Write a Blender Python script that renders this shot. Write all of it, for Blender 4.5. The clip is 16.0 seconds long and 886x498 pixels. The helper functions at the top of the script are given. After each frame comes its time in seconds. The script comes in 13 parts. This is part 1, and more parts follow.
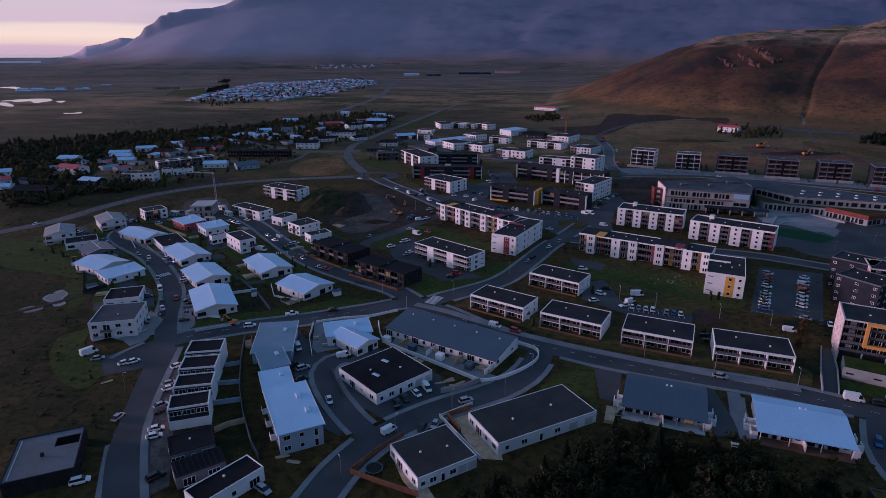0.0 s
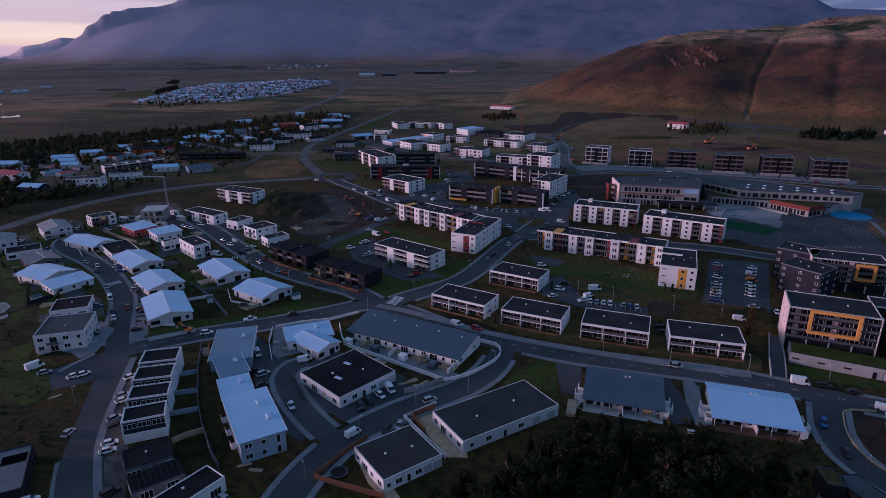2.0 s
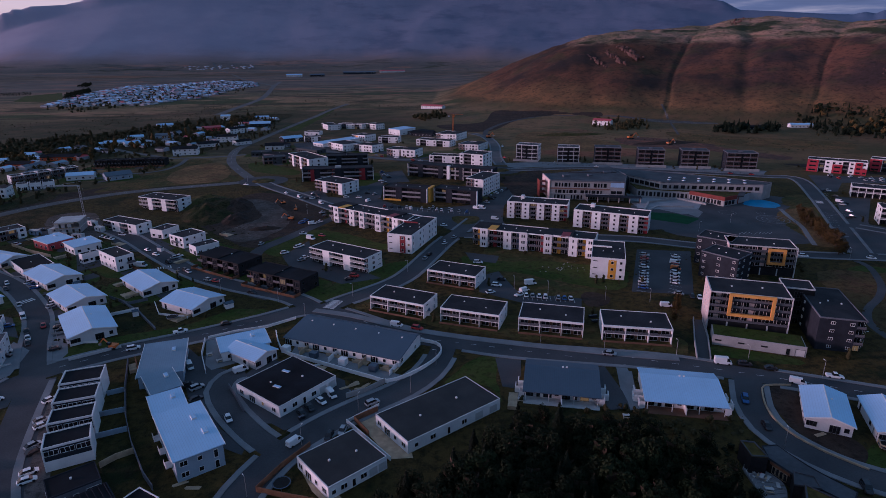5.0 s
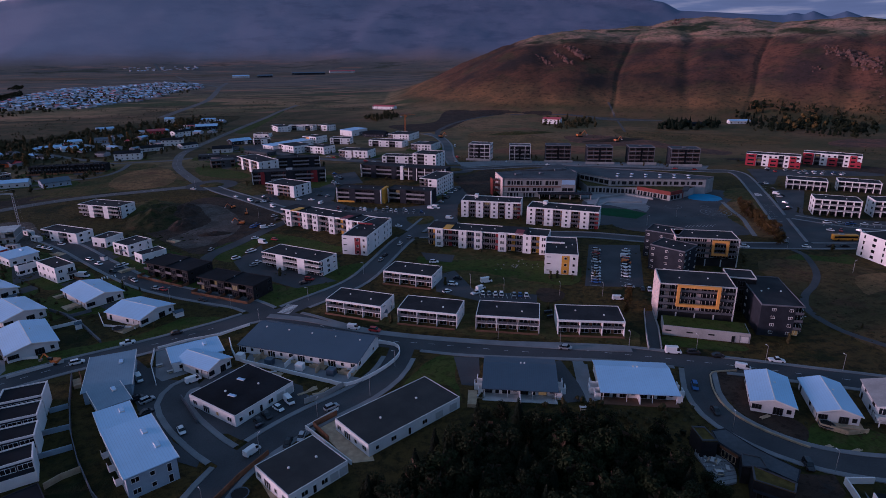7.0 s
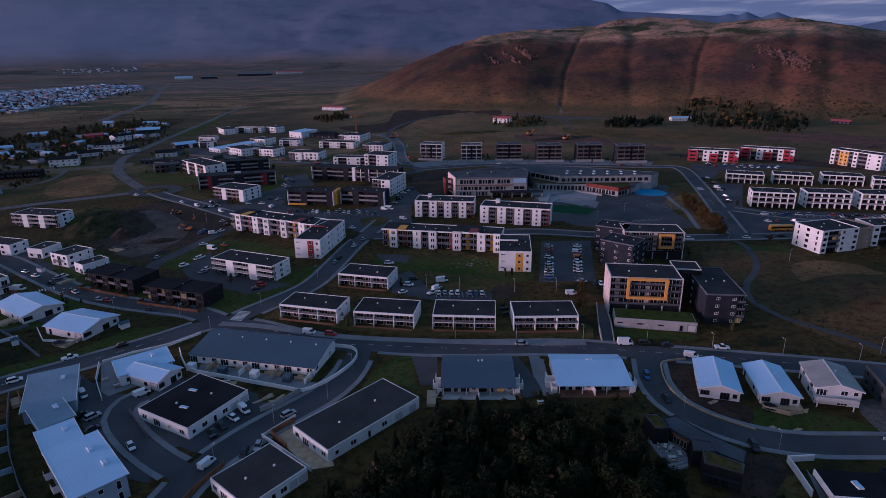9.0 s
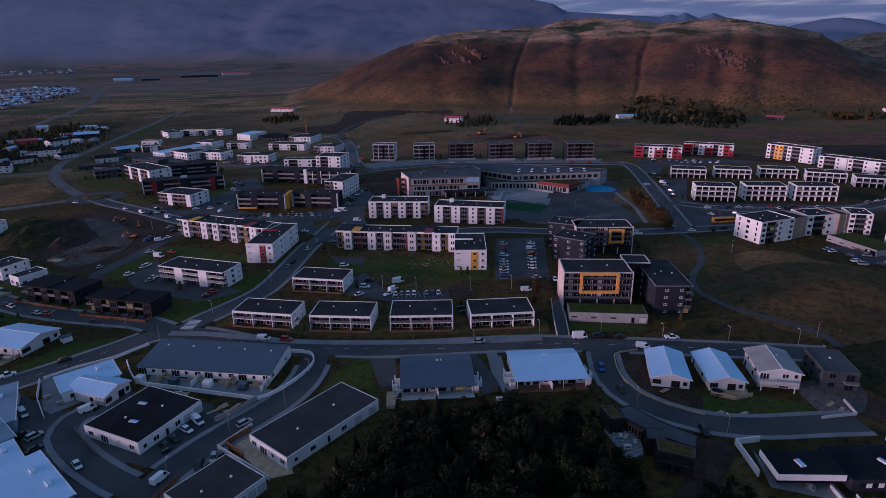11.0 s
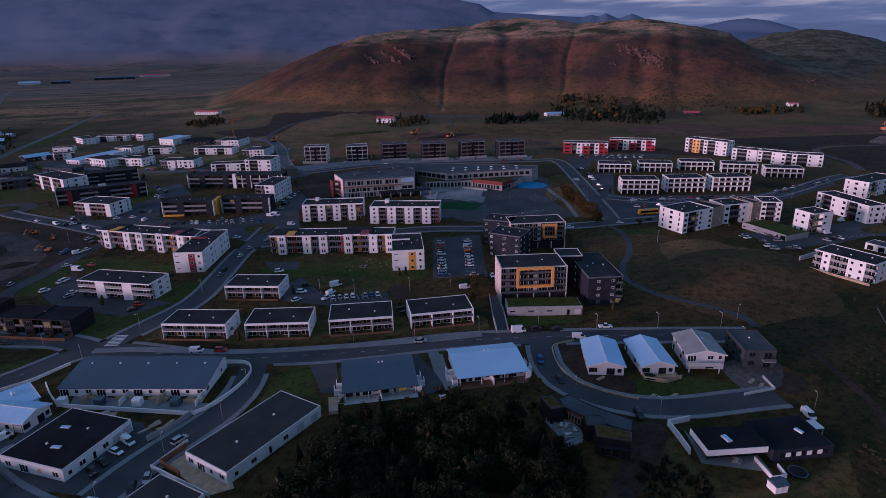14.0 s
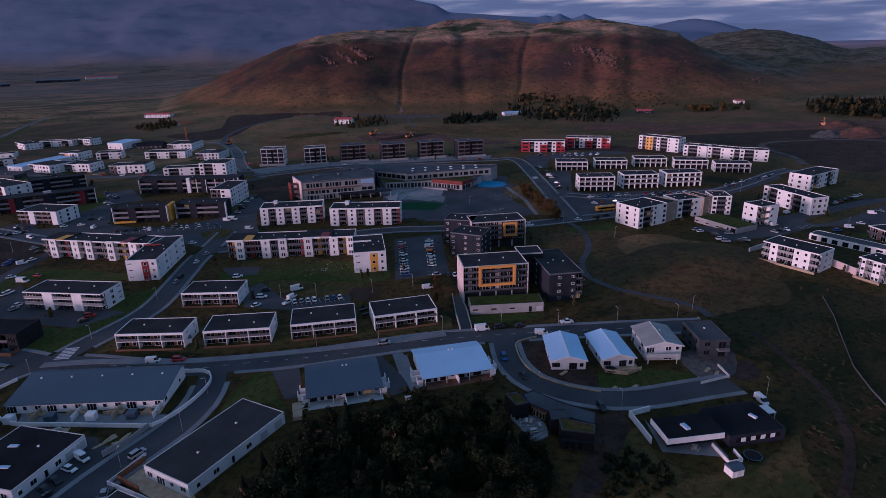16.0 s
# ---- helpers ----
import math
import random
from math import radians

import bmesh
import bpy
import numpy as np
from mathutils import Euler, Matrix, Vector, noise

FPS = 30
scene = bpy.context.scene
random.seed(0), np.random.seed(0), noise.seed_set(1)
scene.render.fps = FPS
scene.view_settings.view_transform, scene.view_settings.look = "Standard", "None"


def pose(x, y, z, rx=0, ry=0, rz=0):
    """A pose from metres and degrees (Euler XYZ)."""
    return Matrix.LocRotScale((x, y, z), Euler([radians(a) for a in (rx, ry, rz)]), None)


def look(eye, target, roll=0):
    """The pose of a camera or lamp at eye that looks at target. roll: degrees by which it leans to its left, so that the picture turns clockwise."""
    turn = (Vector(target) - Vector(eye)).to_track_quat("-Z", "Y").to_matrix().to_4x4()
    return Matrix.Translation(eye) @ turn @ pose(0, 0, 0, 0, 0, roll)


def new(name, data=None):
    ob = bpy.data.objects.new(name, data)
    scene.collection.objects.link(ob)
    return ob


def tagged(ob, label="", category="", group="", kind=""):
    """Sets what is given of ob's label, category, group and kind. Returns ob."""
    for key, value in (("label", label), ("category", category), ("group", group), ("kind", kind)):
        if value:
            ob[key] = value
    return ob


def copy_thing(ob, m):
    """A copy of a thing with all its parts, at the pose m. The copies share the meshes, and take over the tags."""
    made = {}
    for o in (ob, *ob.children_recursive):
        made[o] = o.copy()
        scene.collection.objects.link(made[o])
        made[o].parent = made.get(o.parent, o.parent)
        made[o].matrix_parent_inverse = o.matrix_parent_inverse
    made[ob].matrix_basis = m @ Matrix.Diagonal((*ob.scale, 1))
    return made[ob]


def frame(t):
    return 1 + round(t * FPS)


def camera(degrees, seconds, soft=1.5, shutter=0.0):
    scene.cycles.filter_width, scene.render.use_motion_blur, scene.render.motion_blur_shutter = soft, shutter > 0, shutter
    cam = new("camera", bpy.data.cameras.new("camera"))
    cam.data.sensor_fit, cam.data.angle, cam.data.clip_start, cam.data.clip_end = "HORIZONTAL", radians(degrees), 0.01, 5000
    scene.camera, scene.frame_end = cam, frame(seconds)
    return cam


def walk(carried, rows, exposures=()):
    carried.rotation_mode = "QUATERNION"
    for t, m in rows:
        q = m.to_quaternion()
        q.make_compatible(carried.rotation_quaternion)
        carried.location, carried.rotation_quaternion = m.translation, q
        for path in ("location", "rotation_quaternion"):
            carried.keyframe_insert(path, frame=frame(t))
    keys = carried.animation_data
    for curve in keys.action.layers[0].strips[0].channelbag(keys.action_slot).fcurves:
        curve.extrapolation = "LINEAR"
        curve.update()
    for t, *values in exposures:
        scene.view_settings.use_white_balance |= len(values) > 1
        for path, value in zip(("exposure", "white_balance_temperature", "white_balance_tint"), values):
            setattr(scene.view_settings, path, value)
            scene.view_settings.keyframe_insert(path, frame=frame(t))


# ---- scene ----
cam = camera(74.42, 16.0, soft=0.4)
PATH = [
    (0.0, pose(0, 0, 90, 71.600, -0.000, 0.000)),
    (0.5, pose(0, 0, 90, 71.589, 0.037, -1.032)),
    (1.0, pose(0, 0, 90, 71.579, 0.074, -2.072)),
    (1.5, pose(0, 0, 90, 71.571, 0.109, -3.122)),
    (2.0, pose(0, 0, 90, 71.563, 0.143, -4.181)),
    (2.5, pose(0, 0, 90, 71.556, 0.178, -5.252)),
    (3.0, pose(0, 0, 90, 71.550, 0.213, -6.335)),
    (3.5, pose(0, 0, 90, 71.544, 0.248, -7.431)),
    (4.0, pose(0, 0, 90, 71.538, 0.283, -8.540)),
    (4.5, pose(0, 0, 90, 71.531, 0.320, -9.662)),
    (5.0, pose(0, 0, 90, 71.525, 0.357, -10.796)),
    (5.5, pose(0, 0, 90, 71.518, 0.395, -11.943)),
    (6.0, pose(0, 0, 90, 71.511, 0.434, -13.100)),
    (6.5, pose(0, 0, 90, 71.504, 0.473, -14.266)),
    (7.0, pose(0, 0, 90, 71.496, 0.513, -15.440)),
    (7.5, pose(0, 0, 90, 71.487, 0.554, -16.620)),
    (8.0, pose(0, 0, 90, 71.478, 0.594, -17.804)),
    (8.5, pose(0, 0, 90, 71.468, 0.634, -18.989)),
    (9.0, pose(0, 0, 90, 71.457, 0.674, -20.173)),
    (9.5, pose(0, 0, 90, 71.446, 0.714, -21.353)),
    (10.0, pose(0, 0, 90, 71.433, 0.752, -22.526)),
    (10.5, pose(0, 0, 90, 71.419, 0.789, -23.689)),
    (11.0, pose(0, 0, 90, 71.404, 0.826, -24.841)),
    (11.5, pose(0, 0, 90, 71.388, 0.861, -25.978)),
    (12.0, pose(0, 0, 90, 71.371, 0.895, -27.099)),
    (12.5, pose(0, 0, 90, 71.353, 0.929, -28.202)),
    (13.0, pose(0, 0, 90, 71.334, 0.962, -29.286)),
    (13.5, pose(0, 0, 90, 71.315, 0.996, -30.350)),
    (14.0, pose(0, 0, 90, 71.296, 1.031, -31.394)),
    (14.5, pose(0, 0, 90, 71.278, 1.068, -32.420)),
    (15.0, pose(0, 0, 90, 71.262, 1.110, -33.429)),
    (15.5, pose(0, 0, 90, 71.247, 1.156, -34.426)),
    (16.0, pose(0, 0, 90, 71.236, 1.211, -35.414)),
]
walk(cam, PATH, exposures=[(0.0, 1.16, 4560, 3), (16.0, 1.16, 4560, 3)])


# World and light: dusk after sunset glow in the west, a weak pink sun low over the sea
SUN_AZ = -84.0          # degrees clockwise from +Y
SUN_EL = 5.0
world = bpy.data.worlds.new("dusk")
scene.world = world
world.use_nodes = True


def build_world():
    nt = world.node_tree
    nt.nodes.clear()
    out = nt.nodes.new("ShaderNodeOutputWorld")
    bg = nt.nodes.new("ShaderNodeBackground")
    sky = nt.nodes.new("ShaderNodeTexSky")
    sky.sky_type = "NISHITA"
    sky.sun_disc = False
    sky.sun_elevation = radians(SUN_EL)
    sky.sun_rotation = radians(SUN_AZ)
    sky.air_density, sky.dust_density, sky.ozone_density = 1.2, 2.0, 3.0
    geo = nt.nodes.new("ShaderNodeTexCoord")
    sep = nt.nodes.new("ShaderNodeSeparateXYZ")
    nt.links.new(geo.outputs["Generated"], sep.inputs[0])
    up = nt.nodes.new("ShaderNodeMath")
    up.operation = "MAXIMUM"
    up.inputs[1].default_value = 0.0
    nt.links.new(sep.outputs["Z"], up.inputs[0])
    add = nt.nodes.new("ShaderNodeMath")
    add.operation = "ADD"
    add.inputs[1].default_value = 0.02
    nt.links.new(up.outputs[0], add.inputs[0])
    comb = nt.nodes.new("ShaderNodeCombineXYZ")
    for axis in ("X", "Y"):
        dv = nt.nodes.new("ShaderNodeMath")
        dv.operation = "DIVIDE"
        nt.links.new(sep.outputs[axis], dv.inputs[0])
        nt.links.new(add.outputs[0], dv.inputs[1])
        nt.links.new(dv.outputs[0], comb.inputs[axis])
    noi = nt.nodes.new("ShaderNodeTexNoise")
    noi.inputs["Scale"].default_value = 0.3
    noi.inputs["Detail"].default_value = 6.0
    noi.inputs["Roughness"].default_value = 0.55
    nt.links.new(comb.outputs[0], noi.inputs["Vector"])
    ramp = nt.nodes.new("ShaderNodeValToRGB")
    ramp.color_ramp.elements[0].position, ramp.color_ramp.elements[1].position = 0.37, 0.46
    nt.links.new(noi.outputs["Fac"], ramp.inputs[0])
    # clouds: pink towards the sunset, slate blue away from it
    dot = nt.nodes.new("ShaderNodeVectorMath")
    dot.operation = "DOT_PRODUCT"
    dot.inputs[1].default_value = (math.sin(radians(SUN_AZ)), math.cos(radians(SUN_AZ)), 0)
    nt.links.new(geo.outputs["Generated"], dot.inputs[0])
    west = nt.nodes.new("ShaderNodeMapRange")
    west.interpolation_type = "SMOOTHSTEP"
    west.inputs["From Min"].default_value, west.inputs["From Max"].default_value = 0.1, 0.5
    nt.links.new(dot.outputs["Value"], west.inputs["Value"])
    tone = nt.nodes.new("ShaderNodeMix")
    tone.data_type = "RGBA"
    tone.inputs["B"].default_value = CLOUD_WEST
    under = nt.nodes.new("ShaderNodeMapRange")
    under.interpolation_type = "SMOOTHSTEP"
    under.inputs["From Min"].default_value, under.inputs["From Max"].default_value = 0.06, 0.4
    nt.links.new(up.outputs[0], under.inputs["Value"])
    east = nt.nodes.new("ShaderNodeMix")
    east.data_type = "RGBA"
    east.inputs["A"].default_value, east.inputs["B"].default_value = CLOUD_LOW, CLOUD_EAST
    nt.links.new(under.outputs[0], east.inputs["Factor"])
    nt.links.new(east.outputs["Result"], tone.inputs["A"])
    low_west = nt.nodes.new("ShaderNodeMapRange")
    low_west.interpolation_type = "SMOOTHSTEP"
    low_west.inputs["From Min"].default_value, low_west.inputs["From Max"].default_value = 0.08, 0.42
    low_west.inputs["To Min"].default_value, low_west.inputs["To Max"].default_value = 1.0, 0.12
    nt.links.new(up.outputs[0], low_west.inputs["Value"])
    glow = nt.nodes.new("ShaderNodeMath")
    glow.operation = "MULTIPLY"
    nt.links.new(west.outputs[0], glow.inputs[0])
    nt.links.new(low_west.outputs[0], glow.inputs[1])
    nt.links.new(glow.outputs[0], tone.inputs["Factor"])
    # pale light between the clouds, low in the sky
    low = nt.nodes.new("ShaderNodeMapRange")
    low.interpolation_type = "SMOOTHSTEP"
    low.inputs["From Min"].default_value, low.inputs["From Max"].default_value = 0.0, 0.3
    low.inputs["To Min"].default_value, low.inputs["To Max"].default_value = 0.9, 0.15
    nt.links.new(up.outputs[0], low.inputs["Value"])
    gap = nt.nodes.new("ShaderNodeMix")
    gap.data_type = "RGBA"
    nt.links.new(low.outputs[0], gap.inputs["Factor"])
    nt.links.new(sky.outputs[0], gap.inputs["A"])
    pale = nt.nodes.new("ShaderNodeMix")
    pale.data_type = "RGBA"
    pale.inputs["A"].default_value, pale.inputs["B"].default_value = GAP, GAP_WEST
    nt.links.new(glow.outputs[0], pale.inputs["Factor"])
    nt.links.new(pale.outputs["Result"], gap.inputs["B"])
    hsv = nt.nodes.new("ShaderNodeMix")
    hsv.data_type = "RGBA"
    nt.links.new(gap.outputs["Result"], hsv.inputs["A"])
    nt.links.new(tone.outputs["Result"], hsv.inputs["B"])
    amount = nt.nodes.new("ShaderNodeMapRange")
    amount.inputs["To Min"].default_value, amount.inputs["To Max"].default_value = 0.2, 0.96
    nt.links.new(ramp.outputs[0], amount.inputs["Value"])
    nt.links.new(amount.outputs[0], hsv.inputs["Factor"])
    # low sky: cream and lilac bands over the sea, slate cloud banks with pale rifts elsewhere
    squash = nt.nodes.new("ShaderNodeMapping")
    squash.inputs["Scale"].default_value = (2.2, 2.2, 22.0)
    nt.links.new(geo.outputs["Generated"], squash.inputs[0])
    bank = nt.nodes.new("ShaderNodeTexNoise")
    bank.inputs["Scale"].default_value, bank.inputs["Detail"].default_value, bank.inputs["Roughness"].default_value = 1.6, 6.0, 0.5
    nt.links.new(squash.outputs[0], bank.inputs["Vector"])
    wob = nt.nodes.new("ShaderNodeMath")
    wob.operation = "MULTIPLY_ADD"
    wob.inputs[1].default_value, wob.inputs[2].default_value = 0.018, -0.009
    nt.links.new(bank.outputs["Fac"], wob.inputs[0])
    height = nt.nodes.new("ShaderNodeMath")
    height.operation = "ADD"
    nt.links.new(sep.outputs["Z"], height.inputs[0])
    nt.links.new(wob.outputs[0], height.inputs[1])
    bands = nt.nodes.new("ShaderNodeValToRGB")
    cr = bands.color_ramp
    for pos, col in ((0.0, (3.3, 1.8, 1.7, 1)), (0.11, (3.6, 1.95, 1.75, 1)), (0.16, (4.6, 2.6, 1.75, 1)), (0.26, (5.2, 3.1, 1.95, 1)), (0.36, (4.9, 3.0, 2.0, 1)), (0.42, (3.7, 2.2, 1.85, 1)), (0.8, (3.7, 2.3, 2.0, 1))):
        e = cr.elements[0] if pos == 0.0 else (cr.elements[-1] if pos == 0.8 else cr.elements.new(pos))
        e.position, e.color = pos, col
    reach = nt.nodes.new("ShaderNodeMath")
    reach.operation = "MULTIPLY"
    reach.inputs[1].default_value = 10.0
    nt.links.new(height.outputs[0], reach.inputs[0])
    nt.links.new(reach.outputs[0], bands.inputs[0])
    rifts = nt.nodes.new("ShaderNodeValToRGB")
    cr = rifts.color_ramp
    for pos, col in ((0.36, (0.5, 0.48, 0.74, 1)), (0.45, (0.66, 0.62, 0.92, 1)), (0.5, (1.3, 1.02, 1.2, 1)), (0.57, (3.2, 2.1, 1.9, 1))):
        e = cr.elements[0] if pos == 0.36 else (cr.elements[-1] if pos == 0.57 else cr.elements.new(pos))
        e.position, e.color = pos, col
    tilt = nt.nodes.new("ShaderNodeMapRange")
    tilt.inputs["From Min"].default_value, tilt.inputs["From Max"].default_value = 0.01, 0.06
    tilt.inputs["To Min"].default_value, tilt.inputs["To Max"].default_value = -0.11, 0.03
    nt.links.new(sep.outputs["Z"], tilt.inputs["Value"])
    broken = nt.nodes.new("ShaderNodeMath")
    broken.operation = "ADD"
    nt.links.new(bank.outputs["Fac"], broken.inputs[0])
    nt.links.new(tilt.outputs[0], broken.inputs[1])
    nt.links.new(broken.outputs[0], rifts.inputs[0])
    seaward = nt.nodes.new("ShaderNodeMapRange")
    seaward.interpolation_type = "SMOOTHSTEP"
    seaward.inputs["From Min"].default_value, seaward.inputs["From Max"].default_value = 0.25, 0.55
    nt.links.new(dot.outputs["Value"], seaward.inputs["Value"])
    lowsky = nt.nodes.new("ShaderNodeMix")
    lowsky.data_type = "RGBA"
    nt.links.new(seaward.outputs[0], lowsky.inputs["Factor"])
    nt.links.new(rifts.outputs["Color"], lowsky.inputs["A"])
    nt.links.new(bands.outputs["Color"], lowsky.inputs["B"])
    lift = nt.nodes.new("ShaderNodeMapRange")
    lift.interpolation_type = "SMOOTHSTEP"
    lift.inputs["From Min"].default_value, lift.inputs["From Max"].default_value = 0.08, 0.16
    nt.links.new(up.outputs[0], lift.inputs["Value"])
    whole = nt.nodes.new("ShaderNodeMix")
    whole.data_type = "RGBA"
    nt.links.new(lift.outputs[0], whole.inputs["Factor"])
    nt.links.new(lowsky.outputs["Result"], whole.inputs["A"])
    nt.links.new(hsv.outputs["Result"], whole.inputs["B"])
    nt.links.new(whole.outputs["Result"], bg.inputs["Color"])
    bg.inputs["Strength"].default_value = SKY
    nt.links.new(bg.outputs[0], out.inputs[0])


SKY = 0.10
CLOUD_EAST = (0.66, 0.86, 1.18, 1)
CLOUD_LOW = (0.6, 0.56, 0.78, 1)
CLOUD_WEST = (4.7, 2.8, 2.35, 1)
GAP = (3.3, 2.9, 3.0, 1)
GAP_WEST = (5.6, 3.5, 2.1, 1)
build_world()
sun_data = bpy.data.lights.new("sun", "SUN")
sun_data.energy, sun_data.angle, sun_data.color = 1.45, radians(10), (1.0, 0.5, 0.46)
sun = new("sun", sun_data)
_az, _el = radians(SUN_AZ), radians(5.5)
sun.matrix_world = look((0, 0, 500), (-math.sin(_az) * math.cos(_el) * 100, -math.cos(_az) * math.cos(_el) * 100, 500 - math.sin(_el) * 100))


# Materials
def mat(name, colour, rough=0.8, scale=1.0, vary=0.25, bump=0.0, metal=0.0, fine=12.0, second=None, random=0.0):
    """A surface with stains at one scale and grain at another; second: a colour that the stains bring in."""
    m = bpy.data.materials.new(name)
    m.use_nodes = True
    nt = m.node_tree
    p = nt.nodes["Principled BSDF"]
    p.inputs["Roughness"].default_value, p.inputs["Metallic"].default_value = rough, metal
    if rough > 0.74:
        p.inputs["Specular IOR Level"].default_value = 0.12
    co = nt.nodes.new("ShaderNodeTexCoord")
    big = nt.nodes.new("ShaderNodeTexNoise")
    big.inputs["Scale"].default_value, big.inputs["Detail"].default_value = scale, 5.0
    small = nt.nodes.new("ShaderNodeTexNoise")
    small.inputs["Scale"].default_value, small.inputs["Detail"].default_value = scale * fine, 4.0
    for n in (big, small):
        nt.links.new(co.outputs["Object"], n.inputs["Vector"])
    mixc = nt.nodes.new("ShaderNodeMix")
    mixc.data_type = "RGBA"
    dark = tuple(c * (1 - vary) for c in colour)
    lite = tuple(min(1.0, c * (1 + vary)) for c in colour)
    mixc.inputs["A"].default_value = (*dark, 1)
    mixc.inputs["B"].default_value = (*(second or lite), 1)
    ramp = nt.nodes.new("ShaderNodeMapRange")
    ramp.inputs["From Min"].default_value, ramp.inputs["From Max"].default_value = 0.32, 0.68
    nt.links.new(big.outputs["Fac"], ramp.inputs["Value"])
    nt.links.new(ramp.outputs[0], mixc.inputs["Factor"])
    grain = nt.nodes.new("ShaderNodeMix")
    grain.data_type, grain.blend_type = "RGBA", "MULTIPLY"
    grain.inputs["Factor"].default_value = 0.5
    nt.links.new(mixc.outputs["Result"], grain.inputs["A"])
    g2 = nt.nodes.new("ShaderNodeMapRange")
    g2.inputs["From Min"].default_value, g2.inputs["From Max"].default_value = 0.3, 0.7
    g2.inputs["To Min"].default_value, g2.inputs["To Max"].default_value = 1.0 - vary, 1.0 + vary
    nt.links.new(small.outputs["Fac"], g2.inputs["Value"])
    nt.links.new(g2.outputs[0], grain.inputs["B"])
    last = grain.outputs["Result"]
    if random:
        info = nt.nodes.new("ShaderNodeObjectInfo")
        r = nt.nodes.new("ShaderNodeMapRange")
        r.inputs["To Min"].default_value, r.inputs["To Max"].default_value = 1 - random, 1 + random
        nt.links.new(info.outputs["Random"], r.inputs["Value"])
        mul = nt.nodes.new("ShaderNodeMix")
        mul.data_type, mul.blend_type = "RGBA", "MULTIPLY"
        mul.inputs["Factor"].default_value = 1.0
        nt.links.new(last, mul.inputs["A"])
        nt.links.new(r.outputs[0], mul.inputs["B"])
        last = mul.outputs["Result"]
    nt.links.new(last, p.inputs["Base Color"])
    if bump:
        b = nt.nodes.new("ShaderNodeBump")
        b.inputs["Strength"].default_value = bump
        b.inputs["Distance"].default_value = 0.05
        nt.links.new(small.outputs["Fac"], b.inputs["Height"])
        nt.links.new(b.outputs[0], p.inputs["Normal"])
    return m


def earth(name, a, b, c, patch=0.03, speck=0.35, dark=0.4, bump=0.8):
    """Natural ground: patches of a and b, stains of c, and dark tufts or clods at two finer scales."""
    m = bpy.data.materials.new(name)
    m.use_nodes = True
    nt = m.node_tree
    p = nt.nodes["Principled BSDF"]
    p.inputs["Roughness"].default_value, p.inputs["Specular IOR Level"].default_value = 0.95, 0.1
    geo = nt.nodes.new("ShaderNodeNewGeometry")

    def tex(scale, detail, rough, lo, hi):
        n = nt.nodes.new("ShaderNodeTexNoise")
        n.inputs["Scale"].default_value, n.inputs["Detail"].default_value, n.inputs["Roughness"].default_value = scale, detail, rough
        nt.links.new(geo.outputs["Position"], n.inputs["Vector"])
        r = nt.nodes.new("ShaderNodeMapRange")
        r.interpolation_type = "SMOOTHSTEP"
        r.inputs["From Min"].default_value, r.inputs["From Max"].default_value = lo, hi
        nt.links.new(n.outputs["Fac"], r.inputs["Value"])
        return n.outputs["Fac"], r.outputs[0]

    def blend(fac, x, y, much=1.0):
        n = nt.nodes.new("ShaderNodeMix")
        n.data_type = "RGBA"
        k = nt.nodes.new("ShaderNodeMath")
        k.operation = "MULTIPLY"
        k.inputs[1].default_value = much
        nt.links.new(fac, k.inputs[0])
        nt.links.new(k.outputs[0], n.inputs["Factor"])
        for key, v in (("A", x), ("B", y)):
            if isinstance(v, tuple):
                n.inputs[key].default_value = (*v, 1)
            else:
                nt.links.new(v, n.inputs[key])
        return n.outputs["Result"]

    col = blend(tex(patch, 6, 0.62, 0.4, 0.6)[1], a, b)
    col = blend(tex(patch * 2.3, 6, 0.65, 0.52, 0.64)[1], col, c, 0.8)
    raw, tufts = tex(speck, 7, 0.75, 0.47, 0.62)
    shade = tuple(v * dark for v in a)
    col = blend(tufts, col, shade, 0.75)
    fine, clods = tex(speck * 5, 4, 0.7, 0.5, 0.7)
    col = blend(clods, col, shade, 0.6)
    nt.links.new(col, p.inputs["Base Color"])
    bp = nt.nodes.new("ShaderNodeBump")
    bp.inputs["Strength"].default_value, bp.inputs["Distance"].default_value = bump, 0.5
    nt.links.new(raw, bp.inputs["Height"])
    nt.links.new(bp.outputs[0], p.inputs["Normal"])
    return m


def lamp_mat(name, colour, strength):
    m = bpy.data.materials.new(name)
    m.use_nodes = True
    p = m.node_tree.nodes["Principled BSDF"]
    p.inputs["Base Color"].default_value = (0.03, 0.025, 0.02, 1)
    p.inputs["Emission Color"].default_value = (*colour, 1)
    p.inputs["Emission Strength"].default_value = strength
    return m


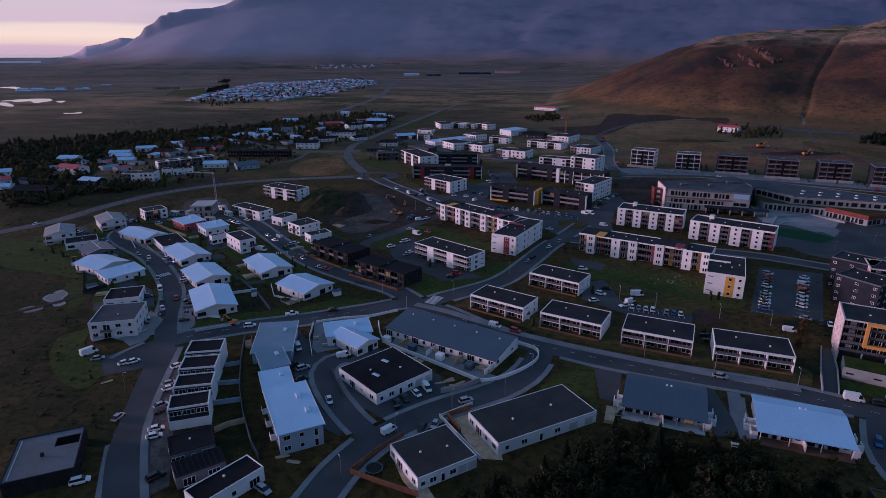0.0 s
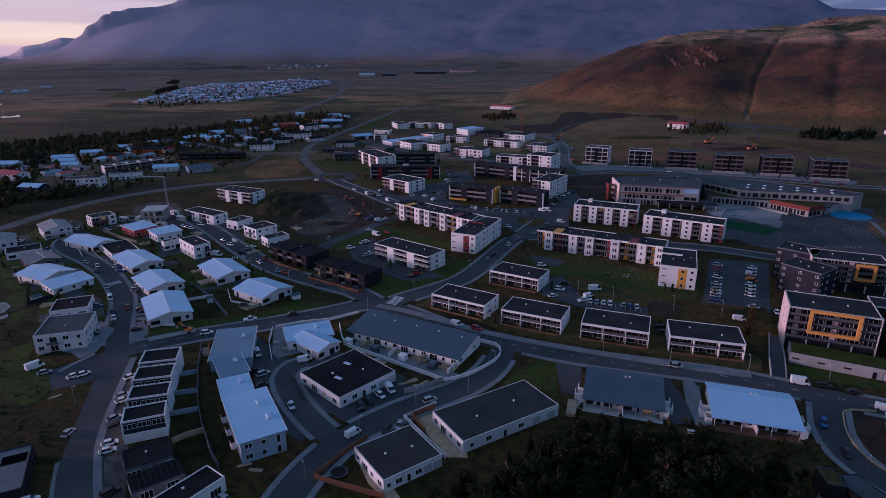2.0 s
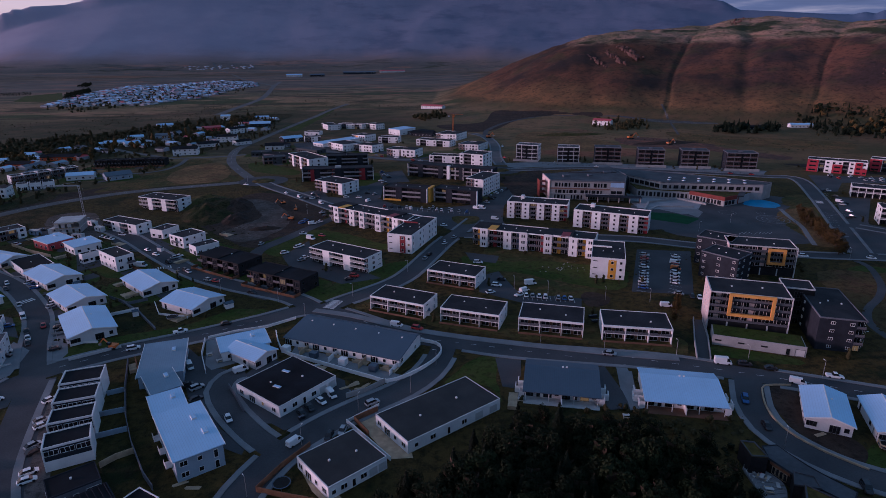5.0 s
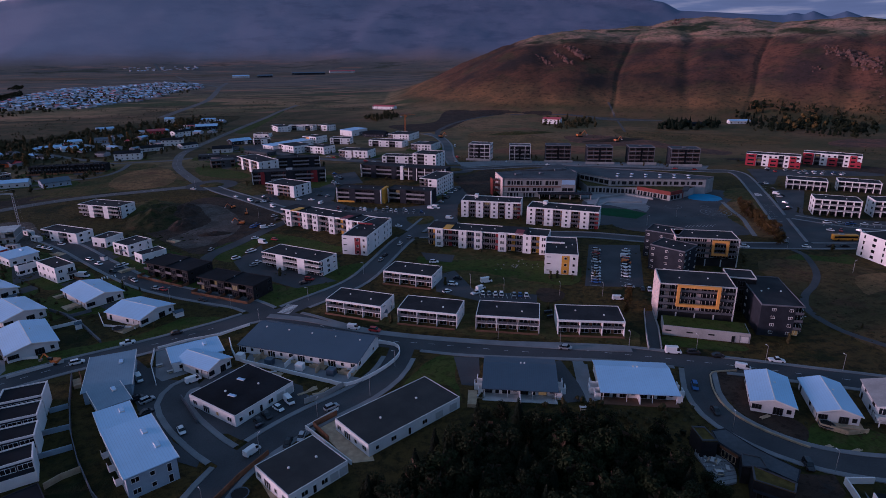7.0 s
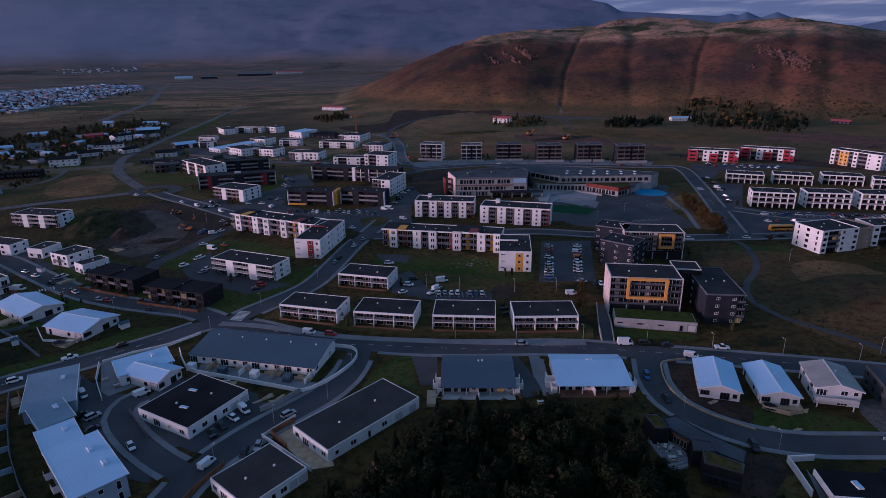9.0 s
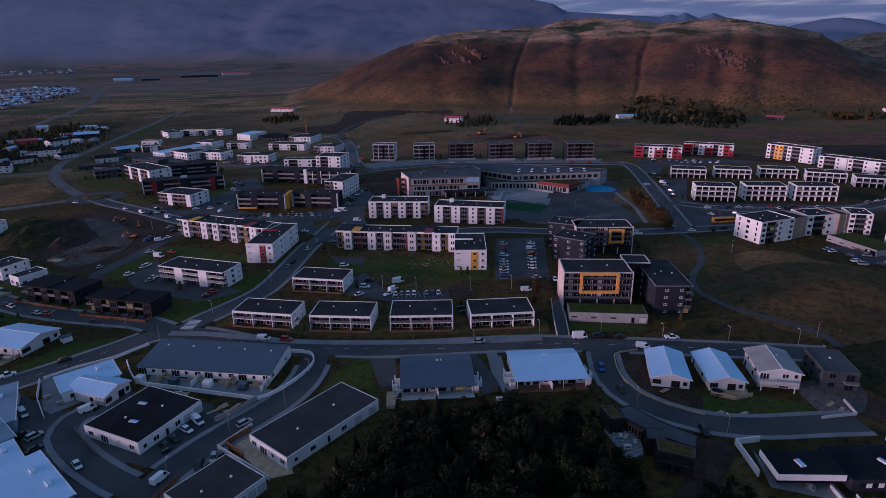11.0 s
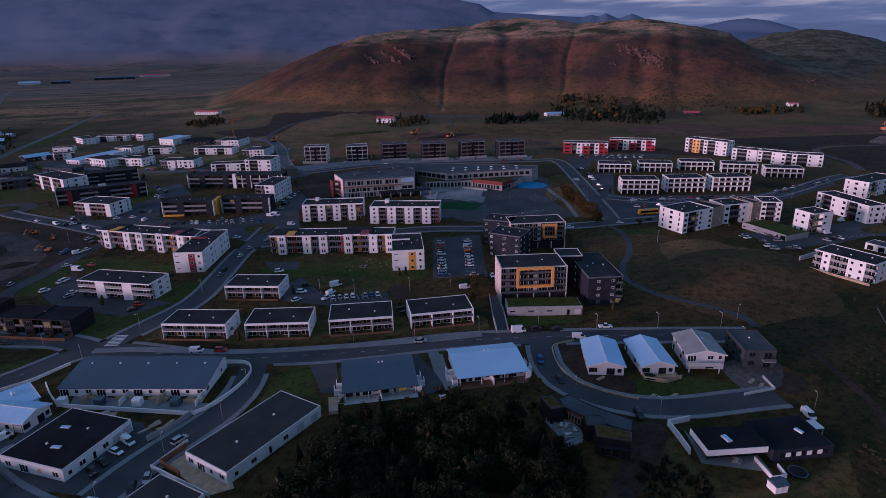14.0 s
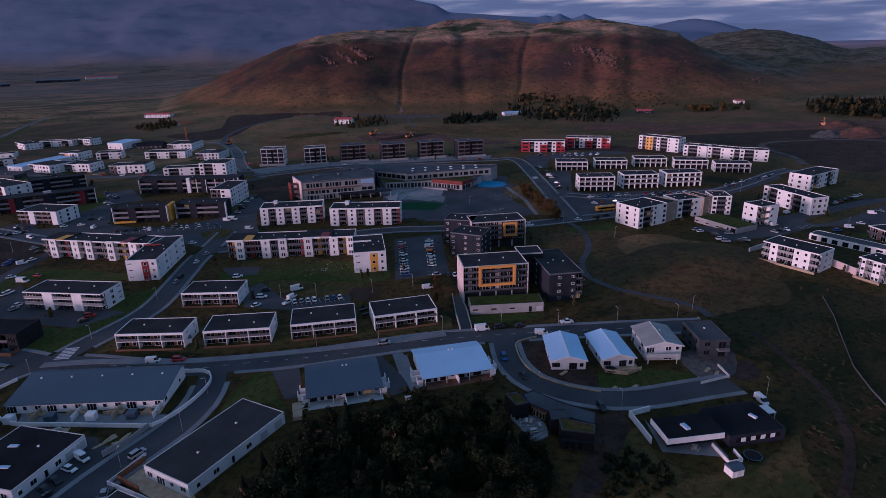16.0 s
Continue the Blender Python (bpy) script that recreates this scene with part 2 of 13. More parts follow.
def ribbed(m, pitch=0.6):
    """Standing seams on a sheet metal roof, across the house's length."""
    nt = m.node_tree
    p = nt.nodes["Principled BSDF"]
    co = nt.nodes.new("ShaderNodeTexCoord")
    wave = nt.nodes.new("ShaderNodeTexWave")
    wave.bands_direction = "X"
    wave.inputs["Scale"].default_value = 0.314 / pitch
    wave.inputs["Distortion"].default_value = 0.0
    nt.links.new(co.outputs["Object"], wave.inputs["Vector"])
    seam = nt.nodes.new("ShaderNodeMapRange")
    seam.inputs["From Min"].default_value, seam.inputs["From Max"].default_value = 0.8, 1.0
    nt.links.new(wave.outputs["Fac"], seam.inputs["Value"])
    tint = nt.nodes.new("ShaderNodeMix")
    tint.data_type, tint.blend_type = "RGBA", "MULTIPLY"
    tint.inputs["B"].default_value = (0.9, 0.9, 0.91, 1)
    nt.links.new(seam.outputs[0], tint.inputs["Factor"])
    nt.links.new(p.inputs["Base Color"].links[0].from_socket, tint.inputs["A"])
    nt.links.new(tint.outputs["Result"], p.inputs["Base Color"])
    b = nt.nodes.new("ShaderNodeBump")
    b.inputs["Strength"].default_value, b.inputs["Distance"].default_value = 0.3, 0.03
    nt.links.new(seam.outputs[0], b.inputs["Height"])
    nt.links.new(b.outputs[0], p.inputs["Normal"])
    return m


WHITE = mat("white_render", (0.74, 0.73, 0.73), 0.85, 0.25, 0.07, 0.1)
OFFWHITE = mat("pale_render", (0.6, 0.6, 0.61), 0.85, 0.25, 0.08, 0.1)
OFFGREY = mat("grey_balcony_panel", (0.24, 0.235, 0.25), 0.75, 0.4, 0.12)
GREY = mat("grey_cladding", (0.13, 0.135, 0.155), 0.8, 0.4, 0.12, 0.1)
BLUEGREY = mat("blue_grey_cladding", (0.3, 0.36, 0.44), 0.7, 0.4, 0.1, 0.1)
SLATE = mat("slate_cladding", (0.024, 0.027, 0.036), 0.8, 0.4, 0.2, 0.1)
SLATECLAD = mat("dark_grey_board_cladding", (0.06, 0.068, 0.075), 0.75, 0.4, 0.2, 0.1)
COOLROOF = mat("cool_grey_roof_membrane", (0.085, 0.1, 0.12), 0.55, 0.12, 0.2, 0.1)
BLACKWALL = mat("black_cladding", (0.022, 0.021, 0.023), 0.8, 0.5, 0.3, 0.2)
PINK = mat("pinkish_render", (0.62, 0.5, 0.48), 0.85, 0.25, 0.08, 0.1)
TAN = mat("tan_cladding", (0.3, 0.24, 0.19), 0.8, 0.3, 0.12, 0.1)
DUSTY = mat("rosy_glow_and_band", (0.2, 0.125, 0.105), 0.8, 0.3, 0.15, 0.1)
BROWN = mat("brown_cladding", (0.16, 0.09, 0.06), 0.8, 0.3, 0.15, 0.1)
YELLOW = mat("yellow_panel", (0.6, 0.31, 0.03), 0.6, 0.4, 0.08)
ORANGE = mat("orange_frame", (0.68, 0.32, 0.07), 0.6, 0.3, 0.08)
CRIMSON = mat("crimson_cladding", (0.3, 0.016, 0.035), 0.6, 0.4, 0.1)
RED = mat("red_panel", (0.19, 0.011, 0.02), 0.6, 0.4, 0.1)
REDBROWN = mat("red_brown_cladding", (0.17, 0.045, 0.038), 0.75, 0.3, 0.2, 0.1)
DUSKPANEL = mat("dull_brown_panel", (0.085, 0.055, 0.05), 0.7, 0.4, 0.15)
BLUEPANEL = mat("blue_panel", (0.06, 0.08, 0.16), 0.6, 0.4, 0.1)
MEMBRANE = mat("roof_membrane", (0.008, 0.0095, 0.013), 0.85, 0.12, 0.3, 0.2, second=(0.015, 0.018, 0.024))
# the flats' roof black, with grazing sheen and haze put into its colour
SHEENROOF = mat("sheen_grey_roof", (0.026, 0.026, 0.031), 0.8, 0.15, 0.3, 0.2, second=(0.042, 0.041, 0.045))
GREYROOF = mat("grey_roof_membrane", (0.07, 0.075, 0.085), 0.75, 0.1, 0.25, 0.2)
PALEROOF = ribbed(mat("pale_metal_roof", (0.43, 0.61, 0.83), 0.42, 0.1, 0.06, 0.03, metal=0.25))
GREYMETAL = ribbed(mat("grey_blue_metal_roof", (0.17, 0.25, 0.33), 0.42, 0.1, 0.1, 0.03, metal=0.15))
BLUEROOF = ribbed(mat("blue_metal_roof", (0.055, 0.08, 0.115), 0.45, 0.1, 0.08, 0.03, metal=0.1))
WETROOF = mat("damp_roof_membrane", (0.0045, 0.005, 0.006), 0.65, 0.2, 0.55, 0.1, second=(0.02, 0.019, 0.019))
SCRUB = earth("rough_scrub", (0.024, 0.029, 0.009), (0.05, 0.042, 0.017), (0.075, 0.045, 0.022), 0.045, 0.45, 0.3)
MEADOW = earth("autumn_meadow", (0.17, 0.105, 0.043), (0.085, 0.068, 0.026), (0.11, 0.055, 0.03), 0.035, 0.3, 0.25)
TAWNY = earth("tawny_grass", (0.21, 0.13, 0.058), (0.13, 0.09, 0.04), (0.12, 0.062, 0.034), 0.035, 0.3, 0.3)
TURF = mat("turf_roof", (0.075, 0.06, 0.018), 0.95, 0.6, 0.3, 0.6)
GLASS = mat("window_glass", (0.012, 0.014, 0.018), 0.06, 0.3, 0.1)
RAIL = mat("balcony_rail", (0.1, 0.1, 0.115), 0.5, 0.5, 0.1)
FRAME = mat("window_frame", (0.7, 0.7, 0.7), 0.6, 0.5, 0.05)
DARKFRAME = mat("dark_window_frame", (0.04, 0.04, 0.045), 0.6, 0.5, 0.1)
LIT = lamp_mat("lit_window", (1.0, 0.5, 0.2), 0.06)
CONCRETE = mat("concrete", (0.3, 0.3, 0.3), 0.85, 0.2, 0.15, 0.2)
PALECON = mat("pale_concrete", (0.5, 0.5, 0.5), 0.85, 0.2, 0.12, 0.2)
ASPHALT = mat("asphalt", (0.066, 0.068, 0.075), 0.85, 0.06, 0.22, 0.25, fine=40, second=(0.085, 0.085, 0.09))
OLDASPHALT = mat("worn_pale_asphalt", (0.115, 0.115, 0.12), 0.85, 0.06, 0.2, 0.25, fine=40, second=(0.14, 0.138, 0.14))
PAVING = mat("paving", (0.2, 0.205, 0.215), 0.85, 0.15, 0.15, 0.2, fine=20)
PALEPAVING = mat("pale_worn_paving", (0.27, 0.27, 0.285), 0.85, 0.15, 0.15, 0.2, fine=20)
YARDLINE = mat("worn_yard_paint", (0.17, 0.17, 0.18), 0.85, 0.5, 0.3)
PAINTLINE = mat("road_paint", (0.55, 0.55, 0.55), 0.7, 1.0, 0.2)
GRAVEL = earth("gravel", (0.1, 0.09, 0.085), (0.15, 0.132, 0.122), (0.07, 0.062, 0.058), 0.08, 0.6, 0.5)
YARDGRAVEL = earth("damp_yard_gravel", (0.115, 0.098, 0.088), (0.075, 0.06, 0.052), (0.15, 0.13, 0.115), 0.09, 0.5, 0.45)
MOOR = earth("brown_moor_grass", (0.105, 0.07, 0.03), (0.062, 0.052, 0.022), (0.085, 0.047, 0.027), 0.03, 0.3, 0.28)
SOIL = earth("bare_soil", (0.045, 0.032, 0.025), (0.07, 0.048, 0.035), (0.034, 0.034, 0.033), 0.07, 0.4, 0.45)
REDSOIL = earth("rust_brown_earth", (0.17, 0.085, 0.06), (0.09, 0.06, 0.048), (0.24, 0.105, 0.068), 0.03, 0.25, 0.35)
LAWN = earth("lawn", (0.046, 0.066, 0.012), (0.066, 0.075, 0.019), (0.075, 0.066, 0.024), 0.06, 0.5, 0.45, 0.4)
DRYGRASS = earth("dry_grass", (0.098, 0.074, 0.026), (0.055, 0.058, 0.019), (0.12, 0.08, 0.036), 0.06, 0.4, 0.3)
TIMBER = mat("timber", (0.19, 0.095, 0.055), 0.75, 0.6, 0.25, 0.2)
PALETIMBER = mat("pale_timber", (0.42, 0.33, 0.22), 0.75, 0.6, 0.2, 0.2)
RUBBER = mat("rubber", (0.02, 0.02, 0.02), 0.8, 2, 0.2)
STEEL = mat("galvanised_steel", (0.45, 0.45, 0.46), 0.4, 1, 0.1, metal=0.7)
WATER = mat("water", (0.03, 0.04, 0.05), 0.08, 0.02, 0.1)
REDROOF = mat("red_metal_roof", (0.4, 0.05, 0.06), 0.5, 0.3, 0.12)
PITCH = mat("sports_turf", (0.016, 0.06, 0.022), 0.9, 0.2, 0.15, 0.3)
POOL = mat("blue_play_surface", (0.04, 0.22, 0.42), 0.7, 0.2, 0.15)
BARK = mat("bark", (0.07, 0.05, 0.035), 0.9, 1.0, 0.3, 0.4)
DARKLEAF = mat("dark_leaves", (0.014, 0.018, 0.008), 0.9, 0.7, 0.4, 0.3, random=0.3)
WOODLEAF = mat("wood_leaves", (0.036, 0.04, 0.019), 0.9, 0.05, 0.4, 0.3, second=(0.06, 0.05, 0.022))
SPRUCE = mat("spruce_needles", (0.007, 0.011, 0.006), 0.9, 0.7, 0.4, 0.3, random=0.3)
LEAF = mat("autumn_leaves", (0.017, 0.026, 0.01), 0.9, 0.5, 0.4, 0.3, second=(0.024, 0.028, 0.011), random=0.3)
GOLD = mat("golden_leaves", (0.075, 0.05, 0.017), 0.9, 0.5, 0.35, 0.3, random=0.25)
HEDGE = mat("willow_scrub", (0.05, 0.045, 0.02), 0.9, 0.5, 0.4, 0.4, random=0.3)


# Mesh helpers
def box(bm, x0, x1, y0, y1, z0, z1, mi=0):
    v = [bm.verts.new((x, y, z)) for z in (z0, z1) for y in (y0, y1) for x in (x0, x1)]
    for f in ((0, 2, 3, 1), (4, 5, 7, 6), (0, 1, 5, 4), (1, 3, 7, 5), (3, 2, 6, 7), (2, 0, 4, 6)):
        bm.faces.new([v[i] for i in f]).material_index = mi


def to_mesh(name, bm, *mats):
    me = bpy.data.meshes.new(name)
    bm.to_mesh(me)
    bm.free()
    for m in mats:
        me.materials.append(m)
    return me


def part(name, bm, material, parent, label=""):
    mats = material if isinstance(material, (list, tuple)) else (material,)
    ob = new(name, to_mesh(name, bm, *mats))
    ob.parent = parent
    if label:
        tagged(ob, label)
    return ob


def piece(name, me, parent, x=0.0, y=0.0, z=0.0, turn=0.0, label=""):
    """A part on a shared mesh."""
    ob = new(name, me)
    ob.parent = parent
    ob.matrix_basis = pose(x, y, z, 0, 0, turn)
    if label:
        tagged(ob, label)
    return ob


def boxpart(name, parent, material, dims, label=""):
    bm = bmesh.new()
    box(bm, *dims)
    return part(name, bm, material, parent, label)


HOUSES = []


def thing(name, x, y, rot, label, category, group="", z=0.0):
    ob = new(name)
    ob.empty_display_size = 0.5
    ob.matrix_basis = pose(x, y, z, 0, 0, rot)
    if category == "house":
        HOUSES.append(ob)
    return tagged(ob, label, category, group)


def loft(bm, rings, mi=0, cap=True):
    vs = [[bm.verts.new(p) for p in r] for r in rings]
    n = len(vs[0])
    for a, b in zip(vs, vs[1:]):
        for i in range(n):
            j = (i + 1) % n
            bm.faces.new((a[i], a[j], b[j], b[i])).material_index = mi
    if cap:
        bm.faces.new(vs[0][::-1]).material_index = mi
        bm.faces.new(vs[-1]).material_index = mi


# Terrain: one sheet from under the camera to the mountains
def smooth(a, b, v):
    u = np.clip((v - a) / (b - a), 0, 1)
    return u * u * (3 - 2 * u)


RIDGE = [(-40, -0.86), (-34, -0.86), (-31, -0.84), (-29.8, -0.5), (-29.25, -0.11), (-28.62, 0.07), (-27.96, 0.38), (-27.73, 0.55), (-27.29, 0.69), (-26.5, 1.27), (-25.99, 1.58),
         (-25.56, 2.2), (-24.84, 2.52), (-24.29, 3.1), (-23.68, 3.2), (-23.61, 3.38), (-23.0, 3.4), (-22.4, 3.63), (-20.15, 3.82), (-18.98, 4.12), (-17.5, 4.9),
         (-12, 5.6), (0, 6.0), (10, 5.6), (17, 5.9), (24, 5.4), (29, 4.9), (32.75, 4.42), (34.78, 4.0), (36.05, 3.31), (38.88, 3.1), (41.7, 2.84), (43.98, 2.68),
         (44.73, 2.85), (45.39, 2.69), (45.98, 2.95), (47.09, 2.45), (48.2, 2.84), (49.2, 2.43), (51.5, 1.3), (53.34, 1.42), (54.24, 1.71), (56.04, 2.06),
         (57.37, 2.14), (58.93, 1.91), (60.49, 1.41), (61.59, 1.02), (64, 0.3), (67.3, 0.1), (80, 0.05)]
HILL = [(6, -4.9), (8.5, -4.4), (9.85, -4.1), (12.24, -3.3), (15.74, -1.72), (18.3, -0.45), (20.85, 0.6), (23.4, 1.27), (26.2, 1.83), (31.1, 1.92), (33.7, 2.08),
        (35.5, 2.6), (36.3, 2.66), (38.9, 2.6), (41.4, 2.5), (44.0, 2.18), (46.5, 2.3), (48.5, 2.42), (50.4, 2.16), (53.8, 1.5), (56.2, 0.85),
        (58, -0.1), (61, -1.2), (66, -2.4), (75, -3.4), (90, -4.6)]
BACKHILL = [(53, -2.5), (57.6, 0.42), (59.3, 0.87), (62, 1.18), (63.7, 1.0), (66.4, 0.28), (68, -0.39), (68.8, -0.6), (69.9, -0.43), (75, -0.3), (85, -2)]


def prof(table, az):
    return np.interp(az, [p[0] for p in table], [p[1] for p in table])


def broad(table, az, half):
    """The profile smoothed over a span of azimuth, for the slopes under a ragged skyline."""
    return sum((41 - abs(k)) * prof(table, az + half * k / 40) for k in range(-40, 41)) / 1681


def ground_height(az, r):
    """Height over the town's level at an azimuth (degrees clockwise from +Y) and a distance."""
    x, y = r * np.sin(np.radians(az)), r * np.cos(np.radians(az))
    z = 30 * smooth(2600, 4300, r)
    # main hill
    west = 1 - smooth(9, 17, az)
    rr = 1415 + 65 * np.sin(az * 0.21) - 190 * west
    foot = np.interp(az, [6, 9, 12, 20, 27, 40, 55, 70], [1040, 1000, 965, 930, 900, 890, 935, 1010])
    u = np.clip((r - foot) / (rr - foot), 0, 1)
    crest = smooth(0.82, 1.0, u)
    top = np.maximum(0, 90 + rr * np.tan(np.radians(prof(HILL, az) * crest + broad(HILL, az, 5.0) * (1 - crest))))
    rise = 0.12 * u + 0.88 * (u ** 1.25) * (1.9 - 0.9 * u) / 1.0
    rise = np.clip(rise, 0, 1)
    fall = 1 - (0.75 + 0.25 * west) * smooth(rr, rr + 900 - 500 * west, r)
    hill = top * rise * fall
    side = np.clip(top / 60, 0, 1)
    for a0, a1, a2, dep, w in ((31.0, 31.8, 34.2, 4, 0.2), (30.2, 31.2, 33.8, 7, 1.6), (42.3, 42.9, 44.0, 4, 0.2), (41.6, 42.5, 43.7, 6, 1.6), (24.8, 24.9, 25.4, 4, 1.2),
                              (37.5, 37.2, 37.0, 5, 0.7), (49.0, 49.6, 50.4, 7, 0.8), (53.0, 52.4, 52.0, 5, 0.7)):
        line = a0 + (a1 - a0) * np.clip(u * 2, 0, 1) + (a2 - a1) * np.clip(u * 2 - 1, 0, 1) ** 1.4
        hill = hill - dep * side * np.exp(-((az - line - 0.12 * np.sin(u * 14 + a0)) / w) ** 2) * np.sin(np.pi * np.clip(u, 0, 1)) ** 0.7
    z = z + np.maximum(hill, 0)
    # hill behind on the right
    rb = 2500.0
    topb = np.maximum(0, 90 + rb * np.tan(np.radians(prof(BACKHILL, az))))
    z = np.maximum(z, topb * smooth(1650, rb, r) * (1 - 0.8 * smooth(rb, rb + 900, r)))
    # mountains
    rm = 4650.0
    um = np.clip((r - 3350) / (rm - 3350), 0, 1)
    crest = smooth(0.9, 1.0, um)
    topm = np.maximum(0, 90 + rm * np.tan(np.radians(prof(RIDGE, az) * crest + (broad(RIDGE, az, 7.0) - 0.3 * smooth(-30, -27, az)) * (1 - crest))))
    slope = np.clip(0.35 * um + 0.65 * um ** 1.8, 0, 1)
    # spurs that run down across the slopes: azimuth at the foot and at the top, height, width
    spurs = 0
    for a0, a1, up, w in ((-26.6, -20.5, 7, 2.0), (-22.5, -15.0, 8, 2.6), (-13.5, -6.0, 8, 4.5), (-3.5, 3.0, 10, 4.0), (5.0, 12.2, 26, 3.2), (14.0, 19.0, 14, 2.8), (22.0, 26.0, 14, 3.2), (29.5, 32.5, 10, 3.0)):
        line = a0 + (a1 - a0) * um + 0.25 * np.sin(um * 9 + a0)
        d = (az - line) / w
        spurs = spurs + up * np.exp(-np.abs(np.where(d < 0, d * 1.25, d * 0.7)) ** 1.6) * np.sin(np.pi * np.clip(um * 1.08, 0, 1)) ** 0.8
    z = np.maximum(z, 18 * smooth(2400, 3350, r) + (topm - 18) * slope + spurs * smooth(-29.5, -27, az))
    return z


def make_ground():
    azs = np.concatenate([np.arange(-44, 80.01, 0.2), np.arange(84, 316, 4.0)])
    rs = np.concatenate([[0.5, 12, 25], np.geomspace(40, 800, 60), np.arange(812, 1600, 10), np.geomspace(1612, 3300, 36), np.arange(3330, 4900, 26)])
    A, R = np.meshgrid(azs, rs)
    Z = ground_height(A, R)
    X, Y = R * np.sin(np.radians(A)), R * np.cos(np.radians(A))
    n_r, n_a = A.shape
    rough = np.zeros_like(Z)
    for j in range(n_r):
        for i in range(n_a):
            r = R[j, i]
            if r < 860 or A[j, i] > 82:
                continue
            x, y, z = X[j, i], Y[j, i], Z[j, i]
            if r > 3200:
                k = min(1.0, (r - 3200) / 500)
                east = min(1.0, max(0.0, (A[j, i] + 16) / 14))
                shelf = noise.noise(Vector((x / 1500, y / 1500, (z + 18 * noise.noise(Vector((x / 400, y / 400, 1)))) / 40)))
                rough[j, i] = k * ((1.5 + 11.5 * east) * noise.fractal(Vector((x / 620, y / 620, 3)), 1.0, 2.1, 6) + (1 + 2 * east) * shelf) * (1 - 0.95 * (r > 4560))
            elif z > 1.0:
                k = min(1.0, z / 30)
                rough[j, i] = k * (5.0 * noise.fractal(Vector((x / 150, y / 150, 9)), 1.0, 2.1, 5) + 1.5 * noise.fractal(Vector((x / 26, y / 26, 2)), 0.8, 2.1, 4) + (2.0 + 3.0 * (z > 105)) * max(0.0, noise.noise(Vector((x / 48 + 7, y / 48, z / 9))) - 0.1))
    Z = Z + rough * np.where(R > 4560, 0.15, 1.0)
    verts = np.stack([X, Y, Z], -1).reshape(-1, 3)
    faces = []
    for j in range(n_r - 1):
        for i in range(n_a):
            k = (i + 1) % n_a
            faces.append((j * n_a + i, j * n_a + k, (j + 1) * n_a + k, (j + 1) * n_a + i))
    me = bpy.data.meshes.new("ground")
    me.from_pydata(verts.tolist(), [], faces)
    me.polygons.foreach_set("use_smooth", [True] * len(me.polygons))
    me.materials.append(ground_material())
    ob = tagged(new("ground", me), "dark autumn grass, heath slopes and far mountains", "ground", kind="structure")
    return ob


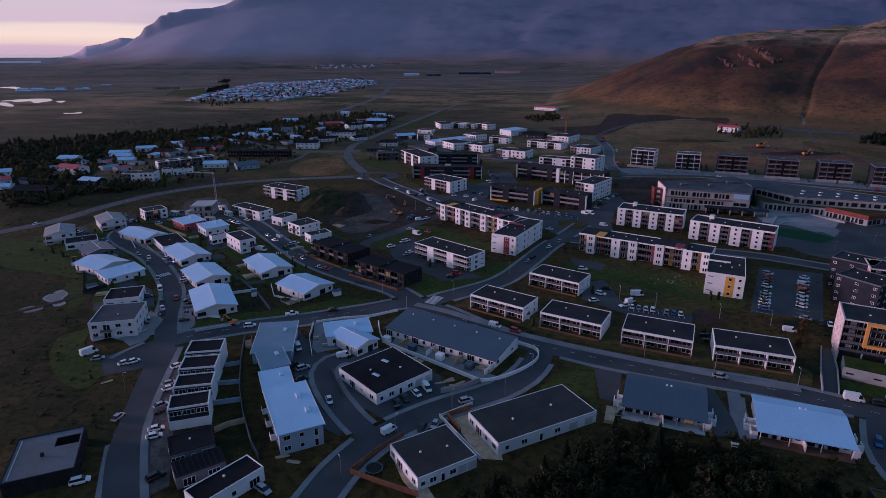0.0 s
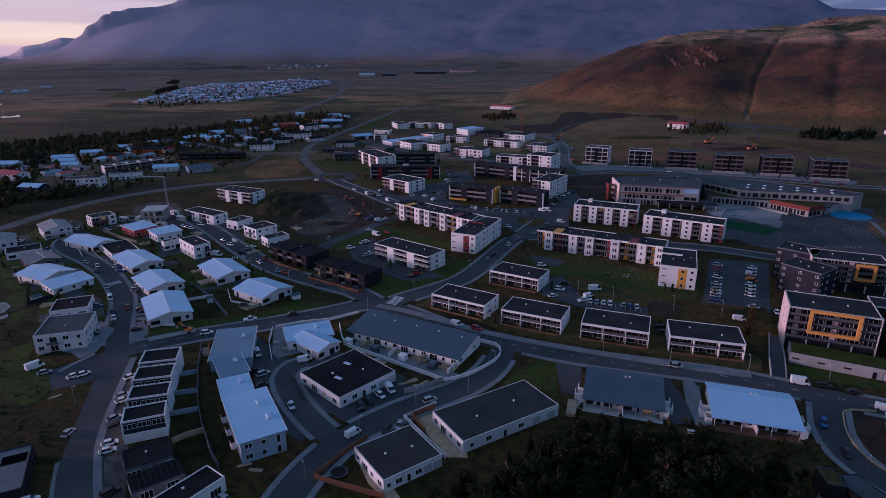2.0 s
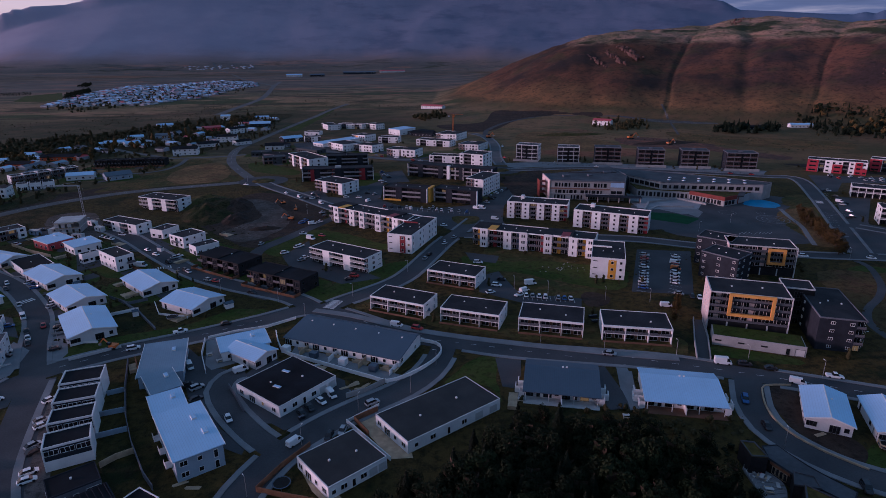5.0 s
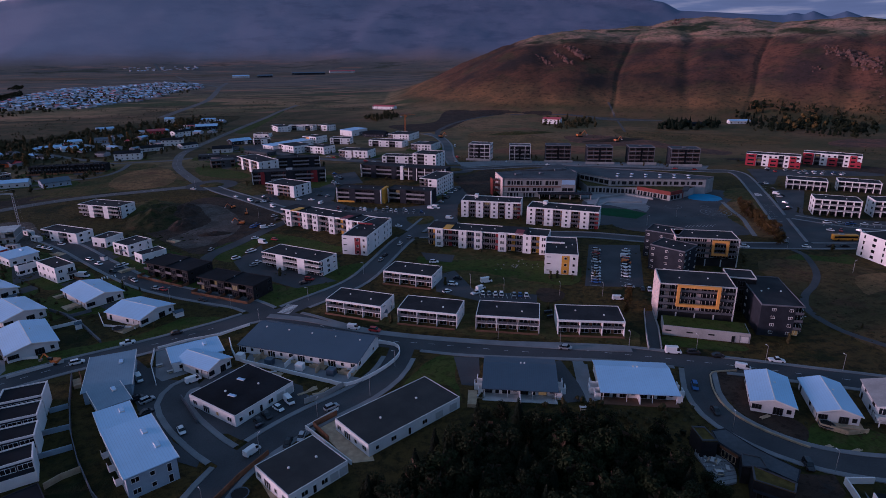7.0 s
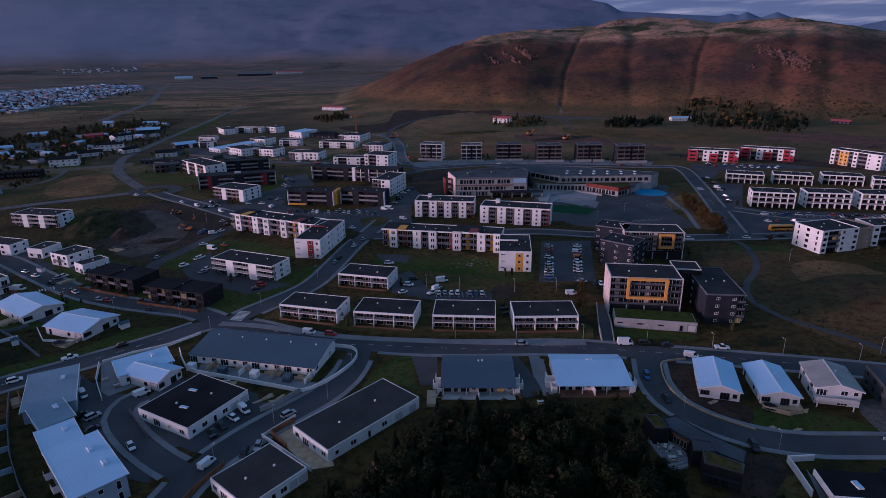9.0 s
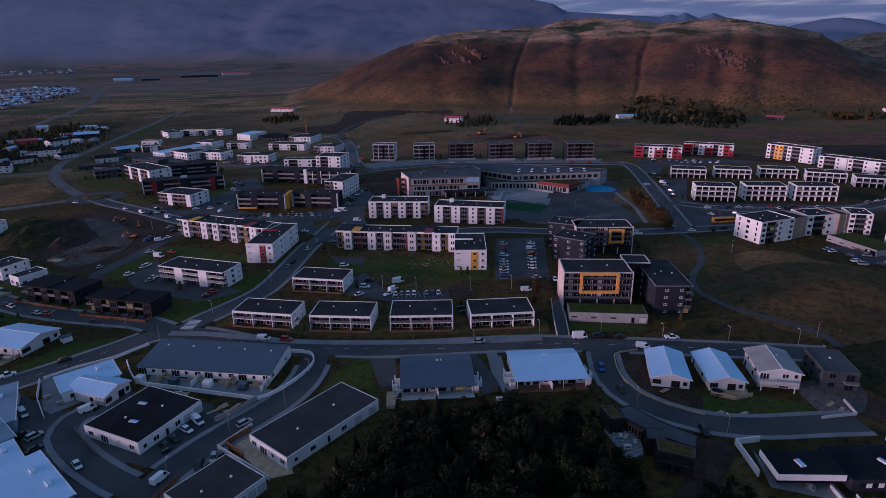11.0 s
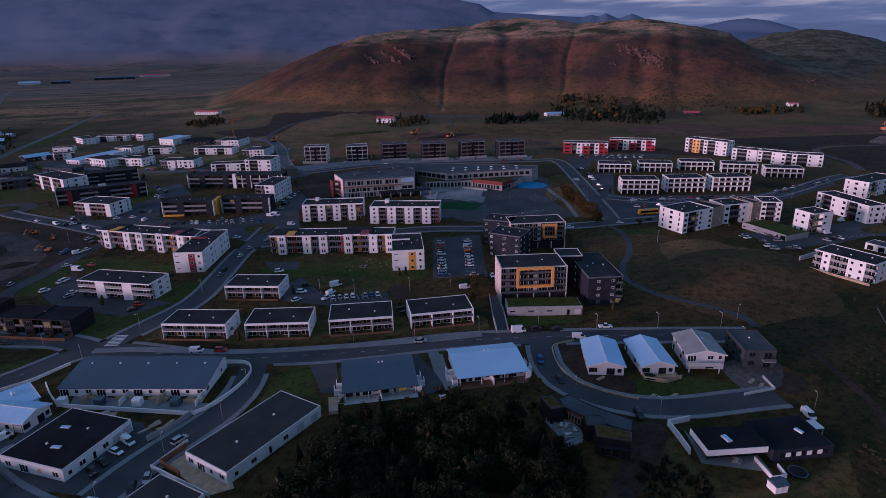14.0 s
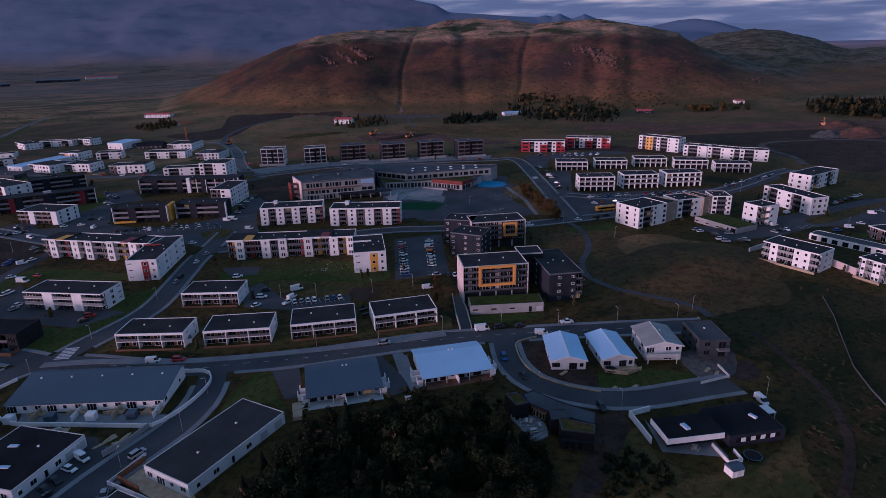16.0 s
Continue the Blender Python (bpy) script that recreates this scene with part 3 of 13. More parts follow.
def ground_material():
    m = bpy.data.materials.new("heath_and_grass")
    m.use_nodes = True
    nt = m.node_tree
    p = nt.nodes["Principled BSDF"]
    p.inputs["Roughness"].default_value = 0.95
    p.inputs["Specular IOR Level"].default_value = 0.1
    geo = nt.nodes.new("ShaderNodeNewGeometry")
    sep = nt.nodes.new("ShaderNodeSeparateXYZ")
    nt.links.new(geo.outputs["Position"], sep.inputs[0])

    def math_(op, a, b=None, c=None):
        n = nt.nodes.new("ShaderNodeMath")
        n.operation = op
        for i, v in enumerate((a, b, c)):
            if v is None:
                continue
            if isinstance(v, (int, float)):
                n.inputs[i].default_value = v
            else:
                nt.links.new(v, n.inputs[i])
        return n.outputs[0]

    def noise_(scale, detail=5.0, rough=0.55, stretch=None):
        n = nt.nodes.new("ShaderNodeTexNoise")
        n.inputs["Scale"].default_value, n.inputs["Detail"].default_value, n.inputs["Roughness"].default_value = scale, detail, rough
        if stretch:
            mp = nt.nodes.new("ShaderNodeMapping")
            mp.inputs["Scale"].default_value = stretch
            nt.links.new(geo.outputs["Position"], mp.inputs[0])
            nt.links.new(mp.outputs[0], n.inputs["Vector"])
        else:
            nt.links.new(geo.outputs["Position"], n.inputs["Vector"])
        return n.outputs["Fac"]

    def ramp_(v, lo, hi):
        n = nt.nodes.new("ShaderNodeMapRange")
        n.interpolation_type = "SMOOTHSTEP"
        n.inputs["From Min"].default_value, n.inputs["From Max"].default_value = lo, hi
        nt.links.new(v, n.inputs["Value"])
        return n.outputs[0]

    def mix_(f, a, b):
        n = nt.nodes.new("ShaderNodeMix")
        n.data_type = "RGBA"
        if isinstance(f, (int, float)):
            n.inputs["Factor"].default_value = f
        else:
            nt.links.new(f, n.inputs["Factor"])
        for k, v in (("A", a), ("B", b)):
            if isinstance(v, tuple):
                n.inputs[k].default_value = (*v, 1)
            else:
                nt.links.new(v, n.inputs[k])
        return n.outputs["Result"]

    dist = math_("SQRT", math_("ADD", math_("POWER", sep.outputs["X"], 2.0), math_("POWER", sep.outputs["Y"], 2.0)))
    zz = sep.outputs["Z"]
    # rough grass near the town
    near = mix_(ramp_(noise_(0.018), 0.38, 0.62), (0.084, 0.056, 0.018), (0.05, 0.043, 0.0125))
    near = mix_(ramp_(noise_(0.007, 3), 0.5, 0.68), near, (0.07, 0.05, 0.023))
    near = mix_(ramp_(noise_(0.03, 6, 0.7), 0.5, 0.62), near, (0.018, 0.023, 0.008))
    near = mix_(math_("MULTIPLY", ramp_(noise_(0.35, 7, 0.75), 0.44, 0.62), 0.8), near, (0.014, 0.014, 0.007))
    # fields of the plain
    plain = mix_(ramp_(noise_(0.0035, 6, 0.6, (1, 1.5, 1)), 0.42, 0.58), (0.13, 0.11, 0.055), (0.27, 0.175, 0.095))
    plain = mix_(math_("MULTIPLY", ramp_(noise_(0.007, 7, 0.65, (1, 1.6, 1)), 0.52, 0.62), 0.85), plain, (0.042, 0.038, 0.024))
    plain = mix_(ramp_(noise_(0.0024, 4, 0.5, (1, 2.2, 1)), 0.56, 0.62), plain, (0.06, 0.072, 0.03))
    plain = mix_(math_("MULTIPLY", ramp_(noise_(0.06, 6, 0.75), 0.47, 0.66), 0.6), plain, (0.03, 0.027, 0.016))
    # distance haze is put into the far plain's colour as a grey mix
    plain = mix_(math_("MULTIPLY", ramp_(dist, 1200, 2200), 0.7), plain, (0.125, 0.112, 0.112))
    plain = mix_(math_("MULTIPLY", ramp_(noise_(0.009, 7, 0.68, (0.3, 1.0, 1)), 0.55, 0.63), 0.75), plain, (0.3, 0.15, 0.1))
    plain = mix_(math_("MULTIPLY", ramp_(noise_(0.013, 7, 0.7, (0.35, 1.0, 1)), 0.54, 0.62), 0.7), plain, (0.035, 0.042, 0.02))
    # dark scrub behind the old town
    far = math_("ADD", dist, math_("MULTIPLY", math_("SUBTRACT", noise_(0.006, 5, 0.6), 0.5), 700))
    bush = mix_(ramp_(noise_(0.03, 7, 0.7), 0.44, 0.6), (0.042, 0.042, 0.022), (0.085, 0.066, 0.038))
    plain = mix_(math_("MULTIPLY", math_("MULTIPLY", ramp_(far, 560, 680), math_("SUBTRACT", 1.0, ramp_(far, 960, 1180))), math_("MULTIPLY", math_("SUBTRACT", 1.0, ramp_(sep.outputs["X"], 60, 220)), 0.85)), plain, bush)
    # pasture between the town and the hill
    past = mix_(ramp_(noise_(0.011, 6, 0.65), 0.4, 0.6), (0.21, 0.13, 0.068), (0.115, 0.096, 0.045))
    past = mix_(math_("MULTIPLY", ramp_(noise_(0.006, 5, 0.6), 0.54, 0.64), 0.8), past, (0.2, 0.085, 0.055))
    past = mix_(math_("MULTIPLY", ramp_(math_("ADD", sep.outputs["X"], math_("MULTIPLY", noise_(0.01, 4), 200)), 400, 560), 0.75), past, mix_(ramp_(noise_(0.012, 6, 0.65), 0.42, 0.6), (0.072, 0.06, 0.026), (0.135, 0.086, 0.042)))
    past = mix_(math_("MULTIPLY", ramp_(noise_(0.09, 7, 0.75), 0.5, 0.64), 0.6), past, (0.034, 0.03, 0.016))
    plain = mix_(math_("MULTIPLY", ramp_(math_("ADD", sep.outputs["X"], math_("MULTIPLY", noise_(0.01, 3), 120)), 150, 300), math_("SUBTRACT", 1.0, ramp_(dist, 950, 1150))), plain, past)
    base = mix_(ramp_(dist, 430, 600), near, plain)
    # heath on the hill: green foot, tawny grass, red-brown heath, tawny crown, grey-olive rock in the east
    veg = noise_(0.009, 6, 0.65)
    heath = mix_(ramp_(veg, 0.4, 0.6), (0.105, 0.05, 0.03), (0.036, 0.025, 0.022))
    heath2 = mix_(ramp_(veg, 0.4, 0.6), (0.15, 0.066, 0.042), (0.06, 0.037, 0.033))
    heath = mix_(ramp_(math_("ADD", sep.outputs["X"], math_("MULTIPLY", noise_(0.008, 4), 160)), 640, 860), heath, heath2)
    heath = mix_(math_("MULTIPLY", ramp_(noise_(0.017, 5, 0.6), 0.52, 0.66), 0.7), heath, (0.06, 0.05, 0.025))
    low = mix_(ramp_(noise_(0.02, 4), 0.4, 0.65), (0.2, 0.105, 0.047), (0.13, 0.08, 0.037))
    foot = mix_(ramp_(noise_(0.02, 4), 0.4, 0.65), (0.06, 0.06, 0.025), (0.1, 0.068, 0.033))
    low = mix_(ramp_(math_("ADD", zz, math_("MULTIPLY", noise_(0.01), 16)), 14, 24), foot, low)
    heath = mix_(ramp_(math_("ADD", zz, math_("MULTIPLY", noise_(0.012), 60)), 46, 78), low, heath)
    # the crown's tawny colour is lightened for the sky glow on its flat top
    topc = mix_(ramp_(noise_(0.02, 5, 0.6, (1, 1, 6)), 0.42, 0.58), (0.37, 0.22, 0.15), (0.17, 0.135, 0.08))
    topc = mix_(ramp_(noise_(0.008, 5, 0.6, (1, 1, 4)), 0.53, 0.6), topc, (0.04, 0.046, 0.02))
    heath = mix_(ramp_(math_("ADD", zz, math_("MULTIPLY", noise_(0.01, 4), 60)), 132, 152), heath, topc)
    stony = mix_(ramp_(noise_(0.02, 7, 0.7, (1, 1, 5)), 0.4, 0.6), (0.15, 0.132, 0.1), (0.055, 0.052, 0.034))
    heath = mix_(math_("MULTIPLY", ramp_(math_("ADD", sep.outputs["X"], math_("MULTIPLY", noise_(0.006, 4), 300)), 1170, 1330), ramp_(math_("ADD", zz, math_("MULTIPLY", noise_(0.012), 40)), 28, 60)), heath, stony)
    heath = mix_(math_("MULTIPLY", ramp_(noise_(0.14, 8, 0.78), 0.46, 0.64), 0.72), heath, (0.022, 0.018, 0.014))
    onhill = math_("MULTIPLY", ramp_(math_("ADD", zz, math_("MULTIPLY", math_("SUBTRACT", noise_(0.012, 4), 0.5), 16)), 1.0, 14), math_("SUBTRACT", 1.0, ramp_(dist, 2750, 3050)))
    base = mix_(onhill, base, heath)
    # mountain rock and scree, with blue and lilac distance haze painted into the colour
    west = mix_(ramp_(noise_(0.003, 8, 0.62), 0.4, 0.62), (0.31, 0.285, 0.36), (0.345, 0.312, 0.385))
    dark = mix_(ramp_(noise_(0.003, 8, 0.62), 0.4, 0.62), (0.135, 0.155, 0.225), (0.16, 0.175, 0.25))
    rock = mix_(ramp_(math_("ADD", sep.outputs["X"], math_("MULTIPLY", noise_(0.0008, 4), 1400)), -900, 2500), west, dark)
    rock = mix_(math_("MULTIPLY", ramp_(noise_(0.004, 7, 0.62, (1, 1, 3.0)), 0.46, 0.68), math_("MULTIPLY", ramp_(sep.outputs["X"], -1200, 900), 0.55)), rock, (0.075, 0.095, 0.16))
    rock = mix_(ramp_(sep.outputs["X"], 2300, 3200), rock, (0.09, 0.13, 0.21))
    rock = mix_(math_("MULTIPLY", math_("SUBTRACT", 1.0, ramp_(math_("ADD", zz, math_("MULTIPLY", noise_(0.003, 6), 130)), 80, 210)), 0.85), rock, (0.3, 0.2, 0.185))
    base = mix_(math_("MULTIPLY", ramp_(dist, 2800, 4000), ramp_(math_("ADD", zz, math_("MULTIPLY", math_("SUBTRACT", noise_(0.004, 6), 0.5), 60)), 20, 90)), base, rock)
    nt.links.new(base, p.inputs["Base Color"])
    b = nt.nodes.new("ShaderNodeBump")
    b.inputs["Strength"].default_value, b.inputs["Distance"].default_value = 1.0, 1.0
    nt.links.new(noise_(0.35, 6, 0.65), b.inputs["Height"])
    nt.links.new(b.outputs[0], p.inputs["Normal"])
    return m


make_ground()


def make_sea():
    """Low shore beyond the plain with a lagoon in it, then the bay up to the horizon."""
    def sheet(name, a1, line, material, label, category):
        cols = np.arange(-80, a1, 0.25)
        n = len(cols)
        v = [(r * math.sin(radians(a)), r * math.cos(radians(a)), 90 + r * math.tan(radians(el))) for r, el in line for a in cols]
        f = [(j * n + i, j * n + i + 1, (j + 1) * n + i + 1, (j + 1) * n + i) for j in range(len(line) - 1) for i in range(n - 1)]
        me = bpy.data.meshes.new(name)
        me.from_pydata(v, [], f)
        me.materials.append(material)
        tagged(new(name, me), label, category, kind="structure")

    # the shore's pale lilac colour has the haze of distance mixed in
    shore = earth("hazy_shore_grass", (0.36, 0.28, 0.3), (0.28, 0.23, 0.26), (0.42, 0.32, 0.32), 0.002, 0.006, 0.7, 0.1)
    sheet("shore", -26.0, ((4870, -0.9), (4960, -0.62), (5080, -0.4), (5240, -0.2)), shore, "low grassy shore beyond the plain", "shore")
    sheet("water", -33.2, ((4962, -0.6), (5040, -0.45)), WATER, "narrow lagoon reflecting the sunset", "sea")
    sheet("water", -28.0, ((5244, -0.19), (5400, -0.09), (5640, 0.03)), WATER, "calm sea at the horizon reflecting the sunset", "sea")


make_sea()


def make_headland():
    """A far cape beyond the bay; its pale rock colour carries the haze of distance."""
    line = [(-32.4, -0.2), (-31.15, -0.02), (-30.58, 0.24), (-30.12, 0.63), (-29.51, 0.76), (-28.9, 0.85), (-28.26, 1.07), (-27.48, 1.34), (-26.3, 1.27), (-24, 1.1)]
    verts, faces = [], []
    azs = np.arange(-32.4, -23.9, 0.1)
    steps = ((0, 0.0), (70, 0.3), (150, 0.65), (230, 1.0), (300, 0.7))
    for d, share in steps:
        r = 5120.0 + d
        for a in azs:
            top = 90 + 5350 * math.tan(radians(float(prof(line, a))))
            low = 90 + r * math.tan(radians(-0.42))
            verts.append((r * math.sin(radians(a)), r * math.cos(radians(a)), low + (top - low) * share + 2.0 * noise.noise(Vector((a * 1.3, d / 200, 4))) * (0 < share < 1)))
    n = len(azs)
    for j in range(len(steps) - 1):
        faces.extend((j * n + i, j * n + i + 1, (j + 1) * n + i + 1, (j + 1) * n + i) for i in range(n - 1))
    me = bpy.data.meshes.new("backdrop")
    me.from_pydata(verts, [], faces)
    me.polygons.foreach_set("use_smooth", [True] * len(me.polygons))
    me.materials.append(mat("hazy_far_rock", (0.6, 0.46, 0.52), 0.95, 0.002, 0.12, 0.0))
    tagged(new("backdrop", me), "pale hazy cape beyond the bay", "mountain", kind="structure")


make_headland()

# Building kit
MESHES = {}


def window_mesh(w, h, frame_mat, pane_mat=None, mullion=0, depth=0.09):
    """A frame with its recessed panes, in one shell."""
    key = ("window", round(w, 2), round(h, 2), frame_mat.name, (pane_mat or GLASS).name, mullion)
    if key not in MESHES:
        bm = bmesh.new()
        window_faces(bm, w, h, mullion, depth)
        MESHES[key] = to_mesh("window", bm, frame_mat, pane_mat or GLASS)
    return MESHES[key]


def window_faces(bm, w, h, mullion=0, depth=0.09, place=None):
    t = 0.08
    xs = [-w / 2]
    for i in range(mullion + 1):
        xs += [-w / 2 + w * i / (mullion + 1) + t * (1 if i == 0 else 0.5), -w / 2 + w * (i + 1) / (mullion + 1) - t * (1 if i == mullion else 0.5)]
    xs.append(w / 2)
    zs = [0, t, h - t, h]
    made = []
    grid = [[bm.verts.new((x, -depth, z)) for z in zs] for x in xs]
    made += [v for c in grid for v in c]
    for i in range(len(xs) - 1):
        for j in range(3):
            q = [grid[i][j], grid[i + 1][j], grid[i + 1][j + 1], grid[i][j + 1]]
            if j == 1 and i % 2 == 1:
                back = [bm.verts.new((v.co.x, -depth * 0.25, v.co.z)) for v in q]
                made += back
                bm.faces.new(back).material_index = 1
                for k in range(4):
                    m = (k + 1) % 4
                    bm.faces.new((q[k], q[m], back[m], back[k]))
            else:
                bm.faces.new(q)
    rim = [grid[0][0], grid[-1][0], grid[-1][-1], grid[0][-1]]
    back = [bm.verts.new((v.co.x, 0.02, v.co.z)) for v in rim]
    made += back
    edge = [[g[0] for g in grid], grid[-1], [g[-1] for g in grid][::-1], grid[0][::-1]]
    for k in range(4):
        m = (k + 1) % 4
        bm.faces.new([back[k], back[m]] + edge[k][::-1])
    if place is not None:
        for v in made:
            v.co = place @ v.co


def railing_mesh(w, solid, material):
    key = ("railing", round(w, 1), solid, material.name)
    if key not in MESHES:
        bm = bmesh.new()
        box(bm, -w / 2, w / 2, -0.03, 0.03, 0.05, 1.0 if solid else 0.9)
        MESHES[key] = to_mesh("railing", bm, material)
    return MESHES[key]


def slab_mesh(w, d, material, thick=0.22):
    key = ("slab", round(w, 1), round(d, 1), thick, material.name)
    if key not in MESHES:
        bm = bmesh.new()
        box(bm, -w / 2, w / 2, 0, d, -thick, 0)
        MESHES[key] = to_mesh("balcony", bm, material)
    return MESHES[key]


def tray_mesh(w, d, material):
    """A balcony with its front panel, in one piece."""
    key = ("tray", round(w, 1), round(d, 1), material.name)
    if key not in MESHES:
        bm = bmesh.new()
        loft(bm, [[(px, 0, -0.2), (px, d, -0.2), (px, d, 0.0), (px, 0.08, 0.0), (px, 0.08, 0.95), (px, 0, 0.95)] for px in (-w / 2, w / 2)])
        bmesh.ops.recalc_face_normals(bm, faces=bm.faces)
        MESHES[key] = to_mesh("balcony", bm, material)
    return MESHES[key]


def vent_mesh():
    if "vent" not in MESHES:
        bm = bmesh.new()
        box(bm, -0.22, 0.22, -0.22, 0.22, 0, 0.35)
        MESHES["vent"] = to_mesh("roof_vent", bm, FRAME)
    return MESHES["vent"]


def skylight_mesh(w=1.1, l=2.2):
    key = ("skylight", w, l)
    if key not in MESHES:
        bm = bmesh.new()
        box(bm, -w / 2, w / 2, -l / 2, l / 2, 0, 0.35)
        box(bm, -w / 2 + 0.1, w / 2 - 0.1, -l / 2 + 0.1, l / 2 - 0.1, 0.35, 0.42, 1)
        MESHES[key] = to_mesh("skylight", bm, FRAME, PALEROOF)
    return MESHES[key]


def face_pose(side, L, D, u, inset=0.0):
    """Where a thing at u along a side of an L x D plan stands, and its turn."""
    if side == 0:
        return u, -D / 2 + inset, 0
    if side == 1:
        return L / 2 - inset, u, 90
    if side == 2:
        return -u, D / 2 - inset, 180
    return -L / 2 + inset, -u, 270


WINDOWS = {"w": (1.7, 1.35, 1), "n": (0.75, 1.5, 0), "s": (1.9, 0.5, 0), "p": (1.1, 1.2, 0), "g": (2.6, 2.1, 2), "l": (2.9, 1.4, 2), "t": (1.0, 2.1, 0), "d": (1.0, 2.1, 0), "G": (2.7, 2.3, 0)}
LUCK = random.Random(7)


REAR = {}


def rear_windows(ob, side, L, D, z0, sh, pattern, frame_mat, width, n):
    """The rows of windows on a side turned from the street, joined."""
    bm = bmesh.new()
    for i, c in enumerate(pattern):
        if c not in WINDOWS:
            continue
        w, h, mul = WINDOWS[c]
        w, h = min(w, width / n * 0.92), min(h, sh - 0.5)
        x, y, a = face_pose(side, L, D, -width / 2 + width * (i + 0.5) / n)
        window_faces(bm, w, h, 0, 0.09, pose(x, y, z0 + min(0.12 if c in "gtdG" else 0.9, sh - h - 0.3), 0, 0, a))
    if not bm.faces:
        bm.free()
        return
    if ob.name in REAR:
        bm.from_mesh(REAR[ob.name].data)
        bm.to_mesh(REAR[ob.name].data)
        bm.free()
    else:
        REAR[ob.name] = tagged(part("glazing", bm, (frame_mat, GLASS), ob), kind="stuff")


def put_windows(ob, side, L, D, z0, sh, pattern, frame_mat, inset_b=0.0, scale=1.0, lit=0.02):
    width = L if side in (0, 2) else D
    n = len(pattern)
    m3 = ob.matrix_basis.to_3x3()
    way = m3 @ Vector((0, -1, 0) if side == 0 else ((1, 0, 0) if side == 1 else ((0, 1, 0) if side == 2 else (-1, 0, 0))))
    rear = way.dot(ob.matrix_basis.translation) > 0 or side == 2 or ob.matrix_basis.translation.length > 300
    if rear:
        rear_windows(ob, side, L, D, z0, sh, pattern, frame_mat, width, n)
        return
    for i, c in enumerate(pattern):
        if c not in WINDOWS:
            continue
        w, h, mul = WINDOWS[c]
        w, h = min(w * scale, width / n * 0.92), min(h * scale, sh - 0.5)
        sill = 0.12 if c in "gtdG" else (1.55 if c == "s" else 0.9)
        sill = min(sill, sh - h - 0.3)
        x, y, a = face_pose(side, L, D, -width / 2 + width * (i + 0.5) / n)
        pane = PALECON if c == "G" else (LIT if LUCK.random() < lit * 0.25 else GLASS)
        me = window_mesh(w, h, frame_mat, pane, mul)
        piece("garage_door" if c == "G" else ("door" if c == "d" else "window"), me, ob, x, y, z0 + sill, a)


def flat_roof(ob, L, D, h, roof, rim, parapet=0.35, vents=2, over=0.0):
    l, d = L + 2 * over, D + 2 * over
    boxpart("roof", ob, roof, (-l / 2 + 0.2, l / 2 - 0.2, -d / 2 + 0.2, d / 2 - 0.2, h - 0.25, h))
    bm = bmesh.new()
    t = 0.22
    box(bm, -l / 2, l / 2, -d / 2, -d / 2 + t, h - 0.25, h + parapet)
    box(bm, -l / 2, l / 2, d / 2 - t, d / 2, h - 0.25, h + parapet)
    box(bm, -l / 2, -l / 2 + t, -d / 2 + t, d / 2 - t, h - 0.25, h + parapet)
    box(bm, l / 2 - t, l / 2, -d / 2 + t, d / 2 - t, h - 0.25, h + parapet)
    part("parapet", bm, rim, ob)
    if ob.matrix_basis.translation.length > 400:
        vents = min(vents, 1)
    for i in range(vents):
        u = (i + 0.5) / vents - 0.5
        piece("roof_vent", vent_mesh(), ob, u * L * 0.8 + 0.4 * math.sin(i * 5 + L), D * 0.12 * math.cos(i * 3 + D), h)


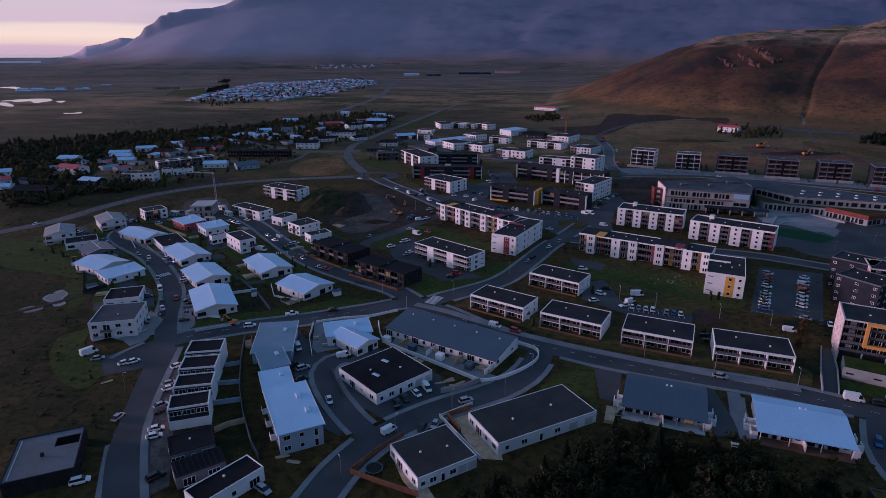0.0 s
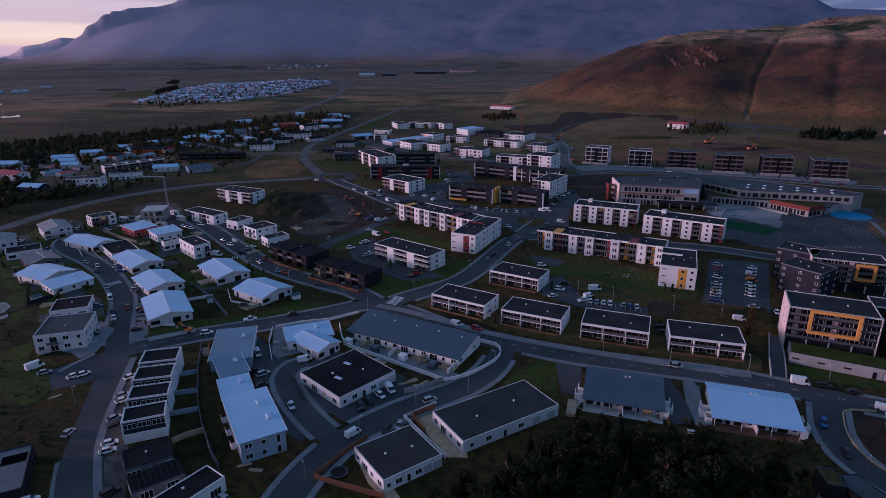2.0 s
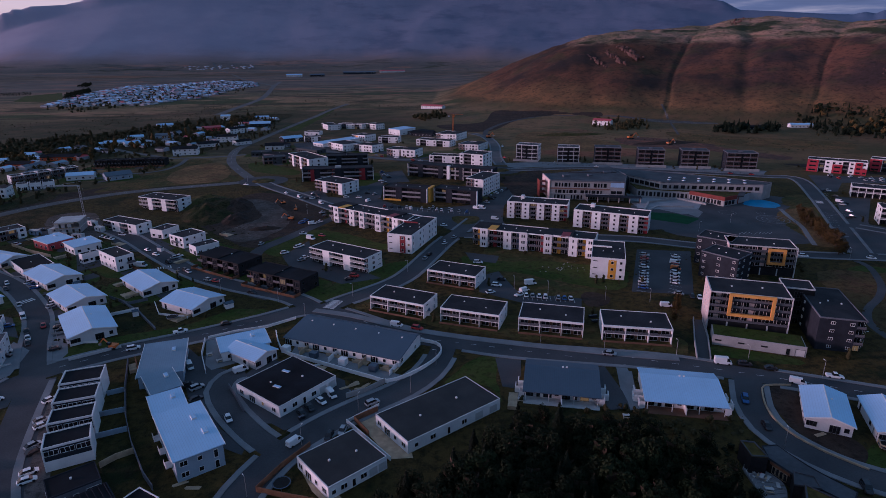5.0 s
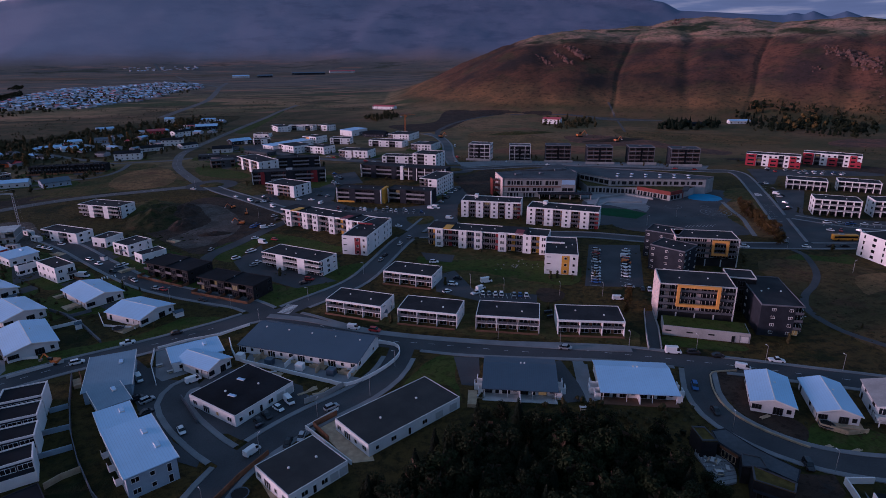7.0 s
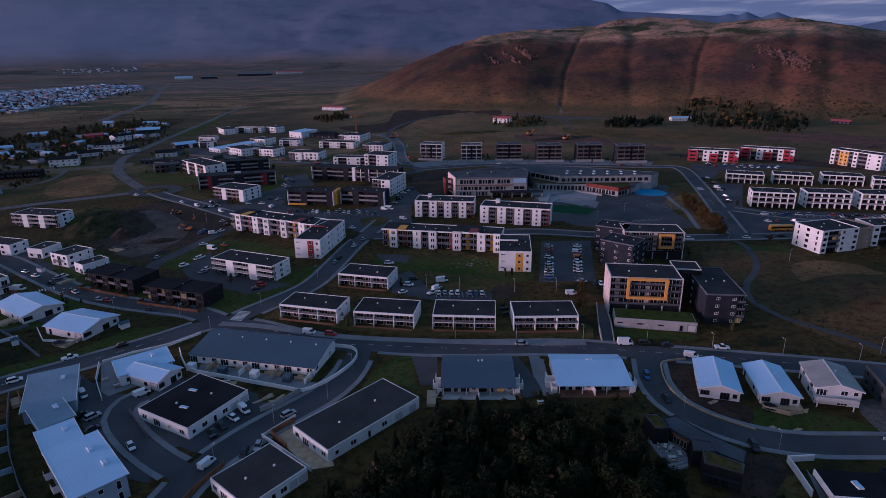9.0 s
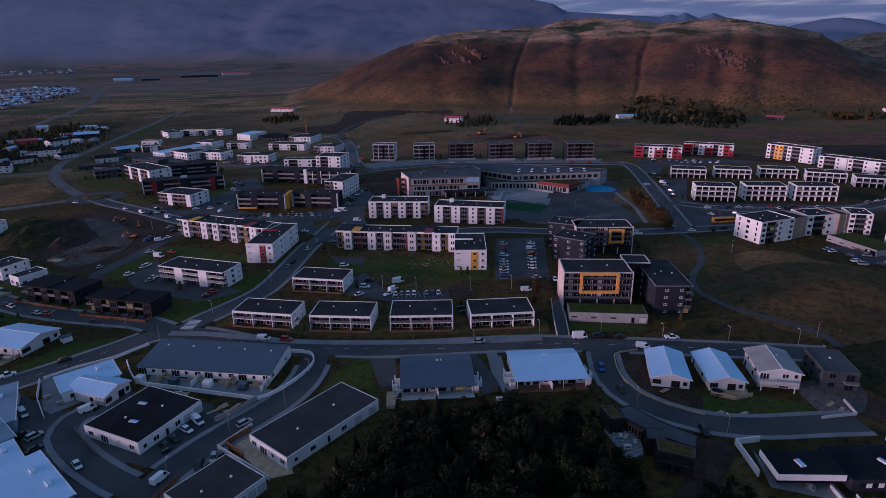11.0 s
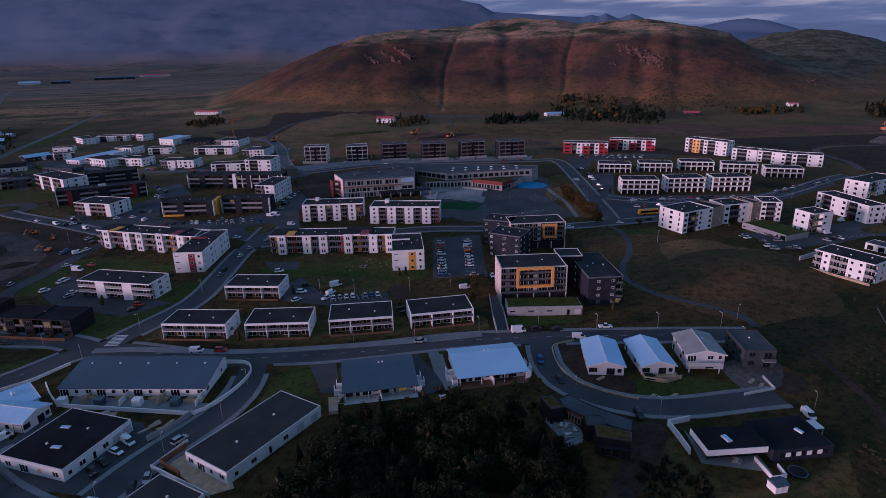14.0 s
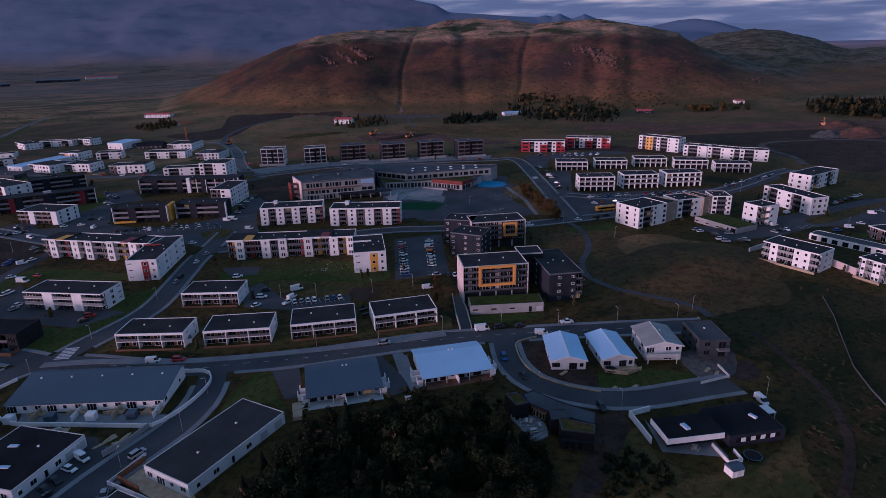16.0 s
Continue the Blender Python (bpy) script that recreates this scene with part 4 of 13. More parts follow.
def block(ob, L, D, h, storeys, wall, roof, front="", right="", back="", left="", frame_mat=FRAME, recess=1.7, rail=RAIL, solid=False,
          inner=None, accents=None, rim=None, parapet=0.3, vents=2, base=0.0, base_mat=None, lit=0.02, scale=1.0, slab=None, projecting=False):
    """A flat-roofed block. In the front's pattern b is a recessed balcony, F a solid pier, a an accent panel with a window; B a balcony that sticks out."""
    sh = (h - base - 0.15) / storeys
    far = ob.matrix_basis.translation.length > 262
    accents = accents or {}
    inner = inner or wall
    bm = bmesh.new()
    top = h - 0.25
    n = max(1, len(front))
    bw = L / n
    hasb = "b" in front
    outline = [(L / 2, D / 2), (-L / 2, D / 2)]
    for i, c in enumerate(front or "."):
        y0 = -D / 2 + (recess if c == "b" else 0)
        if outline[-1][1] == y0:
            outline.pop()
        else:
            outline.append((-L / 2 + i * bw, y0))
        outline.append((-L / 2 + (i + 1) * bw, y0))
    low = [bm.verts.new((p[0], p[1], 0)) for p in outline]
    high = [bm.verts.new((p[0], p[1], top)) for p in outline]
    bm.faces.new(low[::-1])
    bm.faces.new(high)
    for i in range(len(outline)):
        j = (i + 1) % len(outline)
        bm.faces.new((low[i], low[j], high[j], high[i]))
    bmesh.ops.recalc_face_normals(bm, faces=bm.faces)
    part("wall", bm, wall, ob)
    # black and slate inner panels put the recesses' deep shade into the colour
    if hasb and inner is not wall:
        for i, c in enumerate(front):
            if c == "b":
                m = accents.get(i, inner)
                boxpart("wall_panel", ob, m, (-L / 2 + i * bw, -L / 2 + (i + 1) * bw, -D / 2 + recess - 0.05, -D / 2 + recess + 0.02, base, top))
    if base and base_mat:
        boxpart("plinth", ob, base_mat, (-L / 2 - 0.05, L / 2 + 0.05, -D / 2 - 0.05, D / 2 + 0.05, 0, base))
    for s in range(storeys):
        z = base + s * sh
        for side, pat in ((0, front), (1, right), (2, back), (3, left)):
            if isinstance(pat, (list, tuple)):
                pat = pat[s]
            put_windows(ob, side, L, D, z, sh, pat, frame_mat, lit=lit, scale=scale)
        for i, c in enumerate(front):
            u = -L / 2 + (i + 0.5) * bw
            if c == "b":
                tinted = i in accents and accents[i] is not wall
                me = window_mesh(min(2.6, bw * (0.5 if tinted else 0.75)), min(2.1, sh - 0.5), frame_mat, LIT if LUCK.random() < lit else GLASS, 1)
                piece("window", me, ob, u - (bw * 0.2 if tinted else 0), -D / 2 + recess - 0.05, z + 0.1, 0)
                if far:
                    if s > 0:
                        piece("balcony", tray_mesh(bw - 0.06, recess, rail), ob, u, -D / 2, z + 0.05)
                elif s > 0 or base > 0:
                    bal = piece("balcony", slab_mesh(bw, recess, slab or wall), ob, u, -D / 2, z + 0.05)
                    piece("railing", railing_mesh(bw - 0.1, solid, rail), bal, 0, 0.08, 0)
            elif c == "a":
                if s == 0:
                    boxpart("panel", ob, accents.get(i, YELLOW), (u - bw * 0.46, u + bw * 0.46, -D / 2 - 0.05, -D / 2 + 0.02, base + 0.2, top - 0.3))
                piece("window", window_mesh(min(1.2, bw * 0.5), 1.2, frame_mat, GLASS, 0), ob, u, -D / 2 - 0.05, z + 0.9)
            elif c == "B":
                piece("window", window_mesh(min(2.2, bw * 0.7), min(2.1, sh - 0.5), frame_mat, GLASS, 1), ob, u, -D / 2, z + 0.1)
                if s > 0 and far:
                    piece("balcony", tray_mesh(min(bw * 0.9, 3.4), 1.6, rail), ob, u, -D / 2 - 1.6, z + 0.05)
                elif s > 0:
                    bal = piece("balcony", slab_mesh(min(bw * 0.9, 3.4), 1.6, slab or CONCRETE), ob, u, -D / 2 - 1.6, z + 0.05)
                    piece("railing", railing_mesh(min(bw * 0.9, 3.4), solid, rail), bal, 0, 0.06, 0)
    flat_roof(ob, L, D, h, roof, rim or wall, parapet, vents)
    return ob


def terrace_house(x, y, r, L, D, h):
    ob = thing("terraced_house", x, y, r, "black-roofed two storey terraced house with white side walls", "house", "terraced houses down the lane")
    block(ob, L, D, h, 2, SLATE, MEMBRANE, front="lll", right="n", left="n", frame_mat=FRAME, rim=WHITE, vents=0, lit=0.0)
    for s in (-1, 1):
        boxpart("side_wall", ob, WHITE, (s * L / 2 - 0.12, s * L / 2 + 0.12, -D / 2 - 0.6, D / 2 + 0.1, 0, h + 0.34))
    boxpart("front_wall", ob, WHITE, (-L / 2 + 0.13, L / 2 - 0.13, -D / 2 - 0.45, -D / 2 - 0.3, 0, h * 0.45))
    return ob


def low_house(x, y, r, L, D, h, kind="rim"):
    if kind == "fascia":
        ob = thing("villa", x, y, r, "dark villa under a black roof with a deep white fascia", "house")
        boxpart("wall", ob, BLACKWALL, (-L / 2 + 1.6, L / 2 - 0.3, -D / 2 + 2.2, D / 2 - 0.3, 0, h - 1.2))
        boxpart("timber_panel", ob, BROWN, (-L / 2 + 1.5, -L / 2 + 1.6, -D / 2 + 3, D / 2 - 3, 0.2, h - 1.3))
        put_windows(ob, 0, L - 2, D - 4.4, 0, h - 0.9, "gggg", DARKFRAME, lit=0.0)
        boxpart("roof", ob, MEMBRANE, (-L / 2 + 0.2, L / 2, -D / 2 + 0.2, D / 2, h - 1.2, h + 0.1))
        boxpart("fascia", ob, WHITE, (-L / 2, L / 2, -D / 2, -D / 2 + 0.2, h - 1.3, h + 0.14))
        boxpart("fascia", ob, WHITE, (-L / 2, -L / 2 + 0.2, -D / 2 + 0.204, D / 2, h - 1.3, h + 0.14))
        piece("skylight", skylight_mesh(1.2, 2.4), ob, -L * 0.05, -D * 0.05, h + 0.1, 10)
    elif kind == "band":
        ob = thing("villa", x, y, r, "low slate grey villa with a band of white panels and windows", "house")
        block(ob, L, D, h, 1, SLATE, MEMBRANE, rim=SLATE, frame_mat=DARKFRAME, parapet=0.08, vents=0, lit=0, right="p", left="")
        for i in range(9):
            u = -L / 2 + L * (0.12 + 0.78 * (i + 0.5) / 9)
            boxpart("window" if i % 2 == 0 else "panel", ob, GLASS if i % 2 == 0 else WHITE, (u - L * 0.041, u + L * 0.041, -D / 2 - 0.06, -D / 2 + 0.02, 1.3, 2.4))
        piece("skylight", skylight_mesh(0.9, 2.0), ob, L * 0.2, 0, h, 20)
        boxpart("carport", ob, WHITE, (L / 2 + 0.3, L / 2 + 3.2, D * 0.1, D * 0.4, 2.3, 2.5))
        for uy in (D * 0.12, D * 0.38):
            boxpart("post", ob, WHITE, (L / 2 + 3.0, L / 2 + 3.15, uy - 0.08, uy + 0.08, 0, 2.3))
    elif kind == "dark":
        ob = thing("bungalow", x, y, r, "low dark flat-roofed house with a row of windows", "house")
        block(ob, L, D, h, 1, GREY, MEMBRANE, front="lpl", right="p", left="w", rim=SLATE, parapet=0.1, vents=1, lit=0)
    elif kind == "pergola":
        ob = thing("bungalow", x, y, r, "low grey house under a ribbed dark roof", "house")
        block(ob, L, D, h, 1, GREY, MEMBRANE, front="gg", right="p", left="w", rim=SLATE, parapet=0.05, vents=0, lit=0)
        n = 9
        for i in range(n):
            u = -L / 2 + L * (i + 0.5) / n
            boxpart("rafter", ob, SLATE, (u - 0.06, u + 0.06, -D / 2 - 0.3, D / 2, h + 0.06, h + 0.2))
    else:
        ob = thing("bungalow", x, y, r, "white walled house with a black flat roof and white rim", "house")
        block(ob, L, D, h, 1, WHITE, MEMBRANE, front="lpg", right="pw", left="wp", rim=WHITE, parapet=0.2, vents=1, lit=0)
    return ob


def atrium_house(x, y, r, L, D, h):
    ob = thing("courtyard_house", x, y, r, "dark house with a grey flat roof round an open courtyard", "house")
    bm = bmesh.new()
    a, b, c, d = L * 0.1, L / 2 - 0.6, D * 0.12, D * 0.34
    for q in ((-L / 2, L / 2, -D / 2, c), (-L / 2, L / 2, d, D / 2), (-L / 2, a, c, d), (b, L / 2, c, d)):
        box(bm, *q, 0, h)
    part("wall", bm, BLACKWALL, ob)
    bm = bmesh.new()
    for q in ((-L / 2 + 0.2, L / 2 - 0.2, -D / 2 + 0.2, c), (-L / 2 + 0.2, L / 2 - 0.2, d, D / 2 - 0.2), (-L / 2 + 0.2, a, c, d), (b, L / 2 - 0.2, c, d)):
        box(bm, *q, h, h + 0.1)
    part("roof", bm, COOLROOF, ob)
    bm = bmesh.new()
    for q in ((-L / 2, L / 2, -D / 2, -D / 2 + 0.2), (-L / 2, L / 2, D / 2 - 0.2, D / 2), (-L / 2, -L / 2 + 0.2, -D / 2 + 0.2, D / 2 - 0.2), (L / 2 - 0.2, L / 2, -D / 2 + 0.2, D / 2 - 0.2)):
        box(bm, *q, h, h + 0.35)
    part("parapet", bm, SLATE, ob)
    boxpart("gutter", ob, STEEL, (-L / 2 + 0.9, -L / 2 + 1.1, -D / 2 + 1, D / 2 - 1, h + 0.1, h + 0.16))
    boxpart("chimney", ob, SLATE, (-0.8, -0.2, -1.0, -0.4, h, h + 0.9))
    put_windows(ob, 1, L, D, 0, h, "gl", DARKFRAME, lit=0)
    return ob


def pitched(ob, L, D, h, front_rise, back_rise, roof, over=0.4):
    """A single slope from the front edge to the back edge."""
    y0, y1 = -D / 2 - over, D / 2 + over
    bm = bmesh.new()
    v = [bm.verts.new(p) for p in ((-L / 2 - over, y0, h + front_rise), (L / 2 + over, y0, h + front_rise), (L / 2 + over, y1, h + back_rise), (-L / 2 - over, y1, h + back_rise))]
    w = [bm.verts.new((p.co.x, p.co.y, p.co.z + 0.2)) for p in v]
    bm.faces.new(v[::-1])
    bm.faces.new(w)
    for i in range(4):
        j = (i + 1) % 4
        bm.faces.new((v[i], v[j], w[j], w[i]))
    return part("roof", bm, roof, ob)


def metal_house(x, y, r, L, D, h, storeys=1, kind="white"):
    wall = {"white": BLUEGREY if storeys == 2 else WHITE, "grey": BLUEGREY, "red": REDROOF}[kind]
    ob = thing("house", x, y, r, "%s house under a low pitched pale metal roof" % ("red walled" if kind == "red" else "blue-grey" if kind == "grey" else ("blue-grey two storey" if storeys == 2 else "white rendered")), "house")
    boxpart("wall", ob, wall, (-L / 2, L / 2, -D / 2, D / 2, 0, h - 0.3))
    bm = bmesh.new()
    v = [bm.verts.new(p) for p in ((-L / 2, -D / 2, h - 0.3), (L / 2, -D / 2, h - 0.3), (L / 2, D / 2, h - 0.3), (-L / 2, D / 2, h - 0.3), (-L / 2, D / 2, h + 0.35), (L / 2, D / 2, h + 0.35))]
    for f in ((0, 1, 5, 4), (1, 2, 5), (3, 0, 4), (2, 3, 4, 5)):
        bm.faces.new([v[i] for i in f])
    part("upper_wall", bm, wall, ob)
    pitched(ob, L, D, h, -0.3, 0.35, GREYMETAL if kind == "grey" else PALEROOF)
    for s in (-1, 1):
        bm = bmesh.new()
        xe = s * (L / 2 + 0.46)
        loft(bm, [[(xe - 0.07, yy, zz), (xe + 0.07, yy, zz), (xe + 0.07, yy, zz + 0.36), (xe - 0.07, yy, zz + 0.36)] for yy, zz in ((-D / 2 - 0.45, h - 0.42), (D / 2 + 0.45, h + 0.26))])
        bmesh.ops.recalc_face_normals(bm, faces=bm.faces)
        part("verge", bm, FRAME, ob)
    sh = (h - 0.3) / storeys
    for s in range(storeys):
        for side, pat in ((0, "wpt"), (1, "ww"), (2, "wp"), (3, "wpw")):
            put_windows(ob, side, L, D, s * sh, sh, pat, FRAME, lit=0.0)
    piece("skylight", skylight_mesh(), ob, L * 0.22, D * 0.2, h + 0.3)
    if storeys == 2:
        piece("skylight", skylight_mesh(), ob, L * 0.3, -D * 0.15, h + 0.1)
        for u in (-0.3, 0.0, 0.3):
            bal = piece("balcony", slab_mesh(2.4, 1.6, PALECON), ob, -L / 2 - 1.6, u * D, sh, 270)
            piece("railing", railing_mesh(2.4, True, PALECON), bal, 0, 0.06, 0)
    return ob


def gable_house(x, y, r, W, D, he, hr, kind="pale"):
    wall = {"pale": OFFWHITE, "dark": GREY, "grey": OFFWHITE}[kind]
    roof = {"pale": PALEROOF, "dark": BLUEROOF, "grey": CONCRETE}[kind]
    label = {"pale": "grey-white house with a pale blue metal gable roof", "dark": "house with a dark blue metal gable roof", "grey": "two storey white house with a grey gable roof"}[kind]
    ob = thing("gabled_house", x, y, r, label, "house", "gabled houses")
    bm = bmesh.new()
    prof2 = ((-W / 2, 0), (W / 2, 0), (W / 2, he), (0, hr), (-W / 2, he))
    a = [bm.verts.new((px, -D / 2, pz)) for px, pz in prof2]
    b = [bm.verts.new((px, D / 2, pz)) for px, pz in prof2]
    bm.faces.new(a)
    bm.faces.new(b[::-1])
    for i in range(5):
        j = (i + 1) % 5
        bm.faces.new((a[i], b[i], b[j], a[j]))
    part("wall", bm, wall, ob)
    over = 0.55
    slope = (hr - he) / (W / 2)
    for s in (-1, 1):
        bm = bmesh.new()
        xe, ze = s * (W / 2 + over), he - slope * over + 0.04
        q = [(0, -D / 2 - over, hr + 0.04), (xe, -D / 2 - over, ze), (xe, D / 2 + over, ze), (0, D / 2 + over, hr + 0.04)]
        v = [bm.verts.new(p) for p in q]
        w = [bm.verts.new((p[0], p[1], p[2] + 0.2)) for p in q]
        bm.faces.new(v)
        bm.faces.new(w[::-1])
        for i in range(4):
            j = (i + 1) % 4
            bm.faces.new((v[j], v[i], w[i], w[j]))
        bmesh.ops.recalc_face_normals(bm, faces=bm.faces)
        part("roof_slope", bm, roof, ob)
    boxpart("ridge_cap", ob, FRAME, (-0.14, 0.14, -D / 2 - over, D / 2 + over, hr + 0.2, hr + 0.28))
    for s in (-1, 1):
        bm = bmesh.new()
        xe, ze = s * (W / 2 + over), he - slope * over
        for yy in (-D / 2 - over - 0.05,):
            v = [bm.verts.new(p) for p in ((0, yy, hr - 0.05), (xe, yy, ze - 0.05), (xe, yy, ze + 0.27), (0, yy, hr + 0.27))]
            w = [bm.verts.new((p.co.x, p.co.y + 0.05, p.co.z)) for p in v]
            bm.faces.new(v)
            bm.faces.new(w[::-1])
            for i in range(4):
                j = (i + 1) % 4
                bm.faces.new((v[j], v[i], w[i], w[j]))
        bmesh.ops.recalc_face_normals(bm, faces=bm.faces)
        part("bargeboard", bm, FRAME, ob)
    piece("flue", vent_mesh(), ob, W * 0.12, D * 0.1, hr - slope * W * 0.12 + 0.1)
    storeys = 2 if he > 4.5 else 1
    sh = he / storeys
    for s in range(storeys):
        put_windows(ob, 0, W, D, s * sh, sh, "l.gp" if s == 0 else "g.wp", DARKFRAME if kind != "grey" else FRAME, lit=0.03)
        put_windows(ob, 1, W, D, s * sh, sh, "w.pw", DARKFRAME, lit=0.0)
        put_windows(ob, 3, W, D, s * sh, sh, "d.pG" if s == 0 else "pw", DARKFRAME, lit=0.0)
        put_windows(ob, 2, W, D, s * sh, sh, "wpw", DARKFRAME, lit=0.0)
    if storeys == 2:
        bal = piece("balcony", slab_mesh(W * 0.9, 2.6, PALECON), ob, -W * 0.1, -D / 2 - 2.6, sh)
        piece("railing", railing_mesh(W * 0.9, True, PALECON), bal, 0, 0.06, 0)
        for u in (-W * 0.5, W * 0.3):
            boxpart("post", ob, OFFWHITE, (u - 0.12, u + 0.12, -D / 2 - 2.5, -D / 2 - 2.26, 0, sh - 0.22))
    return ob


def long_house(x, y, r, L, D, h):
    """A long terrace; its far slope is as deep as the near one."""
    ob = thing("terrace_of_bungalows", x, y, r, "long white terrace of bungalows under one dark blue metal roof", "house")
    hr = h + 2.2
    y0, yr, y1 = -D / 2, D / 2 - 1.0, D / 2 + 2.2
    bm = bmesh.new()
    prof2 = ((y0 + 0.5, 0), (y1 - 0.4, 0), (y1 - 0.4, h + 0.9), (yr, hr - 0.1), (y0 + 0.5, h + 0.1))
    a = [bm.verts.new((-L / 2 + 0.4, py, pz)) for py, pz in prof2]
    b = [bm.verts.new((L / 2 - 0.4, py, pz)) for py, pz in prof2]
    bm.faces.new(a[::-1])
    bm.faces.new(b)
    for i in range(5):
        j = (i + 1) % 5
        bm.faces.new((a[i], a[j], b[j], b[i]))
    bmesh.ops.recalc_face_normals(bm, faces=bm.faces)
    part("wall", bm, WHITE, ob)
    for ya, za, yb, zb in ((y0, h, yr, hr), (yr, hr, y1, h + 1.0)):
        bm = bmesh.new()
        v = [bm.verts.new(p) for p in ((-L / 2, ya, za), (L / 2, ya, za), (L / 2, yb, zb), (-L / 2, yb, zb))]
        w = [bm.verts.new((p.co.x, p.co.y, p.co.z + 0.18)) for p in v]
        bm.faces.new(v[::-1])
        bm.faces.new(w)
        for i in range(4):
            j = (i + 1) % 4
            bm.faces.new((v[i], v[j], w[j], w[i]))
        part("roof_slope", bm, BLUEROOF, ob)
    for i in range(5):
        piece("roof_vent", vent_mesh(), ob, L * (-0.4 + 0.2 * i), D * 0.25, h + 1.85)
    put_windows(ob, 0, L, D - 1.0, 0, h, "gpwgpwgpwgpw", FRAME, lit=0.03)
    put_windows(ob, 1, L - 0.8, D, 0, h, "w.p", FRAME, lit=0)
    n = 4
    for i in range(n):
        u = -L / 2 + L * (i + 0.9) / n
        boxpart("garden_screen", ob, WHITE if i % 2 else PALETIMBER, (u - 0.1, u + 0.1, y0 - 4.5, y0 + 0.4, 0, 1.7))
    for i in range(n):
        u = -L / 2 + L * (i + 0.35) / n
        boxpart("garden_shed", ob, BLUEROOF if i % 2 else WHITE, (u - 1.2, u + 1.2, y0 - 4.6, y0 - 2.6, 0, 2.0))
    return ob


def flat_villa(x, y, r, L, D, h):
    ob = thing("villa", x, y, r, "white villa with a wide black flat roof", "house", "flat-roofed villas")
    block(ob, L, D, h, 1, WHITE, MEMBRANE if D > 15 else WETROOF, front="pwdwGG", right="pwp", left="wgpw", back="www", rim=OFFWHITE, parapet=0.05, vents=2, lit=0.02)
    if L < 24 and D > 14:
        piece("skylight", skylight_mesh(1.0, 2.4), ob, -L * 0.2, -D * 0.05, h - 0.2, 12)
        piece("skylight", skylight_mesh(1.0, 2.4), ob, L * 0.14, D * 0.2, h - 0.2, 12)
    return ob


def ridge_house(x, y, r, L, D, h, kind):
    roof = BLUEROOF if kind == "blue" else PALEROOF
    ob = thing("semi_detached_house", x, y, r, "white house with a %s metal roof and stepped garden walls" % ("dark blue" if kind == "blue" else "pale"), "house")
    hr = h + 1.3
    yr = D * 0.22
    boxpart("wall", ob, WHITE, (-L / 2 + 0.5, L / 2 - 0.5, -D / 2 + 2.4, D / 2 - 0.5, 0, h))
    boxpart("terrace", ob, PALECON if kind == "blue" else BROWN, (-L / 2 + 0.3, L / 2 - 0.3, -D / 2 - 1.2, -D / 2 + 2.39, 0, 0.15))
    boxpart("party_wall", ob, WHITE, (-0.12, 0.12, -D / 2 - (4.2 if kind == "blue" else 0.6), -D / 2 + 2.39, 0.15, 2.1))
    for u in (-L * 0.46, -L * 0.16, L * 0.16, L * 0.46):
        boxpart("post", ob, WHITE, (u - 0.09, u + 0.09, -D / 2 + 0.3, -D / 2 + 0.48, 0.15, h + 0.05))
    for ya, za, yb, zb in ((-D / 2, h, yr, hr), (yr, hr, D / 2, h + 0.4)):
        bm = bmesh.new()
        v = [bm.verts.new(p) for p in ((-L / 2, ya, za), (L / 2, ya, za), (L / 2, yb, zb), (-L / 2, yb, zb))]
        w = [bm.verts.new((p.co.x, p.co.y, p.co.z + 0.2)) for p in v]
        bm.faces.new(v[::-1])
        bm.faces.new(w)
        for i in range(4):
            j = (i + 1) % 4
            bm.faces.new((v[i], v[j], w[j], w[i]))
        part("roof_slope", bm, roof, ob)
    for s in (-1, 1):
        bm = bmesh.new()
        xe = s * (L / 2 - 0.7)
        v = [bm.verts.new(p) for p in ((xe, -D / 2 + 0.6, h), (xe, D / 2 - 0.6, h), (xe, yr, hr))]
        w = [bm.verts.new((p.co.x + s * 0.15, p.co.y, p.co.z)) for p in v]
        bm.faces.new(v)
        bm.faces.new(w[::-1])
        for i in range(3):
            j = (i + 1) % 3
            bm.faces.new((v[j], v[i], w[i], w[j]))
        bmesh.ops.recalc_face_normals(bm, faces=bm.faces)
        part("gable", bm, WHITE, ob)
        for k, (yy, out) in enumerate(((-D / 2 + 1.2, 1.0), (-D / 2 + 4.0, 2.2), (-D / 2 + 7.0, 1.6))):
            x0, x1 = sorted((s * (L / 2 - 0.4), s * (L / 2 + out)))
            boxpart("garden_wall", ob, WHITE, (x0, x1, yy - 0.1, yy + 0.1, 0, 2.0))
            xo = s * (L / 2 + out)
            boxpart("garden_wall", ob, WHITE, (xo - 0.1, xo + 0.1, yy + 0.1, yy + 2.9, 0, 1.6))
    piece("roof_vent", vent_mesh(), ob, 0.3, yr, hr + 0.15)
    piece("roof_vent", vent_mesh(), ob, 1.4, yr, hr + 0.15)
    put_windows(ob, 0, L - 1, D - 4.8, 0.15, h, "gtgpgtgp", DARKFRAME, lit=0.02)
    return ob


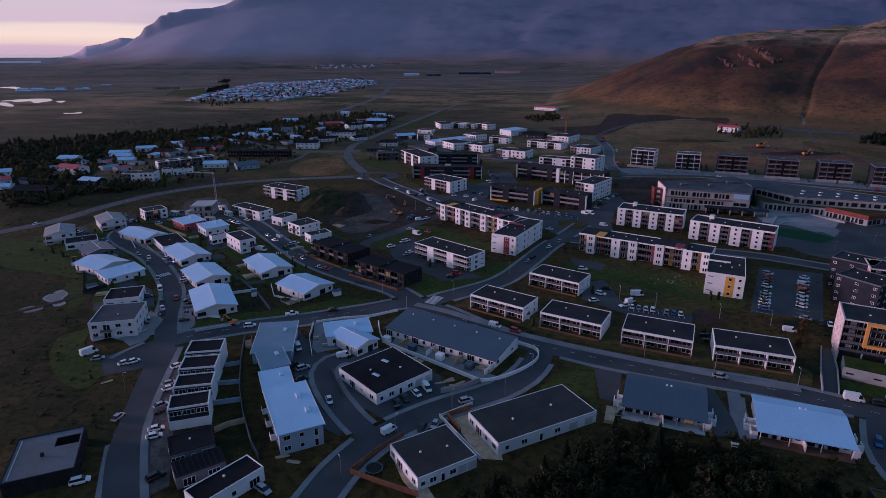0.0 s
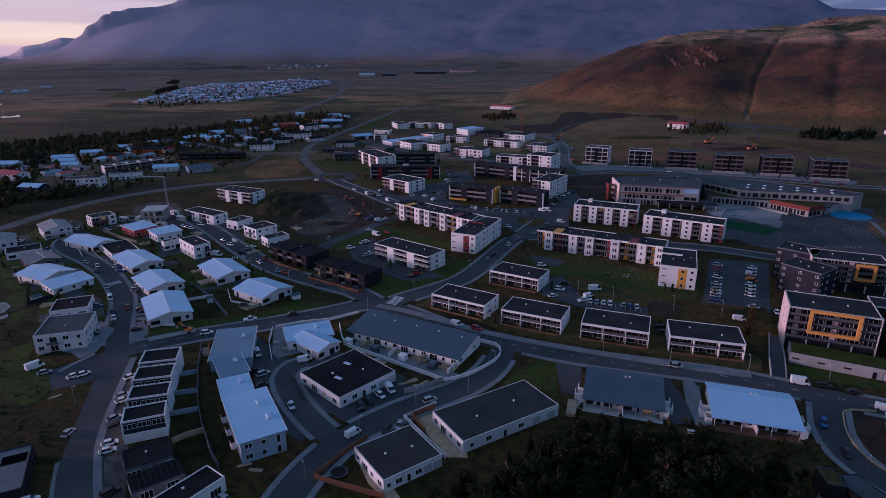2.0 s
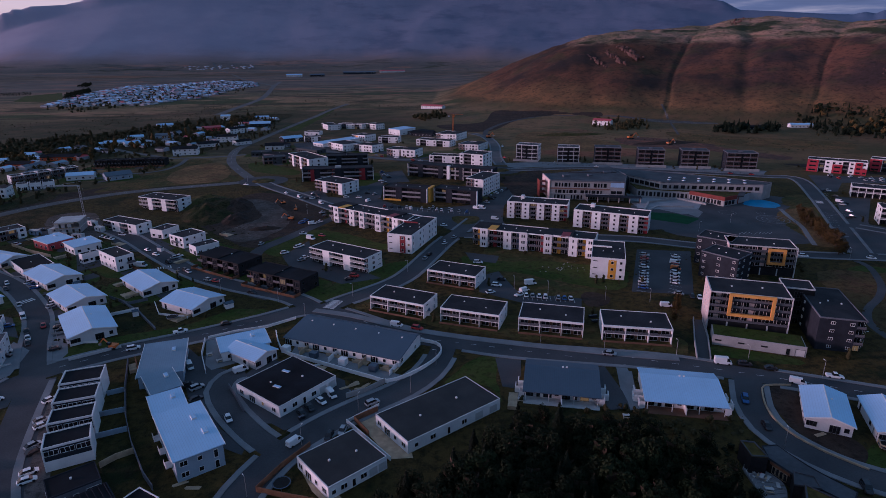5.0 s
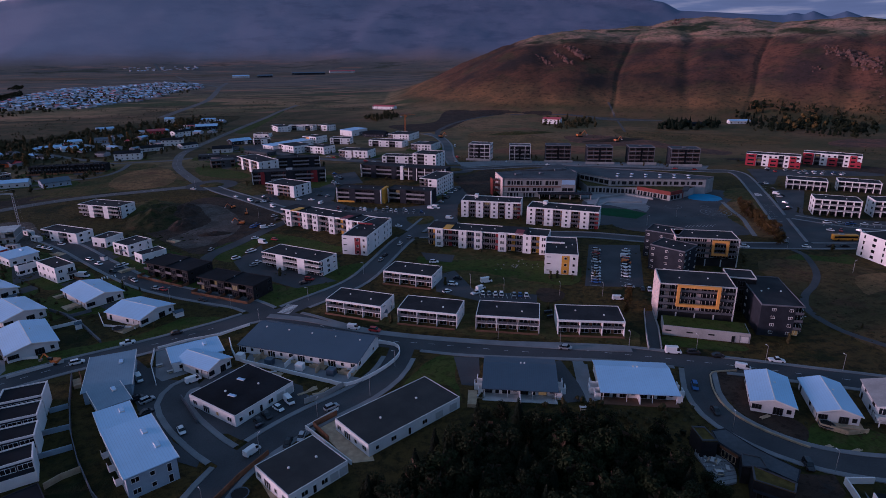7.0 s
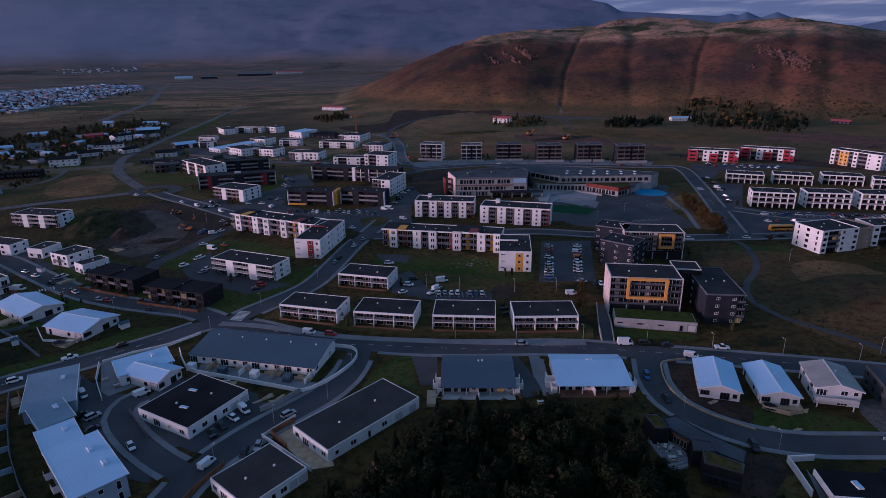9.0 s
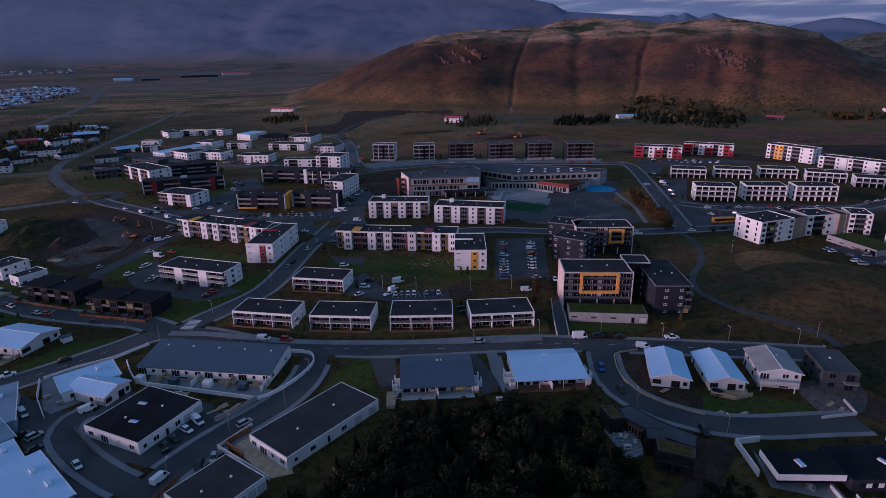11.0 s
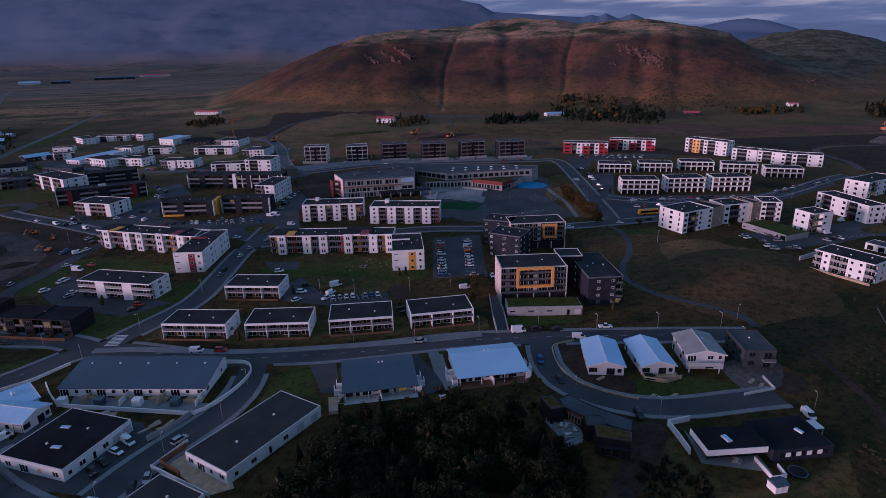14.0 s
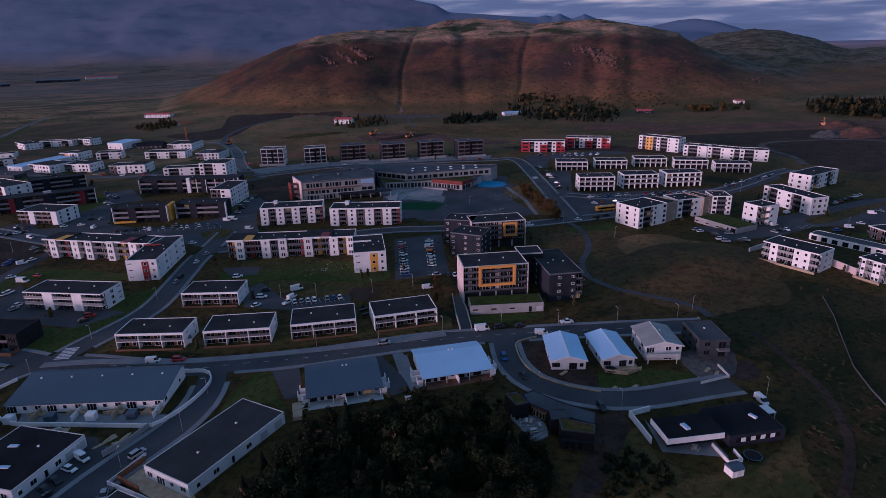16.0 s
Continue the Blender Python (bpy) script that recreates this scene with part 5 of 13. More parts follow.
def gallery_flats(x, y, r, L, D, h):
    st = 2 if h < 8 else 3
    near = math.hypot(x, y) < 300
    if near:
        x, y, D = x + 0.8 * math.sin(radians(r)), y - 0.8 * math.cos(radians(r)), D - 1.6
    ob = thing("apartment_house", x, y, r, "white %s storey flats with galleries of balconies and a black roof" % ("two" if st == 2 else "three"), "apartment house", "gallery flats")
    block(ob, L, D, h, st, WHITE, SHEENROOF, front="bbbbbb", right="sn", left="nw", back="wpwpwp", rim=WHITE, recess=1.9, inner=BROWN if near else SLATE, parapet=0.15, vents=2, rail=RAIL if near else OFFGREY, lit=0.02, frame_mat=FRAME if near else DARKFRAME)
    if not near:
        for k in range(1, st):
            boxpart("slab_edge", ob, WHITE, (-L / 2 + 0.02, L / 2 - 0.02, -D / 2 - 0.1, -D / 2 + 0.02, (h - 0.15) * k / st - 0.2, (h - 0.15) * k / st + 0.1))
    for u in (-L / 2 + 0.12, -L / 6, L / 6, L / 2 - 0.12) if near else (-L / 2 + 0.12, -L / 3, -L / 6, 0, L / 6, L / 3, L / 2 - 0.12):
        boxpart("cross_wall", ob, WHITE, (u - 0.12, u + 0.12, -D / 2 - 0.05, -D / 2 + 1.9, 0, h - 0.25))
    boxpart("fascia", ob, WHITE, (-L / 2, L / 2, -D / 2 - 0.08, -D / 2 - 0.004, h - 0.6, h + 0.15))
    if near:
        boxpart("garden_fence", ob, BROWN, (-L / 2 + 0.2, L / 2 - 0.2, -D / 2 - 1.6, -D / 2 - 1.5, 0, 0.7))
    return ob


def colour_flats(x, y, r, L, D, h):
    ob = thing("apartment_block", x, y, r, "three storey white flats with red, yellow and blue balcony bays", "apartment house", "coloured flats")
    n = 15
    pat = "bnbbnbnbbnbbnbn"
    acc = {0: YELLOW, 2: RED, 5: BLUEPANEL, 8: RED, 10: YELLOW, 13: YELLOW}
    block(ob, L, D, h, 3, WHITE, SHEENROOF, front=pat, right="nwn", left="nwn", back="wpwpwpwpwp", rim=WHITE, recess=2.2, inner=SLATE, accents=acc, parapet=0.3, vents=8, lit=0.02)
    for i in (1, 6, 9, 14):
        u = -L / 2 + (i + 0.5) * L / n
        boxpart("stair_tower", ob, WHITE if i not in (6, 9) else OFFWHITE, (u - L / n * 0.5, u + L / n * 0.5, -D / 2 - 0.35, -D / 2 - 0.004, 0, h + 0.5))
        for s in range(3):
            piece("window", window_mesh(0.8, 1.6, FRAME), ob, u - 0.5, -D / 2 - 0.35, s * 3 + 0.8)
            piece("window", window_mesh(0.8, 1.6, FRAME), ob, u + 0.5, -D / 2 - 0.35, s * 3 + 0.8)
    for a, b2, up in ((-0.5, -0.3, 0.5), (0.1, 0.32, 0.6)):
        boxpart("roof_step", ob, WHITE, (a * L, b2 * L, -D / 2 - 0.02, -D / 2 + 0.2, h + 0.304, h + up))
        boxpart("upper_roof", ob, SHEENROOF, (a * L + 0.02, b2 * L, -D / 2 + 0.204, D / 2 - 0.2, h + 0.004, h + up - 0.06))
    for i, m in ((2, YELLOW), (11, RED)):
        u = -L / 2 + (i + 0.5) * L / n
        boxpart("roof_band", ob, m, (u - L / n * 0.5, u + L / n * 0.5, -D / 2 - 0.3, D * 0.1, h + 0.3, h + 0.55))
    return ob


def colour_wing(x, y, r, L, D, h):
    acc = RED if x < 60 else YELLOW
    ob = thing("apartment_wing", x, y, r, "white three storey end wing with a %s window strip" % ("red" if acc is RED else "yellow"), "apartment house", "coloured flats")
    block(ob, L, D, h, 3, WHITE, SHEENROOF, front="s.ap", right="n.wn.wnw", left="w.b.w", back="ww", rim=WHITE, accents={2: acc}, parapet=0.3, vents=5, lit=0.02, base=0.0)
    boxpart("roof_band", ob, acc if acc is RED else WHITE, (-L / 2, L * 0.1, D * 0.08, D * 0.1, h + 0.3, h + 0.9))
    return ob


def fin_flats(x, y, r, L, D, h, kind="white"):
    wall = WHITE
    ob = thing("apartment_house", x, y, r, "white three storey flats with deep balconies between white piers", "apartment house")
    block(ob, L, D, h, 3, wall, SHEENROOF, front="bbFbbFbb" if kind == "white" else "bpbbppb", right="nws", left="nwn", back="wpwpwp", rim=WHITE, recess=2.2, inner=BLACKWALL if kind == "white" else GREY, parapet=0.2, vents=3, rail=CONCRETE, solid=True, lit=0.01)
    if kind == "pink":
        boxpart("terrace_wall", ob, PALETIMBER, (-L / 2, L / 2, -D / 2 - 1.6, -D / 2 - 1.45, 0, 1.0))
    return ob


def dark_flats(x, y, r, L, D, h):
    ob = thing("row_house_block", x, y, r, "black clad two storey row houses with red-brown garden fences", "house", "dark clad flats")
    block(ob, L, D, h, 2, BLACKWALL, MEMBRANE, front="bgbgbgbg", right="p.w", left="w.p", rim=BLACKWALL, frame_mat=DARKFRAME, recess=1.8, inner=BROWN, parapet=0.12, vents=1, lit=0.03)
    boxpart("parapet_wall", ob, BLACKWALL, (-0.15, 0.15, -D / 2, D / 2, h, h + 0.35))
    for i in range(5):
        u = -L / 2 + L * i / 4
        boxpart("garden_fence", ob, TIMBER, (u - 0.05, u + 0.05, -D / 2 - 3.6, -D / 2 - 0.02, 0, 1.3))
    for i in range(4):
        u0 = -L / 2 + L * i / 4
        boxpart("garden_fence", ob, TIMBER, (u0 + 0.06, u0 + L / 4 - 0.06, -D / 2 - 3.7, -D / 2 - 3.6, 0, 1.1))
    return ob


def white_flats(x, y, r, L, D, h):
    D = min(D, 14)
    ob = thing("apartment_block", x, y, r, "white four storey flats with red backed balconies", "apartment house", "white four storey flats")
    block(ob, L, D, h, 4, WHITE, SHEENROOF, front="pbpbpbpb", right="w.w", left="bwb", back="pwpwpw", rim=WHITE, recess=1.9, inner=BROWN, accents={7: RED}, parapet=0.5, vents=4, lit=0.02)
    boxpart("lift_house", ob, WHITE, (-L * 0.32, -L * 0.26, D * 0.2, D * 0.42, h, h + 1.8))
    boxpart("stair_house", ob, WHITE, (L * 0.02, L * 0.2, D * 0.5, D * 0.75, 0, h - 1.5))
    boxpart("end_panel", ob, RED, (-L / 2 - 0.06, -L / 2 - 0.004, -D / 2, -D / 2 + 3, 0, h - 1))
    return ob


def bar_flats(x, y, r, L, D, h, kind="white"):
    wall = {"white": WHITE, "pink": WHITE, "dark": SLATE, "redpanel": SLATE, "yellowpanel": WHITE}[kind]
    st = max(2, int(round(h / 3.0)))
    n = max(4, int(round(L / (3.6 if kind in ("white", "pink", "yellowpanel") else 4.4))))
    pat = ("wbbpF" * n)[:n] if kind in ("white", "yellowpanel") else ("bbFb" * n)[:n]
    if kind == "pink":
        pat = ("bbFb" * n)[:n]
    acc = {}
    if kind == "redpanel":
        acc = {i: RED for i in range(1, n, 4)}
    if kind == "yellowpanel":
        pat = "wbaabw" + pat[6:] if n > 6 else pat
        acc = {2: YELLOW, 3: YELLOW, 1: RED}
    label = {"white": "white flats with balconies and a dark flat roof", "pink": "white flats with pink lit balconies", "dark": "dark clad flats with pale balcony rails", "redpanel": "dark clad flats with red panels", "yellowpanel": "white four storey flats with a yellow corner"}[kind]
    ob = thing("apartment_block", x, y, r, label, "apartment house", "upper town flats")
    block(ob, L, D, h, st, wall, SHEENROOF, front=pat, right="nwn", left="nwn", back="wpwpwp", rim=WHITE if wall is WHITE else SLATE, recess=1.6, inner=BROWN if kind == "pink" else (BLACKWALL if wall is SLATE else SLATE), accents=acc, parapet=0.3, vents=3, rail=OFFGREY if wall is SLATE else RAIL, solid=wall is SLATE, lit=0.02, frame_mat=DARKFRAME)
    if kind == "redpanel":
        for u in (-0.36, 0.36):
            boxpart("red_panel", ob, RED, (u * L - 1.4, u * L + 1.4, -D / 2 - 0.12, -D / 2 - 0.004, 0, h))
        boxpart("stair_tower", ob, SLATE, (-2.4, 2.4, -D / 2 - 0.5, -D / 2 + 1.2, 0, h + 0.3))
        boxpart("lift_house", ob, PALECON, (-2.2, 2.2, -1.5, 1.5, h, h + 1.2))
    if kind in ("dark", "redpanel"):
        for u in (-L / 2, L / 2):
            boxpart("end_pier", ob, WHITE, (u - 0.2, u + 0.2, -D / 2 - 0.1, -D / 2 + 1.6, 0, h + 0.3))
        if kind == "redpanel":
            pass
        elif L > 48:
            for u in range(5):
                boxpart("pier", ob, WHITE, (L * (0.08 + 0.095 * u) - 0.2, L * (0.08 + 0.095 * u) + 0.2, -D / 2 - 0.1, -D / 2 + 0.4, 0, h - 0.3))
            boxpart("stair_tower", ob, WHITE, (-1.2, 1.2, -D / 2 - 0.5, -D / 2 + 1.6, 0, h + 0.8))
        else:
            if -32 < r < -4:
                boxpart("ground_wall", ob, YELLOW, (-L / 2 + 0.4, -L * 0.1, -D / 2 - 0.06, -D / 2 - 0.004, 0, 1.2))
                boxpart("stair_tower", ob, YELLOW, (L / 2 + 0.21, L / 2 + 2.0, -D / 2 + 1.6, D / 2 - 1, 0, h + 0.7))
    return ob


def cube_house(x, y, r, L, D, h, kind="white"):
    wall = {"white": WHITE, "grey": OFFWHITE, "slate": SLATECLAD, "yellow": WHITE}[kind]
    st = max(1, int(round(h / 3.1)))
    ob = thing("house", x, y, r, {"white": "white cubic house with a flat roof", "grey": "pale grey house with a grey flat roof", "slate": "unfinished grey clad cubic house", "yellow": "white flats with an orange panel"}[kind], "house")
    n = max(2, int(L / 3.2))
    m = max(2, int(D / 3.4))
    # rosy inner walls carry the pink evening light of the far balconies as colour
    block(ob, L, D, h, st, wall, GREYROOF if kind in ("grey", "slate") else SHEENROOF, front=("bbwF" * n)[:n] if st > 1 and math.hypot(x, y) > 330 else ("wBwp" * n)[:n], inner=DUSTY if math.hypot(x, y) > 330 else GREY, recess=2.2, right=("wpn" * m)[:m], left=("pwn" * m)[:m], back=("wp" * n)[:n], rim=wall, parapet=0.25, vents=1, lit=0.02, frame_mat=DARKFRAME if kind == "slate" else FRAME)
    if kind == "yellow":
        boxpart("panel", ob, ORANGE, (-L * 0.2, L * 0.15, -D / 2 - 0.12, -D / 2 - 0.004, 0.5, h - 0.4))
    if L > 18 and math.hypot(x, y) > 480 and kind != "slate":
        boxpart("upper_wall", ob, wall, (L * 0.02, L / 2 - 0.02, -D / 2 - 0.9, D / 2 - 1.0, h * 0.12, h + 0.7))
        boxpart("upper_roof", ob, SHEENROOF, (L * 0.02 + 0.2, L / 2 - 0.22, -D / 2 - 0.7, D / 2 - 1.2, h + 0.704, h + 0.76))
        for k in range(st):
            for u in (0.12, 0.26, 0.4):
                piece("window", window_mesh(2.0 if u == 0.26 else 1.2, 1.5, DARKFRAME), ob, u * L, -D / 2 - 0.9, h * 0.12 + 0.6 + k * (h * 0.5 - 0.3))
    return ob


def tower_block(x, y, r, L, D, h):
    pale = x < 205
    ob = thing("tower_block", x, y, r, "four storey block with a %s grid of balconies" % ("white" if pale else "black"), "apartment house", "six blocks on the top street")
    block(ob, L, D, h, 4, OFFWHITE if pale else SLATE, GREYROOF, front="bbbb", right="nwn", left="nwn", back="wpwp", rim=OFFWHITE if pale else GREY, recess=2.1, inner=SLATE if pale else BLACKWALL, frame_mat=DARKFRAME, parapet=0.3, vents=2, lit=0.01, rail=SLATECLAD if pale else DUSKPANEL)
    for k in range(1, 5):
        boxpart("slab_edge", ob, OFFWHITE if pale else OFFGREY, (-L / 2 + 0.02, L / 2 - 0.02, -D / 2 - 0.06, -D / 2 + 0.02, (h - 0.15) * k / 4 - 0.2, (h - 0.15) * k / 4 + 0.14))
    for i in range(5):
        u = -L / 2 + 0.12 + (L - 0.24) * i / 4
        if i != 2:
            boxpart("pier", ob, OFFWHITE if pale else GREY, (u - 0.16, u + 0.16, -D / 2 - 0.1, -D / 2 + 0.3, 0, h - 0.3))
    boxpart("stair_glazing", ob, GLASS, (-0.8, 0.8, -D / 2 - 0.12, -D / 2 + 0.4, 0.3, h - 0.5))
    boxpart("lift_house", ob, GREY, (-1.3, 1.3, -1, 1.5, h, h + 0.7))
    boxpart("basement_wall", ob, CONCRETE, (-L / 2 - 1.5, L / 2 + 1.5, -D / 2 - 3.2, -D / 2 - 2.9, 0, 2.0))
    return ob


def red_flats(x, y, r, L, D, h):
    ob = thing("apartment_block", x, y, r, "three storey flats in red and white bands", "apartment house", "red and white flats")
    block(ob, L, D, h, 3, WHITE, SHEENROOF, front="wwbwwwbwww", right="nwn", left="w.w", back="wpwpwp", rim=WHITE, recess=1.5, inner=SLATE, parapet=0.3, vents=3, lit=0.02, frame_mat=DARKFRAME)
    for u0, u1, top in ((-0.5, -0.31, h), (-0.07, 0.1, h * 0.72), (0.3, 0.42, h), (0.42, 0.5, h * 0.5)):
        boxpart("red_cladding", ob, CRIMSON, (u0 * L, u1 * L, -D / 2 - 0.5, -D / 2 - 0.1, 0, top))
        for k in range(2 if top < h * 0.6 else 3):
            if 0.9 + k * h / 3 + 1.4 < top:
                piece("window", window_mesh((u1 - u0) * L * 0.6, 1.3, DARKFRAME, None, 1), ob, (u0 + u1) / 2 * L, -D / 2 - 0.5, 0.9 + k * h / 3)
    boxpart("end_panel", ob, CRIMSON, (-L / 2 - 0.08, -L / 2 - 0.004, -D / 2 + 0.2, D / 2 - 0.2, 0, h))
    return ob


def garage_row(x, y, r, L, D, h):
    ob = thing("garage_row", x, y, r, "long white row of garages with a flat roof", "garage")
    block(ob, L, D, h, 1, WHITE, GREYROOF, front="GGGGGGG", rim=WHITE, parapet=0.15, vents=0, lit=0)
    return ob


def framed_block(x, y, r, L, D, h, f0=-0.27, f1=0.3, low=0.24, top=0.2):
    ob = thing("apartment_block", x, y, r, "dark flats with a projecting orange frame round the balconies", "apartment house", "orange framed flats")
    base = 3.2
    # the black base box stands in for an open undercroft in shade
    block(ob, L, D, h, 4, SLATE, SHEENROOF, front="bbbbbbb", right="nwn", left="", back="wpwpwp", rim=PALECON, recess=2.0, inner=BLACKWALL, accents={0: PINK, 3: PINK}, parapet=0.25, vents=2, rail=RAIL, lit=0.02, base=base, base_mat=BLACKWALL)
    for i in range(5):
        boxpart("column", ob, PALECON, (-L / 2 + L * i / 4 - 0.2, -L / 2 + L * i / 4 + 0.2, -D / 2 - 0.4, -D / 2 - 0.06, 0, base))
    fw0, fw1, z0, z1, t = L * f0, L * f1, base + (h - base) * low, h + top, 0.95
    bm = bmesh.new()
    ya, yb = -D / 2 - 0.9, -D / 2 - 0.004
    box(bm, fw0, fw0 + t, ya, yb, z0, z1)
    box(bm, fw1 - t, fw1, ya, yb, z0, z1)
    box(bm, fw0 + t, fw1 - t, ya, yb, z1 - t, z1)
    box(bm, fw0 + t, fw1 - t, ya, yb, z0, z0 + t)
    part("orange_frame", bm, ORANGE, ob, "projecting orange frame")
    boxpart("end_wall", ob, PINK, (-L / 2 - 0.25, -L / 2 - 0.004, -D / 2 - 0.1, D / 2, 0, h + 0.3))
    boxpart("end_wall", ob, PALECON, (L / 2 + 0.004, L / 2 + 0.25, -D / 2 - 0.1, -D / 2 + 0.6, 0, h + 0.3))
    for s in range(4):
        for i in range(3):
            piece("window", window_mesh(0.9, 1.3, FRAME), ob, -L / 2 - 0.25, -D * 0.3 + D * 0.3 * i, base + s * ((h - base) / 4) + 0.9, 270)
    return ob


def link_block(x, y, r, L, D, h):
    ob = thing("stair_block", x, y, r, "dark stair block between two flats", "apartment house", "orange framed flats")
    block(ob, L, D, h, 4, BLACKWALL, SHEENROOF, front="g", rim=PALECON, frame_mat=DARKFRAME, parapet=0.25, vents=0, lit=0)
    return ob


def podium(x, y, r, L, D, h):
    ob = thing("podium", x, y, r, "grey concrete garage podium with a lawn on top", "garage")
    boxpart("wall", ob, CONCRETE, (-L / 2, L / 2, -D / 2, D / 2, 0, h - 0.1))
    boxpart("turf", ob, LAWN, (-L / 2 + 0.3, L / 2 - 0.3, -D / 2 + 0.3, D / 2 - 0.01, h - 0.1, h))
    boxpart("parapet", ob, CONCRETE, (-L / 2, L / 2, -D / 2, -D / 2 + 0.25, h - 0.1, h + 0.35))
    put_windows(ob, 0, L, D, 0, h, "s.s.s.dG", DARKFRAME, lit=0)
    return ob


def slate_block(x, y, r, L, D, h):
    ob = thing("apartment_block", x, y, r, "dark slate clad flats with scattered white framed windows", "apartment house", "orange framed flats")
    st = 4
    block(ob, L, D, h, st, SLATE, SHEENROOF, front=".w.wb" if D > 20 else "w.w.w", right="w.w..w", left="b.w.b." if D > 20 else "w.w", back="wp", rim=GREY, recess=1.6, rail=RAIL, inner=BLACKWALL, parapet=0.25, vents=3, lit=0.03, scale=0.72)
    return ob


def prism(name, ob, poly, z0, z1, material, label=""):
    """A part with a free plan."""
    bm = bmesh.new()
    low = [bm.verts.new((p[0], p[1], z0)) for p in poly]
    high = [bm.verts.new((p[0], p[1], z1)) for p in poly]
    bm.faces.new(low[::-1])
    bm.faces.new(high)
    for i in range(len(poly)):
        j = (i + 1) % len(poly)
        bm.faces.new((low[i], low[j], high[j], high[i]))
    bmesh.ops.recalc_face_normals(bm, faces=bm.faces)
    return part(name, bm, material, ob, label)


def coping(ob, poly, z0, z1, material, thick=0.35):
    """A parapet along a free plan."""
    c = np.mean(np.array(poly), axis=0)
    bm = bmesh.new()
    n = len(poly)
    inner = [(p[0] + (c[0] - p[0]) * thick / math.hypot(*(c - p)) * 1.4, p[1] + (c[1] - p[1]) * thick / math.hypot(*(c - p)) * 1.4) for p in poly]
    rings = [[bm.verts.new((*p, z)) for p in q] for q, z in ((poly, z0), (poly, z1), (inner, z1), (inner, z0))]
    for a, b in zip(rings, rings[1:]):
        for i in range(n):
            j = (i + 1) % n
            bm.faces.new((a[i], a[j], b[j], b[i]))
    bmesh.ops.recalc_face_normals(bm, faces=bm.faces)
    return part("parapet", bm, material, ob)


def along(ob, p, q, z, sizes, gap, frame_mat, pane=None, skip=0):
    """Upright windows of changing width along a wall from p to q."""
    d = math.hypot(q[0] - p[0], q[1] - p[1])
    ux, uy = (q[0] - p[0]) / d, (q[1] - p[1]) / d
    turn = math.degrees(math.atan2(uy, ux))
    u, i = 0.9, 0
    while u + sizes[i % len(sizes)][0] < d - 0.5:
        w, h = sizes[i % len(sizes)]
        if not skip or i % skip:
            c = u + w / 2
            piece("window", window_mesh(w, h, frame_mat, pane, 0 if w < 2 else 1), ob, p[0] + ux * c, p[1] + uy * c, z, turn)
        u += w + gap
        i += 1


def garden_seat(x, y, turn, z=0.0):
    ob = thing("garden_table", x, y, turn, "pale garden table with two benches", "garden table", z=z)
    boxpart("tabletop", ob, PALECON, (-0.9, 0.9, -0.4, 0.4, 0.68, 0.74))
    for s in (-1, 1):
        boxpart("bench", ob, PALETIMBER, (-0.9, 0.9, s * 0.8 - 0.18, s * 0.8 + 0.18, 0.38, 0.44))
        boxpart("leg", ob, STEEL, (s * 0.7 - 0.05, s * 0.7 + 0.05, -0.9, 0.9, 0, 0.68))


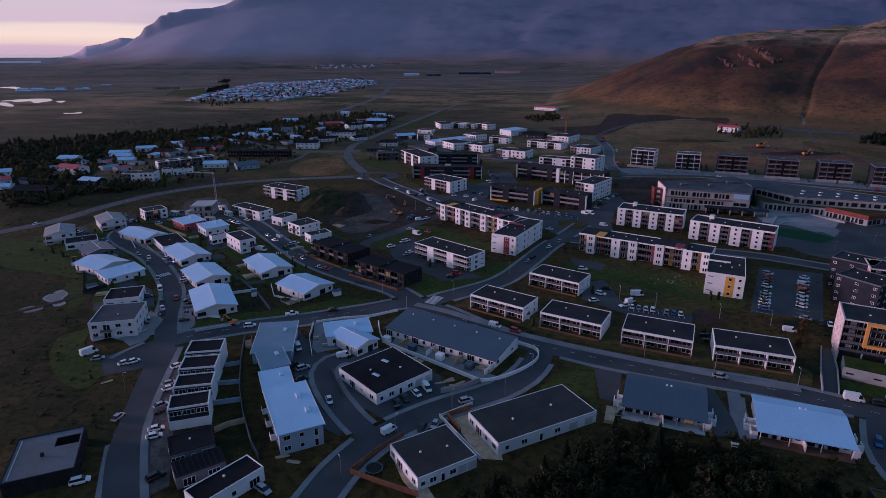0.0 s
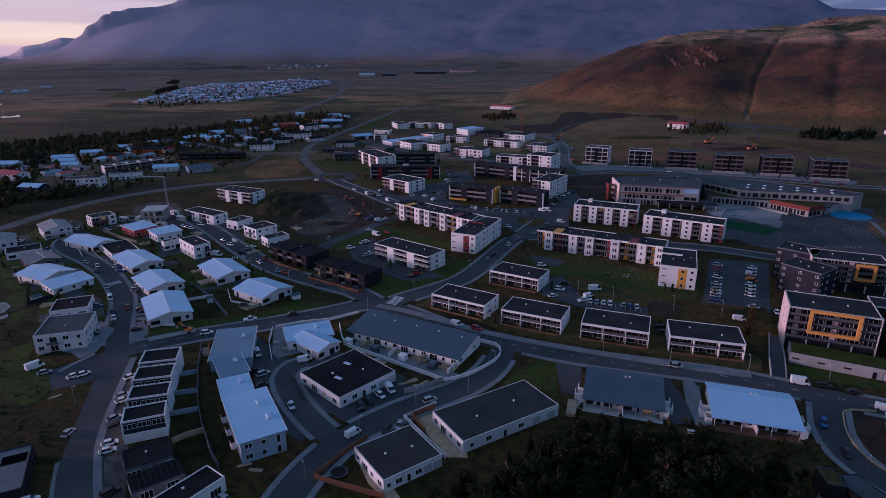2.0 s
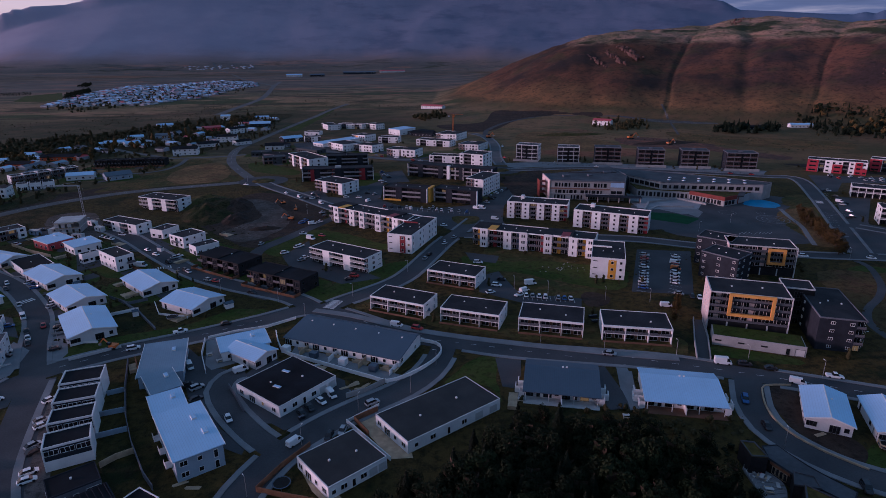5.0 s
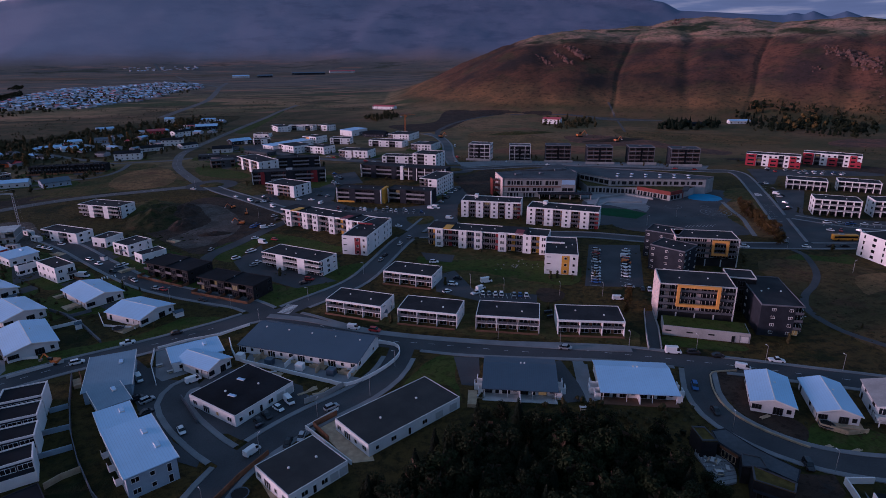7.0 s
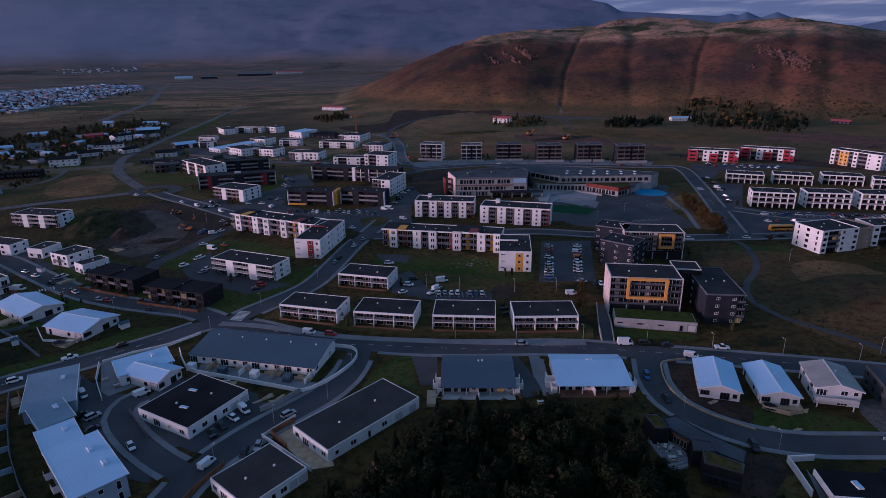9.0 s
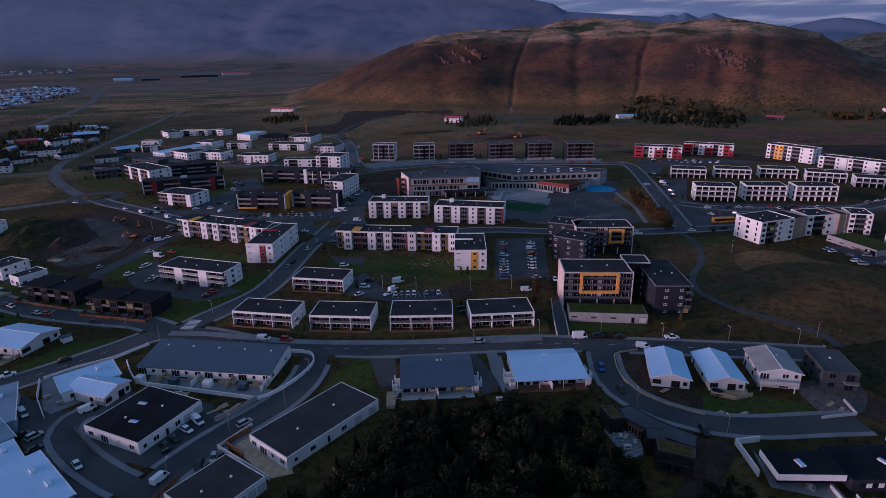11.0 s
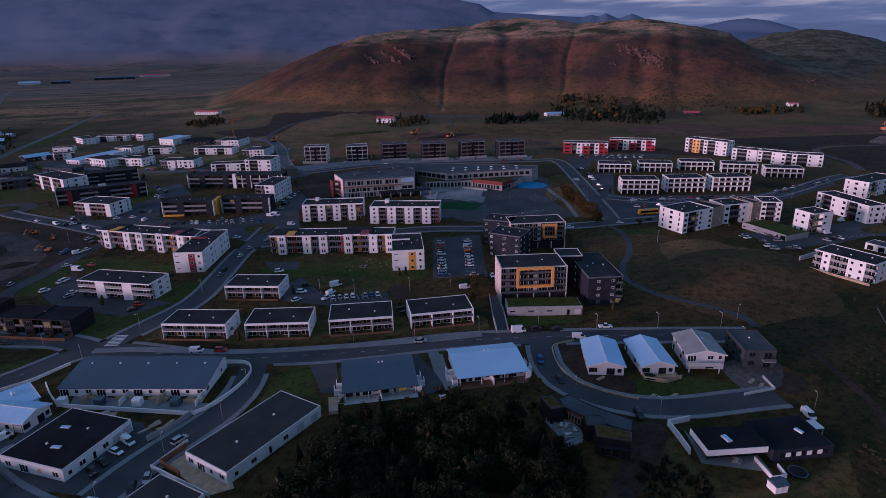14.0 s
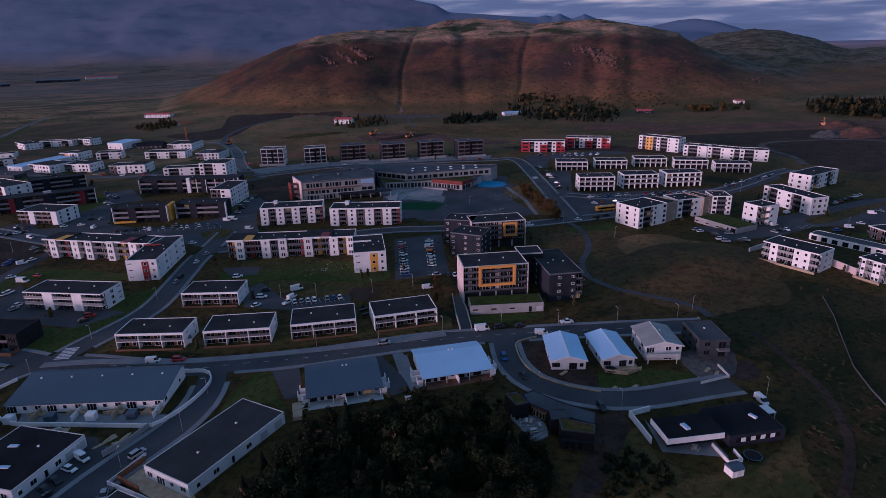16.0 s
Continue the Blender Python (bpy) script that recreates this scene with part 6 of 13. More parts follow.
def turf_house(x, y):
    """A low house of black timber under a bent felt roof, between two taller rooms with turf roofs."""
    ob = thing("house", x, y, 0, "black timber house with grey felt and turf roofs among trees", "house")

    def plan(*pts):
        return [(px - x, py - y) for px, py in pts]

    main = plan((91.6, 93.8), (93.2, 97.9), (96.8, 97.6), (97.4, 94.0), (98.4, 90.0), (99.8, 86.0), (102.1, 80.6), (98.2, 77.6), (95.5, 82.5), (93.0, 88.1))
    wall = [(px * 0.94, py * 0.96) for px, py in main]
    prism("wall", ob, wall, -0.5, 3.25, BLACKWALL)
    prism("roof", ob, main, 3.254, 3.55, GREYROOF, "bent grey felt roof")
    coping(ob, main, 3.554, 3.68, SLATE, 0.2)
    prism("timber_band", ob, plan((91.75, 93.2), (91.95, 93.25), (93.1, 88.7), (92.9, 88.6)), 2.5, 3.2, TIMBER, "reddish timber band under the eaves")
    along(ob, plan((91.75, 93.4))[0], plan((93.0, 88.4))[0], 0.55, [(0.8, 1.9)], 0.12, PALETIMBER)
    for room, top, cover, mark in ((plan((88.3, 99.1), (91.1, 98.0), (90.5, 92.6), (87.1, 93.6)), 4.7, TURF, "turf roof"),
                                   (plan((92.9, 88.0), (96.2, 85.6), (94.7, 82.0), (90.0, 84.3)), 4.3, GREYROOF, "grey felt roof"),
                                   (plan((91.4, 83.3), (96.1, 75.9), (93.6, 73.8), (88.4, 79.4)), 5.0, TURF, "turf roof")):
        prism("room", ob, [(px, py) for px, py in room], -0.5, top - 0.004, BLACKWALL)
        prism("roof", ob, room, top, top + 0.12, cover, mark)
        coping(ob, room, top + 0.124, top + 0.36, GREYROOF, 0.3)
    p, q = plan((88.4, 79.4), (93.6, 73.8))
    along(ob, p, q, 0.3, [(2.4, 2.2), (1.6, 2.2)], 0.4, DARKFRAME)
    prism("canopy", ob, plan((88.5, 79.3), (93.5, 73.9), (93.0, 73.4), (88.0, 78.8)), 2.7, 2.9, SLATE)
    deck = tagged(new("terrace_deck"), "grey timber terrace with garden clutter", "terrace")
    deck.matrix_basis = pose(88, 88, 0)
    rows = 9
    for k in range(rows):
        u0, u1 = k / rows, (k + 1) / rows - 0.012
        edge = [Vector((86.9 - 2.5 * u, 95.4 - 11.3 * u)) for u in (u0, u1)]
        back = [Vector((91.2 - 2.1 * u + 2.0 * math.sin(math.pi * u), 93.6 - 9.4 * u)) for u in (u0, u1)]
        prism("board", deck, [(v.x - 88, v.y - 88) for v in (edge[0], edge[1], back[1], back[0])], -0.1, 0.5, PAVING)
    rail = bmesh.new()
    for k in range(9):
        u = k / 8
        cx, cy = 87.1 - 2.5 * u - 88, 95.3 - 11.2 * u - 88
        box(rail, cx - 0.04, cx + 0.04, cy - 0.04, cy + 0.04, 0.5, 1.35)
    part("railing", rail, PALECON, deck)
    garden_seat(88.6, 91.4, 40, 0.5)
    garden_seat(87.4, 87.6, -20, 0.5)
    rng = random.Random(8)
    for k in range(9):
        u = rng.random()
        px, py = 87.6 - 2.3 * u + rng.uniform(0, 2.6), 94.2 - 9.5 * u
        pot = thing("planter", px, py, rng.uniform(0, 90), "small %s garden planter on the terrace" % ("red" if k == 4 else "pale"), "planter", "planters on the terrace", 0.5)
        bm = bmesh.new()
        loft(bm, [[(a * w, b * w, z) for a, b in ((-1, -1), (1, -1), (1, 1), (-1, 1))] for w, z in ((0.18, 0), (0.25, 0.4), (0.21, 0.4), (0.2, 0.3))])
        bmesh.ops.recalc_face_normals(bm, faces=bm.faces)
        part("pot", bm, REDROOF if k == 4 else PALECON, pot)


def school():
    """A three storey front, a long upper wing behind it and a low wing with a turf terrace."""
    ob = thing("school_building", 0, 0, 0, "grey three storey school with a red band and turf terrace", "school")
    main = [(137.7, 352.5), (181.5, 336.5), (193.0, 357.0), (196.0, 389.0), (175.0, 377.0), (140.5, 373.0)]
    wing = [(200.0, 366.0), (209.5, 341.0), (268.0, 320.0), (278.0, 325.0), (240.0, 363.0), (199.6, 398.0)]
    low = [(195.5, 346.0), (223.5, 330.6), (234.1, 310.0), (245.0, 313.5), (261.0, 321.5), (209.0, 340.5), (199.5, 364.0)]
    prism("main_wall", ob, main, 0, 11.9, CONCRETE)
    prism("main_roof", ob, main, 11.9, 12.15, GREYROOF)
    coping(ob, main, 11.9, 12.5, GREY)
    prism("wing_wall", ob, wing, 0, 9.6, CONCRETE)
    prism("wing_roof", ob, wing, 9.6, 9.85, GREYROOF)
    coping(ob, wing, 9.6, 10.15, GREY)
    prism("low_wall", ob, low, 0, 5.0, CONCRETE)
    prism("turf_terrace", ob, low, 5.0, 5.15, DRYGRASS, "grass roof terrace")
    a, b = main[0], main[1]
    d = math.hypot(b[0] - a[0], b[1] - a[1])
    t = math.degrees(math.atan2(b[1] - a[1], b[0] - a[0]))

    def front(name, u0, u1, out, z0, z1, material, label=""):
        bm = bmesh.new()
        box(bm, u0 * d, u1 * d, -out, -0.004, z0, z1)
        q = part(name, bm, material, ob, label)
        q.matrix_basis = pose(a[0], a[1], 0, 0, 0, t)
        return q

    front("red_band", -0.01, 0.8, 0.45, 6.7, 7.5, DUSTY, "dull red cladding band")
    front("floor_slab", 0.0, 0.8, 0.3, 3.6, 3.95, PALECON)
    front("roof_edge", 0.0, 1.0, 0.3, 11.7, 12.55, GREY)
    front("glazed_bay", 0.81, 0.99, 0.25, 8.6, 11.5, PALEROOF, "pale blue glazed bay")
    front("canopy", 0.48, 1.22, 6.0, 3.2, 3.7, SLATE, "dark flat entrance canopy")
    for k in range(6):
        front("canopy_post", 0.5 + 0.14 * k, 0.507 + 0.14 * k, 5.6, 0, 3.2, CONCRETE)
    e = (a[0] + (b[0] - a[0]) * 0.8, a[1] + (b[1] - a[1]) * 0.8)
    along(ob, a, e, 8.2, ((1.0, 2.6), (1.9, 2.6), (1.0, 2.6)), 0.75, DARKFRAME, skip=6)
    along(ob, a, e, 4.1, ((1.6, 2.1), (0.9, 2.1), (2.2, 2.1)), 0.8, DARKFRAME, skip=7)
    along(ob, a, e, 0.3, ((0.9, 2.6), (0.9, 2.6), (1.7, 2.6)), 0.9, DARKFRAME, skip=5)
    along(ob, e, b, 4.3, ((3.2, 1.9),), 0.5, DARKFRAME)
    # the end wall, clad in red-brown boards with a stepped fire stair
    prism("end_cladding", ob, [(137.3, 352.3), (136.9, 352.6), (139.7, 373.2), (140.2, 373.1)], 0, 12.6, PINK, "pinkish end wall")
    for k in range(3):
        z = 3.4 * k
        prism("stair_landing", ob, [(136.9, 357.0), (132.6, 357.8), (133.6, 365.0), (137.8, 364.2)], z + 3.1, z + 3.35, REDBROWN)
        prism("stair_wall", ob, [(132.7, 357.8), (132.3, 357.9), (133.2, 365.1), (133.6, 365.0)], z, z + 4.3, REDBROWN)
    along(ob, wing[1], wing[2], 6.0, ((2.6, 2.2), (1.2, 2.2), (3.0, 2.2)), 1.5, DARKFRAME)
    along(ob, wing[0], wing[1], 5.9, ((3.4, 2.6),), 0.8, DARKFRAME)
    along(ob, low[0], low[1], 0.9, ((1.1, 2.9), (1.9, 2.9)), 0.9, DARKFRAME)
    along(ob, low[1], low[2], 0.6, ((1.2, 2.7), (1.2, 2.7), (2.2, 2.7)), 0.8, DARKFRAME)
    along(ob, low[2], low[3], 0.6, ((2.4, 2.6),), 0.8, DARKFRAME)
    prism("red_front", ob, [(223.3, 330.4), (234.0, 309.6), (245.2, 313.2), (245.0, 313.6), (234.2, 310.1), (223.7, 330.7)], 3.6, 6.0, REDBROWN, "red cladding over the low wing")
    # dark solid added in the gap before the wing in place of shade
    prism("deep_shade", ob, [(193.4, 357.4), (199.6, 365.4), (199.2, 372.0), (195.4, 372.0)], 0, 9.0, SLATE)
    for k in range(12):
        u = (k // 2 + 0.5) / 6
        x, y = 214 + (264 - 214) * u, 352 + (328 - 352) * u
        piece("skylight", skylight_mesh(1.6, 1.6), ob, x + (5 if k % 2 else 0), y + (7 if k % 2 else 0) - 3, 9.85, 20)
    for x, y, w in ((152, 362, 2.2), (168, 360, 1.4), (184, 368, 2.6)):
        boxpart("roof_plant", ob, GREY, (x - w, x + w, y - 1.2, y + 1.2, 12.15, 13.2))
    prism("upper_deck", ob, [(158.0, 373.0), (190.0, 366.0), (194.5, 386.0), (176.0, 375.5)], 12.16, 12.9, GREYROOF)
    # the covered ramp at the end of the low wing
    prism("ramp_roof", ob, [(245.5, 314.0), (249.0, 312.6), (266.0, 331.0), (262.5, 333.0)], 4.6, 5.2, GREYROOF)
    prism("ramp_wall", ob, [(246.0, 313.8), (246.4, 313.6), (263.4, 332.2), (263.0, 332.4)], 0, 4.6, REDBROWN)
    return ob


def tan_block(x, y, r, L, D, h):
    ob = thing("stair_block", x, y, r, "tan clad stair block between white flats", "apartment house", "upper town flats")
    block(ob, L, D, h, 4, TAN, SHEENROOF, front=".n", right="n", left="n", rim=TAN, parapet=0.3, vents=0, lit=0)
    return ob


# Roads, pavements and surfaces
ROADS = []


def spline(pts, step=4.0, closed=False):
    """Points along a smooth line through pts."""
    P = [np.array(p, float) for p in pts]
    out = []
    n = len(P)
    rng = range(n if closed else n - 1)
    for i in rng:
        if closed:
            p0, p1, p2, p3 = P[(i - 1) % n], P[i], P[(i + 1) % n], P[(i + 2) % n]
        else:
            p0, p1, p2, p3 = P[max(i - 1, 0)], P[i], P[i + 1], P[min(i + 2, n - 1)]
        k = max(2, int(np.linalg.norm(p2 - p1) / step))
        for j in range(k):
            u = j / k
            out.append(0.5 * ((2 * p1) + (p2 - p0) * u + (2 * p0 - 5 * p1 + 4 * p2 - p3) * u * u + (3 * p1 - p0 - 3 * p2 + p3) * u ** 3))
    if not closed:
        out.append(P[-1])
    return np.array(out)


def normals(line):
    d = np.gradient(line, axis=0)
    d /= np.linalg.norm(d, axis=1)[:, None] + 1e-9
    return np.stack([-d[:, 1], d[:, 0]], 1)


LEVEL = [0]


def terrain(x, y):
    r = math.hypot(x, y)
    return float(ground_height(np.array(math.degrees(math.atan2(x, y))), np.array(r))) if r > 850 else 0.0


def strip(name, line, half, z0, z1, material, label, category, keep=None, kind="structure"):
    nn = normals(line)
    bm = bmesh.new()
    rings = []
    for p, n in zip(line, nn):
        a, b = p + n * half[0], p + n * half[1]
        za, zb = terrain(*a), terrain(*b)
        rings.append([bm.verts.new((a[0], a[1], za + z0)), bm.verts.new((b[0], b[1], zb + z0)), bm.verts.new((b[0], b[1], zb + z1)), bm.verts.new((a[0], a[1], za + z1))])
    for i in range(len(rings) - 1):
        if keep is not None and not (keep[i] and keep[i + 1]):
            continue
        r, s = rings[i], rings[i + 1]
        for a, b in ((2, 3), (1, 2), (3, 0)):
            bm.faces.new((r[a], r[b], s[b], s[a]))
    for v in [v for v in bm.verts if not v.link_faces]:
        bm.verts.remove(v)
    if not bm.faces:
        bm.free()
        return None
    bmesh.ops.recalc_face_normals(bm, faces=bm.faces)
    return tagged(new(name, to_mesh(name, bm, material)), label, category, kind=kind)


def road(name, pts, width, material=None, paved=True):
    line = spline(pts)
    ROADS.append((name, line, width / 2, paved))
    LEVEL[0] += 1
    strip(name, line, (-width / 2, width / 2), -0.3, 0.03 + 0.004 * LEVEL[0], material or ASPHALT, "dark asphalt road with worn surface" if material is None else ("pale worn asphalt road" if material is OLDASPHALT else "narrow dirt track"), "road")


def footway(pts, width):
    strip("pavement", spline(pts), (-width / 2, width / 2), -0.2, 0.21, PAVING, "pale concrete pavement with a raised kerb", "pavement")


def pavements(width=1.5):
    for k, (name, line, h, paved) in enumerate(ROADS):
        if not paved:
            continue
        nn = normals(line)
        for s in (-1, 1):
            side = line + nn * s * (h + width / 2)
            keep = []
            for p in side:
                free = True
                for j, (_, other, oh, _) in enumerate(ROADS):
                    if j != k and np.min(np.hypot(other[:, 0] - p[0], other[:, 1] - p[1])) < oh + width / 2 + 0.3:
                        free = False
                keep.append(free)
            lo, hi = sorted((s * h, s * (h + width)))
            strip("pavement", line, (lo, hi), -0.2, 0.2 + 0.004 * k, PAVING, "pale concrete pavement with a raised kerb", "pavement", keep)


PATCH = [0]


def patch(kind, pts, material, label, rounded=True, z=0.0):
    line = spline(pts, 1.6, True) if rounded else np.array(pts, float)
    if rounded:
        size = float(np.mean(np.std(line, axis=0)))
        line = np.array([p + min(1.1, size * 0.08) * np.array([noise.noise(Vector((p[0] / 5, p[1] / 5, 1))) + 0.5 * noise.noise(Vector((p[0] / 1.7, p[1] / 1.7, 2))), noise.noise(Vector((p[0] / 5, p[1] / 5, 7))) + 0.5 * noise.noise(Vector((p[0] / 1.7, p[1] / 1.7, 8)))]) for p in line])
    PATCH[0] += 1
    bm = bmesh.new()
    vs = [bm.verts.new((p[0], p[1], z + 0.008 + 0.0007 * PATCH[0] + terrain(p[0], p[1]))) for p in line]
    f = bm.faces.new(vs)
    if f.normal.z < 0:
        f.normal_flip()
    bmesh.ops.triangulate(bm, faces=bm.faces[:])
    bmesh.ops.recalc_face_normals(bm, faces=bm.faces)
    for f in bm.faces:
        if f.normal.z < 0:
            f.normal_flip()
    return tagged(new(kind, to_mesh(kind, bm, material)), label, kind.replace("_", " "), kind="structure")


def ring(x, y, r0, r1, z, material, name, label):
    bm = bmesh.new()
    n = 40
    a = [bm.verts.new((x + r0 * math.cos(i * math.tau / n), y + r0 * math.sin(i * math.tau / n), z)) for i in range(n)]
    b = [bm.verts.new((x + r1 * math.cos(i * math.tau / n), y + r1 * math.sin(i * math.tau / n), z)) for i in range(n)]
    for i in range(n):
        j = (i + 1) % n
        bm.faces.new((a[i], b[i], b[j], a[j]))
    bmesh.ops.recalc_face_normals(bm, faces=bm.faces)
    for f in bm.faces:
        if f.normal.z < 0:
            f.normal_flip()
    tagged(new(name, to_mesh(name, bm, material)), label, "road", kind="structure")


def island(x, y, r, material):
    bm = bmesh.new()
    bmesh.ops.create_cone(bm, cap_ends=True, segments=36, radius1=r, radius2=r * 0.7, depth=0.8)
    for v in bm.verts:
        v.co.z += 0.4
    ob = tagged(new("roundabout_island", to_mesh("roundabout_island", bm, material)), "low grass mound inside a roundabout", "roundabout", kind="structure")
    ob.location = (x, y, 0)


# Roads and surfaces
road("road_main", [(-99.3, 160.0), (-94.4, 169.9), (-86.2, 176.7), (-69.6, 184.0), (-49.4, 190.4), (-28.2, 198.7), (-13.8, 204.9), (-1.9, 199.2), (12.7, 184.6), (26.7, 172.9), (38.7, 167.1), (54.5, 159.0), (93.1, 144.4), (110.0, 135.4), (126.8, 125.7), (143.3, 115.5), (160.1, 105.1), (174.8, 95.3)], 8.5)
road("road_lane", [(-66.4, 98.7), (-75.1, 117.0), (-78.8, 129.5), (-82.2, 141.4), (-86.0, 156.9), (-89.1, 169.5)], 9.5, paved=False)
footway([(-62.4, 98.7), (-71.4, 117.0), (-75.9, 128.2), (-79.9, 144.3), (-83.2, 160.3), (-84.9, 169.1)], 1.8)
road("road_hill", [(-9.5, 204.4), (-18.9, 217.3), (-31.7, 227.1), (-45.8, 237.8), (-61.7, 253.2), (-77.9, 275.0), (-90.3, 293.1), (-105.8, 315.9), (-122.2, 335.4)], 8.0)
road("road_north", [(-7.3, 204.4), (1.3, 210.9), (10.0, 216.7), (20.1, 224.0), (28.8, 233.7), (40.1, 253.2), (52.4, 275.0), (64.2, 292.1), (77.7, 313.6)], 8.0)
road("road_close", [(-88.7, 163.9), (-92.9, 175.5), (-99.7, 192.7), (-106.5, 212.1), (-114.4, 227.1), (-128.7, 247.9), (-142.8, 263.7), (-159.4, 278.6), (-170.3, 291.1), (-173.8, 303.6)], 7.0)
road("road_loop", [(32.7, 169.9), (29.0, 160.3), (23.4, 151.0), (15.3, 143.7), (7.1, 139.1), (-2.1, 133.8), (-12.1, 126.3), (-18.4, 119.1), (-23.7, 110.0), (-27.0, 101.1), (-29.1, 94.8)], 8.0)
road("road_court", [(-18.1, 123.1), (-23.3, 129.5), (-28.3, 137.2), (-32.2, 144.3), (-35.6, 153.5), (-33.9, 160.3), (-29.9, 162.4)], 6.0)
road("road_bend", [(116.7, 135.7), (113.0, 127.7), (106.7, 117.9), (103.7, 107.9), (104.9, 99.8), (108.5, 92.2), (114.2, 85.7), (123.0, 80.0), (136.7, 74.5), (147.5, 69.9)], 7.5)
road("road_bypass", [(-247.5, 289.1), (-237.2, 299.3), (-221.1, 321.8), (-209.5, 360.3), (-189.4, 395.7), (-159.4, 421.8), (-130.2, 436.1), (-80.6, 446.9), (-60.2, 451.3)], 9.0, material=OLDASPHALT, paved=False)
road("road_upper", [(-63.7, 465.0), (-72.8, 490.2), (-84.4, 526.1), (-91.0, 558.6), (-94.2, 610.0), (-87.0, 655.0), (-70.9, 728.6), (-43.8, 845.9), (-19.6, 945.8), (0.9, 1042.0), (35.7, 1170.5)], 8.0, material=OLDASPHALT, paved=False)
road("road_east", [(-55.5, 451.8), (-43.5, 428.2), (-24.1, 396.9), (-8.4, 369.5), (1.2, 353.2)], 8.0)
road("road_gravel", [(0.3, 335.4), (-9.4, 323.0), (-25.4, 299.3), (-37.1, 283.3), (-39.7, 269.7), (-41.0, 250.9)], 6.5, paved=False)
road("road_cross", [(58.9, 286.7), (93.2, 277.6), (121.8, 269.5), (149.6, 259.5), (170.7, 245.4), (189.6, 235.2), (211.9, 222.4), (236.4, 213.7), (266.3, 204.1)], 7.5)
road("road_top", [(140.2, 453.4), (166.6, 451.3), (201.3, 449.0), (244.0, 429.7), (284.5, 408.7), (322.1, 386.4), (339.2, 372.1), (305.9, 315.1), (263.6, 251.8), (238.6, 214.9)], 8.0)
road("road_crown", [(140.5, 475.2), (148.0, 518.7), (166.5, 591.2), (173.1, 654.6), (164.6, 684.9)], 8.0, material=OLDASPHALT)
road("road_track", [(175.7, 664.0), (192.8, 714.2), (240.4, 790.3), (302.1, 848.8), (338.1, 861.0), (394.9, 823.2), (441.4, 785.5), (494.6, 720.6)], 6.0, paved=False)
road("road_terrace", [(277.0, 256.3), (295.5, 230.5), (325.7, 214.8), (362.8, 199.6), (437.8, 204.5), (464.2, 203.8)], 7.0)
road("road_mid", [(123.1, 452.1), (87.0, 507.6), (50.0, 527.9), (22.2, 554.6), (-12.6, 599.1)], 7.0, material=OLDASPHALT, paved=False)
road("road_far", [(-175.5, 1007.7), (-165.4, 1123.6), (-153.7, 1236.9), (-144.6, 1374.8), (-149.4, 1596.2), (-162.7, 1937.1), (-164.8, 2239.9)], 13.0, material=OLDASPHALT, paved=False)
road("road_plain", [(-162.7, 1937.1), (-211.3, 2099.4), (-275.1, 2290.9), (-346.0, 2585.0), (-445.8, 2964.3), (-598.6, 3472.3)], 10.0, material=OLDASPHALT, paved=False)
road("road_yard", [(273.8, 160.5), (299.4, 146.1), (341.4, 140.0), (388.1, 130.0), (425.5, 120.0)], 7.0, paved=False)
ring(-52.2, 451.3, 8.5, 18.0, 0.16, ASPHALT, "road_ring", "asphalt ring of a roundabout")
island(-52.2, 451.3, 9.0, DRYGRASS)
ring(133.9, 453.2, 6.5, 16.0, 0.16, ASPHALT, "road_ring", "asphalt ring of a roundabout")
island(133.9, 453.2, 7.0, DRYGRASS)
road("road_path", [(181.2, 83.0), (179.6, 78.2), (172.0, 66.4), (164.1, 54.6), (154.5, 46.4), (143.5, 39.5), (130.1, 34.7), (115.9, 31.2)], 2.2, material=SOIL, paved=False)
road("road_brook", [(-165.2, 190.8), (-154.6, 199.2), (-146.8, 207.1), (-138.7, 219.1)], 2.4, material=SOIL, paved=False)
road("road_old", [(-223.2, 656.0), (-194.0, 621.4), (-169.6, 597.6), (-146.9, 575.5), (-124.7, 575.5), (-102.4, 575.5), (-81.1, 582.7)], 6.0, material=OLDASPHALT, paved=False)
road("road_row", [(-191.2, 512.0), (-163.8, 503.6), (-141.4, 512.0), (-132.0, 535.7), (-131.5, 568.5)], 4.0, material=OLDASPHALT, paved=False)
road("road_farm", [(495.3, 830.5), (483.2, 795.8), (451.8, 730.5), (394.3, 618.3)], 3.0, material=GRAVEL, paved=False)
road("road_quarry", [(492.5, 206.9), (518.5, 228.3), (536.8, 254.3), (559.4, 275.1), (588.1, 276.1), (619.9, 260.6), (651.9, 237.4), (663.6, 211.4), (660.0, 190.0)], 6.0, material=GRAVEL, paved=False)
strip("pavement", spline([(-10.4, 203.8), (3.6, 195.9), (20.9, 182.4), (38.0, 172.2), (57.5, 162.7), (84.6, 150.6), (101.3, 144.2)]), (-1.5, 1.5), -0.2, 0.225, PAVING, "wide pale concrete footway along the street", "pavement")
pavements()
patch("soil", [(-84.8, 355.9), (-70.5, 387.1), (-50.2, 410.3), (-20.7, 387.1), (-5.5, 346.1), (-19.9, 309.0), (-38.8, 285.2), (-56.2, 302.5)], SOIL, "bare earth of a building site")
patch("gravel_yard", [(-56.9, 391.7), (-43.3, 385.9), (-30.2, 357.6), (-26.6, 327.6), (-36.9, 303.6), (-50.8, 297.6), (-60.8, 314.6), (-53.6, 328.0), (-43.6, 345.6), (-49.9, 371.0)], YARDGRAVEL, "trodden floor of a pit on a building site")
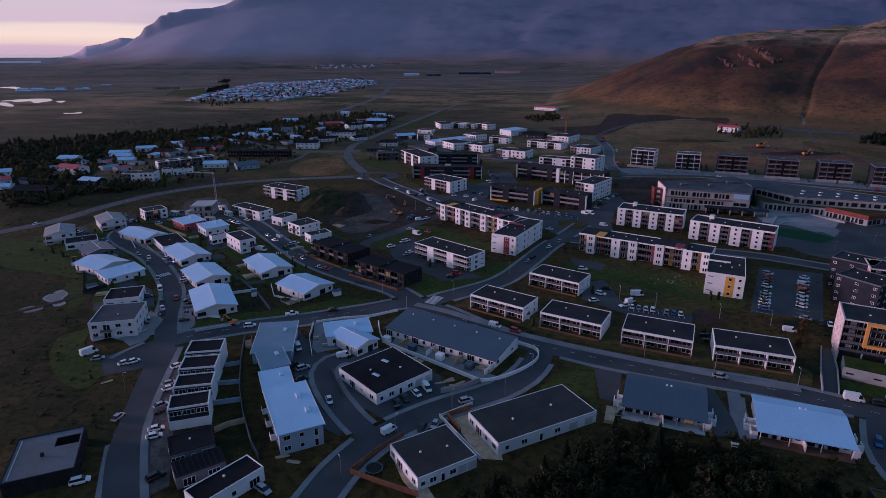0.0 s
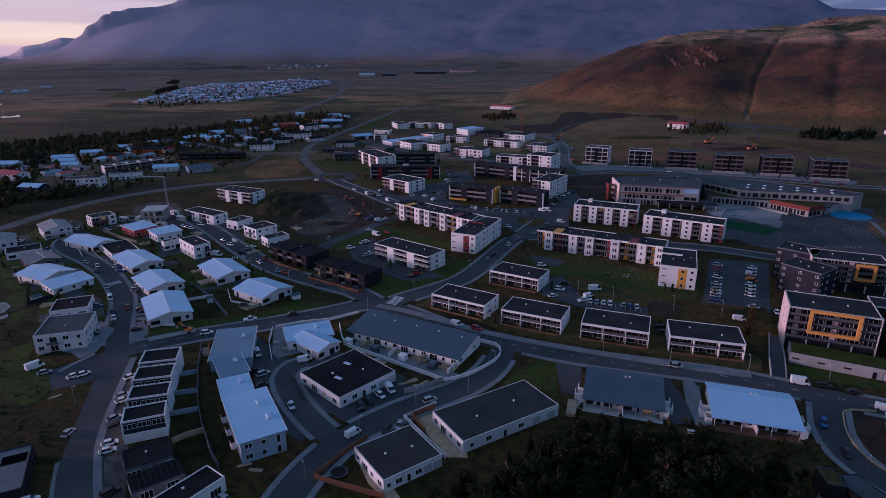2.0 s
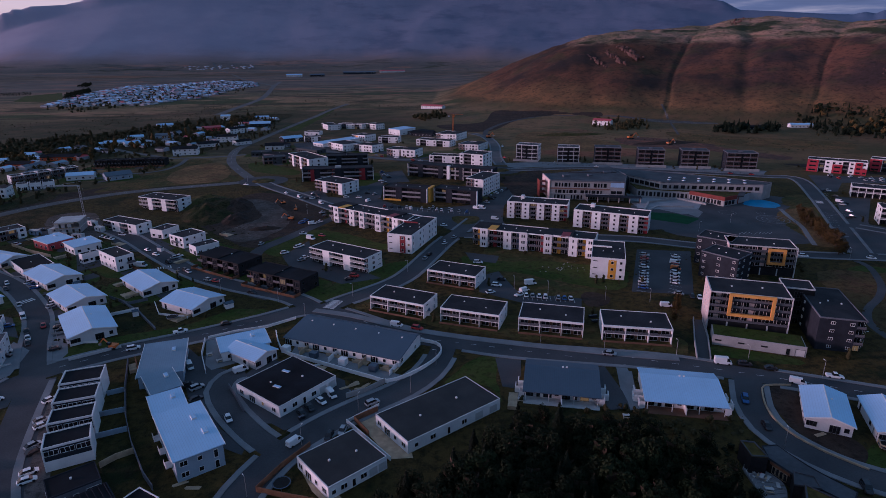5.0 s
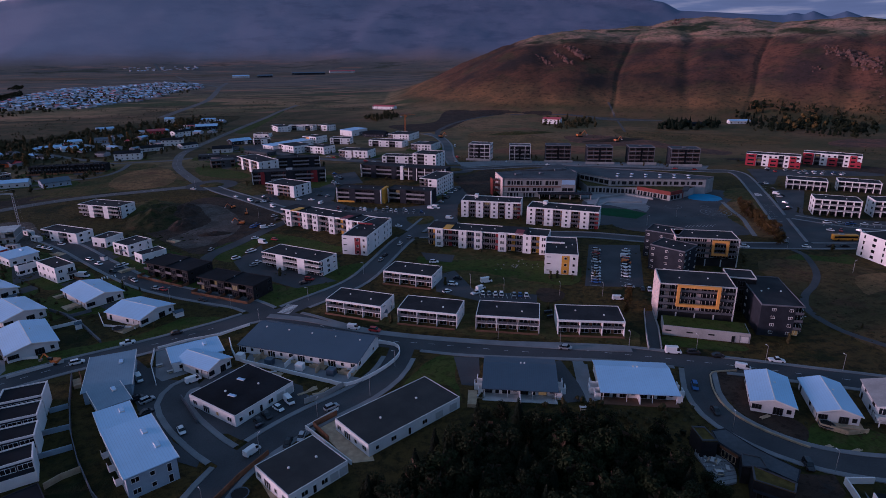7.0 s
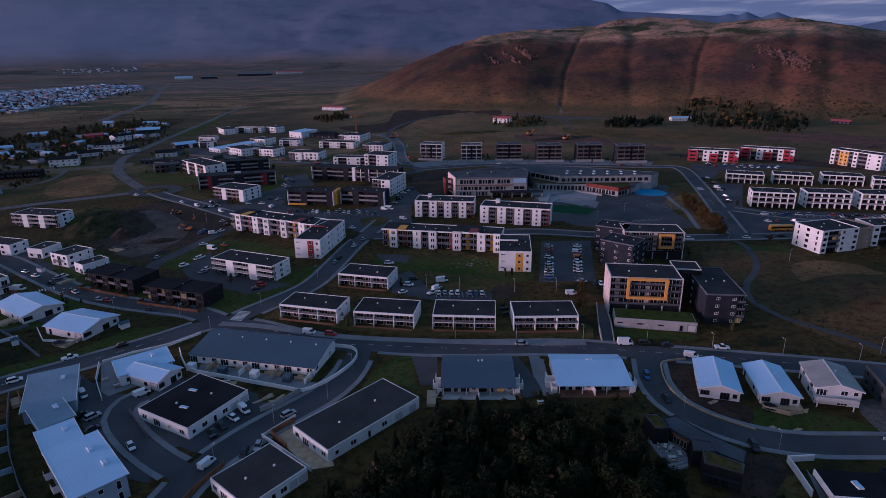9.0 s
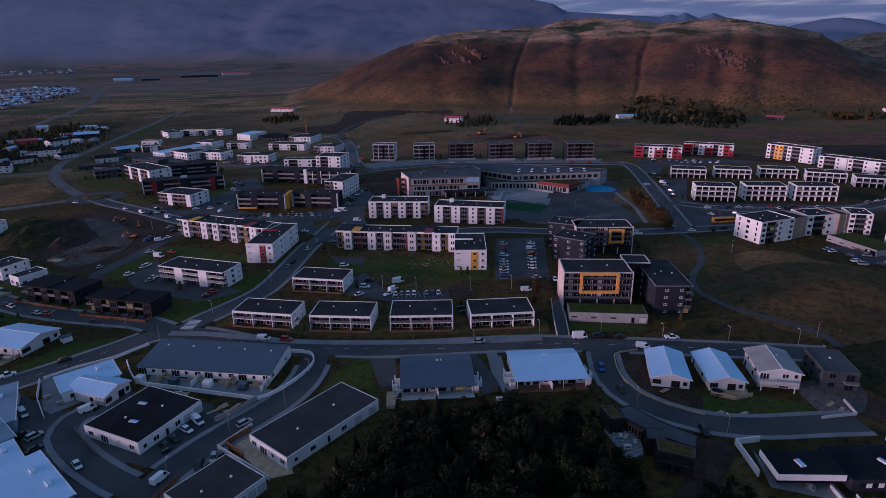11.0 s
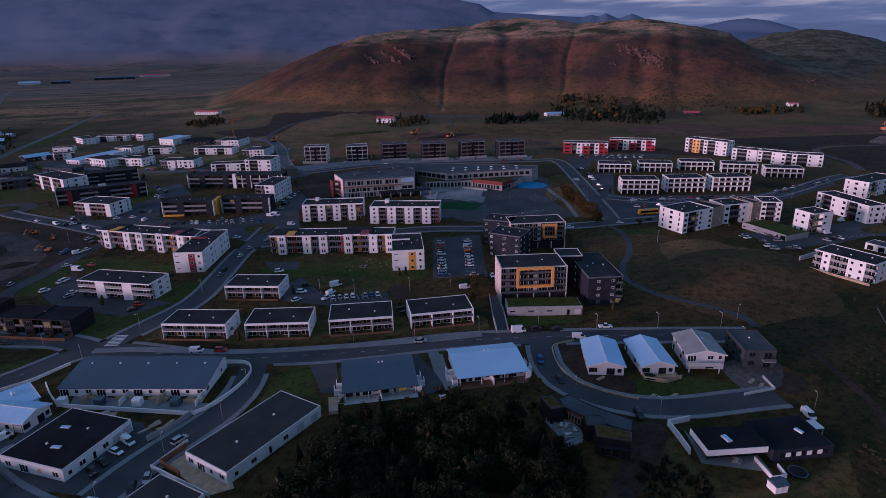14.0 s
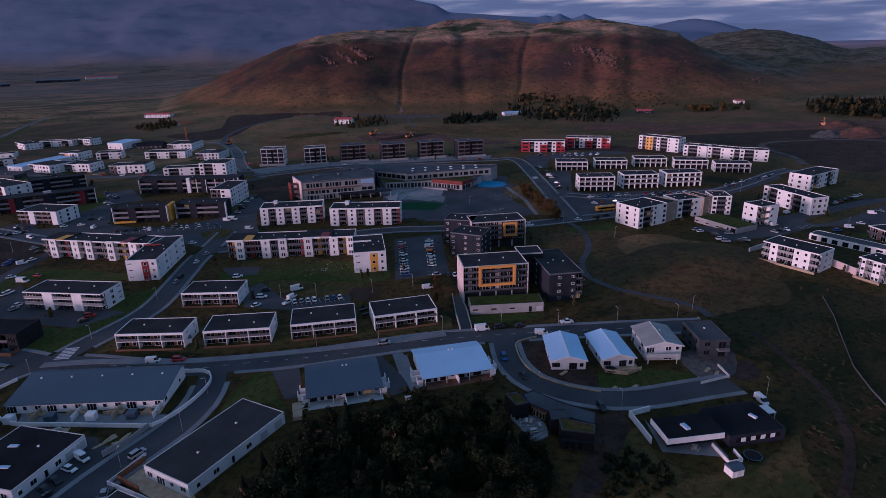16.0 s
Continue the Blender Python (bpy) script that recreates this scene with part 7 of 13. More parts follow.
patch("dry_meadow", [(-148.6, 484.9), (-135.8, 551.7), (-110.9, 561.7), (-88.4, 492.7), (-64.9, 460.5), (-99.1, 451.3), (-145.0, 442.5), (-165.2, 438.2)], DRYGRASS, "dry yellow grass")
patch("lawn", [(-93.0, 187.1), (-75.3, 195.2), (-53.8, 200.7), (-40.6, 210.4), (-28.0, 206.5), (-38.7, 199.2), (-61.9, 191.8), (-79.9, 185.3), (-90.3, 182.7)], LAWN, "dark green lawn along the street")
patch("lawn", [(12.2, 245.7), (33.6, 251.7), (30.3, 242.8), (10.7, 223.4), (-5.3, 212.1), (-13.2, 213.2), (-2.1, 229.7)], LAWN, "dark green lawn along the street")
patch("lawn", [(-5.9, 309.0), (23.7, 276.8), (20.9, 269.7), (4.6, 285.2), (-14.7, 296.2), (-25.9, 269.7), (-36.8, 280.5), (-35.6, 295.2), (-22.8, 305.7)], LAWN, "lawn in front of flats")
patch("lawn", [(70.6, 261.2), (84.6, 261.2), (95.8, 247.2), (107.3, 223.4), (94.6, 193.2), (77.6, 200.7), (65.0, 226.5), (61.0, 239.9)], DRYGRASS, "dry lawn of a courtyard")
patch("lawn", [(27.1, 142.8), (33.6, 151.9), (41.1, 157.9), (46.5, 156.2), (42.6, 144.3), (41.1, 132.0), (38.7, 141.4)], LAWN, "lawn at the street corner")
patch("lawn", [(115.1, 91.0), (124.7, 97.0), (134.1, 91.8), (143.2, 79.2), (139.6, 75.9), (125.5, 81.6), (118.7, 85.7)], LAWN, "garden lawn behind houses")
patch("soil", [(115.4, 123.0), (124.3, 124.5), (117.4, 108.8), (121.1, 97.7), (114.3, 90.9), (110.1, 98.5), (110.3, 110.1)], SOIL, "bare garden soil")
patch("soil", [(175.9, 82.1), (208.3, 87.2), (233.7, 87.0), (245.7, 67.4), (220.4, 47.6), (160.4, 34.3), (142.4, 37.2), (154.4, 50.9), (165.3, 67.9)], SOIL, "bare earth and puddled tracks")
patch("lawn", [(108.1, 73.9), (105.9, 67.3), (103.8, 61.3), (111.5, 50.9), (134.3, 48.5), (154.4, 50.9), (147.5, 44.1), (117.7, 37.3), (84.4, 58.5)], DRYGRASS, "rough garden grass")
patch("lawn", [(3.4, 200.7), (11.9, 200.7), (33.9, 179.6), (57.4, 167.6), (82.0, 157.5), (101.8, 144.3), (109.2, 156.9), (89.1, 169.5), (60.4, 184.9), (37.3, 200.7), (17.1, 214.4)], DRYGRASS, "verge between street and flats")
patch("lawn", [(113.2, 146.5), (117.4, 149.4), (132.2, 140.8), (137.4, 136.5), (134.6, 133.3), (114.3, 143.5)], LAWN, "lawn below the orange framed flats")
patch("parking_lot", [(141.5, 245.0), (164.7, 236.7), (135.4, 189.0), (113.3, 196.8)], ASPHALT, "asphalt parking area", rounded=False)
patch("parking_lot", [(57.7, 225.2), (67.8, 229.7), (69.1, 204.4), (91.0, 194.2), (86.1, 183.1), (67.0, 195.2), (54.0, 208.7)], ASPHALT, "asphalt parking area", rounded=False)
patch("parking_lot", [(-26.4, 269.7), (-14.5, 292.1), (-12.7, 271.4), (17.1, 231.7), (0.2, 228.4), (-21.9, 253.2)], ASPHALT, "asphalt parking area", rounded=False)
patch("parking_lot", [(27.1, 364.0), (57.1, 342.7), (88.5, 347.5), (107.4, 374.0), (90.7, 297.7), (63.7, 294.7), (29.2, 335.0)], ASPHALT, "asphalt parking area", rounded=False)
patch("parking_lot", [(319.7, 317.2), (339.0, 309.0), (286.2, 258.9), (301.5, 235.4), (364.2, 207.1), (442.7, 205.7), (427.4, 192.6), (343.9, 189.3), (270.0, 205.9), (241.4, 214.1), (263.3, 248.1)], ASPHALT, "asphalt parking area", rounded=False)
patch("parking_lot", [(275.5, 163.2), (294.8, 152.6), (355.8, 140.5), (425.7, 129.4), (363.5, 99.9), (321.3, 125.4), (297.9, 128.2), (267.8, 137.5)], ASPHALT, "asphalt parking area", rounded=False)
patch("school_yard", [(192.7, 337.1), (244.8, 317.8), (303.4, 314.0), (249.0, 244.1), (183.2, 258.5), (173.7, 271.3), (162.0, 281.8)], ASPHALT, "dark asphalt school yard")
patch("parking_lot", [(-110.5, 159.6), (-97.4, 173.0), (-92.8, 165.7), (-91.0, 156.2), (-104.7, 149.7)], ASPHALT, "asphalt parking area", rounded=False)
patch("parking_lot", [(-20.0, 134.5), (-1.3, 151.0), (1.8, 143.7), (-9.6, 133.8), (-16.5, 130.7)], ASPHALT, "asphalt parking area", rounded=False)
patch("parking_lot", [(-52.4, 186.2), (-40.7, 167.6), (-32.8, 163.9), (-35.0, 156.9), (-33.5, 144.3), (-41.0, 145.7), (-47.0, 160.3)], ASPHALT, "asphalt parking area", rounded=False)
patch("driveway", [(-77.6, 108.7), (-83.8, 123.5), (-81.6, 124.0), (-70.0, 101.6), (-74.5, 101.6)], PAVING, "pale concrete driveway", rounded=False)
patch("driveway", [(-63.8, 101.6), (-74.7, 125.8), (-80.5, 150.3), (-81.8, 160.3), (-60.2, 105.4)], GRAVEL, "gravel beside the terraced houses", rounded=False)
patch("driveway", [(-88.5, 175.5), (-104.2, 203.3), (-98.6, 214.4), (-87.2, 186.2)], PAVING, "pale concrete driveway", rounded=False)
patch("driveway", [(79.3, 141.5), (83.4, 140.1), (76.3, 122.7), (72.0, 122.7)], PAVING, "pale concrete driveway", rounded=False)
patch("terrace", [(1.6, 131.2), (6.9, 133.8), (13.8, 119.1), (14.0, 113.9), (8.8, 114.5)], PALETIMBER, "timber terrace between villas", rounded=False)
patch("sports_pitch", [(181.1, 308.2), (196.6, 300.8), (203.1, 287.8), (190.3, 279.1), (172.7, 295.6)], PITCH, "small green sports pitch", rounded=False, z=0.05)
patch("forecourt", [(194.1, 358.0), (193.7, 340.0), (217.2, 319.5), (213.7, 300.0), (199.4, 298.5), (190.9, 315.3), (182.5, 322.5), (184.0, 334.0)], PAVING, "pale stepped concrete forecourt of the school", rounded=False, z=0.03)
patch("lawn", [(250.7, 278.7), (277.4, 277.3), (250.6, 240.6), (242.6, 230.4), (227.0, 235.3), (236.6, 257.8)], DRYGRASS, "dry grass mound by the playground")
patch("lawn", [(238.9, 196.0), (247.4, 197.3), (244.1, 189.0), (231.7, 186.1), (214.1, 196.8), (225.9, 204.0)], LAWN, "lawn")
patch("scrub_ground", [(-486.8, 597.6), (-424.3, 665.3), (-374.1, 704.9), (-320.3, 737.7), (-277.4, 799.4), (-197.9, 931.2), (-126.6, 998.0), (-59.4, 980.2), (-76.6, 856.3), (-103.1, 749.3), (-129.2, 597.6), (-188.0, 621.4), (-204.2, 597.6), (-258.7, 551.7), (-292.8, 506.3), (-266.1, 434.0), (-247.5, 375.7), (-291.7, 346.1)], SCRUB, "dark rough scrub and tall grass")
patch("scrub_ground", [(-227.1, 285.2), (-205.3, 278.6), (-159.7, 239.9), (-127.0, 193.2), (-122.9, 171.5), (-101.5, 144.3), (-89.5, 144.3), (-84.2, 128.2), (-82.7, 119.1), (-105.6, 122.4), (-117.3, 121.3), (-240.8, 280.5)], SCRUB, "rough scrub and tall grass")
patch("scrub_ground", [(209.6, 102.6), (241.0, 92.3), (234.1, 58.1), (137.6, 26.9), (123.4, 37.6), (154.0, 57.8), (172.8, 75.0)], SCRUB, "rough scrub on disturbed ground")
patch("scrub_ground", [(-249.5, 325.4), (-236.4, 351.7), (-220.0, 387.1), (-198.0, 444.7), (-184.3, 421.8), (-196.5, 402.9), (-213.5, 367.8), (-226.5, 330.3), (-238.0, 309.0)], SCRUB, "dark scrub along the bypass")
patch("driveway", [(72.1, 143.7), (76.8, 144.8), (75.6, 130.7), (73.9, 122.4), (67.2, 123.1), (69.9, 133.2)], ASPHALT, "dark gravel drive between two houses", rounded=False)
patch("driveway", [(80.2, 144.3), (83.6, 144.3), (79.9, 130.7), (76.8, 121.7), (73.3, 121.7), (76.2, 130.7)], PAVING, "pale paved path beside a house", rounded=False)
patch("driveway", [(45.8, 156.2), (53.3, 153.5), (50.3, 144.3), (46.5, 138.0), (43.3, 139.7)], ASPHALT, "dark drive beside a house", rounded=False)
patch("terrace", [(-12.7, 117.0), (-11.2, 119.1), (-4.9, 107.9), (-1.7, 101.6), (-4.7, 100.3), (-9.1, 107.2)], PALETIMBER, "timber terrace round a villa", rounded=False)
patch("driveway", [(122.7, 168.6), (125.0, 167.8), (117.5, 153.0), (109.9, 141.0), (106.5, 142.1), (113.5, 154.4)], ASPHALT, "dark garage ramp between concrete walls", rounded=False)
patch("terrace", [(113.8, 74.8), (106.4, 64.3), (116.8, 54.0), (120.1, 59.8), (110.0, 65.6)], PAVING, "paved terrace of a villa", rounded=False)
patch("driveway", [(104.6, 83.1), (112.1, 80.5), (109.4, 75.2), (92.6, 67.4), (78.8, 62.7), (75.1, 65.4), (94.1, 76.1)], SOIL, "dark gravel yard beside a timber house", rounded=False)
patch("soil", [(157.4, 77.2), (163.3, 73.5), (157.4, 67.9), (151.1, 69.0), (151.0, 73.2)], SOIL, "bare earth heap beside a building plot")
patch("gravel_yard", [(153.7, 88.8), (166.0, 82.1), (153.2, 73.1), (142.9, 76.4), (146.8, 86.2)], GRAVEL, "trodden earth of a building plot")
patch("quarry_floor", [(553.8, 364.4), (640.8, 323.7), (725.4, 278.0), (731.1, 234.7), (620.0, 190.0), (515.0, 160.2), (488.1, 173.7), (494.8, 204.9), (537.4, 269.3), (538.3, 331.0)], SOIL, "dark brown earth of a quarry with tracks")
patch("soil", [(604.0, 437.1), (662.9, 394.3), (743.5, 352.8), (803.0, 309.5), (826.1, 267.4), (785.4, 253.4), (739.7, 283.8), (656.5, 332.0), (557.3, 392.0)], REDSOIL, "rust brown banks above the quarry")
patch("soil", [(77.6, 236.4), (84.1, 238.5), (87.5, 233.0), (80.0, 229.1)], SOIL, "bare patch in a courtyard lawn")
patch("terrace", [(-17.3, 170.7), (-9.5, 165.0), (0.7, 156.9), (10.8, 148.8), (16.6, 151.0), (7.9, 157.5), (-4.4, 167.6), (-15.9, 176.3)], PAVING, "pale paved terraces before a row of bungalows", rounded=False)
patch("earthworks", [(140.1, 775.9), (206.9, 799.8), (259.2, 928.5), (301.1, 909.4), (346.1, 886.9), (401.0, 843.5), (390.1, 822.1), (335.5, 862.0), (263.3, 811.9), (193.5, 704.1), (151.6, 713.0)], SOIL, "dark bare earth of roadworks")
patch("soil", [(92.6, 198.2), (98.1, 199.1), (102.1, 193.1), (97.3, 186.4), (90.3, 187.3)], SOIL, "bare earth beside flats")
patch("pond_rim", [(-155.9, 209.3), (-155.7, 215.5), (-153.0, 218.5), (-148.2, 213.2), (-148.1, 209.8), (-143.9, 204.4), (-146.1, 201.7), (-150.1, 205.4)], CONCRETE, "pale stone rim of a pond")
patch("pond", [(-155.1, 209.8), (-154.5, 214.1), (-152.1, 216.4), (-149.1, 213.2), (-149.2, 209.8), (-145.6, 205.4), (-147.1, 203.3), (-150.2, 206.5)], WATER, "small kidney shaped pond")
patch("driveway", [(-110.2, 175.5), (-107.4, 181.8), (-103.5, 186.7), (-98.6, 176.3), (-103.0, 173.0)], PAVING, "pale paved yard of a house", rounded=False)
patch("pond", [(-157.8, 198.7), (-155.6, 202.3), (-149.7, 200.7), (-150.4, 197.7), (-153.6, 196.2)], WATER, "shallow puddle")
patch("lawn", [(-153.6, 219.1), (-157.3, 231.7), (-153.5, 234.4), (-139.8, 211.5), (-139.1, 200.7), (-142.1, 202.3), (-147.9, 213.2)], LAWN, "lawn beside the pond")
patch("far_field", [(-652, 1407), (-718, 1610), (-684, 1736), (-600, 1520), (-562, 1425), (-595, 1398)], LAWN, "far green field", rounded=False)
patch("pond", [(-1302, 1777), (-1290, 1791), (-1278, 1806), (-1178, 1696), (-1140, 1622), (-1217, 1709), (-1272, 1736)], WATER, "lagoon in the plain")
patch("pond", [(-906, 1227), (-910, 1262), (-892, 1299), (-851, 1299), (-810, 1241), (-803, 1181), (-844, 1227), (-856, 1205), (-882, 1227)], WATER, "lagoon in the plain")
patch("pond", [(-872, 1165), (-871, 1195), (-803, 1121), (-794, 1098), (-830, 1125)], WATER, "lagoon in the plain")
patch("pond", [(-783, 1214), (-790, 1241), (-776, 1234), (-759, 1194)], WATER, "small pool in the plain")
patch("pond", [(-611, 960), (-617, 976), (-605, 974), (-604, 994), (-589, 971), (-594, 960)], WATER, "small pool in the plain")
patch("meadow", [(201.8, 200.6), (232.6, 190.5), (244.4, 168.3), (253.7, 152.4), (258.3, 132.1), (244.4, 114.3), (224.4, 90.9), (193.6, 89.7), (180.2, 104.9), (175.7, 125.8), (175.7, 148.0), (182.6, 163.7)], MOOR, "brown autumn meadow with paths")
patch("meadow", [(426.5, 171.5), (473.5, 173.1), (440.6, 137.0), (417.7, 126.7), (397.8, 139.7), (396.0, 154.8)], DRYGRASS, "grass slope beside the flats")
patch("lawn", [(333.2, 134.9), (355.3, 131.5), (414.5, 125.6), (399.5, 120.4), (340.9, 122.8), (327.7, 128.2)], DRYGRASS, "dry verge between car parks")
patch("parking_lot", [(5.3, 394.4), (22.9, 424.5), (36.5, 462.9), (55.0, 470.4), (55.2, 424.6), (35.6, 423.8), (29.0, 372.6), (43.9, 346.1), (73.0, 335.4), (93.6, 345.7), (114.6, 394.2), (126.7, 389.7), (120.3, 363.9), (103.6, 342.0), (90.5, 301.4), (80.0, 296.9), (70.1, 289.1), (62.6, 289.7), (55.1, 305.8), (40.9, 325.6), (25.2, 344.5), (11.3, 358.0)], ASPHALT, "asphalt parking area", rounded=False)
patch("soil", [(123.7, 425.1), (140.8, 432.9), (165.7, 448.9), (144.8, 382.9), (127.4, 361.3), (118.5, 364.6), (120.2, 396.1)], SOIL, "bare earth beside the school")
patch("forecourt", [(147.3, 484.2), (178.7, 484.2), (234.4, 462.6), (299.6, 431.2), (339.3, 404.3), (326.9, 392.4), (284.5, 416.9), (225.7, 445.2), (170.2, 460.9), (142.5, 460.5)], PAVING, "pale paved forecourt of tower blocks", rounded=False)
patch("forecourt", [(204.4, 370.7), (212.9, 365.5), (211.0, 339.2), (217.7, 316.0), (221.6, 308.0), (204.0, 290.5), (202.9, 299.6), (197.4, 323.5), (191.4, 346.5)], PAVING, "pale concrete school forecourt", rounded=False)
patch("school_yard", [(206.6, 331.9), (235.8, 330.0), (271.8, 335.4), (287.4, 320.0), (282.0, 295.5), (242.0, 240.8), (208.0, 239.6), (176.4, 258.7), (172.4, 278.0), (192.4, 286.4), (210.9, 296.6)], ASPHALT, "dark asphalt school yard")
patch("lawn", [(256.3, 286.0), (279.2, 305.0), (291.2, 300.6), (260.7, 252.3), (241.8, 229.6), (232.6, 230.7), (236.1, 248.8), (241.2, 265.9)], DRYGRASS, "dry slope beside the school yard")
patch("lawn", [(289.3, 325.0), (304.2, 327.2), (293.0, 305.1), (278.5, 300.1), (273.0, 307.3)], DRYGRASS, "dry slope beside the school yard")
patch("lawn", [(56.8, 252.4), (66.5, 243.2), (93.2, 237.0), (113.9, 226.4), (121.9, 217.2), (110.0, 199.9), (94.8, 208.6), (75.7, 225.9), (56.3, 234.3)], LAWN, "lawn in front of coloured flats")
patch("lawn", [(66.5, 321.5), (81.0, 318.8), (75.9, 305.5), (66.4, 306.5)], DRYGRASS, "dry lawn between flats")
patch("lawn", [(18.6, 451.3), (34.4, 463.6), (33.8, 434.7), (22.4, 418.8), (17.0, 424.7)], LAWN, "lawn beside flats")
patch("lawn", [(-71.2, 534.2), (-50.1, 518.2), (-26.9, 484.5), (-32.6, 470.5), (-53.6, 483.0), (-67.7, 502.3)], LAWN, "lawn round the roundabout")
patch("lawn", [(-37.3, 447.0), (-24.8, 454.6), (-22.4, 426.0), (-8.2, 399.4), (-15.4, 402.0), (-30.3, 419.7)], DRYGRASS, "verge at the roundabout")
patch("lawn", [(-61.2, 807.7), (-36.2, 879.3), (-5.4, 1045.0), (8.0, 1039.0), (-13.8, 900.9), (-33.8, 796.3), (-45.4, 754.7)], LAWN, "lawn along the upper street")
patch("parking_lot", [(-40.6, 648.7), (-18.5, 656.6), (-2.9, 617.8), (7.9, 576.9), (50.7, 533.9), (50.2, 553.6), (23.9, 584.8), (45.2, 583.7), (54.1, 565.8), (65.1, 528.3), (91.2, 530.9), (67.4, 509.2), (21.7, 545.2), (-12.5, 584.9), (-36.8, 623.5)], ASPHALT, "asphalt parking area", rounded=False)
patch("parking_lot", [(-24.3, 405.3), (-8.2, 411.5), (-4.8, 388.2), (19.3, 376.1), (24.6, 356.0), (12.6, 351.9), (-5.0, 372.7)], ASPHALT, "asphalt parking area", rounded=False)
patch("driveway", [(59.4, 257.6), (73.7, 249.0), (69.5, 239.7), (59.2, 245.8)], ASPHALT, "sunken garage ramp", rounded=False)
patch("lawn", [(-5.9, 297.6), (-0.3, 300.6), (12.4, 281.5), (20.3, 253.1), (16.0, 246.9), (3.7, 267.0)], LAWN, "lawn beside the coloured flats")
patch("soil", [(313.6, 607.4), (348.0, 603.9), (367.3, 575.2), (388.3, 547.0), (370.7, 526.5), (337.2, 549.0), (301.7, 577.4)], REDSOIL, "rusty bare earth of a new track")
patch("soil", [(545.8, 478.3), (595.1, 486.9), (632.8, 452.2), (625.8, 423.8), (551.2, 437.0), (527.4, 454.8)], REDSOIL, "rusty bare earth of a new track")
patch("meadow", [(218.0, 668.5), (262.9, 672.9), (289.5, 587.1), (281.8, 545.0), (252.7, 524.2), (219.3, 545.3), (192.4, 580.8)], TAWNY, "tawny field before the hill")
patch("far_field", [(393.5, 642.6), (431.0, 603.0), (483.6, 558.8), (526.9, 520.0), (487.3, 479.6), (424.2, 513.9), (373.7, 562.6)], MEADOW, "olive green field below the hill")
patch("farm_track", [(426.0, 800.7), (445.6, 776.2), (465.4, 746.9), (505.7, 716.5), (497.1, 704.2), (452.7, 726.1), (430.3, 757.3), (423.3, 795.4)], GRAVEL, "gravel farm track below the hill")
patch("driveway", [(-48.2, 175.1), (-43.5, 175.5), (-39.4, 161.3), (-33.0, 158.5), (-31.7, 151.2), (-36.2, 145.4), (-32.6, 134.7), (-25.2, 125.8), (-25.8, 122.8), (-31.5, 127.1), (-35.9, 137.2), (-38.0, 145.0), (-43.8, 151.6), (-47.4, 164.6)], ASPHALT, "dark asphalt yard between linked houses", rounded=False)
patch("driveway", [(-31.7, 157.5), (-24.6, 169.8), (-12.5, 162.9), (-0.7, 151.8), (-0.5, 145.2), (-7.3, 139.2), (-15.8, 133.6), (-21.4, 134.6), (-27.5, 144.0)], ASPHALT, "dark asphalt round a flat roofed house", rounded=False)
patch("driveway", [(-45.2, 186.2), (-41.8, 189.7), (-38.5, 177.3), (-31.6, 169.4), (-40.1, 165.8), (-42.4, 169.2)], PAVING, "pale paved terrace beside a bungalow", rounded=False)
patch("driveway", [(-107.1, 175.0), (-108.3, 198.2), (-100.1, 190.3), (-98.6, 174.4), (-102.0, 170.2)], PAVING, "pale paved yard of a house", rounded=False)
patch("driveway", [(-138.8, 275.2), (-119.9, 254.8), (-120.0, 243.5), (-143.2, 269.0)], ASPHALT, "asphalt drive between houses", rounded=False)
patch("driveway", [(-120.0, 243.5), (-107.6, 235.3), (-106.0, 225.4), (-109.7, 225.7)], ASPHALT, "asphalt drive between houses", rounded=False)
patch("driveway", [(-103.0, 211.7), (-98.0, 215.6), (-89.9, 196.7), (-93.8, 193.4)], PAVING, "paved drive beside a metal roofed house", rounded=False)
patch("driveway", [(-127.8, 303.8), (-116.8, 298.9), (-105.5, 272.5), (-113.8, 266.6)], ASPHALT, "asphalt court between houses", rounded=False)
patch("driveway", [(-167.9, 343.2), (-155.8, 351.2), (-136.9, 321.6), (-156.2, 327.8)], ASPHALT, "asphalt drive between houses", rounded=False)
patch("driveway", [(-124.3, 359.4), (-97.1, 318.4), (-82.9, 300.1), (-85.8, 284.9), (-101.5, 293.7), (-119.4, 320.2)], ASPHALT, "asphalt car court before white houses", rounded=False)
patch("meadow", [(218.6, 156.5), (243.2, 157.9), (256.2, 145.2), (246.8, 125.1), (225.2, 116.8), (211.1, 127.8), (206.7, 141.9)], TAWNY, "tawny grass on a low mound")
patch("soil", [(229.0, 135.1), (238.1, 131.4), (225.7, 121.0), (214.2, 120.4), (216.3, 127.6)], REDSOIL, "rusty bare earth on a low mound")
patch("soil", [(182.6, 96.8), (208.6, 88.9), (201.2, 70.9), (171.8, 69.9), (163.8, 75.6), (169.2, 88.4)], SCRUB, "dark disturbed peat beside the last houses")
patch("parking_lot", [(290.7, 286.1), (293.8, 266.9), (283.4, 254.7), (357.1, 209.4), (348.8, 198.7), (288.4, 219.5), (263.6, 247.2)], ASPHALT, "asphalt parking area", rounded=False)
patch("parking_lot", [(358.1, 383.1), (380.8, 373.0), (450.0, 342.7), (433.8, 328.8), (360.2, 353.7), (334.0, 329.9), (323.8, 331.7)], ASPHALT, "asphalt parking area", rounded=False)
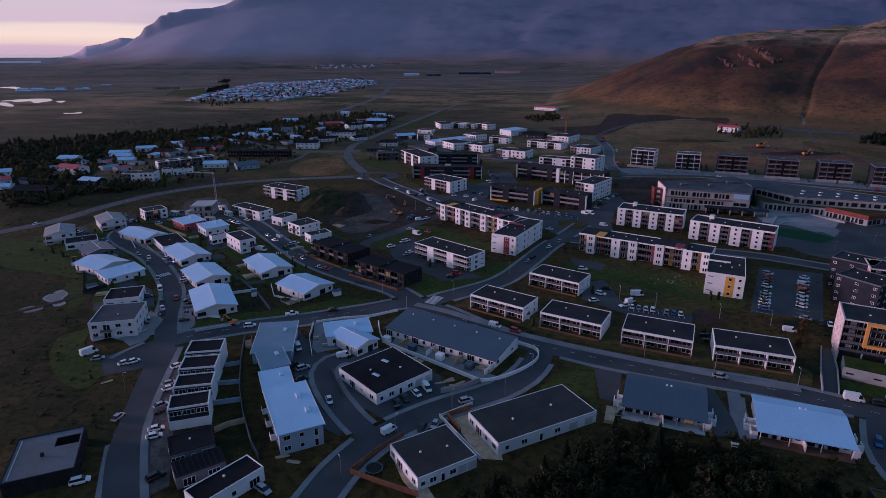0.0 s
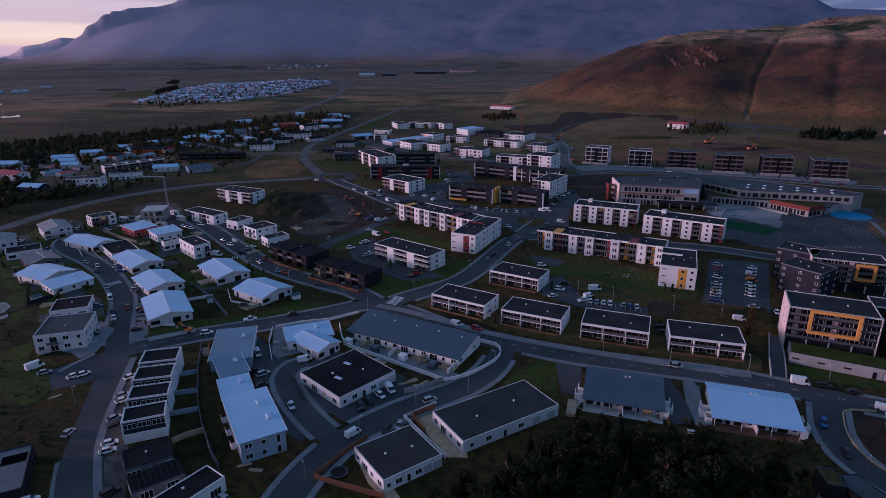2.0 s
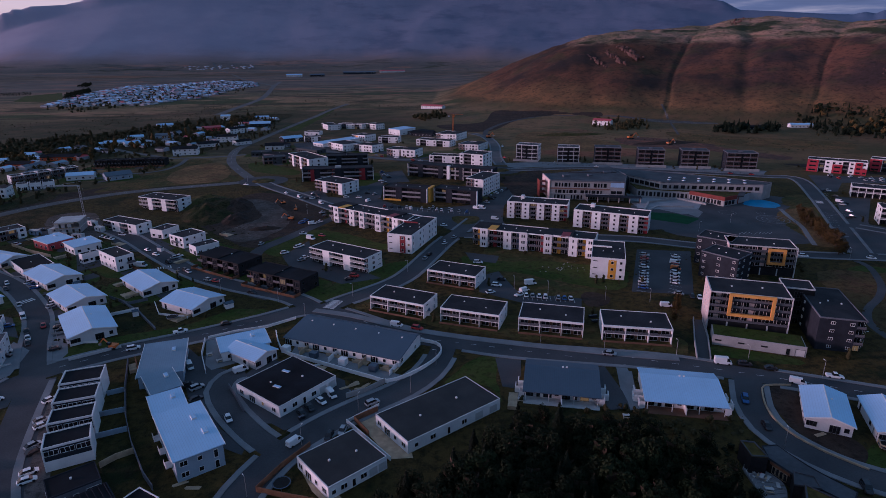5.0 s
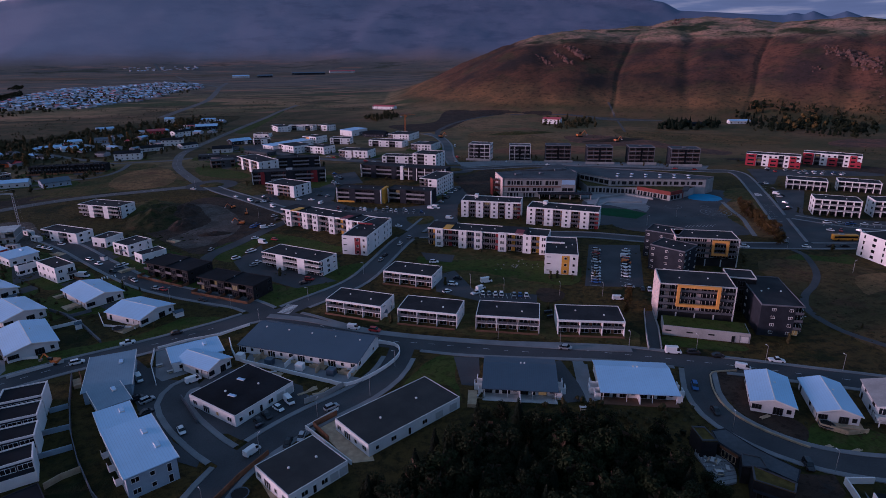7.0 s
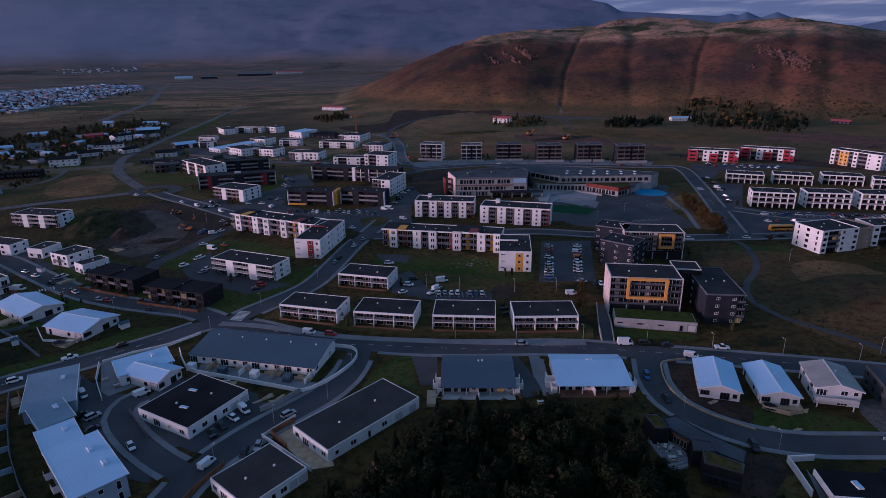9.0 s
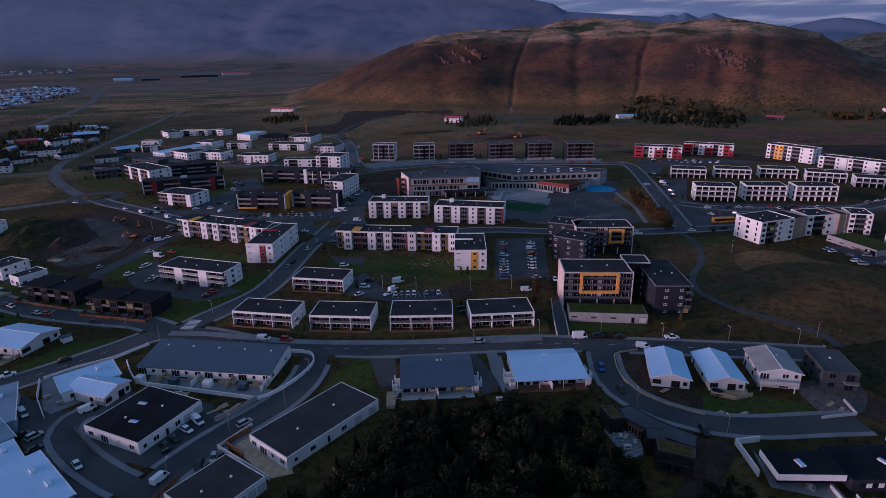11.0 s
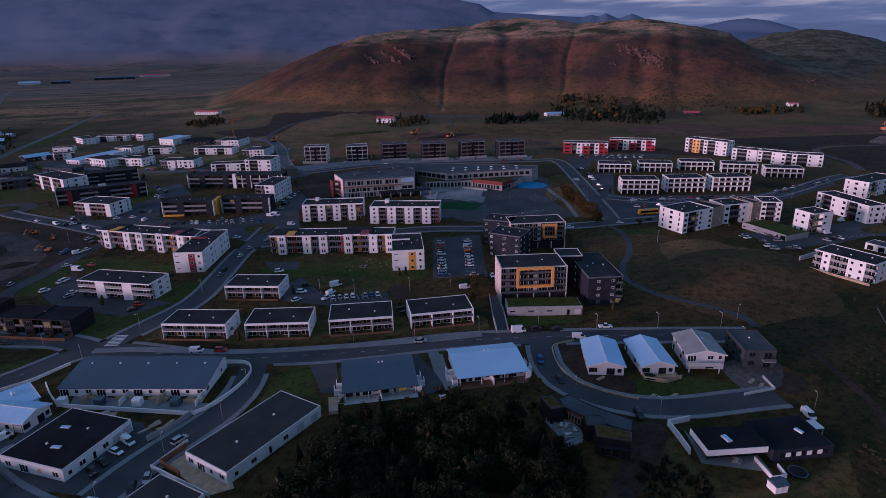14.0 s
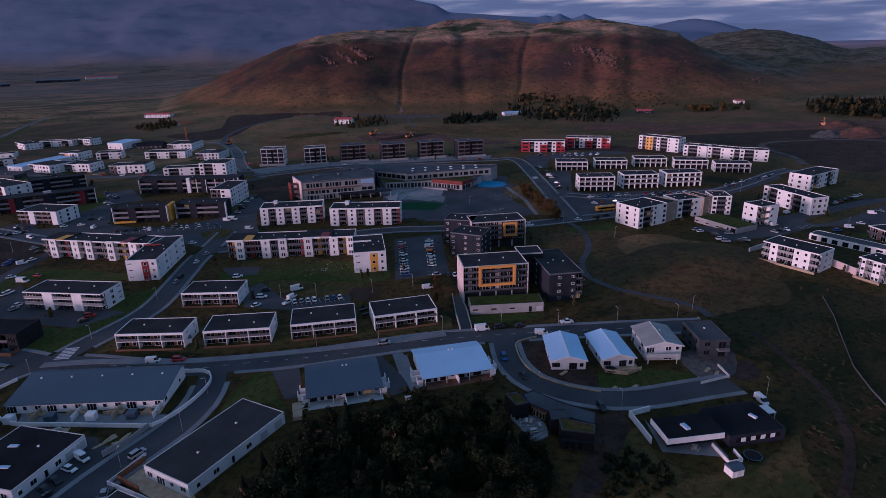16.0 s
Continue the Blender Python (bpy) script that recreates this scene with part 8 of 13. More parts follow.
strip("footpath", spline([(229.5, 209.3), (228.7, 201.7), (215.7, 183.3), (202.7, 171.8), (190.8, 164.6), (181.6, 155.7), (177.5, 146.6), (176.6, 135.8), (179.7, 126.2), (184.1, 114.5), (185.5, 105.0), (181.8, 97.7)]), (-1.4, 1.4), -0.2, 0.1, ASPHALT, "narrow asphalt footpath across the meadow", "footpath")
patch("soil", [(373.1, 428.2), (410.5, 412.4), (449.7, 375.4), (473.0, 334.8), (507.6, 293.6), (472.0, 277.3), (448.5, 322.8), (406.6, 378.8)], SOIL, "strip of dark earth behind the flats")
patch("soil", [(296.9, 573.7), (342.7, 578.5), (370.8, 551.1), (391.1, 494.8), (406.4, 457.6), (383.0, 448.2), (355.0, 506.7), (315.5, 533.3)], REDSOIL, "strip of rust brown earth beside the towers")
patch("meadow", [(227.4, 173.8), (244.6, 171.8), (253.0, 161.3), (247.2, 149.7), (227.4, 146.8), (213.6, 157.9)], TAWNY, "tawny grass on the crest of the meadow")
patch("soil", [(-229.8, 371.0), (-228.0, 407.0), (-206.5, 422.2), (-170.6, 447.6), (-142.1, 460.5), (-140.0, 444.0), (-172.0, 420.0), (-199.0, 389.0), (-210.0, 366.0), (-220.0, 356.0)], SOIL, "bank of dark bare earth above the bypass", z=-0.08)
patch("dry_meadow", [(-128.0, 482.8), (-122.4, 524.9), (-99.5, 541.2), (-82.3, 493.1), (-85.7, 459.0), (-112.7, 453.9)], TAWNY, "tawny dry grass beside the roundabout")
patch("lawn", [(-226.5, 285.2), (-206.5, 280.5), (-181.4, 262.9), (-155.6, 233.0), (-179.5, 239.9), (-199.1, 247.2)], LAWN, "green bank beside the pond")
patch("lawn", [(-129.1, 175.5), (-121.4, 181.8), (-117.3, 171.5), (-101.9, 155.2), (-103.1, 144.3), (-119.1, 156.9)], LAWN, "green slope below the lane")
patch("driveway", [(-102.5, 211.5), (-95.2, 209.8), (-93.1, 200.7), (-97.3, 199.2)], ASPHALT, "asphalt drive beside a gabled house", rounded=False, z=0.01)
patch("driveway", [(-117.8, 243.5), (-108.9, 239.9), (-103.5, 226.5), (-108.5, 223.4)], ASPHALT, "asphalt drive beside a gabled house", rounded=False, z=0.01)
patch("driveway", [(-144.4, 267.1), (-132.2, 261.2), (-122.0, 247.2), (-127.8, 248.7)], ASPHALT, "asphalt drive beside a gabled house", rounded=False, z=0.01)
patch("driveway", [(-131.7, 226.5), (-118.1, 219.1), (-107.9, 200.7), (-121.1, 208.7)], ASPHALT, "asphalt drive of a flat roofed house", rounded=False, z=0.01)
patch("driveway", [(-205.4, 305.7), (-198.8, 311.3), (-176.4, 285.2), (-183.6, 285.2)], ASPHALT, "asphalt drive between houses", rounded=False, z=0.01)
patch("driveway", [(-191.0, 329.1), (-182.7, 335.4), (-170.1, 313.6), (-177.3, 309.0)], ASPHALT, "asphalt court between houses", rounded=False, z=0.01)
patch("play_area", [(250.8, 314.4), (263.1, 322.7), (270.9, 315.8), (269.9, 305.6), (261.4, 300.8), (251.4, 306.4)], POOL, "blue rubber play surface in the school yard")
patch("forecourt", [(198.8, 351.7), (218.4, 342.4), (226.4, 320.6), (216.3, 308.5), (188.3, 312.9), (181.1, 319.0)], PALEPAVING, "pale concrete steps before the school", rounded=False)
patch("lawn", [(259.1, 292.6), (279.8, 297.0), (273.8, 279.9), (258.0, 254.0), (244.3, 231.4), (229.2, 233.7), (246.0, 264.0), (245.4, 277.1)], TAWNY, "golden dry slope beside the school yard")
strip("footpath", spline([(263.5, 297.7), (255.0, 280.0), (247.7, 262.6), (238.0, 247.0), (229.2, 232.7)]), (-1.2, 1.2), -0.2, 0.13, PAVING, "paved path down the slope", "footpath")
ring(242.4, 277.8, 8.2, 8.8, 0.12, YARDLINE, "yard_ring", "pale ring in the school yard")
ring(242.4, 277.8, 5.6, 6.1, 0.12, YARDLINE, "yard_ring", "pale ring in the school yard")
ring(242.4, 277.8, 3.0, 3.5, 0.12, YARDLINE, "yard_ring", "pale ring in the school yard")
ring(227.2, 296.6, 4.6, 4.9, 0.12, YARDLINE, "yard_ring", "pale ring in the school yard")
ring(245.3, 291.5, 2.0, 2.4, 0.12, YARDLINE, "yard_ring", "pale ring in the school yard")


# Vehicles, trees, lamps, walls
PAINTS = {"white": mat("white_paint", (0.75, 0.75, 0.76), 0.3, 0.5, 0.03), "silver": mat("silver_paint", (0.4, 0.41, 0.43), 0.3, 0.5, 0.05, metal=0.4),
          "black": mat("black_paint", (0.02, 0.02, 0.024), 0.25, 0.5, 0.1), "red": mat("red_paint", (0.35, 0.03, 0.03), 0.3, 0.5, 0.08),
          "blue": mat("blue_paint", (0.04, 0.1, 0.28), 0.3, 0.5, 0.08), "yellow": mat("yellow_paint", (0.6, 0.3, 0.03), 0.45, 0.5, 0.08),
          "orange": mat("orange_paint", (0.55, 0.16, 0.03), 0.5, 0.5, 0.1)}
SHAPES = {"car": (3.9, 1.65, 0.8, 1.36, -1.75, -1.05, 0.5, 1.12), "suv": (4.2, 1.72, 0.95, 1.58, -2.0, -1.7, 0.45, 1.12),
          "van": (4.4, 1.75, 1.05, 1.85, -2.15, -2.1, 1.05, 1.7), "pickup": (4.7, 1.75, 0.92, 1.6, -0.8, -0.55, 0.5, 1.08), "camper": (5.0, 1.9, 1.1, 2.3, -2.45, -2.4, 1.4, 2.05)}
WHEEL = []


def wheel_mesh():
    if not WHEEL:
        bm = bmesh.new()
        bmesh.ops.create_cone(bm, cap_ends=True, segments=14, radius1=0.3, radius2=0.3, depth=0.22)
        bmesh.ops.rotate(bm, verts=bm.verts, matrix=Matrix.Rotation(radians(90), 3, "X"))
        WHEEL.append(to_mesh("wheel", bm, RUBBER))
    return WHEEL[0]


CARS = {}


def car_template(kind, colour, far=False):
    L, W, zb, zt, x0, x1, x2, x3 = SHAPES[kind]
    paint = PAINTS[colour]
    name = {"car": "car", "suv": "car", "van": "van", "pickup": "pickup_truck", "camper": "camper_van"}[kind]
    ob = thing(name, 0, 0, 0, "%s %s parked on the asphalt" % (colour, {"car": "hatchback car", "suv": "off-road car", "van": "panel van", "pickup": "pickup truck", "camper": "camper van"}[kind]), name.replace("_", " "))
    bm = bmesh.new()
    h = L / 2
    w = W / 2
    rings = []
    for x, zz, ww, z0 in ((-h, zb - 0.1, w * 0.88, 0.38), (-h + 0.25, zb, w, 0.28), (0, zb, w, 0.25), (h - 0.7, zb - 0.08, w, 0.26), (h - 0.1, zb - 0.25, w * 0.9, 0.33), (h, zb - 0.4, w * 0.8, 0.42)):
        rings.append([(x, -ww, z0), (x, ww, z0), (x, ww * 0.98, zz * 0.8), (x, ww * 0.9, zz), (x, -ww * 0.9, zz), (x, -ww * 0.98, zz * 0.8)])
    loft(bm, rings)
    rings = []
    for x, z in ((x1 + 0.05, zt - 0.05), (x1 + 0.3, zt), (x2 - 0.1, zt), (x2, zt - 0.04)):
        rings.append([(x, -w * 0.74, z - 0.1), (x, w * 0.74, z - 0.1), (x, w * 0.68, z), (x, -w * 0.68, z)])
    loft(bm, rings)
    bmesh.ops.recalc_face_normals(bm, faces=bm.faces)
    part("body", bm, paint, ob)
    bm = bmesh.new()
    if kind in ("van", "camper"):
        loft(bm, [[(x, -w * 0.9, zb - 0.02), (x, w * 0.9, zb - 0.02), (x, w * 0.86, zt - 0.1), (x, -w * 0.86, zt - 0.1)] for x in (x0, x2 - 0.5)])
        bmesh.ops.recalc_face_normals(bm, faces=bm.faces)
        part("load_body", bm, paint, ob)
        bm = bmesh.new()
        rings = [[(x2 - 0.49, -w * 0.9, zb - 0.02), (x2 - 0.49, w * 0.9, zb - 0.02), (x2 - 0.49, w * 0.84, zt - 0.12), (x2 - 0.49, -w * 0.84, zt - 0.12)],
                 [(x3, -w * 0.86, zb - 0.02), (x3, w * 0.86, zb - 0.02), (x2, w * 0.74, zt - 0.12), (x2, -w * 0.74, zt - 0.12)]]
    else:
        rings = [[(x0, -w * 0.86, zb - 0.02), (x0, w * 0.86, zb - 0.02), (x1, w * 0.74, zt - 0.06), (x1, -w * 0.74, zt - 0.06)],
                 [(x3, -w * 0.88, zb - 0.02), (x3, w * 0.88, zb - 0.02), (x2, w * 0.74, zt - 0.06), (x2, -w * 0.74, zt - 0.06)]]
    loft(bm, rings)
    bmesh.ops.recalc_face_normals(bm, faces=bm.faces)
    part("glasshouse", bm, GLASS, ob)
    if far:
        boxpart("underbody", ob, RUBBER, (-h * 0.82, h * 0.82, -w + 0.04, w - 0.04, 0.0, 0.4))
        return ob
    for sx in (-h * 0.62, h * 0.62):
        for sy in (-w + 0.1, w - 0.1):
            piece("wheel", wheel_mesh(), ob, sx, sy, 0.3)
    return ob


def car(x, y, turn, kind="car", colour="white", z=0.12):
    far = math.hypot(x, y) > 260
    key = (kind, colour, far)
    if key not in CARS:
        ob = car_template(kind, colour, far)
        ob.matrix_basis = pose(x, y, z, 0, 0, turn)
        CARS[key] = ob
        return ob
    return copy_thing(CARS[key], pose(x, y, z, 0, 0, turn))


def bus(x, y, turn):
    ob = thing("bus", x, y, turn, "yellow city bus with a dark window band standing at the stop", "bus", z=0.12)
    bm = bmesh.new()
    rings = [[(px, -w, 0.3), (px, w, 0.3), (px, w, 2.75), (px, w * 0.9, 2.95), (px, -w * 0.9, 2.95), (px, -w, 2.75)] for px, w in ((-5.9, 1.2), (-5.7, 1.27), (5.7, 1.27), (5.9, 1.18))]
    loft(bm, rings)
    part("body", bm, PAINTS["yellow"], ob)
    for s in (-1, 1):
        a, b = sorted((s * 1.26, s * 1.3))
        boxpart("window_band", ob, GLASS, (-5.4, 5.5, a, b, 1.35, 2.35))
    boxpart("windscreen", ob, GLASS, (5.88, 5.95, -1.05, 1.05, 1.1, 2.6))
    boxpart("roof_unit", ob, STEEL, (-3, -0.5, -0.7, 0.7, 2.95, 3.2))
    for px in (-3.4, 3.2):
        for py in (-1.15, 1.15):
            piece("wheel", wheel_mesh(), ob, px, py, 0.45).scale = (1.5, 1.3, 1.5)


def digger(x, y, turn, z=0.0, scale=1.0):
    ob = thing("excavator", x, y, turn, "orange tracked excavator with a bent arm on bare soil", "excavator", z=z)
    for s in (-1, 1):
        boxpart("track", ob, RUBBER, (-1.9, 1.9, s * 1.25 - 0.3, s * 1.25 + 0.3, 0, 0.8))
    boxpart("chassis", ob, STEEL, (-1, 1, -0.95, 0.95, 0.4, 0.95))
    boxpart("house", ob, PAINTS["orange"], (-2.1, 0.9, -1.2, 1.2, 0.95, 2.0))
    boxpart("cab", ob, GLASS, (0.0, 1.5, 0.2, 1.2, 2.0, 3.0))
    for (a, b, c, d) in ((0.9, 1.6, 3.6, 4.2), (3.6, 4.2, 5.6, 1.8)):
        bm = bmesh.new()
        loft(bm, [[(a, -0.25, b - 0.25), (a, 0.25, b - 0.25), (a, 0.25, b + 0.25), (a, -0.25, b + 0.25)], [(c, -0.2, d - 0.2), (c, 0.2, d - 0.2), (c, 0.2, d + 0.2), (c, -0.2, d + 0.2)]])
        part("arm", bm, PAINTS["orange"], ob)
    boxpart("bucket", ob, STEEL, (5.0, 6.0, -0.5, 0.5, 1.0, 1.8))
    ob.scale = (scale,) * 3


LAMP = []


def street_lamp(x, y, turn, h=5.4):
    if not LAMP:
        ob = thing("street_lamp", x, y, turn, "slim grey steel street lamp, unlit, beside the road", "street lamp", "street lamps")
        bm = bmesh.new()
        bmesh.ops.create_cone(bm, cap_ends=True, segments=8, radius1=0.08, radius2=0.05, depth=h)
        for v in bm.verts:
            v.co.z += h / 2
        part("pole", bm, STEEL, ob)
        bm = bmesh.new()
        box(bm, -0.04, 0.75, -0.04, 0.04, h - 0.02, h + 0.07)
        part("arm", bm, STEEL, ob)
        bm = bmesh.new()
        box(bm, 0.6, 1.05, -0.1, 0.1, h + 0.07, h + 0.15)
        part("lamp_head", bm, WHITE, ob)
        LAMP.append(ob)
        return ob
    return copy_thing(LAMP[0], pose(x, y, 0, 0, 0, turn))


def wall_line(name, pts, height, material, label, category, thick=0.2, smooth_line=False, z=0.0):
    line = spline(pts, 2.0) if smooth_line else np.array(pts, float)
    d = np.gradient(line, axis=0)
    d /= np.linalg.norm(d, axis=1)[:, None] + 1e-9
    nn = np.stack([-d[:, 1], d[:, 0]], 1) * thick / 2
    bm = bmesh.new()
    loft(bm, [[(p[0] + n[0], p[1] + n[1], z - 0.1), (p[0] - n[0], p[1] - n[1], z - 0.1), (p[0] - n[0], p[1] - n[1], z + height), (p[0] + n[0], p[1] + n[1], z + height)] for p, n in zip(line, nn)])
    bmesh.ops.recalc_face_normals(bm, faces=bm.faces)
    return tagged(new(name, to_mesh(name, bm, material)), label, category)


def crown_clump(bm, c, r, rng, n):
    for _ in range(n):
        d = Vector((rng.gauss(0, 1), rng.gauss(0, 1), rng.gauss(0, 1)))
        d.normalize()
        p = c + d * r * rng.uniform(0.55, 1.05)
        a = Vector((rng.gauss(0, 1), rng.gauss(0, 1), rng.gauss(0, 0.7))).normalized() * rng.uniform(0.1, 0.24)
        b = d.cross(a).normalized() * rng.uniform(0.08, 0.2)
        bm.faces.new([bm.verts.new(q) for q in (p - a, p + b, p + a * 0.9, p - b * 0.8)])


def tree_meshes(kind, seed):
    rng = random.Random(seed)
    trunk, crown = bmesh.new(), bmesh.new()
    if kind == "spruce":
        h = 1.0
        bmesh.ops.create_cone(trunk, cap_ends=True, segments=7, radius1=0.02, radius2=0.004, depth=h)
        for v in trunk.verts:
            v.co.z += h / 2
        levels = 22
        for k in range(levels):
            z = 0.06 + 0.92 * k / levels
            rad = 0.23 * (1 - z) ** 0.85 * rng.uniform(0.82, 1.12) + 0.012
            m = max(5, int(11 * (1 - z) + 4))
            for j in range(m):
                a = math.tau * (j + rng.random() * 0.8) / m
                rr = rad * rng.uniform(0.6, 1.15)
                dirv = Vector((math.cos(a), math.sin(a), 0))
                side = Vector((-dirv.y, dirv.x, 0))
                zz = z + rng.uniform(-0.015, 0.015)
                p0 = Vector((0, 0, zz + 0.02))
                tip = dirv * rr + Vector((0, 0, zz - 0.28 * rr))
                mid = dirv * rr * 0.55 + Vector((0, 0, zz - 0.04 * rr))
                w = rr * 0.26 + 0.008
                vs = [crown.verts.new(q) for q in (p0, mid + side * w, tip, mid - side * w, mid + Vector((0, 0, 0.02)))]
                crown.faces.new((vs[0], vs[4], vs[1]))
                crown.faces.new((vs[1], vs[4], vs[2]))
                crown.faces.new((vs[2], vs[4], vs[3]))
                crown.faces.new((vs[3], vs[4], vs[0]))
                for s in (-1, 1):
                    q = mid + side * w * s * 1.2 + Vector((0, 0, -0.03 * rr))
                    e = mid * 0.7 + tip * 0.3 + side * w * s * 2.1 - Vector((0, 0, 0.012))
                    crown.faces.new([crown.verts.new(u) for u in (mid, q, e)])
        return to_mesh("trunk", trunk, BARK), to_mesh("crown", crown, SPRUCE)
    # broad-leaved, 1 m tall model scaled later
    loft(trunk, [[(0.025 * math.cos(i * math.tau / 6) * s, 0.025 * math.sin(i * math.tau / 6) * s, z) for i in range(6)] for z, s in ((0, 1.2), (0.25, 0.9), (0.5, 0.6), (0.75, 0.2))])
    trunk.faces.ensure_lookup_table()
    for f in [f for f in trunk.faces if len(f.verts) == 4 and f.calc_center_median().z > 0.2][::2]:
        c = f.calc_center_median()
        out = Vector((c.x, c.y, 0)).normalized()
        tip = [g for g in bmesh.ops.extrude_face_region(trunk, geom=[f])["geom"] if isinstance(g, bmesh.types.BMVert)]
        end = c + out * rng.uniform(0.14, 0.22) + Vector((0, 0, rng.uniform(0.14, 0.24)))
        for v in tip:
            v.co = end + (v.co - c) * 0.25
    scale = 0.15
    for k in range(17):
        a = rng.random() * math.tau
        z = rng.uniform(0.28, 0.95)
        rad = 0.27 * math.sin(math.pi * min(1, (z - 0.1) / 0.95)) ** 0.7 * rng.uniform(0.4, 1.0)
        sub = bmesh.new()
        crown_clump(sub, Vector((0, 0, 0)), 1.0, rng, 120)
        for v in sub.verts:
            v.co = v.co * scale * rng.uniform(0.98, 1.02) + Vector((rad * math.cos(a), rad * math.sin(a), z * 0.92))
        tmp = bpy.data.meshes.new("tmp")
        sub.to_mesh(tmp)
        sub.free()
        crown.from_mesh(tmp)
        bpy.data.meshes.remove(tmp)
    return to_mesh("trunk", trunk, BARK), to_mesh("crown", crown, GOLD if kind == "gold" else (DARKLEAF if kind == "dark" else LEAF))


TREES = {}


def tree(kind, x, y, h, seed=0, z=0.0, group="wood below the villas"):
    key = (kind, seed % 4)
    if key not in TREES:
        TREES[key] = tree_meshes(kind, key[1] + 11)
    name = "spruce" if kind == "spruce" else "birch"
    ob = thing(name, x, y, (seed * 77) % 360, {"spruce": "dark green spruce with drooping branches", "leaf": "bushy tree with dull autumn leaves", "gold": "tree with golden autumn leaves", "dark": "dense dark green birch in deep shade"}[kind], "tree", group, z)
    ob.scale = (h * (0.95 + 0.12 * (seed % 3)), h * (0.95 + 0.12 * ((seed + 1) % 3)), h)
    piece("trunk", TREES[key][0], ob)
    piece("crown", TREES[key][1], ob)
    return ob


def inside(p, poly):
    c = False
    n = len(poly)
    for i in range(n):
        a, b = poly[i], poly[(i + 1) % n]
        if (a[1] > p[1]) != (b[1] > p[1]) and p[0] < (b[0] - a[0]) * (p[1] - a[1]) / (b[1] - a[1]) + a[0]:
            c = not c
    return c


def scatter(poly, n, seed):
    rng = random.Random(seed)
    xs, ys = [p[0] for p in poly], [p[1] for p in poly]
    out = []
    for _ in range(n * 60):
        p = (rng.uniform(min(xs), max(xs)), rng.uniform(min(ys), max(ys)))
        if inside(p, poly):
            out.append((p[0], p[1], rng.random(), rng.random()))
            if len(out) >= n:
                break
    return out


PHI = (1 + 5 ** 0.5) / 2
ICO = [Vector(p).normalized() for p in ((-1, PHI, 0), (1, PHI, 0), (-1, -PHI, 0), (1, -PHI, 0), (0, -1, PHI), (0, 1, PHI), (0, -1, -PHI), (0, 1, -PHI), (PHI, 0, -1), (PHI, 0, 1), (-PHI, 0, -1), (-PHI, 0, 1))]
ICO_FACES = ((0, 11, 5), (0, 5, 1), (0, 1, 7), (0, 7, 10), (0, 10, 11), (1, 5, 9), (5, 11, 4), (11, 10, 2), (10, 7, 6), (7, 1, 8), (3, 9, 4), (3, 4, 2), (3, 2, 6), (3, 6, 8), (3, 8, 9), (4, 9, 5), (2, 4, 11), (6, 2, 10), (8, 6, 7), (9, 8, 1))


def leaf_mass(verts, faces, rng, c, s, flat=1.0):
    """A ragged mass of foliage."""
    i0 = len(verts)
    for q in ICO:
        k = s * rng.uniform(0.55, 1.25)
        verts.append((c[0] + q.x * k, c[1] + q.y * k, c[2] + q.z * k * flat))
    faces.extend((i0 + a, i0 + b, i0 + d) for a, b, d in ICO_FACES)


def sprays(verts, faces, rng, n, at, s):
    """Loose sprays of leaves that break the outline; at(): where one stands."""
    for _ in range(n):
        c = at()
        i0 = len(verts)
        verts.extend((c[0] + rng.uniform(-s, s), c[1] + rng.uniform(-s, s), c[2] + rng.uniform(-s, s)) for _ in range(4))
        faces.extend(((i0, i0 + 1, i0 + 2), (i0, i0 + 2, i0 + 3), (i0, i0 + 3, i0 + 1), (i0 + 1, i0 + 3, i0 + 2)))


def foliage(verts, faces, rng, x, y, z0, h, form):
    """One tree or bush of a wood: round, tall or spruce."""
    if form == "spruce":
        n = 7
        for k in range(5):
            zb, zt, w = z0 + h * (0.06 + 0.17 * k), z0 + h * (0.36 + 0.165 * k), h * 0.27 * (1 - 0.19 * k)
            i0 = len(verts)
            t = rng.random()
            verts.append((x, y, zt))
            for j in range(2 * n):
                a, rr = math.tau * (j + t) / (2 * n), w * (rng.uniform(0.85, 1.2) if j % 2 == 0 else rng.uniform(0.5, 0.7))
                verts.append((x + rr * math.cos(a), y + rr * math.sin(a), zb + (0 if j % 2 == 0 else 0.05 * h)))
            faces.extend((i0, i0 + 1 + j, i0 + 1 + (j + 1) % (2 * n)) for j in range(2 * n))
        return
    small = h < 1.6
    tall = form == "tall"
    w = h * (0.2 if tall else (0.75 if small else 0.42))
    for k in range(2 if small else (5 if tall else 6)):
        u = (k + 0.5) / 5 if tall else rng.uniform(0.3, 0.75)
        t, rad = rng.random() * math.tau, (0.25 * w if tall else w * 0.75 * rng.random())
        size = (w * 1.1 if tall else (w * 0.6 if small else w * rng.uniform(0.5, 0.75))) * (1.0 if u < 0.7 else 0.75)
        leaf_mass(verts, faces, rng, (x + rad * math.cos(t), y + rad * math.sin(t), z0 + h * (u if not small else 0.18)), size, 0.5 if small else (1.2 if tall else 0.95))

    def at():
        u, t = rng.uniform(0.12, 1.0), rng.random() * math.tau
        rad = w * math.sin(math.pi * (0.15 + 0.8 * u)) * rng.uniform(0.8, 1.25)
        return x + rad * math.cos(t), y + rad * math.sin(t), z0 + h * u

    sprays(verts, faces, rng, 3 if small else 18, at, h * 0.1)


